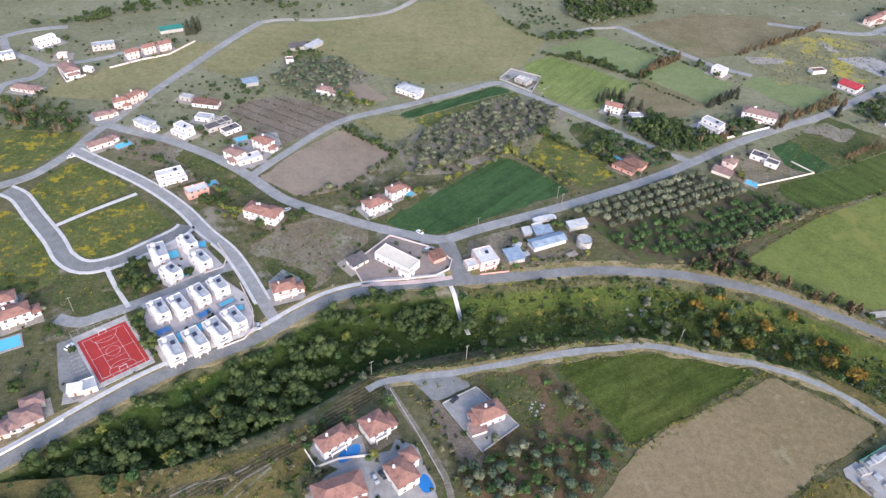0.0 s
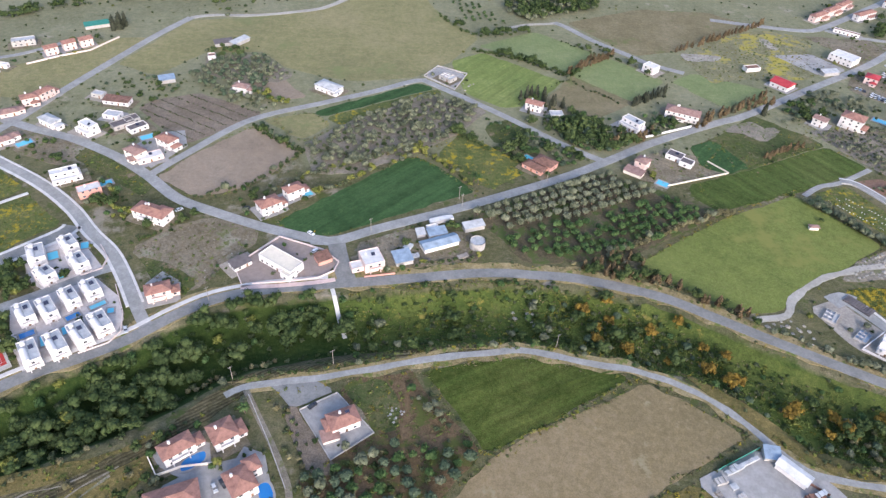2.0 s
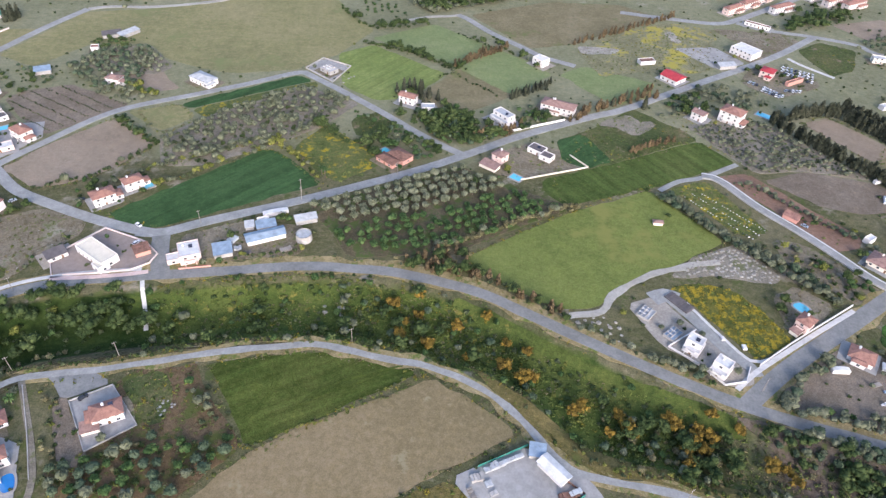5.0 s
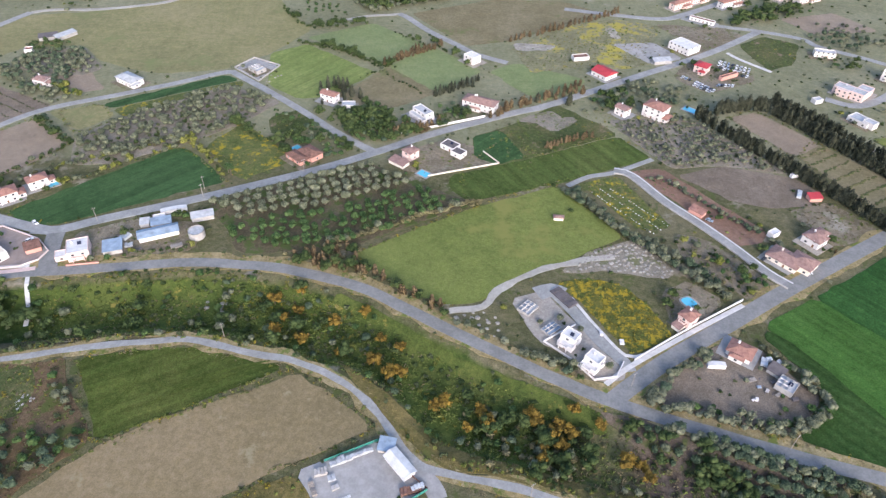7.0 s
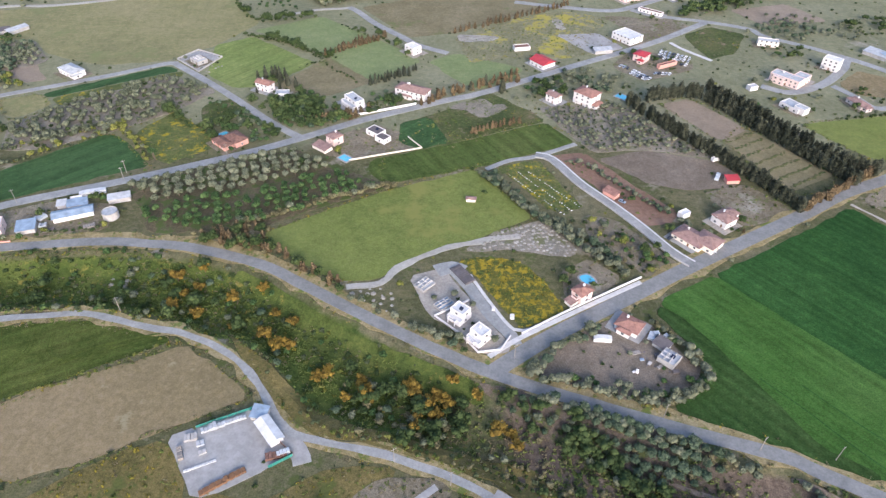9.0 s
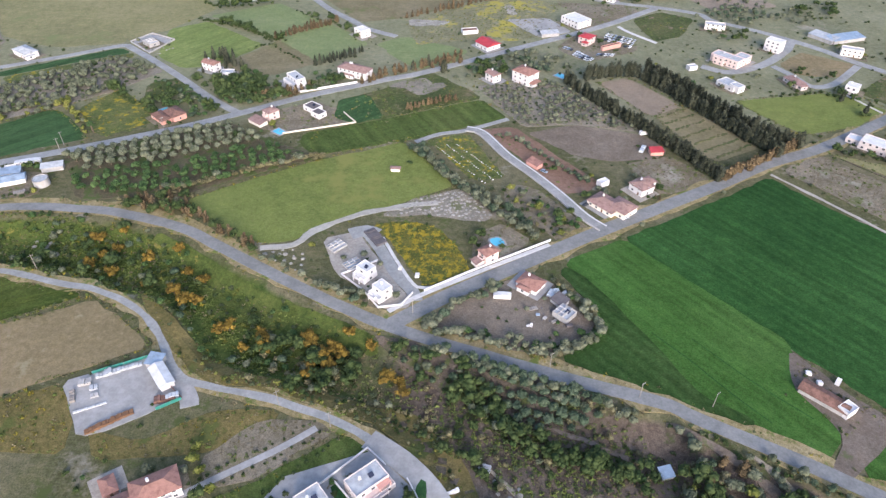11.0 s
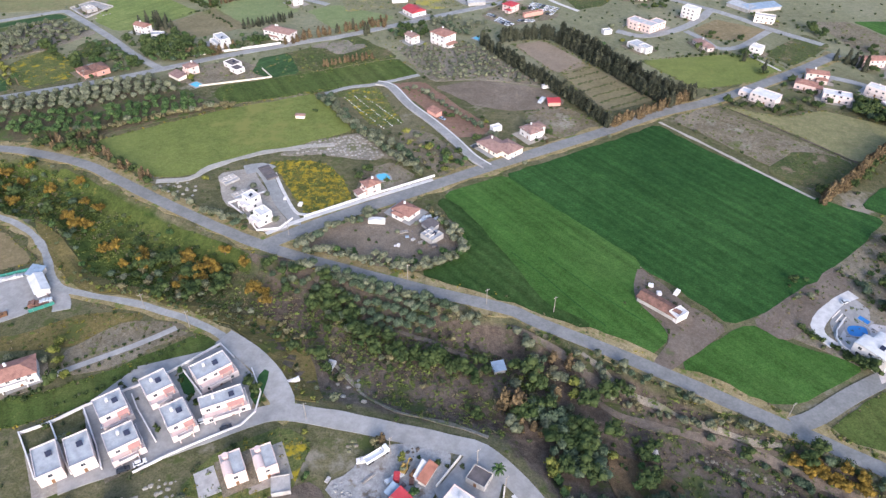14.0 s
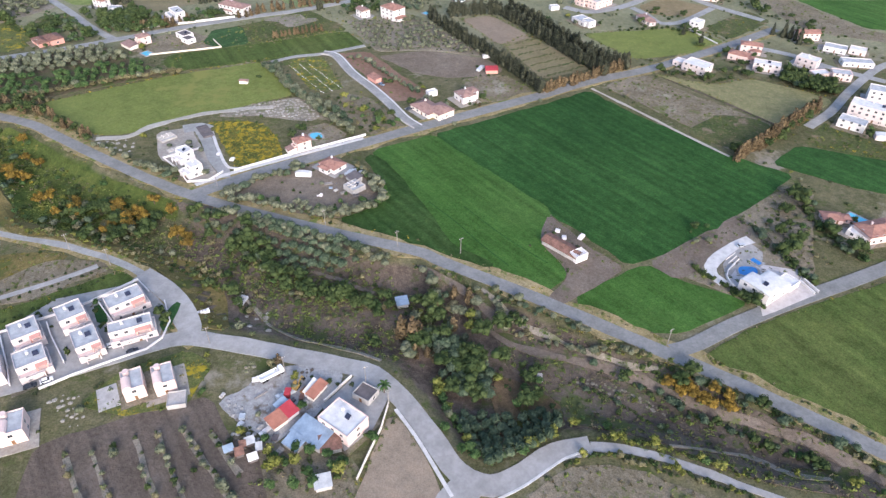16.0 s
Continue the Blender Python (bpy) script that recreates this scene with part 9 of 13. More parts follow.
thicket("woodland", {'green_shrub': 3, 'mimosa_tree': 1, 'citrus_tree': 1.5, 'wild_tree': 1}, open_ground(spots_in([(398.6, 72.9), (417.4, 70.8), (424.3, 57.8), (423.2, 48), (403.6, 46.1), (400.1, 57)], 4.4, 0.5, 0, 0.5, None)), "loose bushes between the groves", "woodland", (0.6, 1.1))
thicket("woodland", {'green_shrub': 3, 'citrus_tree': 1, 'shrub': 3, 'mimosa_tree': 0.5}, open_ground(spots_in([(424, 55.3), (456.4, 41.6), (482.5, 34.3), (503.3, 22.1), (515.5, 16.9), (514.8, 15.6), (471.4, 21.1), (431.5, 31.9), (421.6, 38.2)], 5.5, 0.5, 0, 0.45, None)), "scattered bushes on terraced brown soil", "scrub", (0.45, 0.95))
thicket("hedge", {'yellow_shrub': 1, 'reed_bush': 2, 'green_shrub': 3}, open_ground(along([(402.5, 14.4), (412.5, 21.6), (430.8, 27.7), (441, 25.4), (454.2, 21.5), (470, 16.7)], 2, 2.4)), "ochre bushes along the track", "hedge", (0.45, 0.8))
thicket("hedge", {'yellow_shrub': 2, 'reed_bush': 2, 'green_shrub': 2, 'dry_weed': 4}, open_ground(spots_in([(208.4, 136.9), (232.8, 130.1), (251.5, 125.4), (269.5, 124), (288.1, 105.5), (296.8, 87.9), (286.2, 82.5), (276.4, 95.4), (259, 112.9), (244.2, 118.1)], 2.3, 0.5, 0, 0.6, None)), "ochre weeds and bushes on the bank", "scrub", (0.35, 0.75))
tree("acacia_tree", 460, 58.7, 0.82, "golden acacias in the ravine")
tree("acacia_tree", 463.3, 55.3, 0.82, "golden acacias in the ravine")
tree("acacia_tree", 466.3, 56.7, 0.82, "golden acacias in the ravine")
tree("acacia_tree", 470.2, 52, 0.82, "golden acacias in the ravine")
tree("acacia_tree", 474.6, 54.6, 0.82, "golden acacias in the ravine")
tree("acacia_tree", 477.8, 48.7, 0.82, "golden acacias in the ravine")
tree("acacia_tree", 478.8, 51.7, 0.82, "golden acacias in the ravine")
tree("acacia_tree", 472.7, 50.1, 0.82, "golden acacias in the ravine")
tree("acacia_tree", 467.8, 54.3, 0.82, "golden acacias in the ravine")
thicket("hedge", {"olive_tree": 3, "dark_olive_tree": 2, "shrub": 1}, open_ground(along([(263.6, 311.9), (287.5, 273.9), (307.1, 258.7), (327.9, 226.3)], 2.2, 7)), "dense olive hedge along the stone plot", "hedge", (0.8, 1.2))
thicket("garden_trees", {"wild_tree": 3, "citrus_tree": 3, "green_shrub": 1}, open_ground(spots_in([(114.2, 405.4), (134.7, 415.6), (159.8, 393), (175.1, 379.4), (168.9, 367.2), (149.3, 358.7), (132.4, 365.4), (118.6, 386.6)], 4.6, 0.5, 0.0, 0.8)), "dense dark garden trees behind the lane", "trees", (0.7, 1.2))
thicket("garden_trees", {"wild_tree": 2, "citrus_tree": 2, "olive_tree": 1.5}, open_ground(spots_in([(80.2, 388.6), (98, 402.3), (118.6, 386.6), (138.2, 356.3), (126.7, 352), (120.1, 366.7), (104.6, 381.7)], 5, 0.5, 0.0, 0.8)), "garden trees round the red-roofed house", "trees", (0.6, 1.0))
thicket("hedge", {"russet_tree": 3, "cypress_tree": 1}, open_ground(along([(221.8, 402.9), (239.8, 412.9), (252.6, 420.5), (271.5, 435.8), (288.5, 445.8)], 4.5, 6)), "dark and russet trees along the road", "hedge", (0.7, 1.1))
thicket("hedge", {"green_shrub": 3, "wild_tree": 1}, open_ground(along([(71.5, 510.1), (89.7, 502.7), (108.9, 495.5), (126.6, 482.8), (146.9, 473.3)], 2.6, 4)), "dark hedge between two meadows", "hedge", (0.6, 1.1))
thicket("hedge", {"green_shrub": 3, "wild_tree": 0.5}, open_ground(along([(148.1, 532.2), (161.5, 520.8), (174.5, 509.7)], 2.8, 3)), "dark hedge between two meadows", "hedge", (0.6, 1.0))
thicket("hedge", {"russet_tree": 1}, open_ground(along([(151.6, 481.9), (167.7, 494.4), (186.3, 509.4)], 3, 4)), "russet windbreak between the meadows", "hedge", (0.7, 1.0))
thicket("hedge", {"green_shrub": 2, "shrub": 2}, open_ground(along([(126.9, 451), (141.7, 462.3), (152.5, 447.7), (164.3, 438.6), (172.2, 429.5)], 3, 3)), "low hedge round the dull meadow", "hedge", (0.5, 0.9))
thicket("hedge", {"cypress_tree": 1}, open_ground(along([(184.2, 430.3), (198.5, 440.9), (213.3, 451.8)], 3, 1.5)), "row of dark cypress trees", "hedge", (0.45, 0.65))
thicket("garden_trees", {"cypress_tree": 3, "wild_tree": 1}, open_ground(spots_in([(96.5, 429.4), (111.2, 444.9), (118.4, 445.4), (119.3, 407.9), (105.2, 404.9)], 5, 0.5, 0.0, 0.6)), "cypress trees round the white gabled house", "trees", (0.5, 0.8))
thicket("garden_trees", {"dark_olive_tree": 3, "citrus_tree": 1, "wild_tree": 1}, open_ground(spots_in([(291.8, 427.5), (312, 438.4), (320.1, 413), (299.2, 405.1)], 4.6, 0.5, 0.0, 0.8)), "dark garden trees beside the white house", "trees", (0.7, 1.1))
thicket("hedge", {"reed_bush": 2, "mimosa_tree": 1.5, "olive_tree": 2, "yellow_shrub": 1}, open_ground(along([(-54.4, 314.7), (-38.5, 328.1), (-16.4, 340.1), (8.7, 354.1), (22.1, 359.5), (37.4, 347.5), (55.7, 333.1)], 2.6, 5)), "ochre bushes along the wheat field", "hedge", (0.5, 0.95))
thicket("hedge", {"green_shrub": 2, "dark_olive_tree": 2}, open_ground(along([(-76.8, 382.8), (-60.7, 367.8), (-46.4, 354.1)], 2.4, 5)), "dark bushes beside the ploughed field", "hedge", (0.6, 0.9))
thicket("hedge", {"green_shrub": 1}, along([(484.4, 120.5), (487.8, 116.5), (491, 113.2)], 1.3, 2), "clipped dark hedge by the villa drive", "hedge", (0.8, 1.0))
thicket("hedge", {"green_shrub": 1}, along([(493.3, 110.6), (497.3, 106.8), (501.4, 102.4), (505.8, 97.6)], 1.3, 2), "clipped dark hedge along the villa", "hedge", (0.8, 1.0))
thicket("hedge", {"dark_olive_tree": 2, "green_shrub": 3, "shrub": 2}, open_ground(along([(515.8, 157.6), (519, 148.5), (521.6, 138.7), (526.3, 125.7), (529.7, 117), (533.4, 112.1)], 2.2, 4)), "dark bushes behind the white villa", "hedge", (0.6, 1.0))
thicket("hedge", {"dark_olive_tree": 2, "green_shrub": 3}, open_ground(along([(550.9, 173.7), (553.1, 160.4), (554.3, 145.9), (554.2, 132.3)], 2, 3)), "dark hedge beside the dry garden", "hedge", (0.6, 1.0))
thicket("scrub", {"shrub": 4, "reed_bush": 1, "dry_weed": 3}, open_ground(spots_in([(525, 161.4), (549.1, 175.9), (552.1, 130.4), (535.3, 113.8), (527.8, 129.4)], 4.0, 0.5, 0.0, 0.6)), "grey scrub in the dry garden", "scrub", (0.4, 0.8))
thicket("scrub", {"reed_bush": 3, "green_shrub": 3, "wild_tree": 1, "dry_weed": 3}, open_ground(spots_in([(-177.3, 123.8), (-161.9, 141.9), (-141.4, 120.7), (-134.3, 123.3), (-99.5, 128.7), (-72.1, 141.8), (-63.7, 120.2)], 4.2, 0.5, 0.0, 0.75)), "dark bushes on the rough rim of the ravine", "scrub", (0.5, 1.0))
thicket("woodland", {"green_shrub": 4, "shrub": 3, "dark_olive_tree": 1.5, "reed_bush": 1}, open_ground(spots_in([(479.5, 53.2), (494.7, 47.5), (508.2, 38.9), (521.2, 28.8), (518.9, 22.7), (507.2, 31.2), (495.6, 37.8), (483.3, 44.7), (475.2, 49.2)], 3, 0.5, 0.0, 0.75)), "dark bushes on the steep bank below the road", "scrub", (0.5, 0.95))
thicket("woodland", {"green_shrub": 4, "shrub": 3, "citrus_tree": 1}, open_ground(spots_in([(459.7, 55.8), (473.2, 47.8), (484.7, 42.8), (497, 36.7), (509.8, 28.5), (517, 19.7), (515.5, 16.9), (504.2, 23.6), (491.3, 33.4), (476.8, 39.5), (462, 48.2)], 3.4, 0.5, 0.0, 0.55)), "bushes below the terrace track", "scrub", (0.45, 0.85))
thicket("hedge", {"olive_tree": 3, "reed_bush": 1.5, "green_shrub": 1}, open_ground(along([(269.6, 170.2), (277.9, 176.1), (287.4, 182.9), (294.3, 188.1)], 1.9, 5)), "olive bushes along the farmyard", "hedge", (0.55, 0.9))
thicket("hedge", {"olive_tree": 3, "reed_bush": 1.5, "green_shrub": 1}, open_ground(along([(269.7, 164.9), (278.9, 161.5), (290.5, 158.9), (301.7, 155.4), (315, 152), (324, 151.1)], 1.9, 3)), "olive bushes along the farmyard", "hedge", (0.5, 0.85))
thicket("hedge", {"olive_tree": 3, "reed_bush": 1.5, "green_shrub": 1}, open_ground(along([(327.5, 151.2), (336.5, 154.8), (344.4, 157.8), (350.6, 164.5), (348.5, 168.4)], 1.9, 4)), "olive bushes along the farmyard", "hedge", (0.55, 0.9))
thicket("garden_trees", {"far_tree": 2, "green_shrub": 3, "dark_olive_tree": 2}, open_ground(spots_in([(-197.2, 432.9), (-167, 452.7), (-134.9, 433.6), (-156.3, 399.8)], 5.5, 0.5, 0, 0.6, None)), "trees in the village gardens", "trees", (0.5, 0.9))
thicket("garden_trees", {"far_tree": 2, "green_shrub": 3, "citrus_tree": 1}, open_ground(spots_in([(-216.6, 351.4), (-203.9, 362.6), (-169.2, 333.6), (-175.8, 319.2)], 5, 0.5, 0, 0.5, None)), "trees in the village gardens", "trees", (0.5, 0.85))
thicket("garden_trees", {"green_shrub": 3, "far_tree": 1, "shrub": 2}, open_ground(spots_in([(-213.3, 384.5), (-190.4, 394.7), (-136.4, 355.3), (-145.7, 347.1), (-183.7, 369.1)], 5, 0.5, 0, 0.4, None)), "shrubs in the village gardens", "trees", (0.5, 0.9))
thicket("scrub", {"far_tree": 2, "russet_tree": 1, "shrub": 3}, open_ground(spots_in([(-311.5, 412.1), (-282.1, 401.4), (-247.2, 376.9), (-248.5, 365.7), (-283.1, 358.6)], 5.5, 0.5, 0, 0.7, None)), "dark scrub beside the hill road", "scrub", (0.5, 1.0))
thicket("orchard", {"dark_olive_tree": 3, "olive_tree": 2}, open_ground(spots_in([(-139.3, 451), (-112.1, 483.6), (-89.9, 485.3), (-80.4, 462.6), (-77.1, 414), (-98, 412.7), (-121.9, 431.1)], 5, 0.2, 0.4, 0.9, None)), "dark olive orchard by the meadow", "orchard", (0.8, 1.1))
thicket("woodland", {"far_tree": 3, "shrub": 1}, open_ground(spots_in([(-344.4, 527.8), (-312.5, 554.6), (-263.6, 587.4), (-250.5, 567.9), (-298.9, 536.7), (-326.8, 518.6)], 7, 0.5, 0, 0.8, None)), "dark trees along the far valley", "woodland", (0.7, 1.2))
thicket("woodland", {"far_tree": 3, "shrub": 2}, open_ground(spots_in([(-158, 580.4), (-125.3, 602.1), (-90.7, 614.8), (-88.9, 587.4), (-136.8, 567)], 8, 0.5, 0, 0.5, None)), "dark trees along the far track", "woodland", (0.6, 1.0))
thicket("orchard", {"olive_tree": 1, "dark_olive_tree": 1}, open_ground(spots_in([(479.3, 536.8), (536.7, 561.9), (569, 534), (516.4, 508.7)], 7, 0.1, 0.3, 0.95, 9.0)), "rows of olive trees beyond the suburb", "orchard", (0.9, 1.2))
thicket("woodland", {"far_tree": 1}, open_ground(spots_in([(437.3, 569.8), (481.7, 610.6), (524.6, 612.9), (496.3, 590.2), (457.2, 560.4)], 6.5, 0.5, 0, 0.85, None)), "dark trees of the village", "woodland", (0.9, 1.4))
thicket("woodland", {"far_tree": 3, "green_shrub": 1}, open_ground(spots_in([(572.7, 553.6), (630.5, 583.6), (607.1, 535.9), (582.5, 532.3)], 6.5, 0.5, 0, 0.7, None)), "dark trees beside the far fields", "woodland", (0.7, 1.2))
thicket("garden_trees", {"far_tree": 2, "green_shrub": 2, "cypress_tree": 0.5}, open_ground(spots_in([(528.8, 402.8), (559, 421.7), (581.5, 349.3), (624.2, 316.2), (627.4, 277.8), (606.1, 307.1), (564.7, 321.6)], 6, 0.5, 0, 0.45, None)), "garden trees between the suburb houses", "trees", (0.5, 0.9))
thicket("garden_trees", {"russet_tree": 1, "reed_bush": 2}, [(319.4, 60), (320.7, 61.6), (322.4, 60.7), (321, 58.1)], "brown bush at the yard gate", "trees", (0.7, 1.0))
thicket("garden_trees", {"citrus_tree": 3, "mimosa_tree": 2}, open_ground([(327.1, 24), (329.2, 22.9), (331.5, 21.8), (330.5, 19.9), (333.2, 20.3), (335.9, 23.5), (336, 21.2), (347.7, 19.7), (349.9, 18.3), (351, 21.3), (316.6, 31.6), (322.5, 29.4), (328.6, 19), (318, 17.9), (356.8, 34.3), (358.9, 35.6), (358.5, 31.8)]), "yellow-green fruit trees beside the workshop", "trees", (0.7, 1.0))
thicket("garden_trees", {"olive_tree": 2, "green_shrub": 2}, open_ground([(291.5, 28.3), (293.1, 25.6), (298.5, 29.8), (301.1, 25.9), (303.5, 22.4), (305.6, 20.2), (305.6, 17.5), (308.2, 19.5), (311.2, 17.3), (297.4, 18), (298.7, 16.6), (311.1, 15.1), (288, 22.9), (279.7, 21.6), (277.7, 25.1)]), "bushes in rows on the orchard soil", "trees", (0.6, 1.0))
thicket("woodland", {"wild_tree": 3, "olive_tree": 1, "green_shrub": 2, "reed_bush": 1}, open_ground(spots_in([(189.7, 162.3), (216.1, 159.7), (235.7, 148.8), (248.1, 140.9), (235.6, 123.2), (219.5, 130.4), (205.2, 145.9)], 4.0, 0.5, 0.0, 0.75, None)), "dark trees crowding the ravine below the road", "woodland", (0.6, 1.1))
thicket("garden_trees", {"green_shrub": 2, "citrus_tree": 2}, [(297.4, 160.5), (299.7, 162), (305.5, 170.3), (292, 182.3), (298.5, 183.8), (288.4, 179.6), (329.6, 161.2), (327.1, 159.5), (331.9, 156.1), (312.2, 158), (309.1, 168.7), (291.2, 163.5)], "small bushes scattered in the farmyard", "trees", (0.4, 0.75))
thicket("hedge", {"olive_tree": 2, "reed_bush": 2, "citrus_tree": 1}, along([(332.8, 195.5), (337.7, 187.3), (344.6, 178.8), (349.5, 170.8), (349.1, 163), (340.1, 155.1), (327.8, 149.3)], 2.0, 3), "olive hedge between the farmyard and the wheat", "hedge", (0.7, 1.05))
thicket("hedge", {"russet_tree": 3, "wild_tree": 1.5, "reed_bush": 1}, open_ground(along([(531.9, 216.1), (546.1, 222.7), (565, 237.1), (581, 254.3), (594.1, 266.7)], 3.0, 7)), "russet and dark trees along the field corner", "hedge", (0.7, 1.1))
thicket("garden_trees", {"far_tree": 2, "reed_bush": 2, "green_shrub": 2}, open_ground(along([(590.5, 320), (597.7, 311.8), (606.6, 302.4), (614, 294.7), (620.1, 292.7)], 3.4, 8)), "dense dark bushes behind the suburb gardens", "trees", (0.6, 0.95))
thicket("garden_trees", {"far_tree": 1, "green_shrub": 2}, open_ground([(562, 350.5), (563, 338.3), (567.6, 334.8), (550.1, 319.6), (556.3, 318.2), (528.8, 325.5), (525.1, 328.9), (532.6, 318.6), (544.5, 309), (551.4, 307.7), (613.2, 341), (629.1, 340), (603.6, 369.8), (629.2, 369.2), (632, 361.3), (645.2, 333.6), (643.8, 352.2)]), "garden bushes round the suburb villas", "trees", (0.6, 0.9))
thicket("orchard", {"olive_tree": 2, "shrub": 2, "green_shrub": 1, "reed_bush": 1}, along([(289.5, 31.3), (295.5, 21.7), (302.2, 12.4), (307.4, 5.1)], 3.2, 1.5), "row of young trees on the brown soil", "orchard", (0.4, 0.9))
thicket("orchard", {"olive_tree": 2, "shrub": 2, "green_shrub": 1, "reed_bush": 1}, along([(297.8, 31.6), (306.9, 21.5), (314.5, 13.8), (321.7, 6.5)], 2.2, 1.5), "row of young trees on the brown soil", "orchard", (0.4, 0.9))
thicket("orchard", {"olive_tree": 2, "shrub": 2, "green_shrub": 1, "reed_bush": 1}, along([(272.5, 21.7), (278, 14.4), (285.1, 4.4)], 4.5, 1.5), "row of young trees on the brown soil", "orchard", (0.4, 0.9))
thicket("orchard", {"olive_tree": 2, "shrub": 2, "green_shrub": 1, "reed_bush": 1}, along([(264.5, 20.6), (270.1, 13.2), (276.8, 4.1)], 6.0, 1.5), "row of young trees on the brown soil", "orchard", (0.4, 0.9))
thicket("orchard", {"olive_tree": 2, "shrub": 2, "green_shrub": 1, "reed_bush": 1}, along([(283.6, 28), (289.8, 18.8), (297.2, 8.4)], 5.0, 1.5), "row of young trees on the brown soil", "orchard", (0.4, 0.9))
thicket("orchard", {"olive_tree": 2, "shrub": 2, "green_shrub": 1, "reed_bush": 1}, along([(306.7, 31), (313.4, 23.8), (319.8, 16.9)], 4.0, 1.5), "row of young trees on the brown soil", "orchard", (0.4, 0.9))
thicket("hedge", {"green_shrub": 2, "shrub": 1}, along([(183.3, 79.6), (195.8, 87.8), (203.9, 93.1), (221.2, 104.2), (233.6, 113.7)], 3.6, 0.3), "row of small clipped bushes along the drive", "hedge", (0.4, 0.6))
thicket("hedge", {"green_shrub": 2, "shrub": 1}, along([(187.1, 75.0), (199.6, 83.2), (207.7, 88.5), (225.0, 99.6), (237.4, 109.1)], 3.6, 0.3), "row of small clipped bushes along the drive", "hedge", (0.4, 0.6))
# golden acacias
tree("acacia_tree", 105.3, 223.2, 1.2, "golden acacias in the ravine")
tree("acacia_tree", 118.3, 226.6, 1.05, "golden acacias in the ravine")
tree("acacia_tree", 111.6, 213.1, 0.95, "golden acacias in the ravine")
tree("acacia_tree", 117.5, 217, 1.2, "golden acacias in the ravine")
tree("acacia_tree", 109.6, 204, 1.05, "golden acacias in the ravine")
tree("acacia_tree", 122.3, 199, 0.95, "golden acacias in the ravine")
tree("acacia_tree", 136.1, 210, 1.2, "golden acacias in the ravine")
tree("acacia_tree", 150.3, 214.1, 1.05, "golden acacias in the ravine")
tree("acacia_tree", 140.1, 192.6, 0.95, "golden acacias in the ravine")
tree("acacia_tree", 156.1, 186.4, 1.2, "golden acacias in the ravine")
tree("acacia_tree", 168, 195, 1.05, "golden acacias in the ravine")
tree("acacia_tree", 158.5, 199.9, 0.95, "golden acacias in the ravine")
tree("acacia_tree", 163.2, 178.6, 1.2, "golden acacias in the ravine")
tree("acacia_tree", 168, 180.3, 1.05, "golden acacias in the ravine")
tree("acacia_tree", 183.4, 163.3, 0.95, "golden acacias in the ravine")
tree("acacia_tree", 187.5, 164.9, 1.2, "golden acacias in the ravine")
tree("acacia_tree", 202.8, 161.6, 1.05, "golden acacias in the ravine")
tree("acacia_tree", 196.7, 152.7, 0.95, "golden acacias in the ravine")
tree("acacia_tree", 204.7, 154.9, 1.2, "golden acacias in the ravine")
tree("acacia_tree", 207.2, 152.7, 1.05, "golden acacias in the ravine")
tree("acacia_tree", 223.2, 159.8, 0.95, "golden acacias in the ravine")
tree("acacia_tree", 225.7, 156.3, 1.2, "golden acacias in the ravine")
tree("acacia_tree", 241, 160.2, 1.05, "golden acacias in the ravine")
tree("acacia_tree", 235.2, 154.2, 0.95, "golden acacias in the ravine")
tree("acacia_tree", 231.8, 149.9, 1.2, "golden acacias in the ravine")
tree("acacia_tree", 238.7, 150.9, 1.05, "golden acacias in the ravine")
tree("acacia_tree", 227.3, 145.6, 0.95, "golden acacias in the ravine")
tree("acacia_tree", 234.2, 144.4, 1.2, "golden acacias in the ravine")
tree("acacia_tree", 226.5, 138.9, 1.05, "golden acacias in the ravine")
tree("acacia_tree", 251.5, 152.9, 0.95, "golden acacias in the ravine")
tree("acacia_tree", 259, 137.8, 1.2, "golden acacias in the ravine")
tree("acacia_tree", 266.3, 130.8, 1.05, "golden acacias in the ravine")
tree("acacia_tree", 264.4, 135.8, 0.95, "golden acacias in the ravine")
thicket("woodland", {'wild_tree': 0.5, 'green_shrub': 1.5, 'shrub': 3, 'olive_tree': 0.5, 'reed_bush': 3}, open_ground(spots_in([(195.6, 155.8), (251.2, 153.3), (287.1, 143), (330.3, 132.2), (361, 112.7), (346.7, 88.5), (305.1, 99.9), (273.9, 108.4), (246.1, 123.7), (196, 134.7)], 4.4, 0.5, 0.0, 0.38, None)), "scrub and thin trees on brown soil", "woodland", (0.5, 1.05))
thicket("woodland", {'wild_tree': 0.6, 'green_shrub': 2, 'shrub': 4, 'reed_bush': 2}, open_ground(spots_in([(284.2, 129.2), (326.1, 115.7), (364.7, 106.5), (396.7, 94.5), (374.8, 87.3), (363.6, 63.9), (333.6, 72.5), (301.6, 90.8), (277.7, 110.1)], 5.0, 0.5, 0.0, 0.2, None)), "scattered bushes on brown slopes", "woodland", (0.5, 1.0))
thicket("hedge", {'wild_tree': 2, 'green_shrub': 3, 'shrub': 1}, open_ground(along([(263.9, 116.1), (280.1, 110.2), (294.1, 102), (301.6, 90.8)], 2.6, 5)), "belt of bushes along the ravine bank", "hedge", (0.6, 1.0))
for x, y in along([(463.3, 54.7), (473.4, 52.6), (476.2, 49.1)], 7, 4):
    tree("acacia_tree", x, y, 0.8, "golden acacias in the ravine")
for x, y in along([(365.4, 80.9), (369.8, 78.1), (371.7, 82.6)], 5, 3):
    tree("russet_tree", x, y, 1.6, "russet trees in the grove")
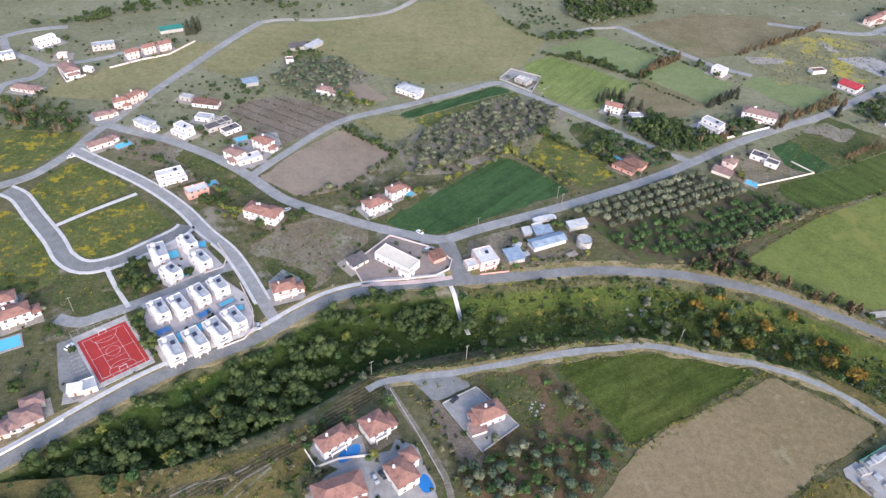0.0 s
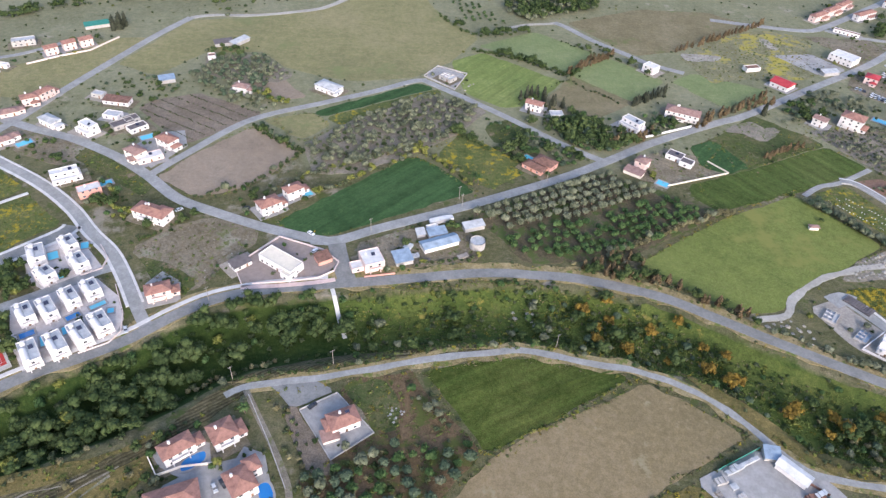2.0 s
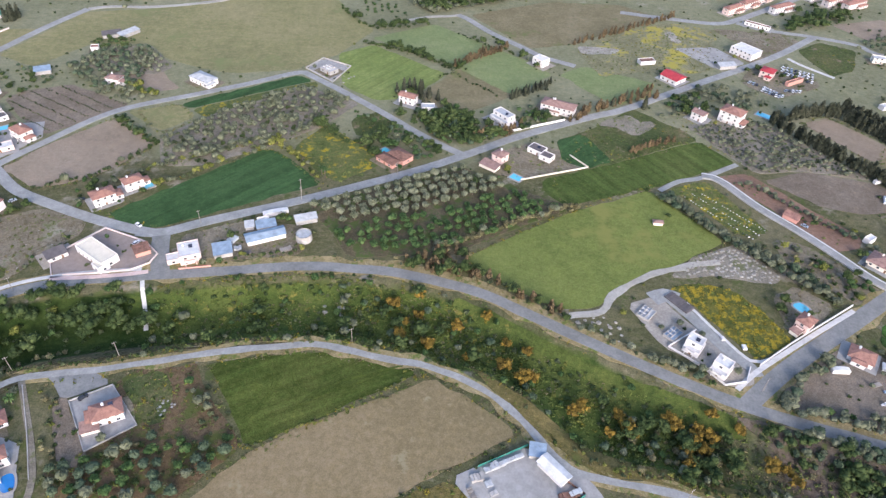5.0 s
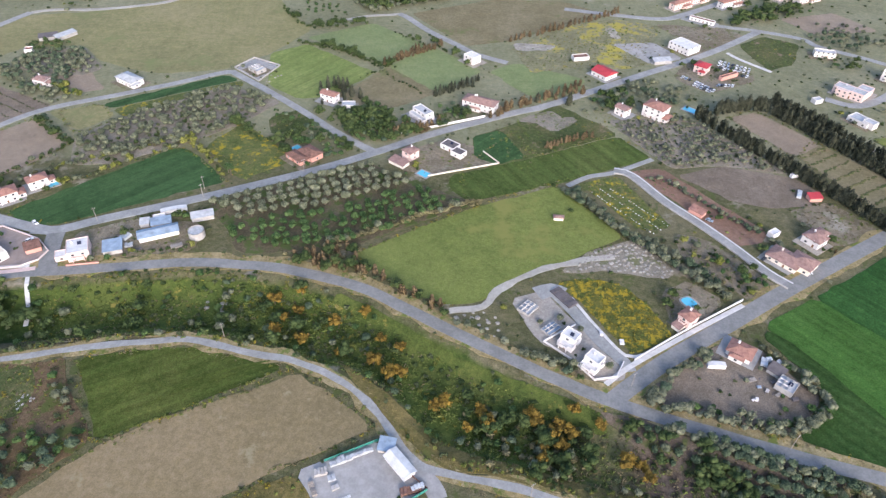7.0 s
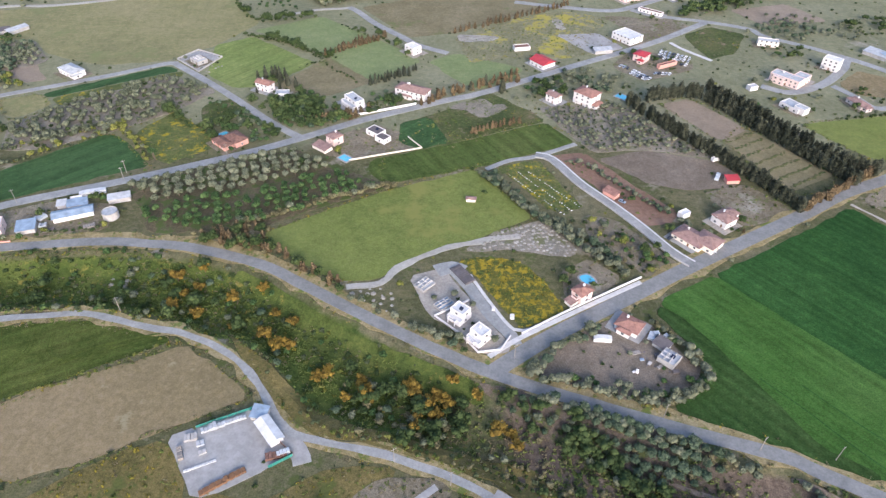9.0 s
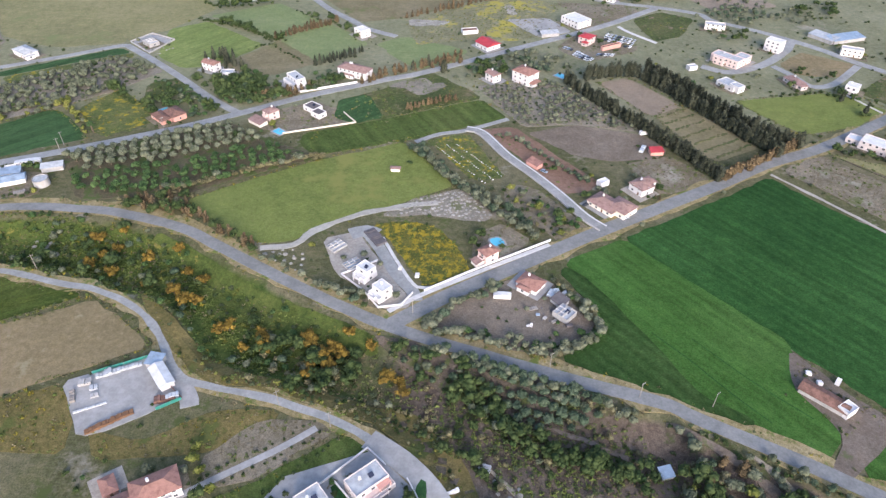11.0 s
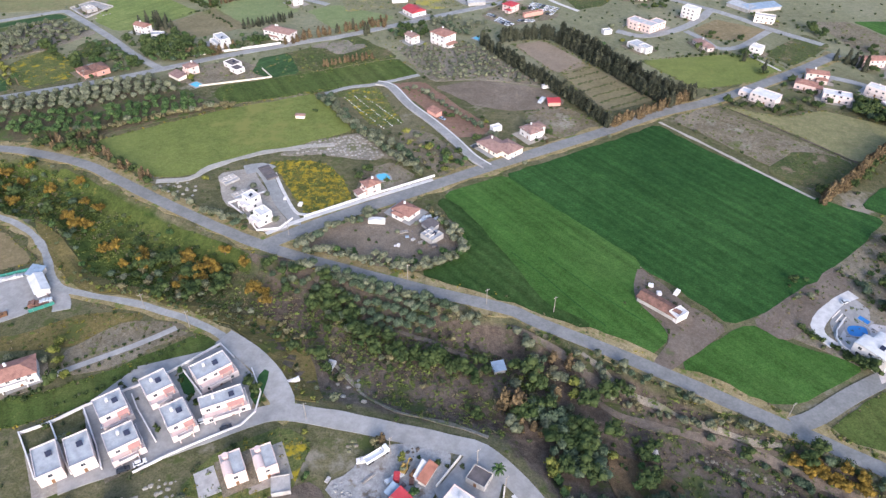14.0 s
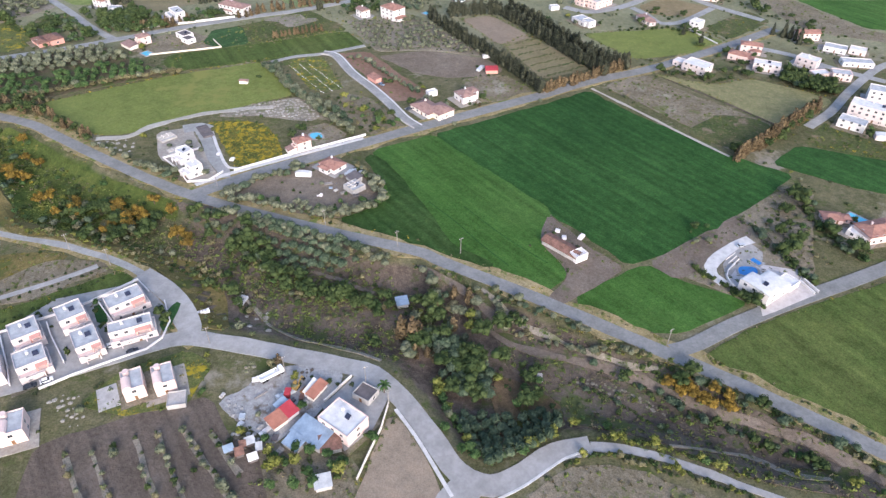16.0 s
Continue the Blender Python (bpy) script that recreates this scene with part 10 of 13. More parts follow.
# orchards
grove("olive_tree", [(57.7, 293.3), (94.8, 313.2), (143.7, 336.6), (156.1, 324.2), (168.9, 317.9), (125, 294.8), (78.2, 279.2)], 6.2, 1.18, "olive grove rows beside the road", angle=0.457, jitter=0.05)
grove("citrus_tree", [(71.6, 275.1), (124.8, 291.1), (170.2, 315.7), (200.7, 299.7), (162.8, 277.8), (134.7, 260.9), (81.1, 257.1), (74.9, 265.9)], 5.4, 1.2, "citrus orchard rows", angle=0.457, jitter=0.14, fill=0.82)
thicket("orchard", {'olive_tree': 5, 'shrub': 3, 'green_shrub': 1}, open_ground(spots_in([(-33.2, 329.7), (-43.8, 360.1), (-23.5, 385.2), (4.5, 408.4), (31, 433.4), (73, 412.4), (52, 380.3), (22.6, 354.5), (-10.8, 333.7)], 4.6, 0.3, 0.45, 0.9, None)), "old grey-green olive orchard on dry soil", "orchard", (0.85, 1.3))
thicket("orchard", {'olive_tree': 5, 'shrub': 2}, open_ground(spots_in([(-104.4, 443.8), (-128.4, 455.9), (-129.7, 479.9), (-91.7, 487.9), (-66.2, 455.6), (-71.9, 446.1)], 5.6, 0.25, 0.0, 0.9, None)), "olive orchard by the meadow", "orchard", (0.7, 1.05))
thicket("orchard", {'olive_tree': 5, 'shrub': 2, 'green_shrub': 1}, open_ground(spots_in([(-128.6, 429.1), (-104.4, 424.7), (-90, 419), (-64.2, 414), (-76.9, 398.9), (-100.7, 408.5)], 5.2, 0.25, 0.0, 0.9, None)), "olive orchard below the white house", "orchard", (0.7, 1.05))
thicket("orchard", {'mimosa_tree': 3, 'citrus_tree': 2}, open_ground(spots_in([(-90.9, 429), (-78.9, 428.1), (-60.2, 411), (-69.8, 408)], 4.5, 0.5, 0.0, 0.9, None)), "yellow-green fruit trees beside the orchard", "orchard", (0.8, 1.1))
thicket("vineyard", {'green_shrub': 2, 'shrub': 3}, open_ground(spots_in([(-158.4, 401.9), (-147.4, 413.8), (-125.8, 423.4), (-77.6, 398.9), (-116.7, 360.6), (-136.3, 376.3)], 1.8, 0.06, -0.56, 0.9, 8.0)), "rows of low dark vines", "vineyard", (0.3, 0.5))
thicket("orchard", {'olive_tree': 4, 'shrub': 2}, open_ground(spots_in([(300.4, 395.5), (354.5, 403.9), (400.7, 337.6), (361, 346.4), (327.9, 341.3)], 3.9, 0.2, 0.5, 0.9, None)), "sparse young olive orchard", "orchard", (0.5, 0.9))
thicket("orchard", {'olive_tree': 4, 'green_shrub': 1}, open_ground(spots_in([(318.5, 445.3), (339.8, 455.8), (366.5, 445.4), (372.2, 428.8), (349.2, 424.7), (324.8, 427.1)], 6.0, 0.5, 0.0, 0.9, None)), "dark olive orchard by the road", "orchard", (0.8, 1.1))
thicket("orchard", {'citrus_tree': 3, 'green_shrub': 2}, open_ground(spots_in([(55.8, 628.4), (86.5, 608.5), (103.1, 567.3), (65.3, 568.9)], 7, 0.1, 0.6, 0.9, None)), "rows of dark fruit trees far off", "orchard", (0.7, 1.0))
thicket("orchard", {'wild_tree': 3, 'olive_tree': 2}, open_ground(spots_in([(112.5, 634.5), (193.4, 646.2), (197.2, 609.8), (124.3, 571.8), (106.9, 588.5)], 5.2, 0.5, 0.0, 0.9, None)), "dark trees at the far field edge", "woodland", (0.8, 1.3))
thicket("orchard", {'olive_tree': 4, 'shrub': 2}, open_ground(spots_in([(507.1, 569.8), (549.3, 530.1), (576.7, 520.3), (591.4, 549.7), (545.7, 578.2)], 8, 0.5, 0.0, 0.9, None)), "far olive orchard beyond the suburb", "orchard", (0.7, 1.0))
thicket("orchard", {'dark_olive_tree': 3, 'citrus_tree': 2, 'olive_tree': 1, 'green_shrub': 1}, open_ground(spots_in([(-6.3, 136.6), (12.6, 146.7), (28.5, 143.1), (48.3, 140.8), (33.8, 124.3), (26.9, 117.7), (-14.8, 117.5), (-17.7, 133)], 5.2, 0.2, 0.4, 0.85, None)), "olive trees in loose rows on weedy soil", "orchard", (0.95, 1.3))
thicket("scrub", {'shrub': 3, 'green_shrub': 2, 'reed_bush': 1}, open_ground(spots_in([(-36.8, 168.2), (-27.8, 168.4), (-18.1, 137.7), (-6, 135.5), (12, 149.2), (44, 140.8), (32.2, 121.6), (-20, 121.3)], 5.0, 0.5, 0.0, 0.6, None)), "bushes in the overgrown olive plot", "scrub", (0.5, 0.9))
thicket("orchard", {'olive_tree': 2, 'citrus_tree': 2, 'shrub': 3}, open_ground(spots_in([(22, 180.2), (31.2, 167.1), (48, 143.3), (39.3, 143.2), (25.3, 161.4), (19.1, 169.8)], 4, 0.5, 0.0, 0.8, None)), "bushes along the wheat field", "scrub", (0.6, 1.1))
grove("citrus_tree", [(322.2, 24.9), (341, 29.8), (356.4, 22.1), (354.5, 10.5), (329.4, 9.7)], 6.5, 1.15, "fruit trees behind the pink house", jitter=0.4, fill=0.7)
thicket("woodland", {'wild_tree': 2, 'green_shrub': 2}, open_ground(spots_in([(-318.1, 534.1), (-290.7, 545.1), (-261, 567.9), (-189.2, 588.4), (-141.2, 598.9), (-142.7, 610), (-250.4, 598.4), (-298.1, 566.7)], 8, 0.5, 0.0, 0.85, None)), "dark belt of trees on the hillside", "woodland", (0.8, 1.3))
thicket("woodland", {'wild_tree': 2, 'russet_tree': 1, 'green_shrub': 2}, open_ground(spots_in([(-305, 397.8), (-292.1, 418.5), (-272.6, 388.4), (-243.1, 375.6), (-243.2, 366.5), (-271.7, 369.1), (-290.7, 366.1)], 6, 0.5, 0.0, 0.7, None)), "dark trees and bushes on the hillside plot", "woodland", (0.7, 1.2))
# windbreaks
for x, y in along([(361.7, 404.7), (382.3, 367.6), (409.1, 327), (434.5, 282)], 3.05, 1.6):
    tree("windbreak_tree", x, y, 1.05, "dark windbreak round the fields")
for x, y in along([(377, 408.2), (400.3, 415), (417.9, 410), (445.3, 362), (465.3, 327.2), (477.5, 310.4)], 3.05, 1.6):
    tree("windbreak_tree", x, y, 1.05, "dark windbreak round the fields")
for x, y in along([(423.1, 423.9), (449.2, 378.9), (472, 338.3), (493.4, 319.2)], 3.05, 1.6):
    tree("windbreak_tree", x, y, 1.05, "dark windbreak round the fields")
for x, y in along([(435.5, 283.3), (457, 297.8), (495.6, 323.4)], 3.0, 2.5):
    tree("russet_tree", x, y, 1.25, "russet windbreak by the road")
for x, y in along([(530.1, 210.1), (546.1, 222.5), (569, 243.5), (593.4, 265)], 2.6, 3.5):
    tree("russet_tree", x, y, 1.45, "russet windbreak by the apartments")
for x, y in along([(100.2, 429.1), (108.8, 435.7), (117.4, 427.6), (127.9, 419.7)], 5, 2):
    tree("cypress_tree", x, y, 0.95, "cypresses round the white house")
for x, y in along([(182.2, 425.5), (190.9, 432.1), (202.1, 438.9), (207.6, 441.9)], 4, 1):
    tree("cypress_tree", x, y, 0.7, "cypress row of the villa")
for x, y in along([(219, 396.6), (244.1, 415.7), (267.1, 428), (288.3, 435.4)], 5, 4):
    tree("russet_tree", x, y, 1.15, "russet trees by the road")
for x, y in along([(151.1, 369.4), (163.9, 378.7), (172.6, 375.5), (182.8, 387.1)], 4, 4):
    tree("russet_tree", x, y, 1.1, "russet trees by the road")
for x, y in along([(242.8, 521.9), (269.7, 539), (305.7, 562.8), (345.1, 589.7)], 5, 3):
    tree("russet_tree", x, y, 1.0, "russet field edge trees")
for x, y in along([(252.9, 359.8), (269, 369.4), (284.3, 375.2)], 3, 2):
    tree("russet_tree", x, y, 0.9, "russet hedge in the meadow")
for x, y in along([(141.3, 470.2), (168.1, 500.7), (179.1, 505.8)], 4, 4):
    tree("russet_tree", x, y, 0.9, "russet field edge trees")
for x, y in along([(611.6, 386.8), (617.1, 384.9), (623.8, 381), (625.9, 370.7)], 5, 5):
    tree("cypress_tree", x, y, 1.0, "dark trees by the church")
for x, y in along([(-214.7, 524), (-210.4, 524.4), (-210.1, 532.4)], 4, 4):
    tree("cypress_tree", x, y, 1.3, "dark trees on the hillside")
for x, y in along([(274, 418.7), (277.1, 422.1)], 6, 0.6):
    tree("cypress_tree", x, y, 0.9, "lone cypress by the road")
# hedges and field edges
thicket("hedge", {'olive_tree': 3, 'dark_olive_tree': 1, 'shrub': 1}, open_ground(along([(257.8, 313.5), (282.5, 279.9), (304.7, 249.5), (326.9, 227.4)], 1.9, 5)), "dense grey-green hedge between plots", "hedge", (0.8, 1.15))
thicket("orchard", {'green_shrub': 3, 'citrus_tree': 2, 'reed_bush': 2, 'mimosa_tree': 0.7}, open_ground(spots_in([(311.1, 274.3), (319.4, 269.7), (349.1, 236.2), (339.6, 227.8), (326.9, 233.1), (311.2, 252.3)], 4.2, 0.5, 0.0, 0.8, None)), "overgrown green and brown bushes on a plot", "scrub", (0.6, 1.1))
thicket("hedge", {'olive_tree': 3, 'dark_olive_tree': 1, 'shrub': 1}, open_ground(along([(306.6, 330), (323.9, 321.6), (345.7, 294.3), (366.9, 269.7), (371.1, 255)], 2.0, 4)), "dark green hedge between the red plots", "hedge", (0.6, 0.95))
thicket("hedge", {'reed_bush': 5, 'olive_tree': 1}, open_ground(along([(125, 260.5), (144.4, 269.5), (169.7, 283.5), (194.2, 295.2), (206.9, 300.5)], 1.7, 5)), "dense brownish olive hedge of the orchard", "hedge", (0.9, 1.3))
thicket("woodland", {'russet_tree': 3, 'wild_tree': 1, 'reed_bush': 1}, open_ground(spots_in([(104.5, 252.7), (125.6, 260.5), (143.4, 258.5), (151.1, 238.2), (132.4, 237.6), (115.7, 243.7)], 4.0, 0.5, 0.0, 0.8, None)), "brown and dark trees at the road bend", "woodland", (0.7, 1.1))
thicket("hedge", {'russet_tree': 3, 'wild_tree': 1.5, 'shrub': 2}, open_ground(along([(123.2, 248.2), (149.8, 239.4), (173.2, 225.4), (188.8, 214.1)], 2.4, 6)), "brown and dark trees along the road bend", "hedge", (0.7, 1.1))
thicket("hedge", {'olive_tree': 3, 'dark_olive_tree': 1, 'shrub': 1}, open_ground(along([(187.7, 207.4), (211.7, 195.6), (234.3, 183.4), (245.2, 179.8)], 2.0, 6)), "olive bushes along the main road", "hedge", (0.7, 1.0))
thicket("hedge", {"olive_tree":3,"dark_olive_tree":1,"shrub":1}, along([(273.8, 164.6), (287, 177.6), (305.9, 190.4)], 1.9, 6), "olive hedge round the farmyard", "hedge", (0.8, 1.15))
thicket("hedge", {"olive_tree":3,"citrus_tree":0.6,"shrub":1}, along([(273.6, 162.9), (292.4, 159.8), (317.1, 153.9), (329.4, 151.7), (346.4, 163.9), (344.8, 173.4)], 1.9, 6), "olive and bush hedge round the farmyard", "hedge", (0.75, 1.1))
thicket("hedge", {'green_shrub': 4, 'wild_tree': 1}, open_ground(along([(-120, 263.4), (-104.7, 278.1), (-88.1, 291.2), (-56.5, 280.5)], 3, 3)), "low dark hedge along vacant land", "hedge", (0.6, 1.0))
thicket("hedge", {'green_shrub': 4, 'wild_tree': 1}, open_ground(along([(-81.2, 382.1), (-63.8, 365.9), (-45.5, 353.3)], 2.6, 3)), "dark hedge beside the ploughed field", "hedge", (0.8, 1.2))
thicket("hedge", {'shrub': 3, 'green_shrub': 2, 'olive_tree': 1}, open_ground(along([(-98.9, 303.1), (-77.5, 313.3), (-61.9, 328.6), (-45.5, 354.6)], 3.2, 5)), "bushes along the ploughed field", "hedge", (0.8, 1.3))
thicket("hedge", {'olive_tree': 1, 'mimosa_tree': 2, 'shrub': 2}, open_ground(along([(-33.3, 309.3), (-11.1, 325.8), (18.4, 347.7), (27.3, 363.5)], 2.6, 4)), "olive and yellow bushes along the wheat", "hedge", (0.7, 1.1))
thicket("hedge", {'mimosa_tree': 2, 'green_shrub': 2}, open_ground(along([(23.6, 363.3), (36.4, 348.5), (57, 322.5)], 2.6, 4)), "yellow-green hedge along the flower field", "hedge", (0.6, 0.95))
thicket("hedge", {'green_shrub': 4, 'wild_tree': 1}, open_ground(along([(50.3, 381.7), (65.1, 368.1), (81.7, 357.2), (92.7, 341.2)], 2.8, 5)), "dark hedge of the garden", "hedge", (0.8, 1.3))
thicket("hedge", {'green_shrub': 4, 'wild_tree': 1}, open_ground(along([(78.1, 506.5), (106.3, 496), (129.5, 477.3), (149.9, 468.9)], 3, 4)), "dark hedge between the meadows", "hedge", (0.9, 1.4))
thicket("hedge", {'green_shrub': 4, 'wild_tree': 1}, open_ground(along([(46.5, 581.3), (76.2, 540.3), (122.4, 550.4)], 4, 4)), "dark bushes along a field edge", "hedge", (0.9, 1.4))
thicket("hedge", {'green_shrub': 4, 'wild_tree': 1}, open_ground(along([(173.7, 536.9), (184, 506.2), (205.2, 484.7)], 4, 3)), "dark bushes along a field edge", "hedge", (0.7, 1.2))
thicket("hedge", {'shrub': 2, 'yellow_shrub': 3}, open_ground(along([(107.7, 185.5), (111.8, 175.9), (82.4, 156.5), (49.9, 141.7)], 3, 3)), "weedy edge of the wheat field", "hedge", (0.4, 0.8))
thicket("hedge", {'green_shrub': 4, 'wild_tree': 1}, open_ground(along([(485.9, 119.9), (493.8, 108.2), (503.8, 97)], 2.0, 2.0)), "clipped dark hedge of the villa", "hedge", (0.9, 1.2))
thicket("hedge", {'green_shrub': 4, 'wild_tree': 1}, open_ground(along([(525.4, 132.1), (528.9, 122), (532.7, 108)], 2.4, 4)), "dark hedge beside the villa", "hedge", (1.0, 1.6))
thicket("hedge", {'green_shrub': 4, 'wild_tree': 1}, open_ground(along([(548.4, 180.3), (549.2, 154.8), (554.1, 136.4), (560.5, 128.9)], 2.6, 4)), "dark hedge along the pink villa", "hedge", (0.9, 1.6))
thicket("hedge", {'green_shrub': 4, 'citrus_tree': 1, 'yellow_shrub': 0.6}, open_ground(along([(401.6, 13.6), (416.1, 23.1), (429.2, 28.6), (446.6, 26.7), (467.5, 19.9)], 2.6, 3)), "yellow-green hedge along the track", "hedge", (0.7, 1.0))
thicket("hedge", {'mimosa_tree': 1, 'citrus_tree': 3}, open_ground(along([(376.7, 40.9), (382.5, 33.4), (386.2, 27.1)], 3, 4)), "bright green trees by the gravel road", "hedge", (0.9, 1.2))
thicket("hedge", {'mimosa_tree': 3, 'yellow_shrub': 1}, open_ground(along([(407.7, 27.9), (413.4, 32.3), (418.2, 34.6)], 3, 4)), "yellow bushes by the road bend", "hedge", (0.8, 1.1))
thicket("woodland", {'wild_tree': 3, 'dark_olive_tree': 1}, open_ground(spots_in([(591.8, 323.2), (612.4, 312.2), (625, 299.7), (616.6, 286.7), (600.2, 290.6), (588.5, 306)], 3.8, 0.5, 0.0, 0.9, None)), "dark belt of trees behind the suburb houses", "woodland", (0.8, 1.2))
thicket("woodland", {'wild_tree': 2, 'green_shrub': 2}, open_ground(spots_in([(602.8, 458.8), (618.8, 451.8), (645.5, 415.9), (657.5, 393.8), (649.6, 384.6), (629.7, 408), (602.5, 443)], 6, 0.5, 0.0, 0.8, None)), "dark trees along the far road", "woodland", (0.7, 1.1))
thicket("hedge", {'wild_tree': 2, 'russet_tree': 1}, open_ground(along([(592.9, 318), (605.4, 303.6), (617.3, 289.9)], 4.8, 6)), "dark trees behind the suburb houses", "hedge", (0.8, 1.1))
thicket("hedge", {'green_shrub': 4, 'wild_tree': 1}, open_ground(along([(505.3, 319.5), (526.2, 314.5), (545.2, 304.6), (557.3, 309.4)], 3, 4)), "garden hedges of the white villa", "hedge", (0.8, 1.3))
thicket("hedge", {'green_shrub': 4, 'wild_tree': 1}, open_ground(along([(507.2, 388.5), (533.6, 395.6), (556, 385.8)], 4, 6)), "garden trees by the loop road", "hedge", (0.8, 1.2))
thicket("hedge", {'wild_tree': 1, 'green_shrub': 2}, open_ground(along([(528.2, 431.7), (540.5, 419.3), (555.6, 416.2)], 3.4, 12)), "dark scrub inside the loop road", "hedge", (0.7, 1.1))
thicket("hedge", {'green_shrub': 3, 'shrub': 1}, open_ground(along([(206.1, 72.1), (221.3, 84.4), (244, 106)], 3, 1.5)), "row of clipped bushes along the drive", "hedge", (0.5, 0.7))
thicket("hedge", {'green_shrub': 4, 'wild_tree': 1}, open_ground(along([(168.6, 76), (189, 75), (200.4, 80.8)], 3, 2)), "bushes of the villa garden", "hedge", (0.6, 1.0))
thicket("hedge", {'mimosa_tree': 2, 'olive_tree': 1}, open_ground(along([(192.6, 98.8), (198, 91.1), (203.1, 83.8)], 3, 8)), "yellow-green trees beside the villa", "hedge", (0.8, 1.1))
thicket("hedge", {'green_shrub': 4, 'wild_tree': 1}, open_ground(along([(-153.2, 177.4), (-148.8, 182), (-145.5, 186.7)], 2.4, 3)), "dark hedge below the sports court", "hedge", (0.7, 1.0))
thicket("hedge", {'green_shrub': 4, 'wild_tree': 1}, open_ground(along([(-160.3, 208.3), (-154, 199.7), (-145.9, 188.3)], 2.4, 3)), "dark hedge beside the sports court", "hedge", (0.9, 1.4))
thicket("hedge", {'green_shrub': 4, 'wild_tree': 1}, open_ground(along([(-160.6, 230.6), (-151.9, 232.8), (-141.1, 237.8)], 2.2, 2)), "clipped hedge between the villas", "hedge", (0.7, 0.9))
thicket("hedge", {'green_shrub': 4, 'wild_tree': 1}, open_ground(along([(-147.7, 265), (-141.5, 262.9), (-136.2, 258.5)], 2.2, 2)), "clipped hedge of the villas", "hedge", (0.6, 0.8))
thicket("hedge", {'green_shrub': 4, 'wild_tree': 1}, open_ground(along([(267.3, 90), (273.1, 82.5), (274.9, 76.5)], 2, 2)), "dark clipped hedge of the corner house", "hedge", (0.6, 0.8))
thicket("hedge", {'green_shrub': 4, 'wild_tree': 1}, open_ground(along([(252, 78.1), (258.9, 67.8)], 2, 2)), "dark clipped hedge between houses", "hedge", (0.7, 0.9))
thicket("hedge", {'russet_tree': 1, 'shrub': 3}, open_ground(along([(389.3, 269.7), (403.5, 261.8), (425.6, 276.9)], 3, 3)), "dry brown hedge by the road", "hedge", (0.4, 0.7))
thicket("hedge", {'green_shrub': 2, 'yellow_shrub': 2, 'shrub': 2}, open_ground(along([(20.7, 234.1), (58.7, 241.4), (92.7, 237.2)], 2.6, 4)), "weeds and bushes along the roadside", "hedge", (0.4, 0.9))
thicket("hedge", {'green_shrub': 3, 'yellow_shrub': 1, 'wild_tree': 1}, open_ground(along([(-98, 197), (-79.5, 211.2), (-56.6, 222), (-21.2, 228)], 3, 4)), "bushes along the roadside bank", "hedge", (0.6, 1.0))
thicket("hedge", {'mimosa_tree': 1, 'green_shrub': 2, 'shrub': 1}, open_ground(along([(15.9, 248.8), (38.7, 252.8), (57.4, 256.4)], 3, 3)), "bushes in front of the farm sheds", "hedge", (0.7, 1.1))
thicket("hedge", {'shrub': 3, 'green_shrub': 2, 'olive_tree': 1}, open_ground(along([(-52, 178), (-17.8, 183), (20.6, 189.8), (60.8, 195.9), (99.3, 191.5)], 3, 3)), "bushes along the ravine rim", "hedge", (0.5, 0.9))
thicket("hedge", {'shrub': 2, 'yellow_shrub': 2, 'green_shrub': 1}, open_ground(along([(181.1, 141.3), (194.9, 134), (216.6, 130.7), (237.5, 120.5)], 3, 4)), "dry bushes along the ravine rim", "hedge", (0.5, 1.0))
thicket("hedge", {'shrub': 3, 'yellow_shrub': 2, 'green_shrub': 1}, open_ground(along([(255.6, 112), (281, 91.3), (297.1, 77.4), (326.7, 69.4)], 3, 6)), "dry bushes along the gravel bank", "hedge", (0.5, 0.9))
thicket("hedge", {'olive_tree': 3, 'dark_olive_tree': 1, 'shrub': 1}, open_ground(along([(276.5, 152.5), (295.9, 146.2), (316.2, 138.3), (335.9, 131.3)], 2.2, 5)), "olive bushes below the main road", "hedge", (0.7, 1.0))
thicket("hedge", {'shrub': 3, 'reed_bush': 2, 'green_shrub': 1}, open_ground(along([(-92.2, 160.3), (-75.3, 171.9), (-57.2, 184.3), (-37.6, 190.2)], 2.2, 6)), "dark brushwood along the ravine rim", "hedge", (0.5, 0.9))
thicket("hedge", {'shrub': 3, 'reed_bush': 2, 'green_shrub': 1}, open_ground(along([(-141.5, 121.3), (-124.3, 130.1), (-106.1, 140.8), (-90.7, 150.9)], 2.2, 8)), "dark brushwood along the ravine rim", "hedge", (0.5, 0.9))
thicket("hedge", {'olive_tree': 3, 'dark_olive_tree': 0.6, 'reed_bush': 1}, open_ground(along([(280.4, 150.9), (306.4, 138.6), (330.6, 128.4), (355.7, 119.2)], 2.0, 5)), "row of olive trees below the main road", "hedge", (0.75, 1.0))
thicket("hedge", {'wild_tree': 3, 'green_shrub': 2, 'citrus_tree': 0.6}, open_ground(along([(297.9, 129.2), (317.7, 112.7), (335.7, 103.2), (352.6, 95.6), (363, 93.3)], 2.6, 9)), "dark green belt of trees in the ravine", "hedge", (0.6, 1.05))
thicket("hedge", {'shrub': 2, 'green_shrub': 1, 'reed_bush': 2, 'yellow_shrub': 1}, open_ground(along([(-33.8, 166), (-23.9, 152.6), (-17.8, 140.1), (-13.5, 126.2)], 2.4, 7)), "weedy bushes beside the lane", "hedge", (0.5, 0.9))
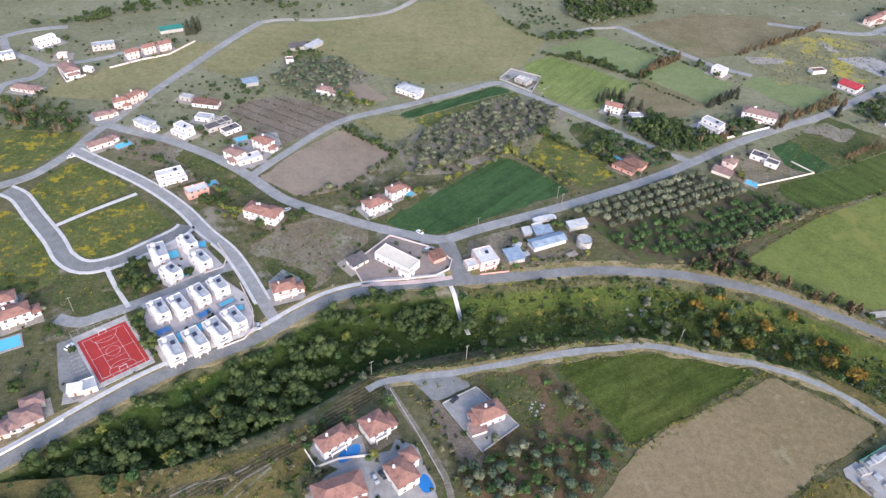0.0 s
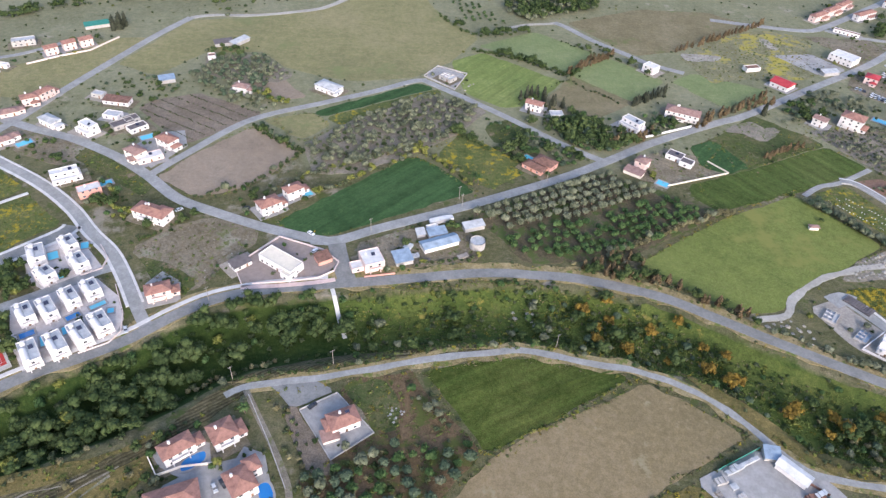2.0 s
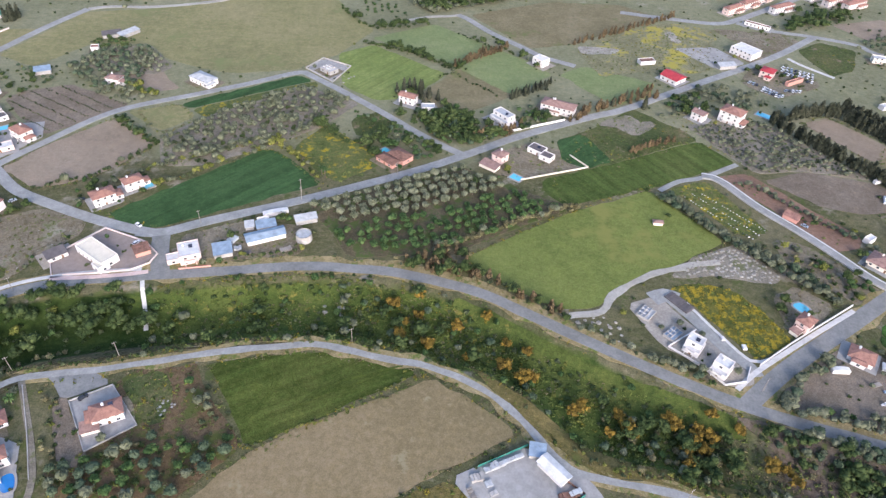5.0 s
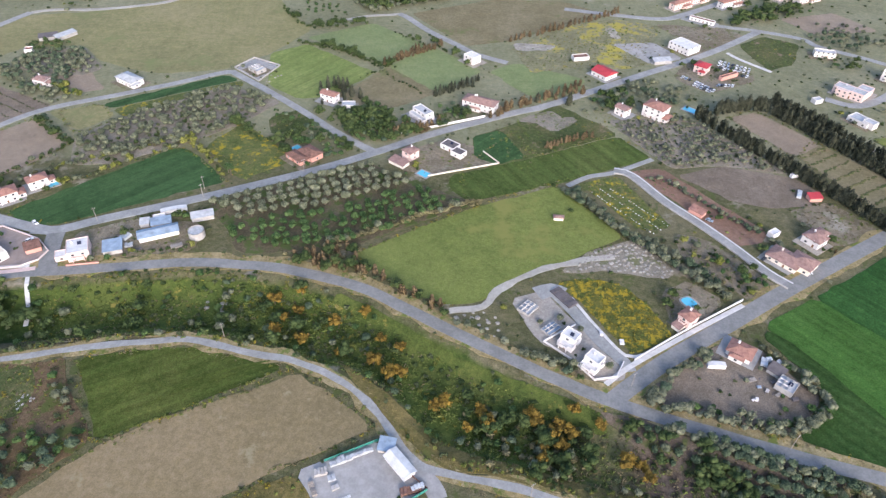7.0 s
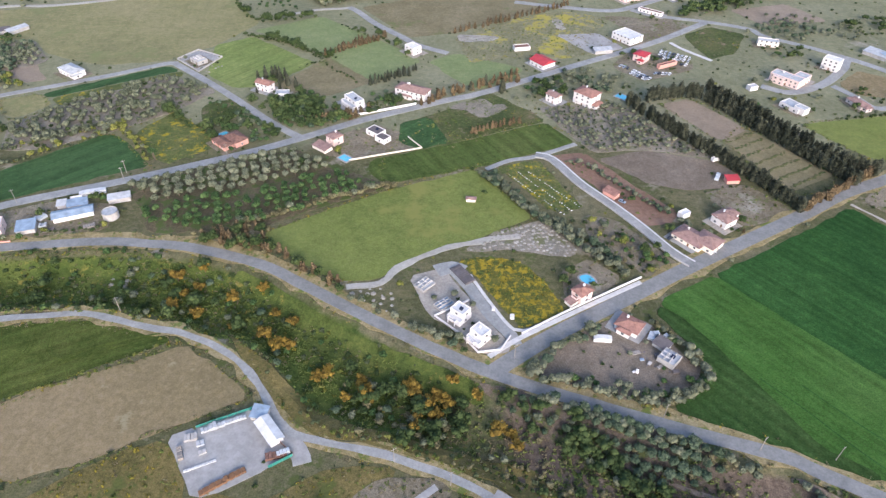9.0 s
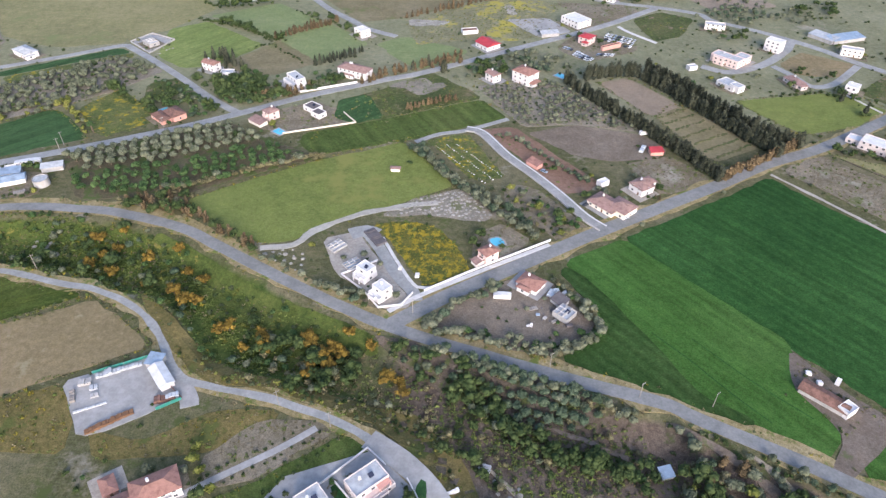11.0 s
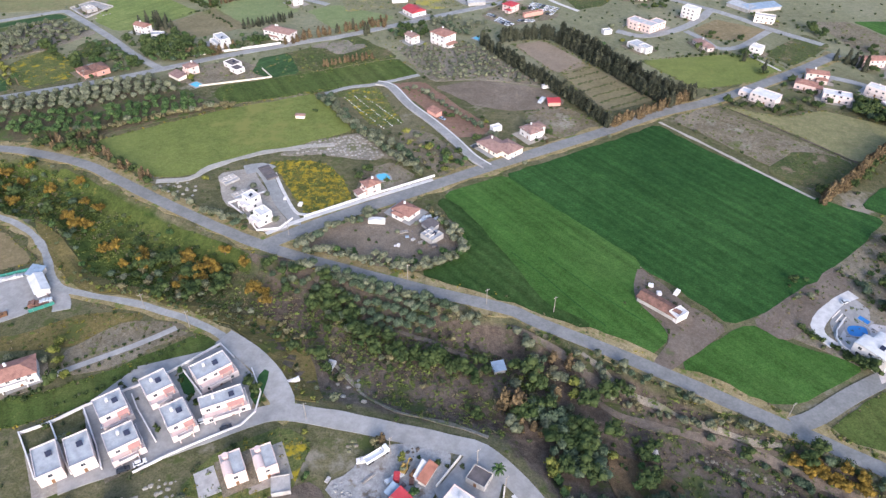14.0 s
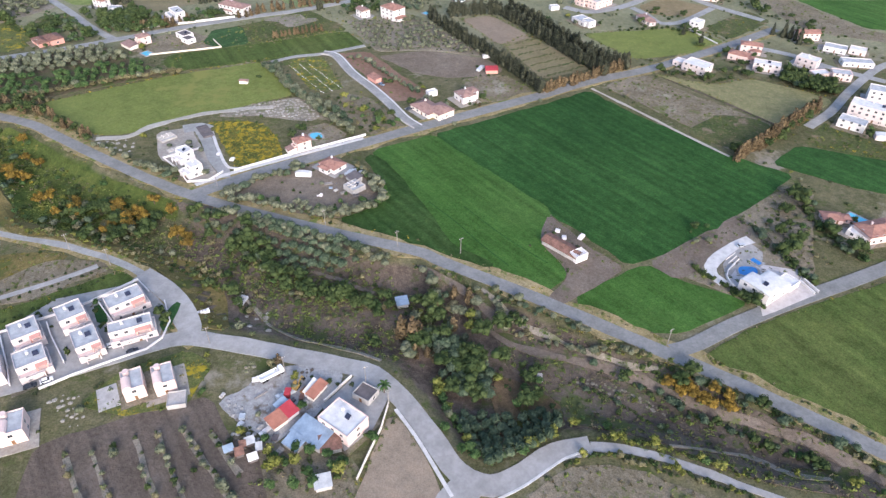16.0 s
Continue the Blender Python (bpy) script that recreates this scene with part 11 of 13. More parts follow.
thicket("hedge", {'dark_olive_tree': 3, 'olive_tree': 2}, open_ground(along([(310.5, 453.5), (325.6, 452.9), (337.3, 432.1), (354, 421)], 2.6, 9)), "dark olive trees behind the white house", "hedge", (0.8, 1.1))
thicket("garden_trees", {'citrus_tree': 3, 'dark_olive_tree': 2, 'wild_tree': 1.5, 'green_shrub': 1.5}, open_ground(spots_in([(84.4, 369.3), (108.7, 384.8), (133.6, 373.7), (137.2, 355.1), (115, 341.2), (109.7, 360), (89.9, 358.9)], 4.0, 0.5, 0.0, 0.85, None)), "dense dark garden trees round the pool house", "trees", (0.6, 1.1))
thicket("garden_trees", {'citrus_tree': 3, 'dark_olive_tree': 2, 'wild_tree': 1.5, 'green_shrub': 1.5}, open_ground(spots_in([(108.4, 399.5), (129.1, 408.6), (147.6, 396.1), (157.1, 371), (148.5, 359.7), (137.6, 368.4), (120, 384.1)], 4.0, 0.5, 0.0, 0.9, None)), "dense dark garden grove beside the lane", "trees", (0.7, 1.15))
thicket("garden_trees", {'russet_tree': 2, 'wild_tree': 2, 'dark_olive_tree': 1}, open_ground(spots_in([(156.2, 386.4), (180.3, 380.8), (182.1, 368.4), (159.1, 363)], 4.4, 0.5, 0.0, 0.8, None)), "tall brown and dark trees by the road", "trees", (0.7, 1.0))
thicket("garden_trees", {'citrus_tree': 3, 'dark_olive_tree': 2, 'wild_tree': 1.5, 'green_shrub': 1.5}, open_ground(spots_in([(182.6, 409.2), (210.5, 419.1), (210, 392.1), (184.3, 382.4)], 4.4, 0.5, 0.0, 0.8, None)), "dense garden trees beside the white villa", "trees", (0.7, 1.1))
thicket("garden_trees", {'citrus_tree': 3, 'dark_olive_tree': 2, 'wild_tree': 1.5, 'green_shrub': 1.5}, open_ground(spots_in([(70.6, 401.5), (84, 410.1), (97.6, 399.5), (82.5, 376.7)], 4.6, 0.5, 0.0, 0.7, None)), "dark bushes round the paddock", "trees", (0.5, 0.9))
thicket("garden_trees", {'wild_tree': 4, 'mimosa_tree': 1, 'green_shrub': 2}, open_ground(spots_in([(-181.4, 244.4), (-173.1, 254.4), (-165.5, 244.7), (-154.7, 229.5), (-159.5, 224), (-165.5, 218.3)], 4.2, 0.5, 0.0, 0.9, None)), "dense dark trees beside the white villas", "trees", (0.6, 1.1))
thicket("garden_trees", {'mimosa_tree': 3, 'wild_tree': 2, 'green_shrub': 2}, open_ground(spots_in([(-155.2, 302.5), (-143.6, 309.5), (-128.3, 293.1), (-126.4, 278.3), (-139.3, 282.7)], 4.2, 0.5, 0.0, 0.9, None)), "yellow-green and dark garden trees by the estate road", "trees", (0.6, 1.05))
thicket("garden_trees", {'citrus_tree': 2, 'wild_tree': 2, 'green_shrub': 2}, open_ground(spots_in([(-79.1, 309.3), (-67.1, 315.3), (-61.1, 304.6), (-72.7, 297.2)], 4.2, 0.5, 0.0, 0.9, None)), "dark garden trees beside the ploughed field", "trees", (0.6, 1.0))
thicket("hedge", {'shrub': 3, 'green_shrub': 2, 'olive_tree': 1}, open_ground(along([(401.5, 103.9), (423.1, 91.7), (443, 79.1), (461.7, 68.6), (482, 55.4), (504.8, 39.8)], 2.0, 4.0)), "dark bushes below the main road", "hedge", (0.5, 0.95))
thicket("hedge", {'shrub': 2, 'yellow_shrub': 1, 'green_shrub': 1}, open_ground(along([(477.3, 67.6), (489.1, 59.1), (503.2, 49.8), (523.3, 36.1)], 2.4, 3.0)), "weedy bushes along the southern field", "hedge", (0.4, 0.8))
thicket("hedge", {"mimosa_tree": 1, "yellow_shrub": 2, "green_shrub": 2}, along([(419.6, 23.4), (430.9, 28.1), (443, 26.2), (459.1, 20.6), (474.3, 14.5)], 1.8, 1.5), "yellow-green hedge beside the terrace track", "hedge", (0.5, 0.8))
thicket("hedge", {"mimosa_tree": 1, "yellow_shrub": 2, "green_shrub": 2}, along([(431.7, 33.8), (445.9, 32.1), (462.4, 26.3), (477.9, 20.1)], 1.8, 1.5), "yellow-green hedge beside the terrace track", "hedge", (0.5, 0.8))
# gardens
thicket("garden_trees", {'wild_tree': 2, 'citrus_tree': 2, 'green_shrub': 2, 'olive_tree': 1}, open_ground(spots_in([(-182.9, 246.5), (-172.7, 253.1), (-157.2, 232.7), (-161.7, 221), (-170.6, 220.8)], 5.5, 0.5, 0.0, 0.75, None)), "mixed garden trees and bushes round the houses", "trees", (0.5, 1.05))
thicket("garden_trees", {'wild_tree': 2, 'citrus_tree': 2, 'green_shrub': 2, 'olive_tree': 1}, open_ground(spots_in([(-158, 289), (-140.3, 305.4), (-126.9, 284.9), (-139.8, 274.6)], 5.5, 0.5, 0.0, 0.75, None)), "mixed garden trees and bushes round the houses", "trees", (0.5, 1.05))
thicket("garden_trees", {'wild_tree': 2, 'citrus_tree': 2, 'green_shrub': 2, 'olive_tree': 1}, open_ground(spots_in([(-236.8, 235.1), (-217.1, 231.5), (-190.6, 209.6), (-187.8, 196), (-201, 199.2), (-228, 216.2)], 5.5, 0.5, 0.0, 0.75, None)), "mixed garden trees and bushes round the houses", "trees", (0.5, 1.05))
thicket("garden_trees", {'wild_tree': 2, 'citrus_tree': 2, 'green_shrub': 2, 'olive_tree': 1}, open_ground(spots_in([(-208.1, 183.1), (-191.3, 192.7), (-180.6, 171.3), (-189.3, 165.6), (-202.8, 171.2)], 6, 0.5, 0.0, 0.75, None)), "mixed garden trees and bushes round the houses", "trees", (0.5, 1.05))
thicket("garden_trees", {'wild_tree': 2, 'citrus_tree': 2, 'green_shrub': 2, 'olive_tree': 1}, open_ground(spots_in([(-188.3, 168.4), (-179.4, 168.5), (-172, 154.8), (-177.8, 153.5)], 5, 0.5, 0.0, 0.75, None)), "mixed garden trees and bushes round the houses", "trees", (0.5, 1.05))
thicket("garden_trees", {'wild_tree': 2, 'citrus_tree': 2, 'green_shrub': 2, 'olive_tree': 1}, open_ground(spots_in([(-308.5, 405.4), (-290.2, 422.7), (-248.2, 389.8), (-250.7, 368.2), (-287.1, 373.2)], 7, 0.5, 0.0, 0.75, None)), "mixed garden trees and bushes round the houses", "trees", (0.5, 1.05))
thicket("garden_trees", {'wild_tree': 2, 'citrus_tree': 2, 'green_shrub': 2, 'olive_tree': 1}, open_ground(spots_in([(76, 365.8), (97, 375.4), (134.6, 359.6), (122.1, 342.5), (115, 356.7), (92.1, 354.3)], 5, 0.5, 0.0, 0.75, None)), "mixed garden trees and bushes round the houses", "trees", (0.5, 1.05))
thicket("garden_trees", {'wild_tree': 2, 'citrus_tree': 2, 'green_shrub': 2, 'olive_tree': 1}, open_ground(spots_in([(115.4, 402.8), (140, 404.1), (159.9, 378.5), (146.9, 356.8), (125.8, 368.2)], 5, 0.5, 0.0, 0.75, None)), "mixed garden trees and bushes round the houses", "trees", (0.5, 1.05))
thicket("garden_trees", {'wild_tree': 2, 'citrus_tree': 2, 'green_shrub': 2, 'olive_tree': 1}, open_ground(spots_in([(183, 398.6), (202.9, 407.6), (219, 396.6), (189.5, 383.7)], 5.5, 0.5, 0.0, 0.75, None)), "mixed garden trees and bushes round the houses", "trees", (0.5, 1.05))
thicket("garden_trees", {'wild_tree': 2, 'citrus_tree': 2, 'green_shrub': 2, 'olive_tree': 1}, open_ground(spots_in([(-178, 329.7), (-168.4, 330.2), (-148.3, 313.5), (-160.9, 313)], 6, 0.5, 0.0, 0.75, None)), "mixed garden trees and bushes round the houses", "trees", (0.5, 1.05))
thicket("garden_trees", {'wild_tree': 2, 'citrus_tree': 2, 'green_shrub': 2, 'olive_tree': 1}, open_ground(spots_in([(-155.8, 482.9), (-93.5, 508.8), (-108.5, 481.5), (-134.2, 481.5)], 7, 0.5, 0.0, 0.75, None)), "mixed garden trees and bushes round the houses", "trees", (0.5, 1.05))
thicket("garden_trees", {'wild_tree': 2, 'citrus_tree': 2, 'green_shrub': 2, 'olive_tree': 1}, open_ground(spots_in([(406.4, 551.6), (480.8, 622.7), (466.1, 569.2), (427.7, 553.6)], 7, 0.5, 0.0, 0.75, None)), "mixed garden trees and bushes round the houses", "trees", (0.5, 1.05))
thicket("garden_trees", {'wild_tree': 2, 'citrus_tree': 2, 'green_shrub': 2, 'olive_tree': 1}, open_ground(spots_in([(486.4, 634.5), (535.4, 621.7), (516.5, 586.7), (478, 582.8)], 7, 0.5, 0.0, 0.75, None)), "mixed garden trees and bushes round the houses", "trees", (0.5, 1.05))
thicket("garden_trees", {'wild_tree': 2, 'citrus_tree': 2, 'green_shrub': 2, 'olive_tree': 1}, open_ground(spots_in([(297.2, 446.3), (319.5, 448), (322.9, 410.9), (311.7, 414.1)], 6, 0.5, 0.0, 0.75, None)), "mixed garden trees and bushes round the houses", "trees", (0.5, 1.05))
thicket("garden_trees", {'wild_tree': 2, 'citrus_tree': 2, 'green_shrub': 2, 'olive_tree': 1}, open_ground(spots_in([(315.3, 272), (332.7, 267.7), (356.5, 237.2), (341, 232.7)], 5.5, 0.5, 0.0, 0.75, None)), "mixed garden trees and bushes round the houses", "trees", (0.5, 1.05))
thicket("garden_trees", {'wild_tree': 2, 'citrus_tree': 2, 'green_shrub': 2, 'olive_tree': 1}, open_ground(spots_in([(292.7, 231.4), (302, 235.7), (298.1, 215.8), (292.7, 215.7)], 5, 0.5, 0.0, 0.75, None)), "mixed garden trees and bushes round the houses", "trees", (0.5, 1.05))
thicket("garden_trees", {'wild_tree': 2, 'citrus_tree': 2, 'green_shrub': 2, 'olive_tree': 1}, open_ground(spots_in([(483.7, 528.4), (524.7, 504.5), (522, 480.2), (491.7, 484.7)], 7, 0.5, 0.0, 0.75, None)), "mixed garden trees and bushes round the houses", "trees", (0.5, 1.05))
thicket("garden_trees", {'wild_tree': 2, 'citrus_tree': 2, 'green_shrub': 2, 'olive_tree': 1}, open_ground(spots_in([(560, 318), (574, 327.6), (572, 310.1), (554.8, 301)], 5, 0.5, 0.0, 0.75, None)), "mixed garden trees and bushes round the houses", "trees", (0.5, 1.05))
thicket("garden_trees", {'wild_tree': 2, 'citrus_tree': 2, 'green_shrub': 2, 'olive_tree': 1}, open_ground(spots_in([(558.4, 140.5), (566.7, 136.9), (558.8, 125), (551.5, 124.7)], 5, 0.5, 0.0, 0.75, None)), "mixed garden trees and bushes round the houses", "trees", (0.5, 1.05))
thicket("garden_trees", {'wild_tree': 2, 'citrus_tree': 2, 'green_shrub': 2, 'olive_tree': 1}, open_ground(spots_in([(536.9, 124.2), (525, 156), (542, 170.4), (545.7, 152.5), (546.6, 124.6)], 5.5, 0.5, 0.0, 0.75, None)), "mixed garden trees and bushes round the houses", "trees", (0.5, 1.05))
thicket("garden_trees", {'wild_tree': 2, 'citrus_tree': 2, 'green_shrub': 2, 'olive_tree': 1}, open_ground(spots_in([(485.7, 150), (498.7, 150.5), (505.3, 138.3), (489.1, 133.7)], 6, 0.5, 0.0, 0.75, None)), "mixed garden trees and bushes round the houses", "trees", (0.5, 1.05))
thicket("garden_trees", {'wild_tree': 2, 'citrus_tree': 2, 'green_shrub': 2, 'olive_tree': 1}, open_ground(spots_in([(343.5, 25.7), (356.4, 22.1), (357.1, 16.2), (350.8, 12.2)], 5, 0.5, 0.0, 0.75, None)), "mixed garden trees and bushes round the houses", "trees", (0.5, 1.05))
thicket("garden_trees", {'wild_tree': 2, 'citrus_tree': 2, 'green_shrub': 2, 'olive_tree': 1}, open_ground(spots_in([(-77, 147), (-55.8, 160.4), (-55.4, 153.6), (-72.4, 144.4)], 5, 0.5, 0.0, 0.75, None)), "mixed garden trees and bushes round the houses", "trees", (0.5, 1.05))
thicket("garden_trees", {'wild_tree': 2, 'citrus_tree': 2, 'green_shrub': 2, 'olive_tree': 1}, open_ground(spots_in([(-85.7, 147), (-76.1, 148.3), (-75.1, 139.4), (-84.7, 139.5)], 4, 0.5, 0.0, 0.75, None)), "mixed garden trees and bushes round the houses", "trees", (0.5, 1.05))
thicket("garden_trees", {'wild_tree': 2, 'citrus_tree': 2, 'green_shrub': 2, 'olive_tree': 1}, open_ground(spots_in([(141.7, 324.6), (169.4, 331.8), (178, 326), (149.2, 315.9)], 5, 0.5, 0.0, 0.75, None)), "mixed garden trees and bushes round the houses", "trees", (0.5, 1.05))
thicket("garden_trees", {'wild_tree': 2, 'citrus_tree': 2, 'green_shrub': 2, 'olive_tree': 1}, open_ground(spots_in([(-68.1, 294.5), (-56.7, 287.1), (-62.7, 281.8), (-69.1, 286.7)], 4, 0.5, 0.0, 0.75, None)), "mixed garden trees and bushes round the houses", "trees", (0.5, 1.05))
garden_plants()
# scattered scrub on open ground
thicket("scrub", {"shrub": 4, "green_shrub": 3, "olive_tree": 0.8, "yellow_shrub": 0.8}, off_fields(open_ground(spots_in([(-200, 98), (80, 98), (200, 30), (260, 0), (520, 0), (760, 480), (-345, 480)], 10.5, 0.5, 0.3, 0.6))), "scattered scrub bushes on open ground", "scrub", (0.4, 1.0))
thicket("scrub", {"shrub": 4, "green_shrub": 3, "olive_tree": 0.8, "yellow_shrub": 0.8}, off_fields(open_ground(spots_in([(-360, 480), (750, 480), (690, 600), (470, 700), (0, 660), (-410, 600)], 15.0, 0.5, 0.3, 0.6))), "scattered scrub bushes on open ground", "scrub", (0.4, 1.0))
# weeds
thicket("field_edge_weeds", {"dry_weed": 3, "green_weed": 3, "yellow_weed": 1}, open_ground(along([(-50.4, 281.7), (-36.5, 306.4), (-11.1, 325.8), (20.4, 349.7), (44.7, 331.7), (60.1, 311), (36.1, 296.9), (8.9, 284), (-16.6, 273.8), (-44.1, 277.9), (-50.4, 281.7)], 1.3, 3.0)), "weedy fringe of a field", "weeds", (0.4, 1.2))
thicket("field_edge_weeds", {"dry_weed": 3, "green_weed": 3, "yellow_weed": 1}, open_ground(along([(-124.9, 322.4), (-108.3, 350.4), (-81.1, 380.7), (-60.2, 366.1), (-46.5, 353.2), (-61.8, 325.6), (-77.3, 311.6), (-99, 304.2), (-124.9, 322.4)], 1.3, 3.0)), "weedy fringe of a field", "weeds", (0.4, 1.2))
thicket("field_edge_weeds", {"dry_weed": 3, "green_weed": 3, "yellow_weed": 1}, open_ground(along([(-68.9, 392.5), (-46.3, 401.5), (-32.9, 381.8), (-49.3, 366.7), (-68.9, 392.5)], 1.3, 3.0)), "weedy fringe of a field", "weeds", (0.4, 1.2))
thicket("weeds", {'yellow_weed': 3, 'green_weed': 5, 'dry_weed': 1}, open_ground(spots_in([(29.1, 363.6), (56.4, 384.3), (82.1, 359.2), (95.4, 330.1), (71.9, 318.9), (58.6, 321.4), (36.4, 348.5)], 4.08, 0.5, 0.4, 0.75)), "loose weeds growing over the plot", "weeds", (0.4, 1.3))
thicket("weeds", {'green_weed': 5, 'dry_weed': 2, 'yellow_weed': 1}, open_ground(spots_in([(69.1, 390.2), (91.5, 403.8), (104.6, 383.1), (76.5, 368.7)], 4.08, 0.5, 0.4, 0.75)), "loose weeds growing over the plot", "weeds", (0.4, 1.3))
thicket("weeds", {'yellow_weed': 3, 'green_weed': 5, 'dry_weed': 1}, open_ground(spots_in([(-247.4, 299.9), (-245.7, 314.2), (-234.7, 334.5), (-224.8, 333.8), (-192.7, 309), (-220.5, 277.1), (-235, 288)], 2.4, 0.5, 0.4, 0.75)), "loose weeds growing over the plot", "weeds", (0.4, 1.3))
thicket("weeds", {'yellow_weed': 3, 'green_weed': 5, 'dry_weed': 1}, open_ground(spots_in([(-217.8, 273.8), (-188.4, 302.1), (-161.4, 278.9), (-178.9, 259.6), (-183.9, 249.4), (-200.5, 246.5)], 2.4, 0.5, 0.4, 0.75)), "loose weeds growing over the plot", "weeds", (0.4, 1.3))
thicket("weeds", {'yellow_weed': 3, 'green_weed': 5, 'dry_weed': 1}, open_ground(spots_in([(-264.7, 283), (-249.4, 287.5), (-231.3, 272), (-208.9, 243.8), (-203.1, 235.7), (-211.3, 223.9), (-238.2, 227.2)], 2.4, 0.5, 0.4, 0.75)), "loose weeds growing over the plot", "weeds", (0.4, 1.3))
thicket("weeds", {'green_weed': 5, 'dry_weed': 2, 'yellow_weed': 1}, open_ground(spots_in([(-205.4, 234.9), (-184.6, 239.4), (-168.7, 217.1), (-182.4, 207.6), (-192.2, 213.9), (-200.8, 216.6)], 2.4, 0.5, 0.4, 0.75)), "loose weeds growing over the plot", "weeds", (0.4, 1.3))
thicket("weeds", {'yellow_weed': 3, 'green_weed': 5, 'dry_weed': 1}, open_ground(spots_in([(-317, 378.6), (-270.8, 367.1), (-240.6, 368.7), (-243.3, 348.5), (-257.1, 326.4), (-286, 314.8)], 4.08, 0.5, 0.4, 0.75)), "loose weeds growing over the plot", "weeds", (0.4, 1.3))
thicket("weeds", {'green_weed': 5, 'dry_weed': 2, 'yellow_weed': 1}, open_ground(spots_in([(-191.8, 355.6), (-174.3, 353.8), (-137.9, 325.5), (-124.5, 314.4), (-127.3, 303.2), (-149.5, 319.1), (-173.1, 336)], 2.4, 0.5, 0.4, 0.75)), "loose weeds growing over the plot", "weeds", (0.4, 1.3))
thicket("weeds", {'dry_weed': 4, 'green_weed': 3}, open_ground(spots_in([(-119.2, 258.9), (-104.7, 278.1), (-87.5, 286.1), (-59.3, 277), (-57.4, 267.4), (-72, 246.8), (-76.5, 234.2), (-86.5, 226.1), (-108.5, 246)], 2.6, 0.5, 0.4, 0.75)), "loose weeds growing over the plot", "weeds", (0.4, 1.3))
thicket("weeds", {'green_weed': 5, 'dry_weed': 2, 'yellow_weed': 1}, open_ground(spots_in([(213.2, 373.9), (245.7, 410), (278.4, 407.8), (309.5, 417.7), (330.1, 394.7), (278.7, 362.7), (233, 334.3), (224.1, 346.8)], 4.08, 0.5, 0.4, 0.75)), "loose weeds growing over the plot", "weeds", (0.4, 1.3))
thicket("field_edge_weeds", {"dry_weed": 3, "green_weed": 3, "yellow_weed": 1}, open_ground(along([(197.8, 334.6), (232.6, 375.5), (245.4, 352.8), (293.4, 373.6), (320.6, 350.5), (254.5, 322.7), (204.9, 303.6), (197.8, 334.6)], 1.3, 3.0)), "weedy fringe of a field", "weeds", (0.4, 1.2))
thicket("field_edge_weeds", {"dry_weed": 3, "green_weed": 3, "yellow_weed": 1}, open_ground(along([(140.5, 254), (170.1, 274.3), (203.1, 295.6), (255, 318.7), (269.4, 295.9), (285.3, 273), (246.9, 249.8), (216.1, 232.1), (204.3, 220.1), (186, 219.6), (160.6, 234.5), (140.5, 254)], 1.3, 3.0)), "weedy fringe of a field", "weeds", (0.4, 1.2))
thicket("field_edge_weeds", {"dry_weed": 3, "green_weed": 3, "yellow_weed": 1}, open_ground(along([(28.4, 181.8), (50.1, 187.6), (74.8, 190.1), (102.4, 186.5), (119.4, 179.9), (106.7, 171.3), (92.2, 163.8), (52.6, 141.6), (28.4, 181.8)], 1.3, 3.0)), "weedy fringe of a field", "weeds", (0.4, 1.2))
thicket("field_edge_weeds", {"dry_weed": 3, "green_weed": 3, "yellow_weed": 1}, open_ground(along([(54.8, 140.9), (78.4, 155.3), (101.7, 164.8), (122.9, 176.9), (140, 166), (158.7, 150.3), (145.7, 141.8), (122.1, 129.5), (110.8, 121.4), (79.8, 109.6), (24.6, 109.4), (54.8, 140.9)], 1.3, 3.0)), "weedy fringe of a field", "weeds", (0.4, 1.2))
thicket("weeds", {'yellow_weed': 3, 'green_weed': 5, 'dry_weed': 1}, open_ground(spots_in([(103.4, 115.9), (121.1, 125.8), (130.9, 129.1), (142.9, 113.9), (146.6, 97.8), (81.2, 96.7)], 2.4, 0.5, 0.4, 0.75)), "loose weeds growing over the plot", "weeds", (0.4, 1.3))
thicket("weeds", {'green_weed': 5, 'dry_weed': 2, 'yellow_weed': 1}, open_ground(spots_in([(150.8, 108.5), (170.9, 103.5), (195.5, 118.3), (220.1, 119.1), (218.4, 110.8), (194.7, 98.9), (158.2, 95)], 2.4, 0.5, 0.4, 0.75)), "loose weeds growing over the plot", "weeds", (0.4, 1.3))
thicket("weeds", {'dry_weed': 4, 'green_weed': 3}, open_ground(spots_in([(194.7, 96.2), (214.7, 115), (237.3, 114.3), (242.8, 110.2), (219, 90.5), (202.6, 85)], 2.6, 0.5, 0.4, 0.75)), "loose weeds growing over the plot", "weeds", (0.4, 1.3))
thicket("field_edge_weeds", {"dry_weed": 3, "green_weed": 3, "yellow_weed": 1}, open_ground(along([(171.3, 71), (197.7, 77.6), (222.7, 91.9), (247.2, 110.3), (261.5, 105.2), (248.2, 90.2), (217.7, 72.5), (194.7, 63), (177.7, 59.3), (171.3, 71)], 1.3, 3.0)), "weedy fringe of a field", "weeds", (0.4, 1.2))
thicket("field_edge_weeds", {"dry_weed": 3, "green_weed": 3, "yellow_weed": 1}, open_ground(along([(475.5, 70.8), (492.4, 82.2), (524.3, 98.4), (562.7, 114.4), (602.9, 131.3), (559, 35.2), (523.7, 34), (500.1, 51.6), (475.5, 70.8)], 1.3, 3.0)), "weedy fringe of a field", "weeds", (0.4, 1.2))
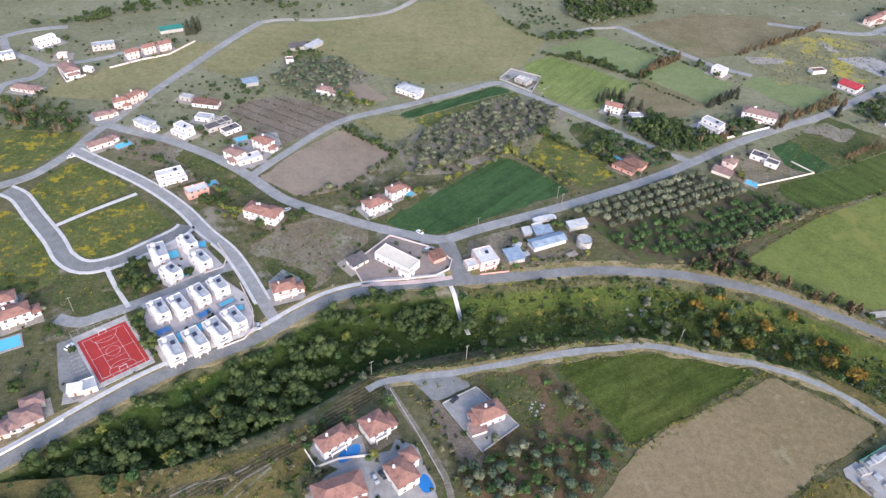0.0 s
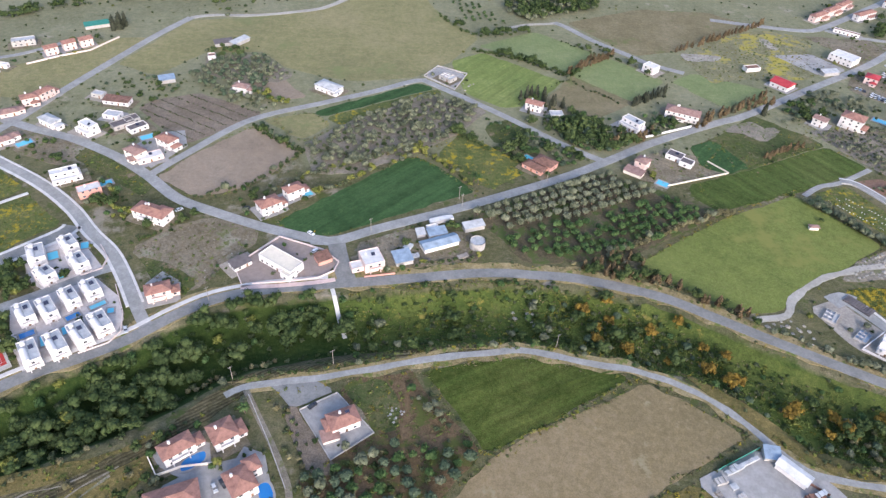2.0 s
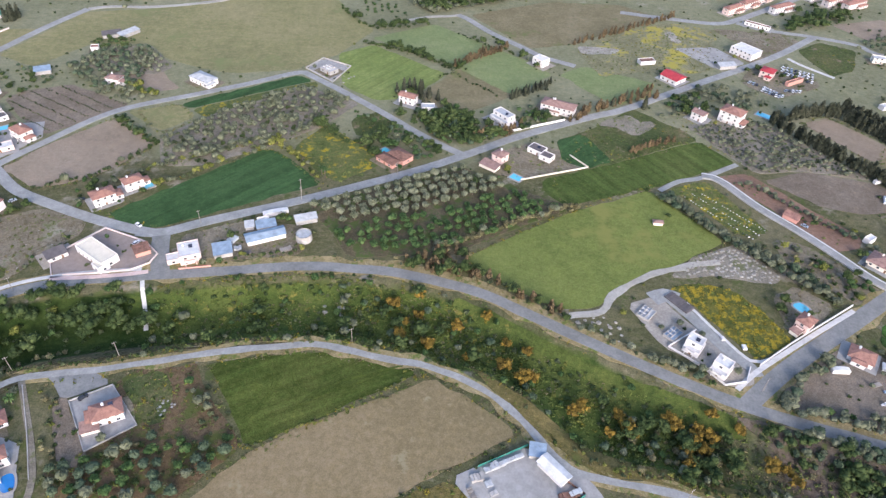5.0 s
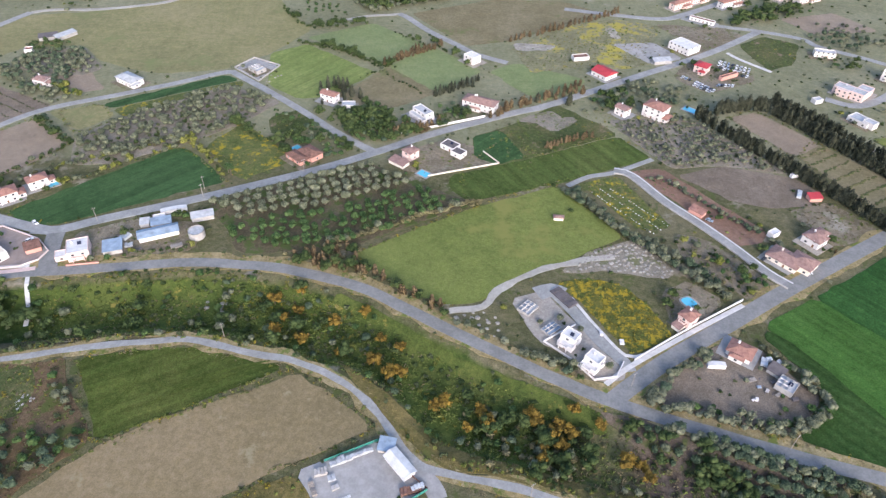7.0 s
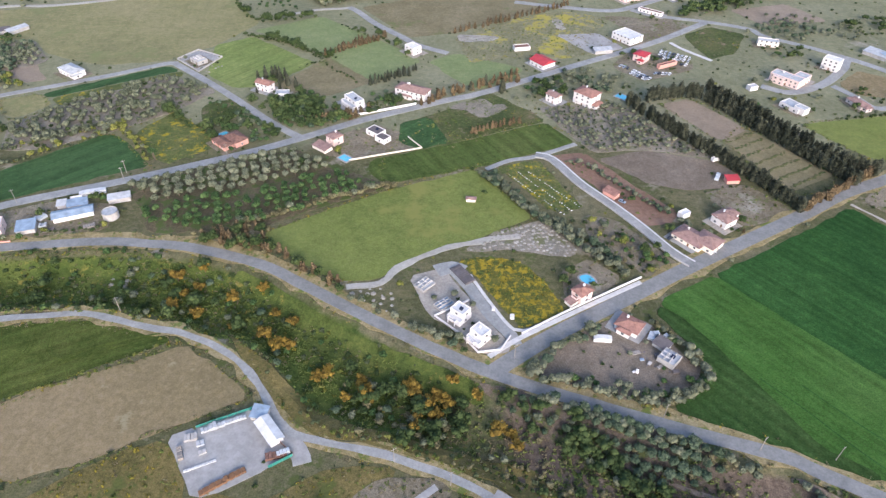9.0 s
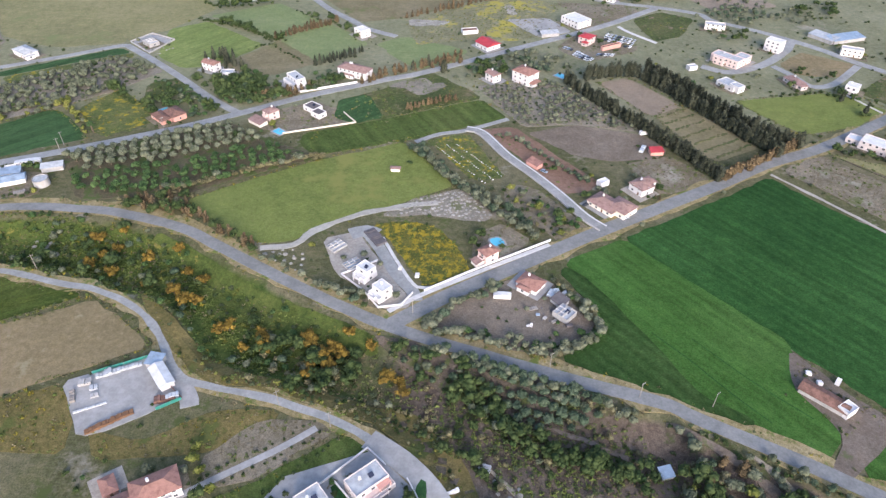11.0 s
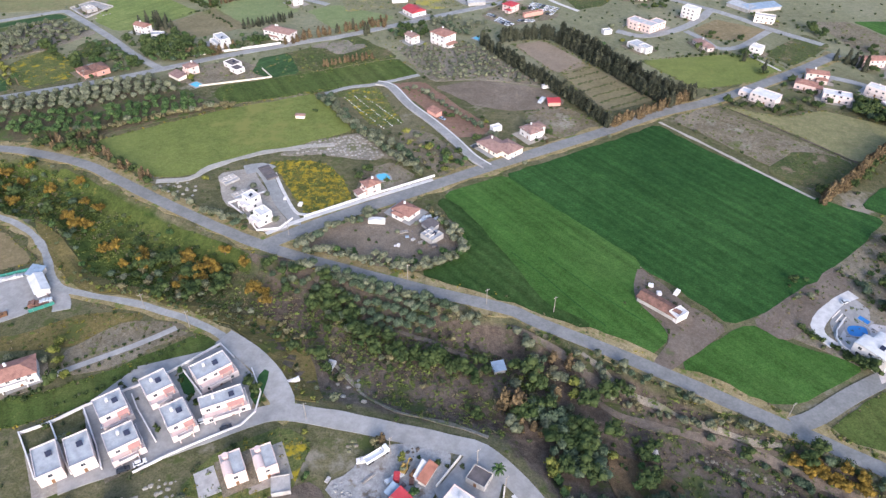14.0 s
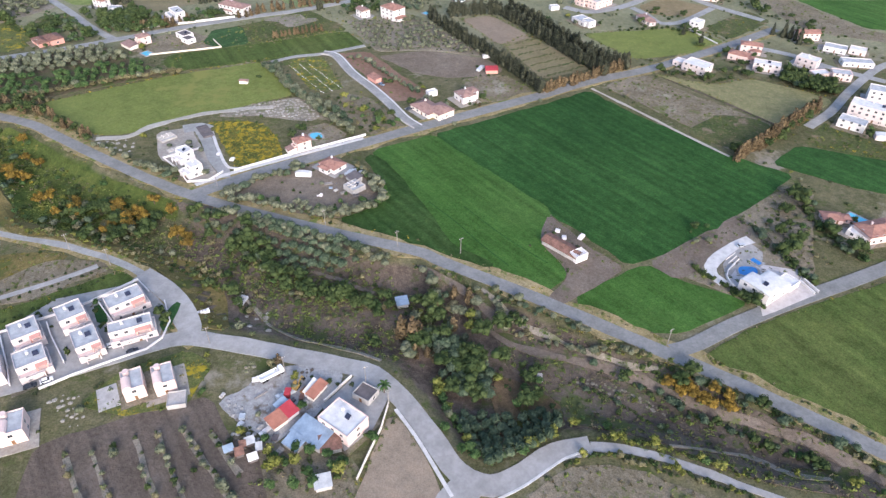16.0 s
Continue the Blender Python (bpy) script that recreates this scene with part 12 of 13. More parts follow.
thicket("weeds", {'dry_weed': 4, 'green_weed': 3}, open_ground(spots_in([(473.9, 295.2), (504.1, 313.4), (529, 283.9), (564.4, 248.5), (553.9, 236.4), (532.3, 217.1), (510.5, 250.6)], 2.6, 0.5, 0.4, 0.75)), "loose weeds growing over the plot", "weeds", (0.4, 1.3))
thicket("field_edge_weeds", {"dry_weed": 3, "green_weed": 3, "yellow_weed": 1}, open_ground(along([(510, 315.4), (544, 300.4), (572, 310.1), (598.6, 295.2), (611.5, 280.4), (582.6, 254.1), (564.9, 249.9), (539.4, 284.4), (510, 315.4)], 1.3, 3.0)), "weedy fringe of a field", "weeds", (0.4, 1.2))
thicket("weeds", {'green_weed': 5, 'dry_weed': 2, 'yellow_weed': 1}, open_ground(spots_in([(572.4, 227.9), (595.8, 254.7), (614.7, 226.9), (633.3, 216), (607.6, 212)], 2.4, 0.5, 0.4, 0.75)), "loose weeds growing over the plot", "weeds", (0.4, 1.3))
thicket("field_edge_weeds", {"dry_weed": 3, "green_weed": 3, "yellow_weed": 1}, open_ground(along([(473.1, 381.1), (546.3, 396.3), (574.1, 370.9), (542.4, 349.1), (505.3, 337.6), (492.5, 351.2), (473.1, 381.1)], 1.3, 3.0)), "weedy fringe of a field", "weeds", (0.4, 1.2))
thicket("field_edge_weeds", {"dry_weed": 3, "green_weed": 3, "yellow_weed": 1}, open_ground(along([(384.9, 405.7), (408.2, 413.4), (436.2, 372.4), (426.1, 359.6), (411.1, 359), (384.9, 405.7)], 1.3, 3.0)), "weedy fringe of a field", "weeds", (0.4, 1.2))
thicket("field_edge_weeds", {"dry_weed": 3, "green_weed": 3, "yellow_weed": 1}, open_ground(along([(414.5, 357.5), (436.2, 372.4), (470.3, 320.3), (438.2, 302.2), (414.5, 357.5)], 1.3, 3.0)), "weedy fringe of a field", "weeds", (0.4, 1.2))
thicket("weeds", {'dry_weed': 2, 'green_weed': 2}, open_ground(spots_in([(300.8, 336.6), (322.5, 340.5), (345.6, 306.8), (366.8, 279.5), (357.9, 268.5), (343.4, 268.1), (324.8, 302.3)], 6, 0.5, 0.4, 0.75)), "loose weeds growing over the plot", "weeds", (0.4, 1.3))
thicket("weeds", {'dry_weed': 4, 'green_weed': 3}, open_ground(spots_in([(384.2, 298.8), (413.2, 309.1), (434.4, 282.1), (399.7, 267.4), (395.6, 276.9)], 2.6, 0.5, 0.4, 0.75)), "loose weeds growing over the plot", "weeds", (0.4, 1.3))
thicket("field_edge_weeds", {"dry_weed": 3, "green_weed": 3, "yellow_weed": 1}, open_ground(along([(365.4, 369.3), (372.4, 363.8), (383.3, 346), (375.5, 341.8), (366.1, 357.1), (365.4, 369.3)], 1.3, 3.0)), "weedy fringe of a field", "weeds", (0.4, 1.2))
thicket("weeds", {'dry_weed': 4, 'green_weed': 3}, open_ground(spots_in([(299.4, 397), (354.9, 405.5), (402, 336.4), (360.6, 345.1), (327.7, 340.1)], 4.42, 0.5, 0.4, 0.75)), "loose weeds growing over the plot", "weeds", (0.4, 1.3))
thicket("weeds", {'dry_weed': 4, 'green_weed': 3}, open_ground(spots_in([(311.6, 30.9), (324.8, 29.2), (341.7, 25.6), (356.4, 22.1), (356.6, 7), (330.2, 6.1)], 2.6, 0.5, 0.4, 0.75)), "loose weeds growing over the plot", "weeds", (0.4, 1.3))
thicket("weeds", {'yellow_weed': 1, 'green_weed': 4, 'dry_weed': 3}, open_ground(spots_in([(266.2, 321.4), (293.1, 331.3), (314.2, 281.9), (294.8, 278.8), (278.1, 307.4)], 2.4, 0.5, 0.4, 0.75)), "loose weeds growing over the plot", "weeds", (0.4, 1.3))
thicket("weeds", {'yellow_weed': 5, 'green_weed': 3}, open_ground(spots_in([(242.5, 236.2), (262.7, 239.7), (276.4, 235), (287.9, 219.4), (293.2, 201.1), (272.7, 189.6), (261.9, 207.5), (251.6, 226.2)], 1.8, 0.5, 0.4, 0.75)), "loose weeds growing over the plot", "weeds", (0.4, 1.3))
thicket("weeds", {'dry_weed': 4, 'green_weed': 3}, open_ground(spots_in([(313.2, 276.9), (330.8, 272.5), (358.1, 233.1), (338.6, 224.6), (326, 240.6), (312.3, 257.8)], 2.6, 0.5, 0.4, 0.75)), "loose weeds growing over the plot", "weeds", (0.4, 1.3))
thicket("weeds", {'dry_weed': 4, 'green_weed': 3}, open_ground(spots_in([(295.6, 231.4), (311.5, 240.2), (324.7, 224.2), (298.2, 203), (294, 208.3)], 2.6, 0.5, 0.4, 0.75)), "loose weeds growing over the plot", "weeds", (0.4, 1.3))
thicket("weeds", {'dry_weed': 4, 'green_weed': 3}, open_ground(spots_in([(429.1, 153.1), (440.9, 139.9), (447.2, 130.5), (457.9, 121.2), (432.2, 104.1), (428.8, 117.9), (420.4, 132.8)], 2.6, 0.5, 0.4, 0.75)), "loose weeds growing over the plot", "weeds", (0.4, 1.3))
thicket("weeds", {'dry_weed': 4, 'green_weed': 3}, open_ground(spots_in([(466, 123.2), (500.1, 146.4), (547.5, 185.2), (559.6, 180.8), (532.5, 113.2), (502.1, 98.5), (485.5, 111.3)], 2.6, 0.5, 0.4, 0.75)), "loose weeds growing over the plot", "weeds", (0.4, 1.3))
thicket("field_edge_weeds", {"dry_weed": 3, "green_weed": 3, "yellow_weed": 1}, open_ground(along([(363.6, 40.5), (369.6, 35.1), (381.2, 15.1), (383.2, 2.6), (352.9, -1.8), (357.1, 16.2), (363.6, 40.5)], 1.3, 3.0)), "weedy fringe of a field", "weeds", (0.4, 1.2))
thicket("weeds", {'dry_weed': 4, 'green_weed': 3}, open_ground(spots_in([(401.3, 8.4), (423.3, 24.3), (442.3, 23), (475.3, 7.3), (447.2, -6.8)], 2.6, 0.5, 0.4, 0.75)), "loose weeds growing over the plot", "weeds", (0.4, 1.3))
thicket("weeds", {'yellow_weed': 3, 'green_weed': 5, 'dry_weed': 1}, open_ground(spots_in([(257.4, 41.3), (270, 57.9), (287.2, 66.5), (299, 61.6), (295.4, 41.5), (272.9, 36.1)], 2.4, 0.5, 0.4, 0.75)), "loose weeds growing over the plot", "weeds", (0.4, 1.3))
thicket("weeds", {'dry_weed': 4, 'green_weed': 3}, open_ground(spots_in([(-7.3, 266.4), (17.9, 279.2), (55.4, 277.8), (58.4, 254.2), (14.2, 246.6), (-2.1, 241.9)], 2.6, 0.5, 0.4, 0.75)), "loose weeds growing over the plot", "weeds", (0.4, 1.3))
thicket("weeds", {'green_weed': 5, 'dry_weed': 2, 'yellow_weed': 1}, open_ground(spots_in([(-190.1, 126), (-124.9, 132.4), (-89.3, 142), (-73.5, 154.9), (-69.7, 139.4), (-85.3, 116.6), (-154.6, 105)], 2.4, 0.5, 0.4, 0.75)), "loose weeds growing over the plot", "weeds", (0.4, 1.3))
thicket("weeds", {'green_weed': 5, 'dry_weed': 2, 'yellow_weed': 1}, open_ground(spots_in([(-3.4, 176.8), (19.5, 181.6), (26.2, 169.4), (47.6, 141.7), (21.9, 124.7), (-14.5, 120), (-20.2, 132), (6.8, 149.6), (-7.7, 169.2)], 2.4, 0.5, 0.4, 0.75)), "loose weeds growing over the plot", "weeds", (0.4, 1.3))
thicket("weeds", {'dry_weed': 4, 'green_weed': 3}, open_ground(spots_in([(-235, 372.5), (-226.6, 378.6), (-174.3, 353.8), (-181.3, 329.6), (-216, 346.6)], 4.42, 0.5, 0.4, 0.75)), "loose weeds growing over the plot", "weeds", (0.4, 1.3))
thicket("weeds", {'dry_weed': 4, 'green_weed': 3}, open_ground(spots_in([(153.7, 343.8), (162.1, 331.5), (178.5, 327.2), (221.6, 341.5), (213.3, 356.4), (191.7, 369.3), (162.9, 354.1)], 4.42, 0.5, 0.4, 0.75)), "loose weeds growing over the plot", "weeds", (0.4, 1.3))
thicket("weeds", {'yellow_weed': 3, 'green_weed': 5, 'dry_weed': 1}, open_ground(spots_in([(288.1, 523.6), (339.4, 562.8), (355, 535.3), (372.5, 504.6), (334.7, 491.3), (293.5, 492.8)], 4.08, 0.5, 0.4, 0.75)), "loose weeds growing over the plot", "weeds", (0.4, 1.3))
thicket("weeds", {'dry_weed': 4, 'green_weed': 3}, open_ground(spots_in([(371.2, 566), (435.8, 560.3), (443.5, 543.5), (402.3, 507.2), (391.5, 527.6)], 4.42, 0.5, 0.4, 0.75)), "loose weeds growing over the plot", "weeds", (0.4, 1.3))
thicket("weeds", {'dry_weed': 4, 'green_weed': 3}, open_ground(spots_in([(382.9, 495.3), (427.1, 479.3), (422.2, 460.2), (381.4, 439.5), (361.2, 464.7)], 4.42, 0.5, 0.4, 0.75)), "loose weeds growing over the plot", "weeds", (0.4, 1.3))
thicket("weeds", {'green_weed': 5, 'dry_weed': 2, 'yellow_weed': 1}, open_ground(spots_in([(432.6, 525.8), (459.4, 545), (486.4, 530.6), (465.7, 492.2), (441.6, 480.4)], 4.08, 0.5, 0.4, 0.75)), "loose weeds growing over the plot", "weeds", (0.4, 1.3))
thicket("weeds", {'green_weed': 5, 'dry_weed': 2, 'yellow_weed': 1}, open_ground(spots_in([(-5.8, 172.2), (10.4, 178.4), (17.4, 166.9), (17.8, 153.2), (10.6, 150.5)], 2.4, 0.5, 0.4, 0.75)), "loose weeds growing over the plot", "weeds", (0.4, 1.3))
thicket("weeds", {'yellow_weed': 3, 'green_weed': 5, 'dry_weed': 1}, open_ground(spots_in([(241.8, 508.7), (280.6, 551.1), (338.1, 574.9), (379.5, 560.8), (356, 524.3), (369.2, 496.2), (329.4, 476.2), (289.1, 477.7), (254.6, 465.5)], 4.08, 0.5, 0.4, 0.75)), "loose weeds growing over the plot", "weeds", (0.4, 1.3))
thicket("weeds", {'dry_weed': 4, 'green_weed': 3}, open_ground(spots_in([(627.1, 463), (656.2, 464.8), (686.1, 402.1), (708.2, 387.9), (700.6, 372.8), (655.6, 389.3), (634.9, 410.6)], 4.42, 0.5, 0.4, 0.75)), "loose weeds growing over the plot", "weeds", (0.4, 1.3))
thicket("weeds", {'green_weed': 5, 'dry_weed': 2, 'yellow_weed': 1}, open_ground(spots_in([(-114.8, 253.7), (-100.6, 249.6), (-80.8, 236.2), (-85.1, 225.3), (-101, 233.7)], 2.4, 0.5, 0.4, 0.75)), "loose weeds growing over the plot", "weeds", (0.4, 1.3))
thicket("weeds", {'green_weed': 5, 'dry_weed': 2, 'yellow_weed': 1}, open_ground(spots_in([(610.3, 436.9), (621, 414.2), (578.9, 376.6), (564.1, 397.5)], 4.08, 0.5, 0.4, 0.75)), "loose weeds growing over the plot", "weeds", (0.4, 1.3))
thicket("verge_weeds", {"dry_weed": 4, "green_weed": 3, "yellow_weed": 1.5}, open_ground(along([(-195.1, 128.2), (-186.2, 134.5), (-177.4, 142.1), (-163.7, 155.6), (-141, 175.1), (-116.2, 189.5), (-100.9, 199.6), (-85, 214), (-70.2, 224), (-48.8, 230.7), (-18.2, 235.3), (13.4, 239.3), (58.1, 245.3), (87.5, 244.2), (109.8, 241.4), (145.8, 230), (171.1, 214.8), (206.2, 192.9), (238.6, 174.1), (269.8, 159.4), (327.6, 139), (366.7, 127.1), (379.4, 119.7), (419.8, 97.4), (452.9, 77.2), (483, 58.7), (506, 42.7), (522.4, 31.2), (588, -14.8)], 0.55, 17)), "dry weeds along the road verge", "weeds", (0.5, 1.3))
thicket("verge_weeds", {"dry_weed": 4, "green_weed": 3, "yellow_weed": 1.5}, open_ground(along([(-53.9, 168.5), (-47.5, 172.6), (-35.7, 175.2), (-17.9, 177.9), (4.6, 182.9), (27.9, 188.4), (52.2, 192.2), (74.7, 194), (101.2, 187.2), (122.3, 182.7), (138.6, 175.8), (152.5, 165.5), (163.4, 152.9), (171.3, 139.8), (179.8, 132.4), (193, 129.1), (208.1, 126), (227.1, 120.3), (250.5, 110.4), (270.2, 93.5), (282.3, 76.9), (290.2, 69.9)], 0.55, 14)), "dry weeds along the road verge", "weeds", (0.5, 1.3))
thicket("weeds", {"green_weed": 5, "dry_weed": 1, "yellow_weed": 0.3}, spots_in([(-12.8, 228.4), (15.3, 233.9), (58.8, 240.2), (92.7, 236.4), (120.4, 228.5), (143.8, 214.8), (155.2, 200.9), (127.6, 187), (110.1, 191.5), (77.1, 195.7), (41.9, 194.2), (15.1, 191), (-0.5, 184.4)], 1.9, 0.5, 0.2, 0.8), "rough weeds on the slopes of the ravine", "weeds", (0.5, 1.4))
thicket("weeds", {"green_weed": 5, "dry_weed": 1, "yellow_weed": 0.3}, spots_in([(75.1, 237.8), (116.4, 230.6), (152.4, 213.9), (178.5, 193.1), (207, 176.4), (235.6, 162.1), (244.1, 150.5), (238.7, 137.3), (207.9, 136.7), (183.1, 143.9), (169.5, 162.9), (148, 177.6), (110.5, 189.7), (93.9, 203.2)], 1.7, 0.5, 0.2, 0.8), "rough weeds on the slopes of the ravine", "weeds", (0.5, 1.4))
thicket("weeds", {"green_weed": 3, "dry_weed": 1.5}, spots_in([(195.6, 155.8), (251.2, 153.3), (287.1, 143), (330.3, 132.2), (361, 112.7), (346.7, 88.5), (305.1, 99.9), (273.9, 108.4), (246.1, 123.7), (196, 134.7)], 2.0, 0.5, 0.2, 0.8), "rough weeds on the slopes of the ravine", "weeds", (0.5, 1.4))
thicket("weeds", {"green_weed": 3, "dry_weed": 1.5}, spots_in([(284.2, 129.2), (326.1, 115.7), (364.7, 106.5), (396.7, 94.5), (374.8, 87.3), (363.6, 63.9), (333.6, 72.5), (301.6, 90.8), (277.7, 110.1)], 1.8, 0.5, 0.2, 0.8), "rough weeds on the slopes of the ravine", "weeds", (0.5, 1.4))
thicket("weeds", {"green_weed": 3, "dry_weed": 1.5}, spots_in([(401.1, 93), (462.2, 70.8), (497.6, 45.2), (519.7, 25.6), (513.2, 12.1), (471, 20), (435.4, 34.1), (420.9, 50.7), (404.4, 70.9)], 1.9, 0.5, 0.2, 0.8), "rough weeds on the slopes of the ravine", "weeds", (0.5, 1.4))

# ---- courts, cars and clutter ----
for k in range(8):
    stall = tagged(new("parking_line", Build().box(0, 4.6, -0.06, 0.06, 0.27, 0.29).mesh("parking_line", LINE_WHITE)), "white painted parking bay line", "marking", "parking bays", "structure")
    stall.location, stall.rotation_euler = (-182.0 + 9.80 * k / 7, 187.0 + -14.20 * k / 7, 0), (0, 0, 0.663)
water_tower(57.0, 266.1, 4.2, 4.2)
car(-182.6, 190.7, 1.107, CAR_WHITE, "white car in the court car park")
car(-31, 273.6, -0.654, CAR_WHITE, "white car parked at the junction")
car(-27.6, 259.4, 0.999, CAR_WHITE, "white car in the hall forecourt")
car(-104.6, 203.7, -1.142, CAR_SILVER, "silver car beside the estate wall")
car(-237.8, 339.3, 0.478, CAR_WHITE, "white car parked on the street")
car(-68.7, 294.2, 0.516, CAR_DARK, "dark car on the drive")
car(-48.9, 127.3, -1.048, CAR_SILVER, "silver car in the courtyard")
car(-46.2, 129, -0.855, CAR_DARK, "dark car in the courtyard")
car(-104.1, 291.5, 0.7, CAR_SILVER, "silver car outside the house")
car(239.8, 47.6, 0.497, CAR_DARK, "dark car on the gravel road")
car(244.2, 50.3, 0.545, CAR_WHITE, "white car on the gravel road")
car(268.4, 64.6, 0.514, CAR_DARK, "dark car on the gravel road")
car(227.5, 64.6, 0.448, CAR_BLUE, "blue car in a house yard")
car(241.8, 74.3, 0.496, CAR_DARK, "dark car in a house yard")
car(259.6, 67.2, 0.448, CAR_SILVER, "silver car in a carport")
car(374.8, 245.8, 0.239, CAR_SILVER, "silver car outside the villa")
car(336.5, 288.5, -0.644, CAR_BLUE, "blue car on the bare plot")
car(355.9, 256.8, 0.635, CAR_DARK, "dark car on the drive")
car(-17.8, 163.5, 0.785, CAR_DARK, "dark car in the walled yard")
# scrap yard
car(406.9, 492.3, 0.65, CAR_WHITE, "old wrecked car in the scrap yard", group="scrap cars")
car(409.7, 490.5, 0.90, CAR_SILVER, "old wrecked car in the scrap yard", group="scrap cars")
car(412.4, 488.8, 1.15, CAR_BLUE, "old wrecked car in the scrap yard", group="scrap cars")
car(415.1, 487, 0.78, CAR_DARK, "old wrecked car in the scrap yard", group="scrap cars")
car(417.8, 485.3, 1.02, CAR_WHITE, "old wrecked car in the scrap yard", group="scrap cars")
car(420.4, 483.6, 0.65, CAR_SILVER, "old wrecked car in the scrap yard", group="scrap cars")
car(423.1, 481.9, 0.90, CAR_WHITE, "old wrecked car in the scrap yard", group="scrap cars")
car(425.8, 480.1, 1.15, CAR_SILVER, "old wrecked car in the scrap yard", group="scrap cars")
car(404.6, 487.1, 0.65, CAR_WHITE, "old wrecked car in the scrap yard", group="scrap cars")
car(407.2, 485.2, 0.90, CAR_SILVER, "old wrecked car in the scrap yard", group="scrap cars")
car(409.9, 483.4, 1.15, CAR_BLUE, "old wrecked car in the scrap yard", group="scrap cars")
car(412.5, 481.5, 0.78, CAR_DARK, "old wrecked car in the scrap yard", group="scrap cars")
car(415.1, 479.7, 1.02, CAR_WHITE, "old wrecked car in the scrap yard", group="scrap cars")
car(417.7, 477.9, 0.65, CAR_SILVER, "old wrecked car in the scrap yard", group="scrap cars")
car(420.3, 476.1, 0.90, CAR_WHITE, "old wrecked car in the scrap yard", group="scrap cars")
car(422.9, 474.2, 1.15, CAR_SILVER, "old wrecked car in the scrap yard", group="scrap cars")
car(403.3, 481.2, 0.65, CAR_DARK, "old wrecked car in the scrap yard", group="scrap cars")
car(405.9, 479.5, 0.90, CAR_WHITE, "old wrecked car in the scrap yard", group="scrap cars")
car(408.5, 477.8, 1.15, CAR_SILVER, "old wrecked car in the scrap yard", group="scrap cars")
car(411.2, 476.1, 0.78, CAR_WHITE, "old wrecked car in the scrap yard", group="scrap cars")
car(413.8, 474.4, 1.02, CAR_SILVER, "old wrecked car in the scrap yard", group="scrap cars")
car(377.4, 455.7, 0.65, CAR_WHITE, "old wrecked car in the scrap yard", group="scrap cars")
car(378.9, 453.7, 0.90, CAR_SILVER, "old wrecked car in the scrap yard", group="scrap cars")
car(380.4, 451.6, 1.15, CAR_WHITE, "old wrecked car in the scrap yard", group="scrap cars")
car(381.9, 449.6, 0.78, CAR_SILVER, "old wrecked car in the scrap yard", group="scrap cars")
car(383.4, 447.5, 1.02, CAR_BLUE, "old wrecked car in the scrap yard", group="scrap cars")
car(384.9, 445.5, 0.65, CAR_DARK, "old wrecked car in the scrap yard", group="scrap cars")
car(386.4, 443.5, 0.90, CAR_WHITE, "old wrecked car in the scrap yard", group="scrap cars")
car(375, 452, 0.65, CAR_WHITE, "old wrecked car in the scrap yard", group="scrap cars")
car(376.7, 450.1, 0.90, CAR_SILVER, "old wrecked car in the scrap yard", group="scrap cars")
car(378.4, 448.1, 1.15, CAR_BLUE, "old wrecked car in the scrap yard", group="scrap cars")
car(380.2, 446.2, 0.78, CAR_DARK, "old wrecked car in the scrap yard", group="scrap cars")
car(381.9, 444.3, 1.02, CAR_WHITE, "old wrecked car in the scrap yard", group="scrap cars")
car(383.6, 442.4, 0.65, CAR_SILVER, "old wrecked car in the scrap yard", group="scrap cars")
car(393, 452.4, 0.65, CAR_BLUE, "old wrecked car in the scrap yard", group="scrap cars")
car(395.5, 452.3, 0.90, CAR_DARK, "old wrecked car in the scrap yard", group="scrap cars")
car(398.1, 452.1, 1.15, CAR_WHITE, "old wrecked car in the scrap yard", group="scrap cars")
car(400.7, 451.9, 0.78, CAR_SILVER, "old wrecked car in the scrap yard", group="scrap cars")
car(403.3, 451.8, 1.02, CAR_WHITE, "old wrecked car in the scrap yard", group="scrap cars")
car(369.2, 464.2, 0.65, CAR_SILVER, "old wrecked car in the scrap yard", group="scrap cars")
car(371.4, 462.3, 0.90, CAR_BLUE, "old wrecked car in the scrap yard", group="scrap cars")
car(373.5, 460.3, 1.15, CAR_DARK, "old wrecked car in the scrap yard", group="scrap cars")
car(416.7, 468.5, 0.65, CAR_DARK, "old wrecked car in the scrap yard", group="scrap cars")
car(419.7, 467.8, 0.90, CAR_WHITE, "old wrecked car in the scrap yard", group="scrap cars")
# building site, rubble and stones
heaps("rubble_heaps", [(58, 451.6), (70.1, 454), (70.8, 443), (57.4, 440.6)], 3.0, RUBBLE, "pale rubble round the unfinished house", (0.5, 1.2), 0.4, 0.0, None, 0.5)
heaps("rubble_heaps", [(266.3, 260.1), (292.9, 270.4), (305.3, 245.1), (300.1, 240.7), (272.1, 246.4), (250.2, 244.4)], 2.0, RUBBLE, "rows of pale tipped soil heaps", (0.8, 1.3), 0.4, 0.318, 3.4, 0.95, "rubble", 0.3)
heaps("stone_row", [(273.7, 316.4), (303.0, 276.9), (301.4, 275.7), (272.1, 315.2)], 2.0, WHITE, "row of white stones laid on the plot", (0.35, 0.6), 0.6, -0.933, None, 0.9, "stones", 0.15)
heaps("stone_row", [(279.6, 319.0), (308.4, 279.5), (306.8, 278.3), (278.0, 317.8)], 2.0, WHITE, "row of white stones laid on the plot", (0.35, 0.6), 0.6, -0.941, None, 0.9, "stones", 0.15)
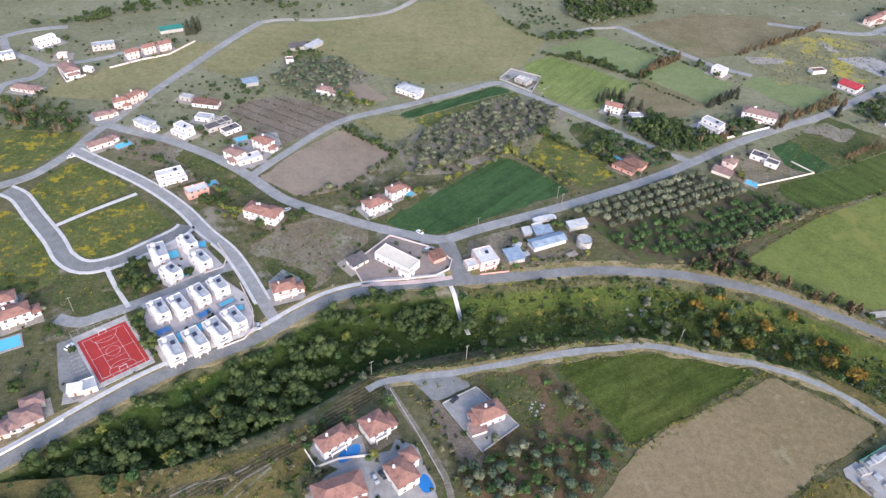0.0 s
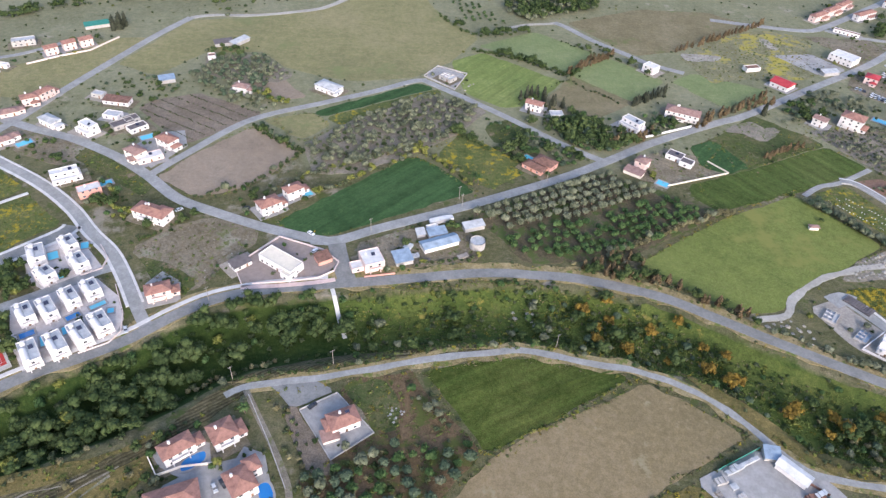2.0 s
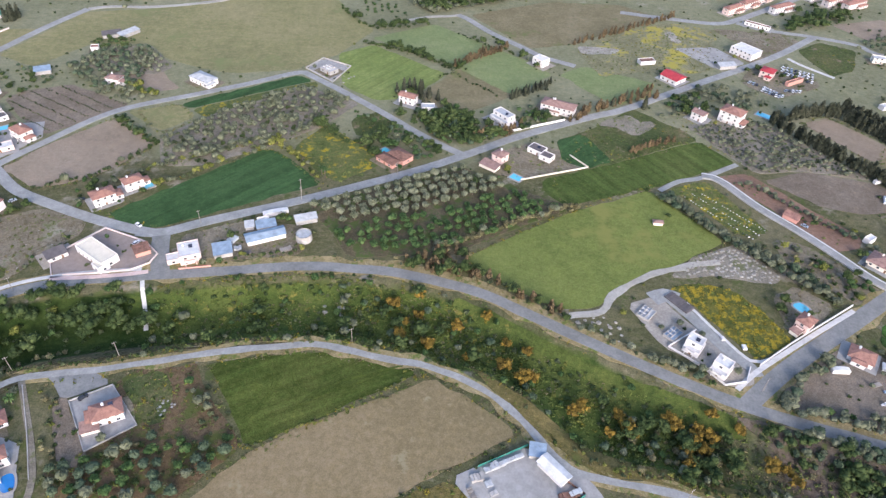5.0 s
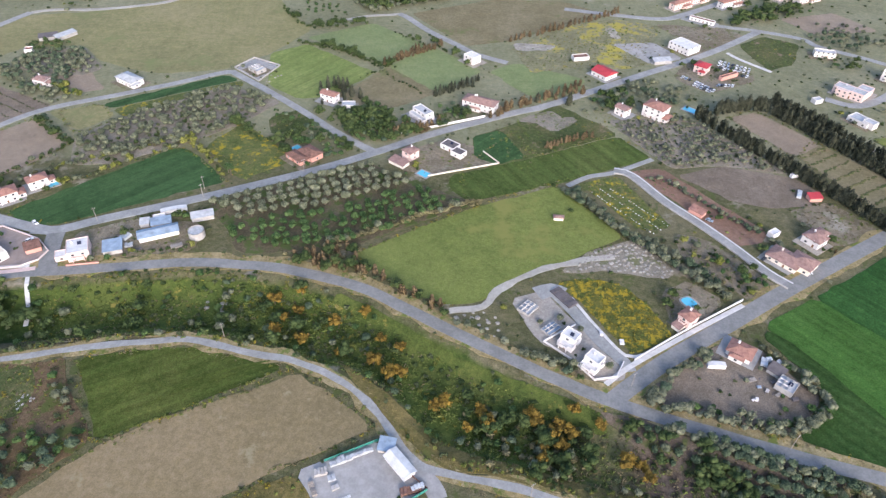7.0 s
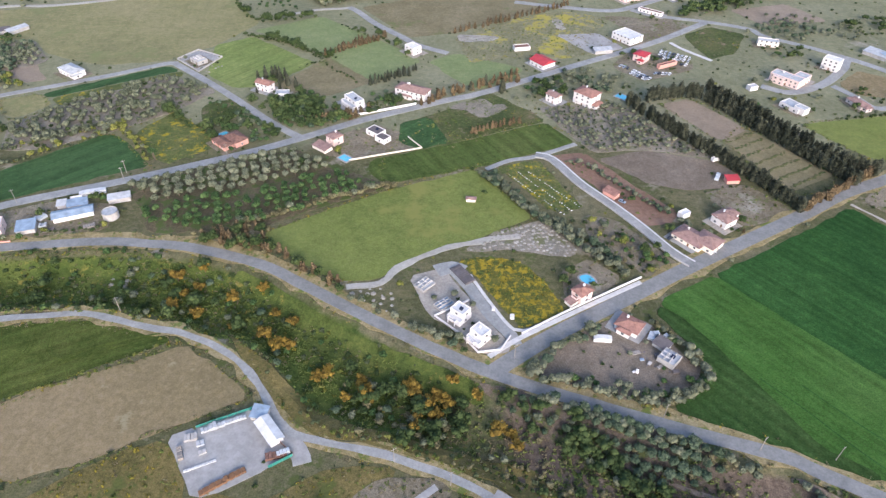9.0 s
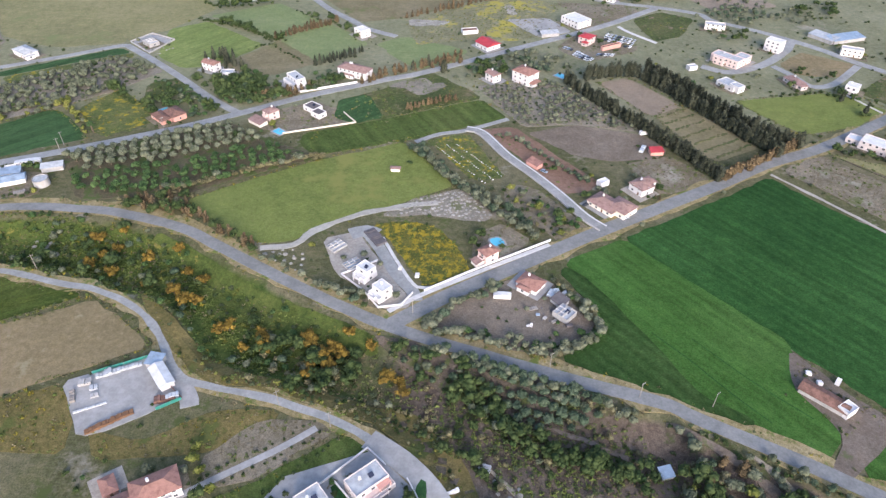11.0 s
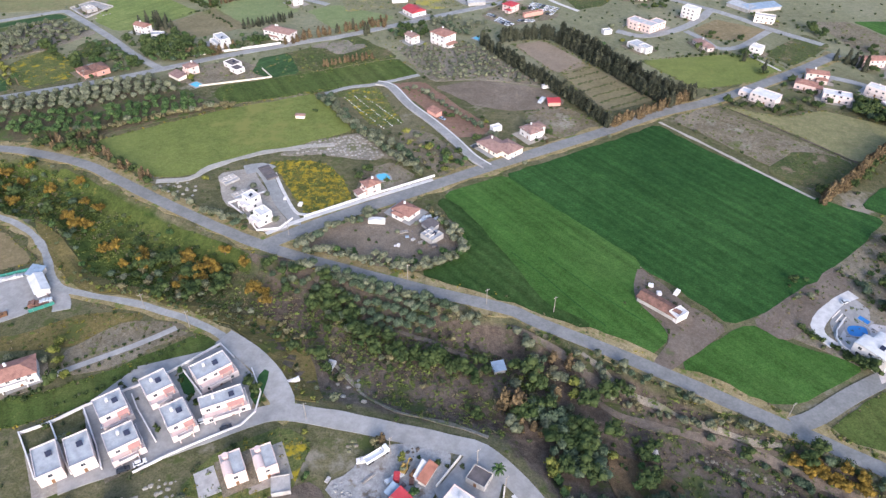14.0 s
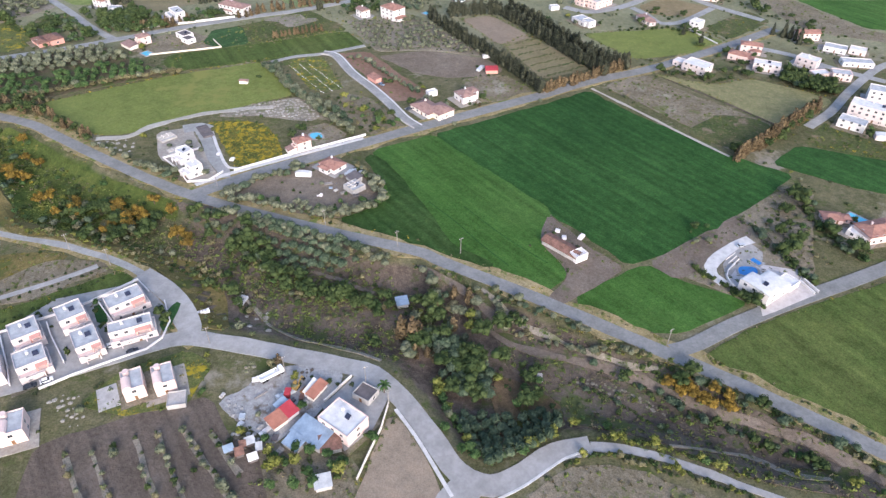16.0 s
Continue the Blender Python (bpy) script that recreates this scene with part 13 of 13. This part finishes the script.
heaps("stone_row", [(285.9, 319.2), (312.8, 284.2), (311.2, 283.0), (284.3, 318.0)], 2.0, WHITE, "row of white stones laid on the plot", (0.35, 0.6), 0.6, -0.916, None, 0.9, "stones", 0.15)
heaps("rubble_heaps", [(190, 213), (211.5, 215.4), (216.8, 202.7), (209.1, 197.2)], 4, RUBBLE, "pale rubble scattered by the road", (0.8, 1.6), 0.4)
heaps("rubble_heaps", [(-85.7, 269), (-62.1, 272.1), (-66.7, 251.3), (-78.3, 238.3)], 4, RUBBLE, "pale stones on vacant land", (0.3, 0.8), 0.3, 0.0, None, 0.5)
heaps("rubble_heaps", [(12.3, 164.9), (20.2, 162), (16.8, 155), (11.3, 157.8)], 1.8, GRAVEL, "grey rubble heaps in the plot", (0.5, 1.0), 0.4)
heaps("rubble_heaps", [(284.6, 528.8), (337.3, 556.7), (355, 535.3), (295, 497.9)], 10, RUBBLE, "pale rubble on waste ground", (0.8, 1.6), 0.2, 0.0, None, 0.5)
heaps("furrow_ridges", [(416, 355.2), (435.7, 369.8), (468.3, 319.5), (440.2, 303.6)], 1.8, ROUGH_GREEN, "parallel ridges of dark grass", (1.0, 1.5), 0.3, 0.547, 9.0, 1.0, "ridges", 0.1)
heaps("bank_rocks", [(65.2, 227.6), (81.7, 224.3), (87.2, 213.3), (73.8, 216.6)], 4, RUBBLE, "pale eroded rocks in the ravine", (1.0, 2.2), 0.25)
heaps("bank_rocks", [(296.6, 99.6), (309.8, 92.2), (318.6, 80.4), (311, 75.5), (300, 86.9)], 5, RUBBLE, "pale rocks in the scrub", (0.8, 1.8), 0.3, 0.0, None, 0.6)
# storage yard
crate(148, 134.3, 0.409, 9, 2, 1.2, ROOF_GREY, "stacked building material in the storage yard", "material_stack", "stack")
crate(140.9, 129.6, 0.253, 5, 3, 1.6, CONCRETE, "stacked building material in the storage yard", "material_stack", "stack")
crate(155.6, 137.9, 0.412, 9, 1.6, 1.4, ROOF_GREY, "stacked building material in the storage yard", "material_stack", "stack")
crate(138.8, 122.7, -1.142, 6, 2, 1.2, WOOD_GREY, "stacked building material in the storage yard", "material_stack", "stack")
crate(145.2, 127.3, 0.381, 3, 2.5, 1.0, ROOF_GREY, "stacked building material in the storage yard", "material_stack", "stack")
crate(147, 123.5, 0.484, 3, 2, 0.8, CONCRETE, "stacked building material in the storage yard", "material_stack", "stack")
crate(147.7, 117.8, 0.451, 12, 1.0, 0.5, ROOF_WHITE, "stacked building material in the storage yard", "material_stack", "stack")
crate(175, 122.6, 0.275, 8, 3, 1.8, ROOF_RUST, "stacked building material in the storage yard", "material_stack", "stack")
crate(177.5, 123.7, 0.393, 5, 2, 2, CAR_SILVER, "stacked building material in the storage yard", "material_stack", "stack")
crate(148, 134.7, 0.381, 3, 3, 1.8, ROOF_GREY, "stacked building material in the storage yard", "material_stack", "stack")
crate(151.9, 107.3, 0.506, 3.2, 2.2, 1.1, WOOD, "brown timber pallets stacked in the yard", "pallet_stack", "stack")
crate(153.8, 108.7, 0.506, 3.2, 2.2, 1.1, WOOD, "brown timber pallets stacked in the yard", "pallet_stack", "stack")
crate(155.7, 110.1, 0.506, 3.2, 2.2, 1.1, WOOD, "brown timber pallets stacked in the yard", "pallet_stack", "stack")
crate(157.7, 111.5, 0.506, 3.2, 2.2, 1.1, WOOD, "brown timber pallets stacked in the yard", "pallet_stack", "stack")
crate(159.6, 113, 0.506, 3.2, 2.2, 1.1, WOOD, "brown timber pallets stacked in the yard", "pallet_stack", "stack")
crate(161.6, 114.4, 0.506, 3.2, 2.2, 1.1, WOOD, "brown timber pallets stacked in the yard", "pallet_stack", "stack")
crate(163.6, 115.8, 0.506, 3.2, 2.2, 1.1, WOOD, "brown timber pallets stacked in the yard", "pallet_stack", "stack")
net_fence([(141.5, 134.2), (152.5, 139.4), (162, 144)], 1.8, GREEN_NET, "teal cloth screen along the storage yard")
net_fence([(181.2, 122.9), (173.1, 117.6)], 1.8, GREEN_NET, "teal cloth screen by the yard gate")
net_fence([(164.7, 139.7), (173.6, 129.9), (181.2, 123.4)], 1.6, ROOF_RUST, "rusty sheet fence of the storage yard")
# farmyard by the crossroads
crate(330.2, 175.6, 0.30, 2.4, 1.6, 1, ROOF_DARK, "dark scrap stacked in the farmyard", "material_stack", "stack", 0.3)
crate(326, 171, 0.90, 2, 1.4, 0.8, CONCRETE, "grey blocks stacked in the farmyard", "material_stack", "stack", 0.3)
crate(323.1, 173, 0.10, 1.8, 1.2, 0.7, CAR_BLUE, "blue scrap in the farmyard", "material_stack", "stack", 0.3)
crate(336.1, 185.7, 0.60, 3.4, 2.2, 1.8, ROOF_GREY, "grey sheets stacked by the hut", "material_stack", "stack", 0.3)
crate(332.6, 187.8, 0.20, 2.6, 1.8, 1.6, CAR_SILVER, "pale metal sheets behind the house", "material_stack", "stack", 0.3)
crate(318.3, 166.2, 0.40, 1.6, 1, 0.5, WHITE, "white boxes in the farmyard", "material_stack", "stack", 0.3)
crate(329.9, 168.9, 0.50, 2.6, 1.5, 1, WOOD_GREY, "grey timber in the farmyard", "material_stack", "stack", 0.3)
crate(336.1, 166.6, 0.20, 3, 1.6, 1.2, ROOF_DARK, "dark scrap behind the hut", "material_stack", "stack", 0.3)
# builder's yard and farm clutter
truck(321.2, 55.3, 0.673, CAR_WHITE, "white lorry parked in the builder's yard")
digger(330.5, 50.4, 1.173, "worn yellow digger in the builder's yard")
crate(316, 53.5, 0.2, 3, 2, 0.8, WHITE, "white sheets stacked beside the lorry", "material_stack", "stack", 0.26)
crate(327.7, 47.3, 0.67, 7, 1.8, 1.4, CAR_SILVER, "grey metal sheets stacked in the yard", "material_stack", "stack", 0.26)
crate(319.2, 47, 0.77, 5, 0.8, 0.4, WOOD_GREY, "grey timber boards on the gravel", "material_stack", "stack", 0.26)
crate(333.6, 49.2, 0.97, 3, 1.5, 1.2, WOOD, "brown timber stack by the stable", "material_stack", "stack", 0.26)
crate(334.5, 43.7, 0.77, 3, 2, 0.9, CONCRETE, "concrete blocks stacked in the yard", "material_stack", "stack", 0.26)
crate(333.1, 46.4, 1.57, 2.5, 1.5, 0.8, ROOF_RUST, "rusty metal scrap in the yard", "material_stack", "stack", 0.26)
crate(330.1, 44.4, 0.87, 3, 1.4, 0.9, ROOF_DARK, "dark scrap stack behind the sheds", "material_stack", "stack", 0.26)
crate(324, 32.3, 0.87, 4, 1.6, 0.8, WHITE, "white panels stacked by the shed", "material_stack", "stack", 0.26)
crate(315.2, 37.7, 1.67, 2.4, 2, 0.9, CAR_SILVER, "pale metal scrap among the rubble", "material_stack", "stack", 0.26)
crate(315.5, 34.8, 1.07, 2, 1.6, 0.8, WHITE, "white scrap among the rubble", "material_stack", "stack", 0.26)
crate(306.3, 46.1, 1.17, 2.2, 1.2, 0.8, CONCRETE, "concrete blocks at the yard's edge", "material_stack", "stack", 0.26)
crate(327.7, 30, 1.47, 2.6, 2, 0.9, ROOF_DARK, "dark scrap by the workshop", "material_stack", "stack", 0.26)
crate(330.4, 25.1, 0.97, 2.6, 2, 0.9, WOOD_GREY, "grey timber scrap by the workshop", "material_stack", "stack", 0.26)
heaps("scrap_heaps", [(307, 44.5), (310.7, 46.3), (316.1, 39.3), (319.8, 33.4), (316.8, 32.9), (311.6, 37.4)], 1.5, SCRAP_GROUND, "heaps of stones, earth and scrap along the yard", (0.4, 1.0), 0.55)
heaps("scrap_heaps", [(330.4, 60.4), (334.9, 59.6), (335.5, 55.7), (332.4, 53.1)], 1.7, RIDGED_SOIL, "brown scrap and brushwood behind the stable", (0.5, 1.1), 0.6)
heaps("gravel_heap", [(320.7, 35.1), (322.7, 36.1), (323.5, 34), (321.3, 33.1)], 2.6, GRAVEL, "grey gravel heap beside the shed", (1.8, 2.2), 0.55)
heaps("rubble_heaps", [(248, 41.8), (254.7, 47.1), (259.6, 42.9), (264, 36.4), (259, 33), (253.1, 37.1)], 2.0, RUBBLE, "white broken rubble beside the road", (0.4, 1.1), 0.35, 0.0, None, 0.75)
heaps("rubble_heaps", [(254, 36.1), (262.6, 37.4), (264.3, 31.1), (256.5, 28.4)], 2.4, RUBBLE, "white rubble on the grass", (0.3, 0.7), 0.3, 0.0, None, 0.5)
heaps("rubble_heaps", [(309.3, 58.9), (312.8, 62.9), (315.1, 59.4), (311, 56.8)], 1.6, PALE_SOIL, "pale tipped soil beside the road", (0.5, 1.0), 0.4)
heaps("scrap_heaps", [(413.5, 68.5), (417.8, 70.2), (419.6, 68.2), (415.3, 65.9)], 2.2, RUBBLE, "white scrap dumped in the ravine", (0.3, 0.7), 0.5)
heaps("scrap_heaps", [(291.6, 106), (297.9, 103.9), (300.9, 99.1), (295.4, 100.2)], 1.8, CONCRETE, "grey scrap dumped in the ravine", (0.4, 0.9), 0.5)
heaps("bank_stones", [(430.2, 63.9), (440.7, 61.3), (451.3, 55.3), (460.2, 48.6), (458.3, 46.8), (448.5, 51.9), (438.7, 56.3), (429.1, 60.9)], 1.5, PALE_SOIL, "pale eroded earth of a terrace bank", (0.6, 1.3), 0.3)
spot = (430, 143.2)
crate(*spot, 1.30, 2.2, 2.2, 1.0, WHITE, "white round feed trough", "material_stack", "stack", height(*spot) + 0.22)
spot = (432.3, 138.1)
crate(*spot, 1.50, 2.2, 2, 1.4, WHITE, "white water container in the yard", "material_stack", "stack", height(*spot) + 0.22)
spot = (440, 138.8)
crate(*spot, 0.90, 3.5, 1.8, 1.4, WHITE, "white trailer box by the shed", "material_stack", "stack", height(*spot) + 0.22)
spot = (319.6, 166.2)
crate(*spot, 1.30, 1.5, 1.2, 1.6, WHITE, "white barrel in the farmyard", "material_stack", "stack", height(*spot) + 0.22)
spot = (330.4, 186.7)
crate(*spot, 1.10, 5, 3, 1.2, CAR_SILVER, "grey scrap metal in the farmyard", "material_stack", "stack", height(*spot) + 0.22)
spot = (334, 181.9)
crate(*spot, 0.90, 6, 3, 1.0, CONCRETE, "grey junk in the farmyard", "material_stack", "stack", height(*spot) + 0.22)
spot = (321.3, 176.9)
crate(*spot, 0.30, 4, 2, 0.7, WOOD_GREY, "old boards in the farmyard", "material_stack", "stack", height(*spot) + 0.22)
spot = (20.4, 263.8)
crate(*spot, 1.10, 5, 4, 1.4, CAR_SILVER, "scrap machinery in the farmyard", "material_stack", "stack", height(*spot) + 0.22)
spot = (24.3, 257.2)
crate(*spot, 0.30, 4, 3, 1.0, ROOF_GREY, "scrap sheets in the farmyard", "material_stack", "stack", height(*spot) + 0.22)
spot = (48.9, 257.3)
crate(*spot, 0.50, 6, 3, 1.0, WOOD_GREY, "old timber in the farmyard", "material_stack", "stack", height(*spot) + 0.22)
spot = (29.2, 253)
crate(*spot, 0.50, 6, 2, 1.0, ROOF_DARK, "dark scrap in the farmyard", "material_stack", "stack", height(*spot) + 0.22)
spot = (398.3, 315.3)
crate(*spot, 1.10, 8, 2.5, 1.5, CAR_SILVER, "grey trailers beside the hut", "material_stack", "stack", height(*spot) + 0.22)
spot = (402.5, 334)
crate(*spot, 0.30, 5, 2.4, 2.2, WHITE, "white caravan by the windbreak", "material_stack", "stack", height(*spot) + 0.22)
spot = (268.5, 197)
crate(*spot, 1.50, 3, 2, 1, WHITE, "white bricks on pallets", "material_stack", "stack", height(*spot) + 0.22)
spot = (260, 202)
crate(*spot, 1.50, 2.5, 1.5, 1, WHITE, "white bricks on pallets by the kerb", "material_stack", "stack", height(*spot) + 0.22)
spot = (286.5, 87.7)
crate(*spot, 0.50, 5, 1.2, 1.6, WHITE, "white signboard on the gravel bank", "material_stack", "stack", height(*spot) + 0.22)
spot = (415.7, 62.7)
crate(*spot, 1.50, 4, 2, 0.4, CONCRETE, "pale rubbish dumped in the scrub", "material_stack", "stack", height(*spot) + 0.22)
spot = (298.5, 98.2)
crate(*spot, 1.30, 5, 3, 1, ROOF_GREY, "grey wreck in the scrub", "material_stack", "stack", height(*spot) + 0.22)
spot = (328.3, 47.4)
crate(*spot, 1.50, 3, 2, 2, ROOF_RED, "red container in the yard", "material_stack", "stack", height(*spot) + 0.22)
# dark pergola timbers on the building site
crate(245.9, 225.3, -0.969, 14, 6, 0.9, ROOF_DARK, "dark steel beams stacked on the asphalt", "beam_stack", "stack")
# poles and palms
utility_pole(0.5, 277, 0.6)
utility_pole(50.8, 300.8, 0.6)
utility_pole(359, 129.3, 0.6)
utility_pole(219.4, 121.2, 0.6)
utility_pole(240.6, 112.1, 0.6)
utility_pole(354.2, 53.3, 0.6)
utility_pole(362.9, 43.9, 0.6)
utility_pole(295, 69.6, 0.6)
utility_pole(325.4, 56.8, 0.6)
utility_pole(-189.2, 212.5, 0.6)
utility_pole(-11.4, 186.2, 0.6)
utility_pole(386.5, 125.6, 0.6)
utility_pole(325.4, 143.3, 0.6)
utility_pole(267.8, 172.6, 0.6)
utility_pole(103.7, 327.9, 0.6)
utility_pole(49.6, 308.1, 0.6)
utility_pole(463.2, 75.3, 0.6)
utility_pole(88.1, 196.7, 0.6)
utility_pole(-72.8, 223.2, 0.6)
utility_pole(-52.6, 177.2, 0.6)
palm(360.9, 49.6, 4)
palm(59.2, 325.5, 5)
palm(-140.1, 304.9, 4)
palm(-44.3, 160.2, 4)
palm(450.1, 400.2, 4)
# lawns
sheet("lawn", [(274.3, 91.5), (277.7, 90.3), (276.8, 73), (271.9, 78.8)], LAWN, "small dark green lawn by the white house", 0.3)
sheet("lawn", [(243.3, 87.8), (246.6, 89.3), (253.7, 80.6), (251.2, 77.3)], LAWN, "small dark green lawn by the white house", 0.3)
heaps("scrap_heaps", [(306.3, 46.6), (314.2, 42.2), (324.8, 29.2), (320.5, 24.9), (311, 33)], 2.6, GRAVEL, "scattered scrap and earth beside the yard", (0.4, 1.1), 0.7, 0.0, None, 0.6)
heaps("scrap_heaps", [(321.8, 178.4), (330.5, 177.1), (334.1, 166.5), (324.4, 166.3)], 2.4, ROOF_DARK, "scrap and tools lying in the farmyard", (0.3, 0.8), 0.8, 0.0, None, 0.5)
palm(61.4, 322.8, 6.0)
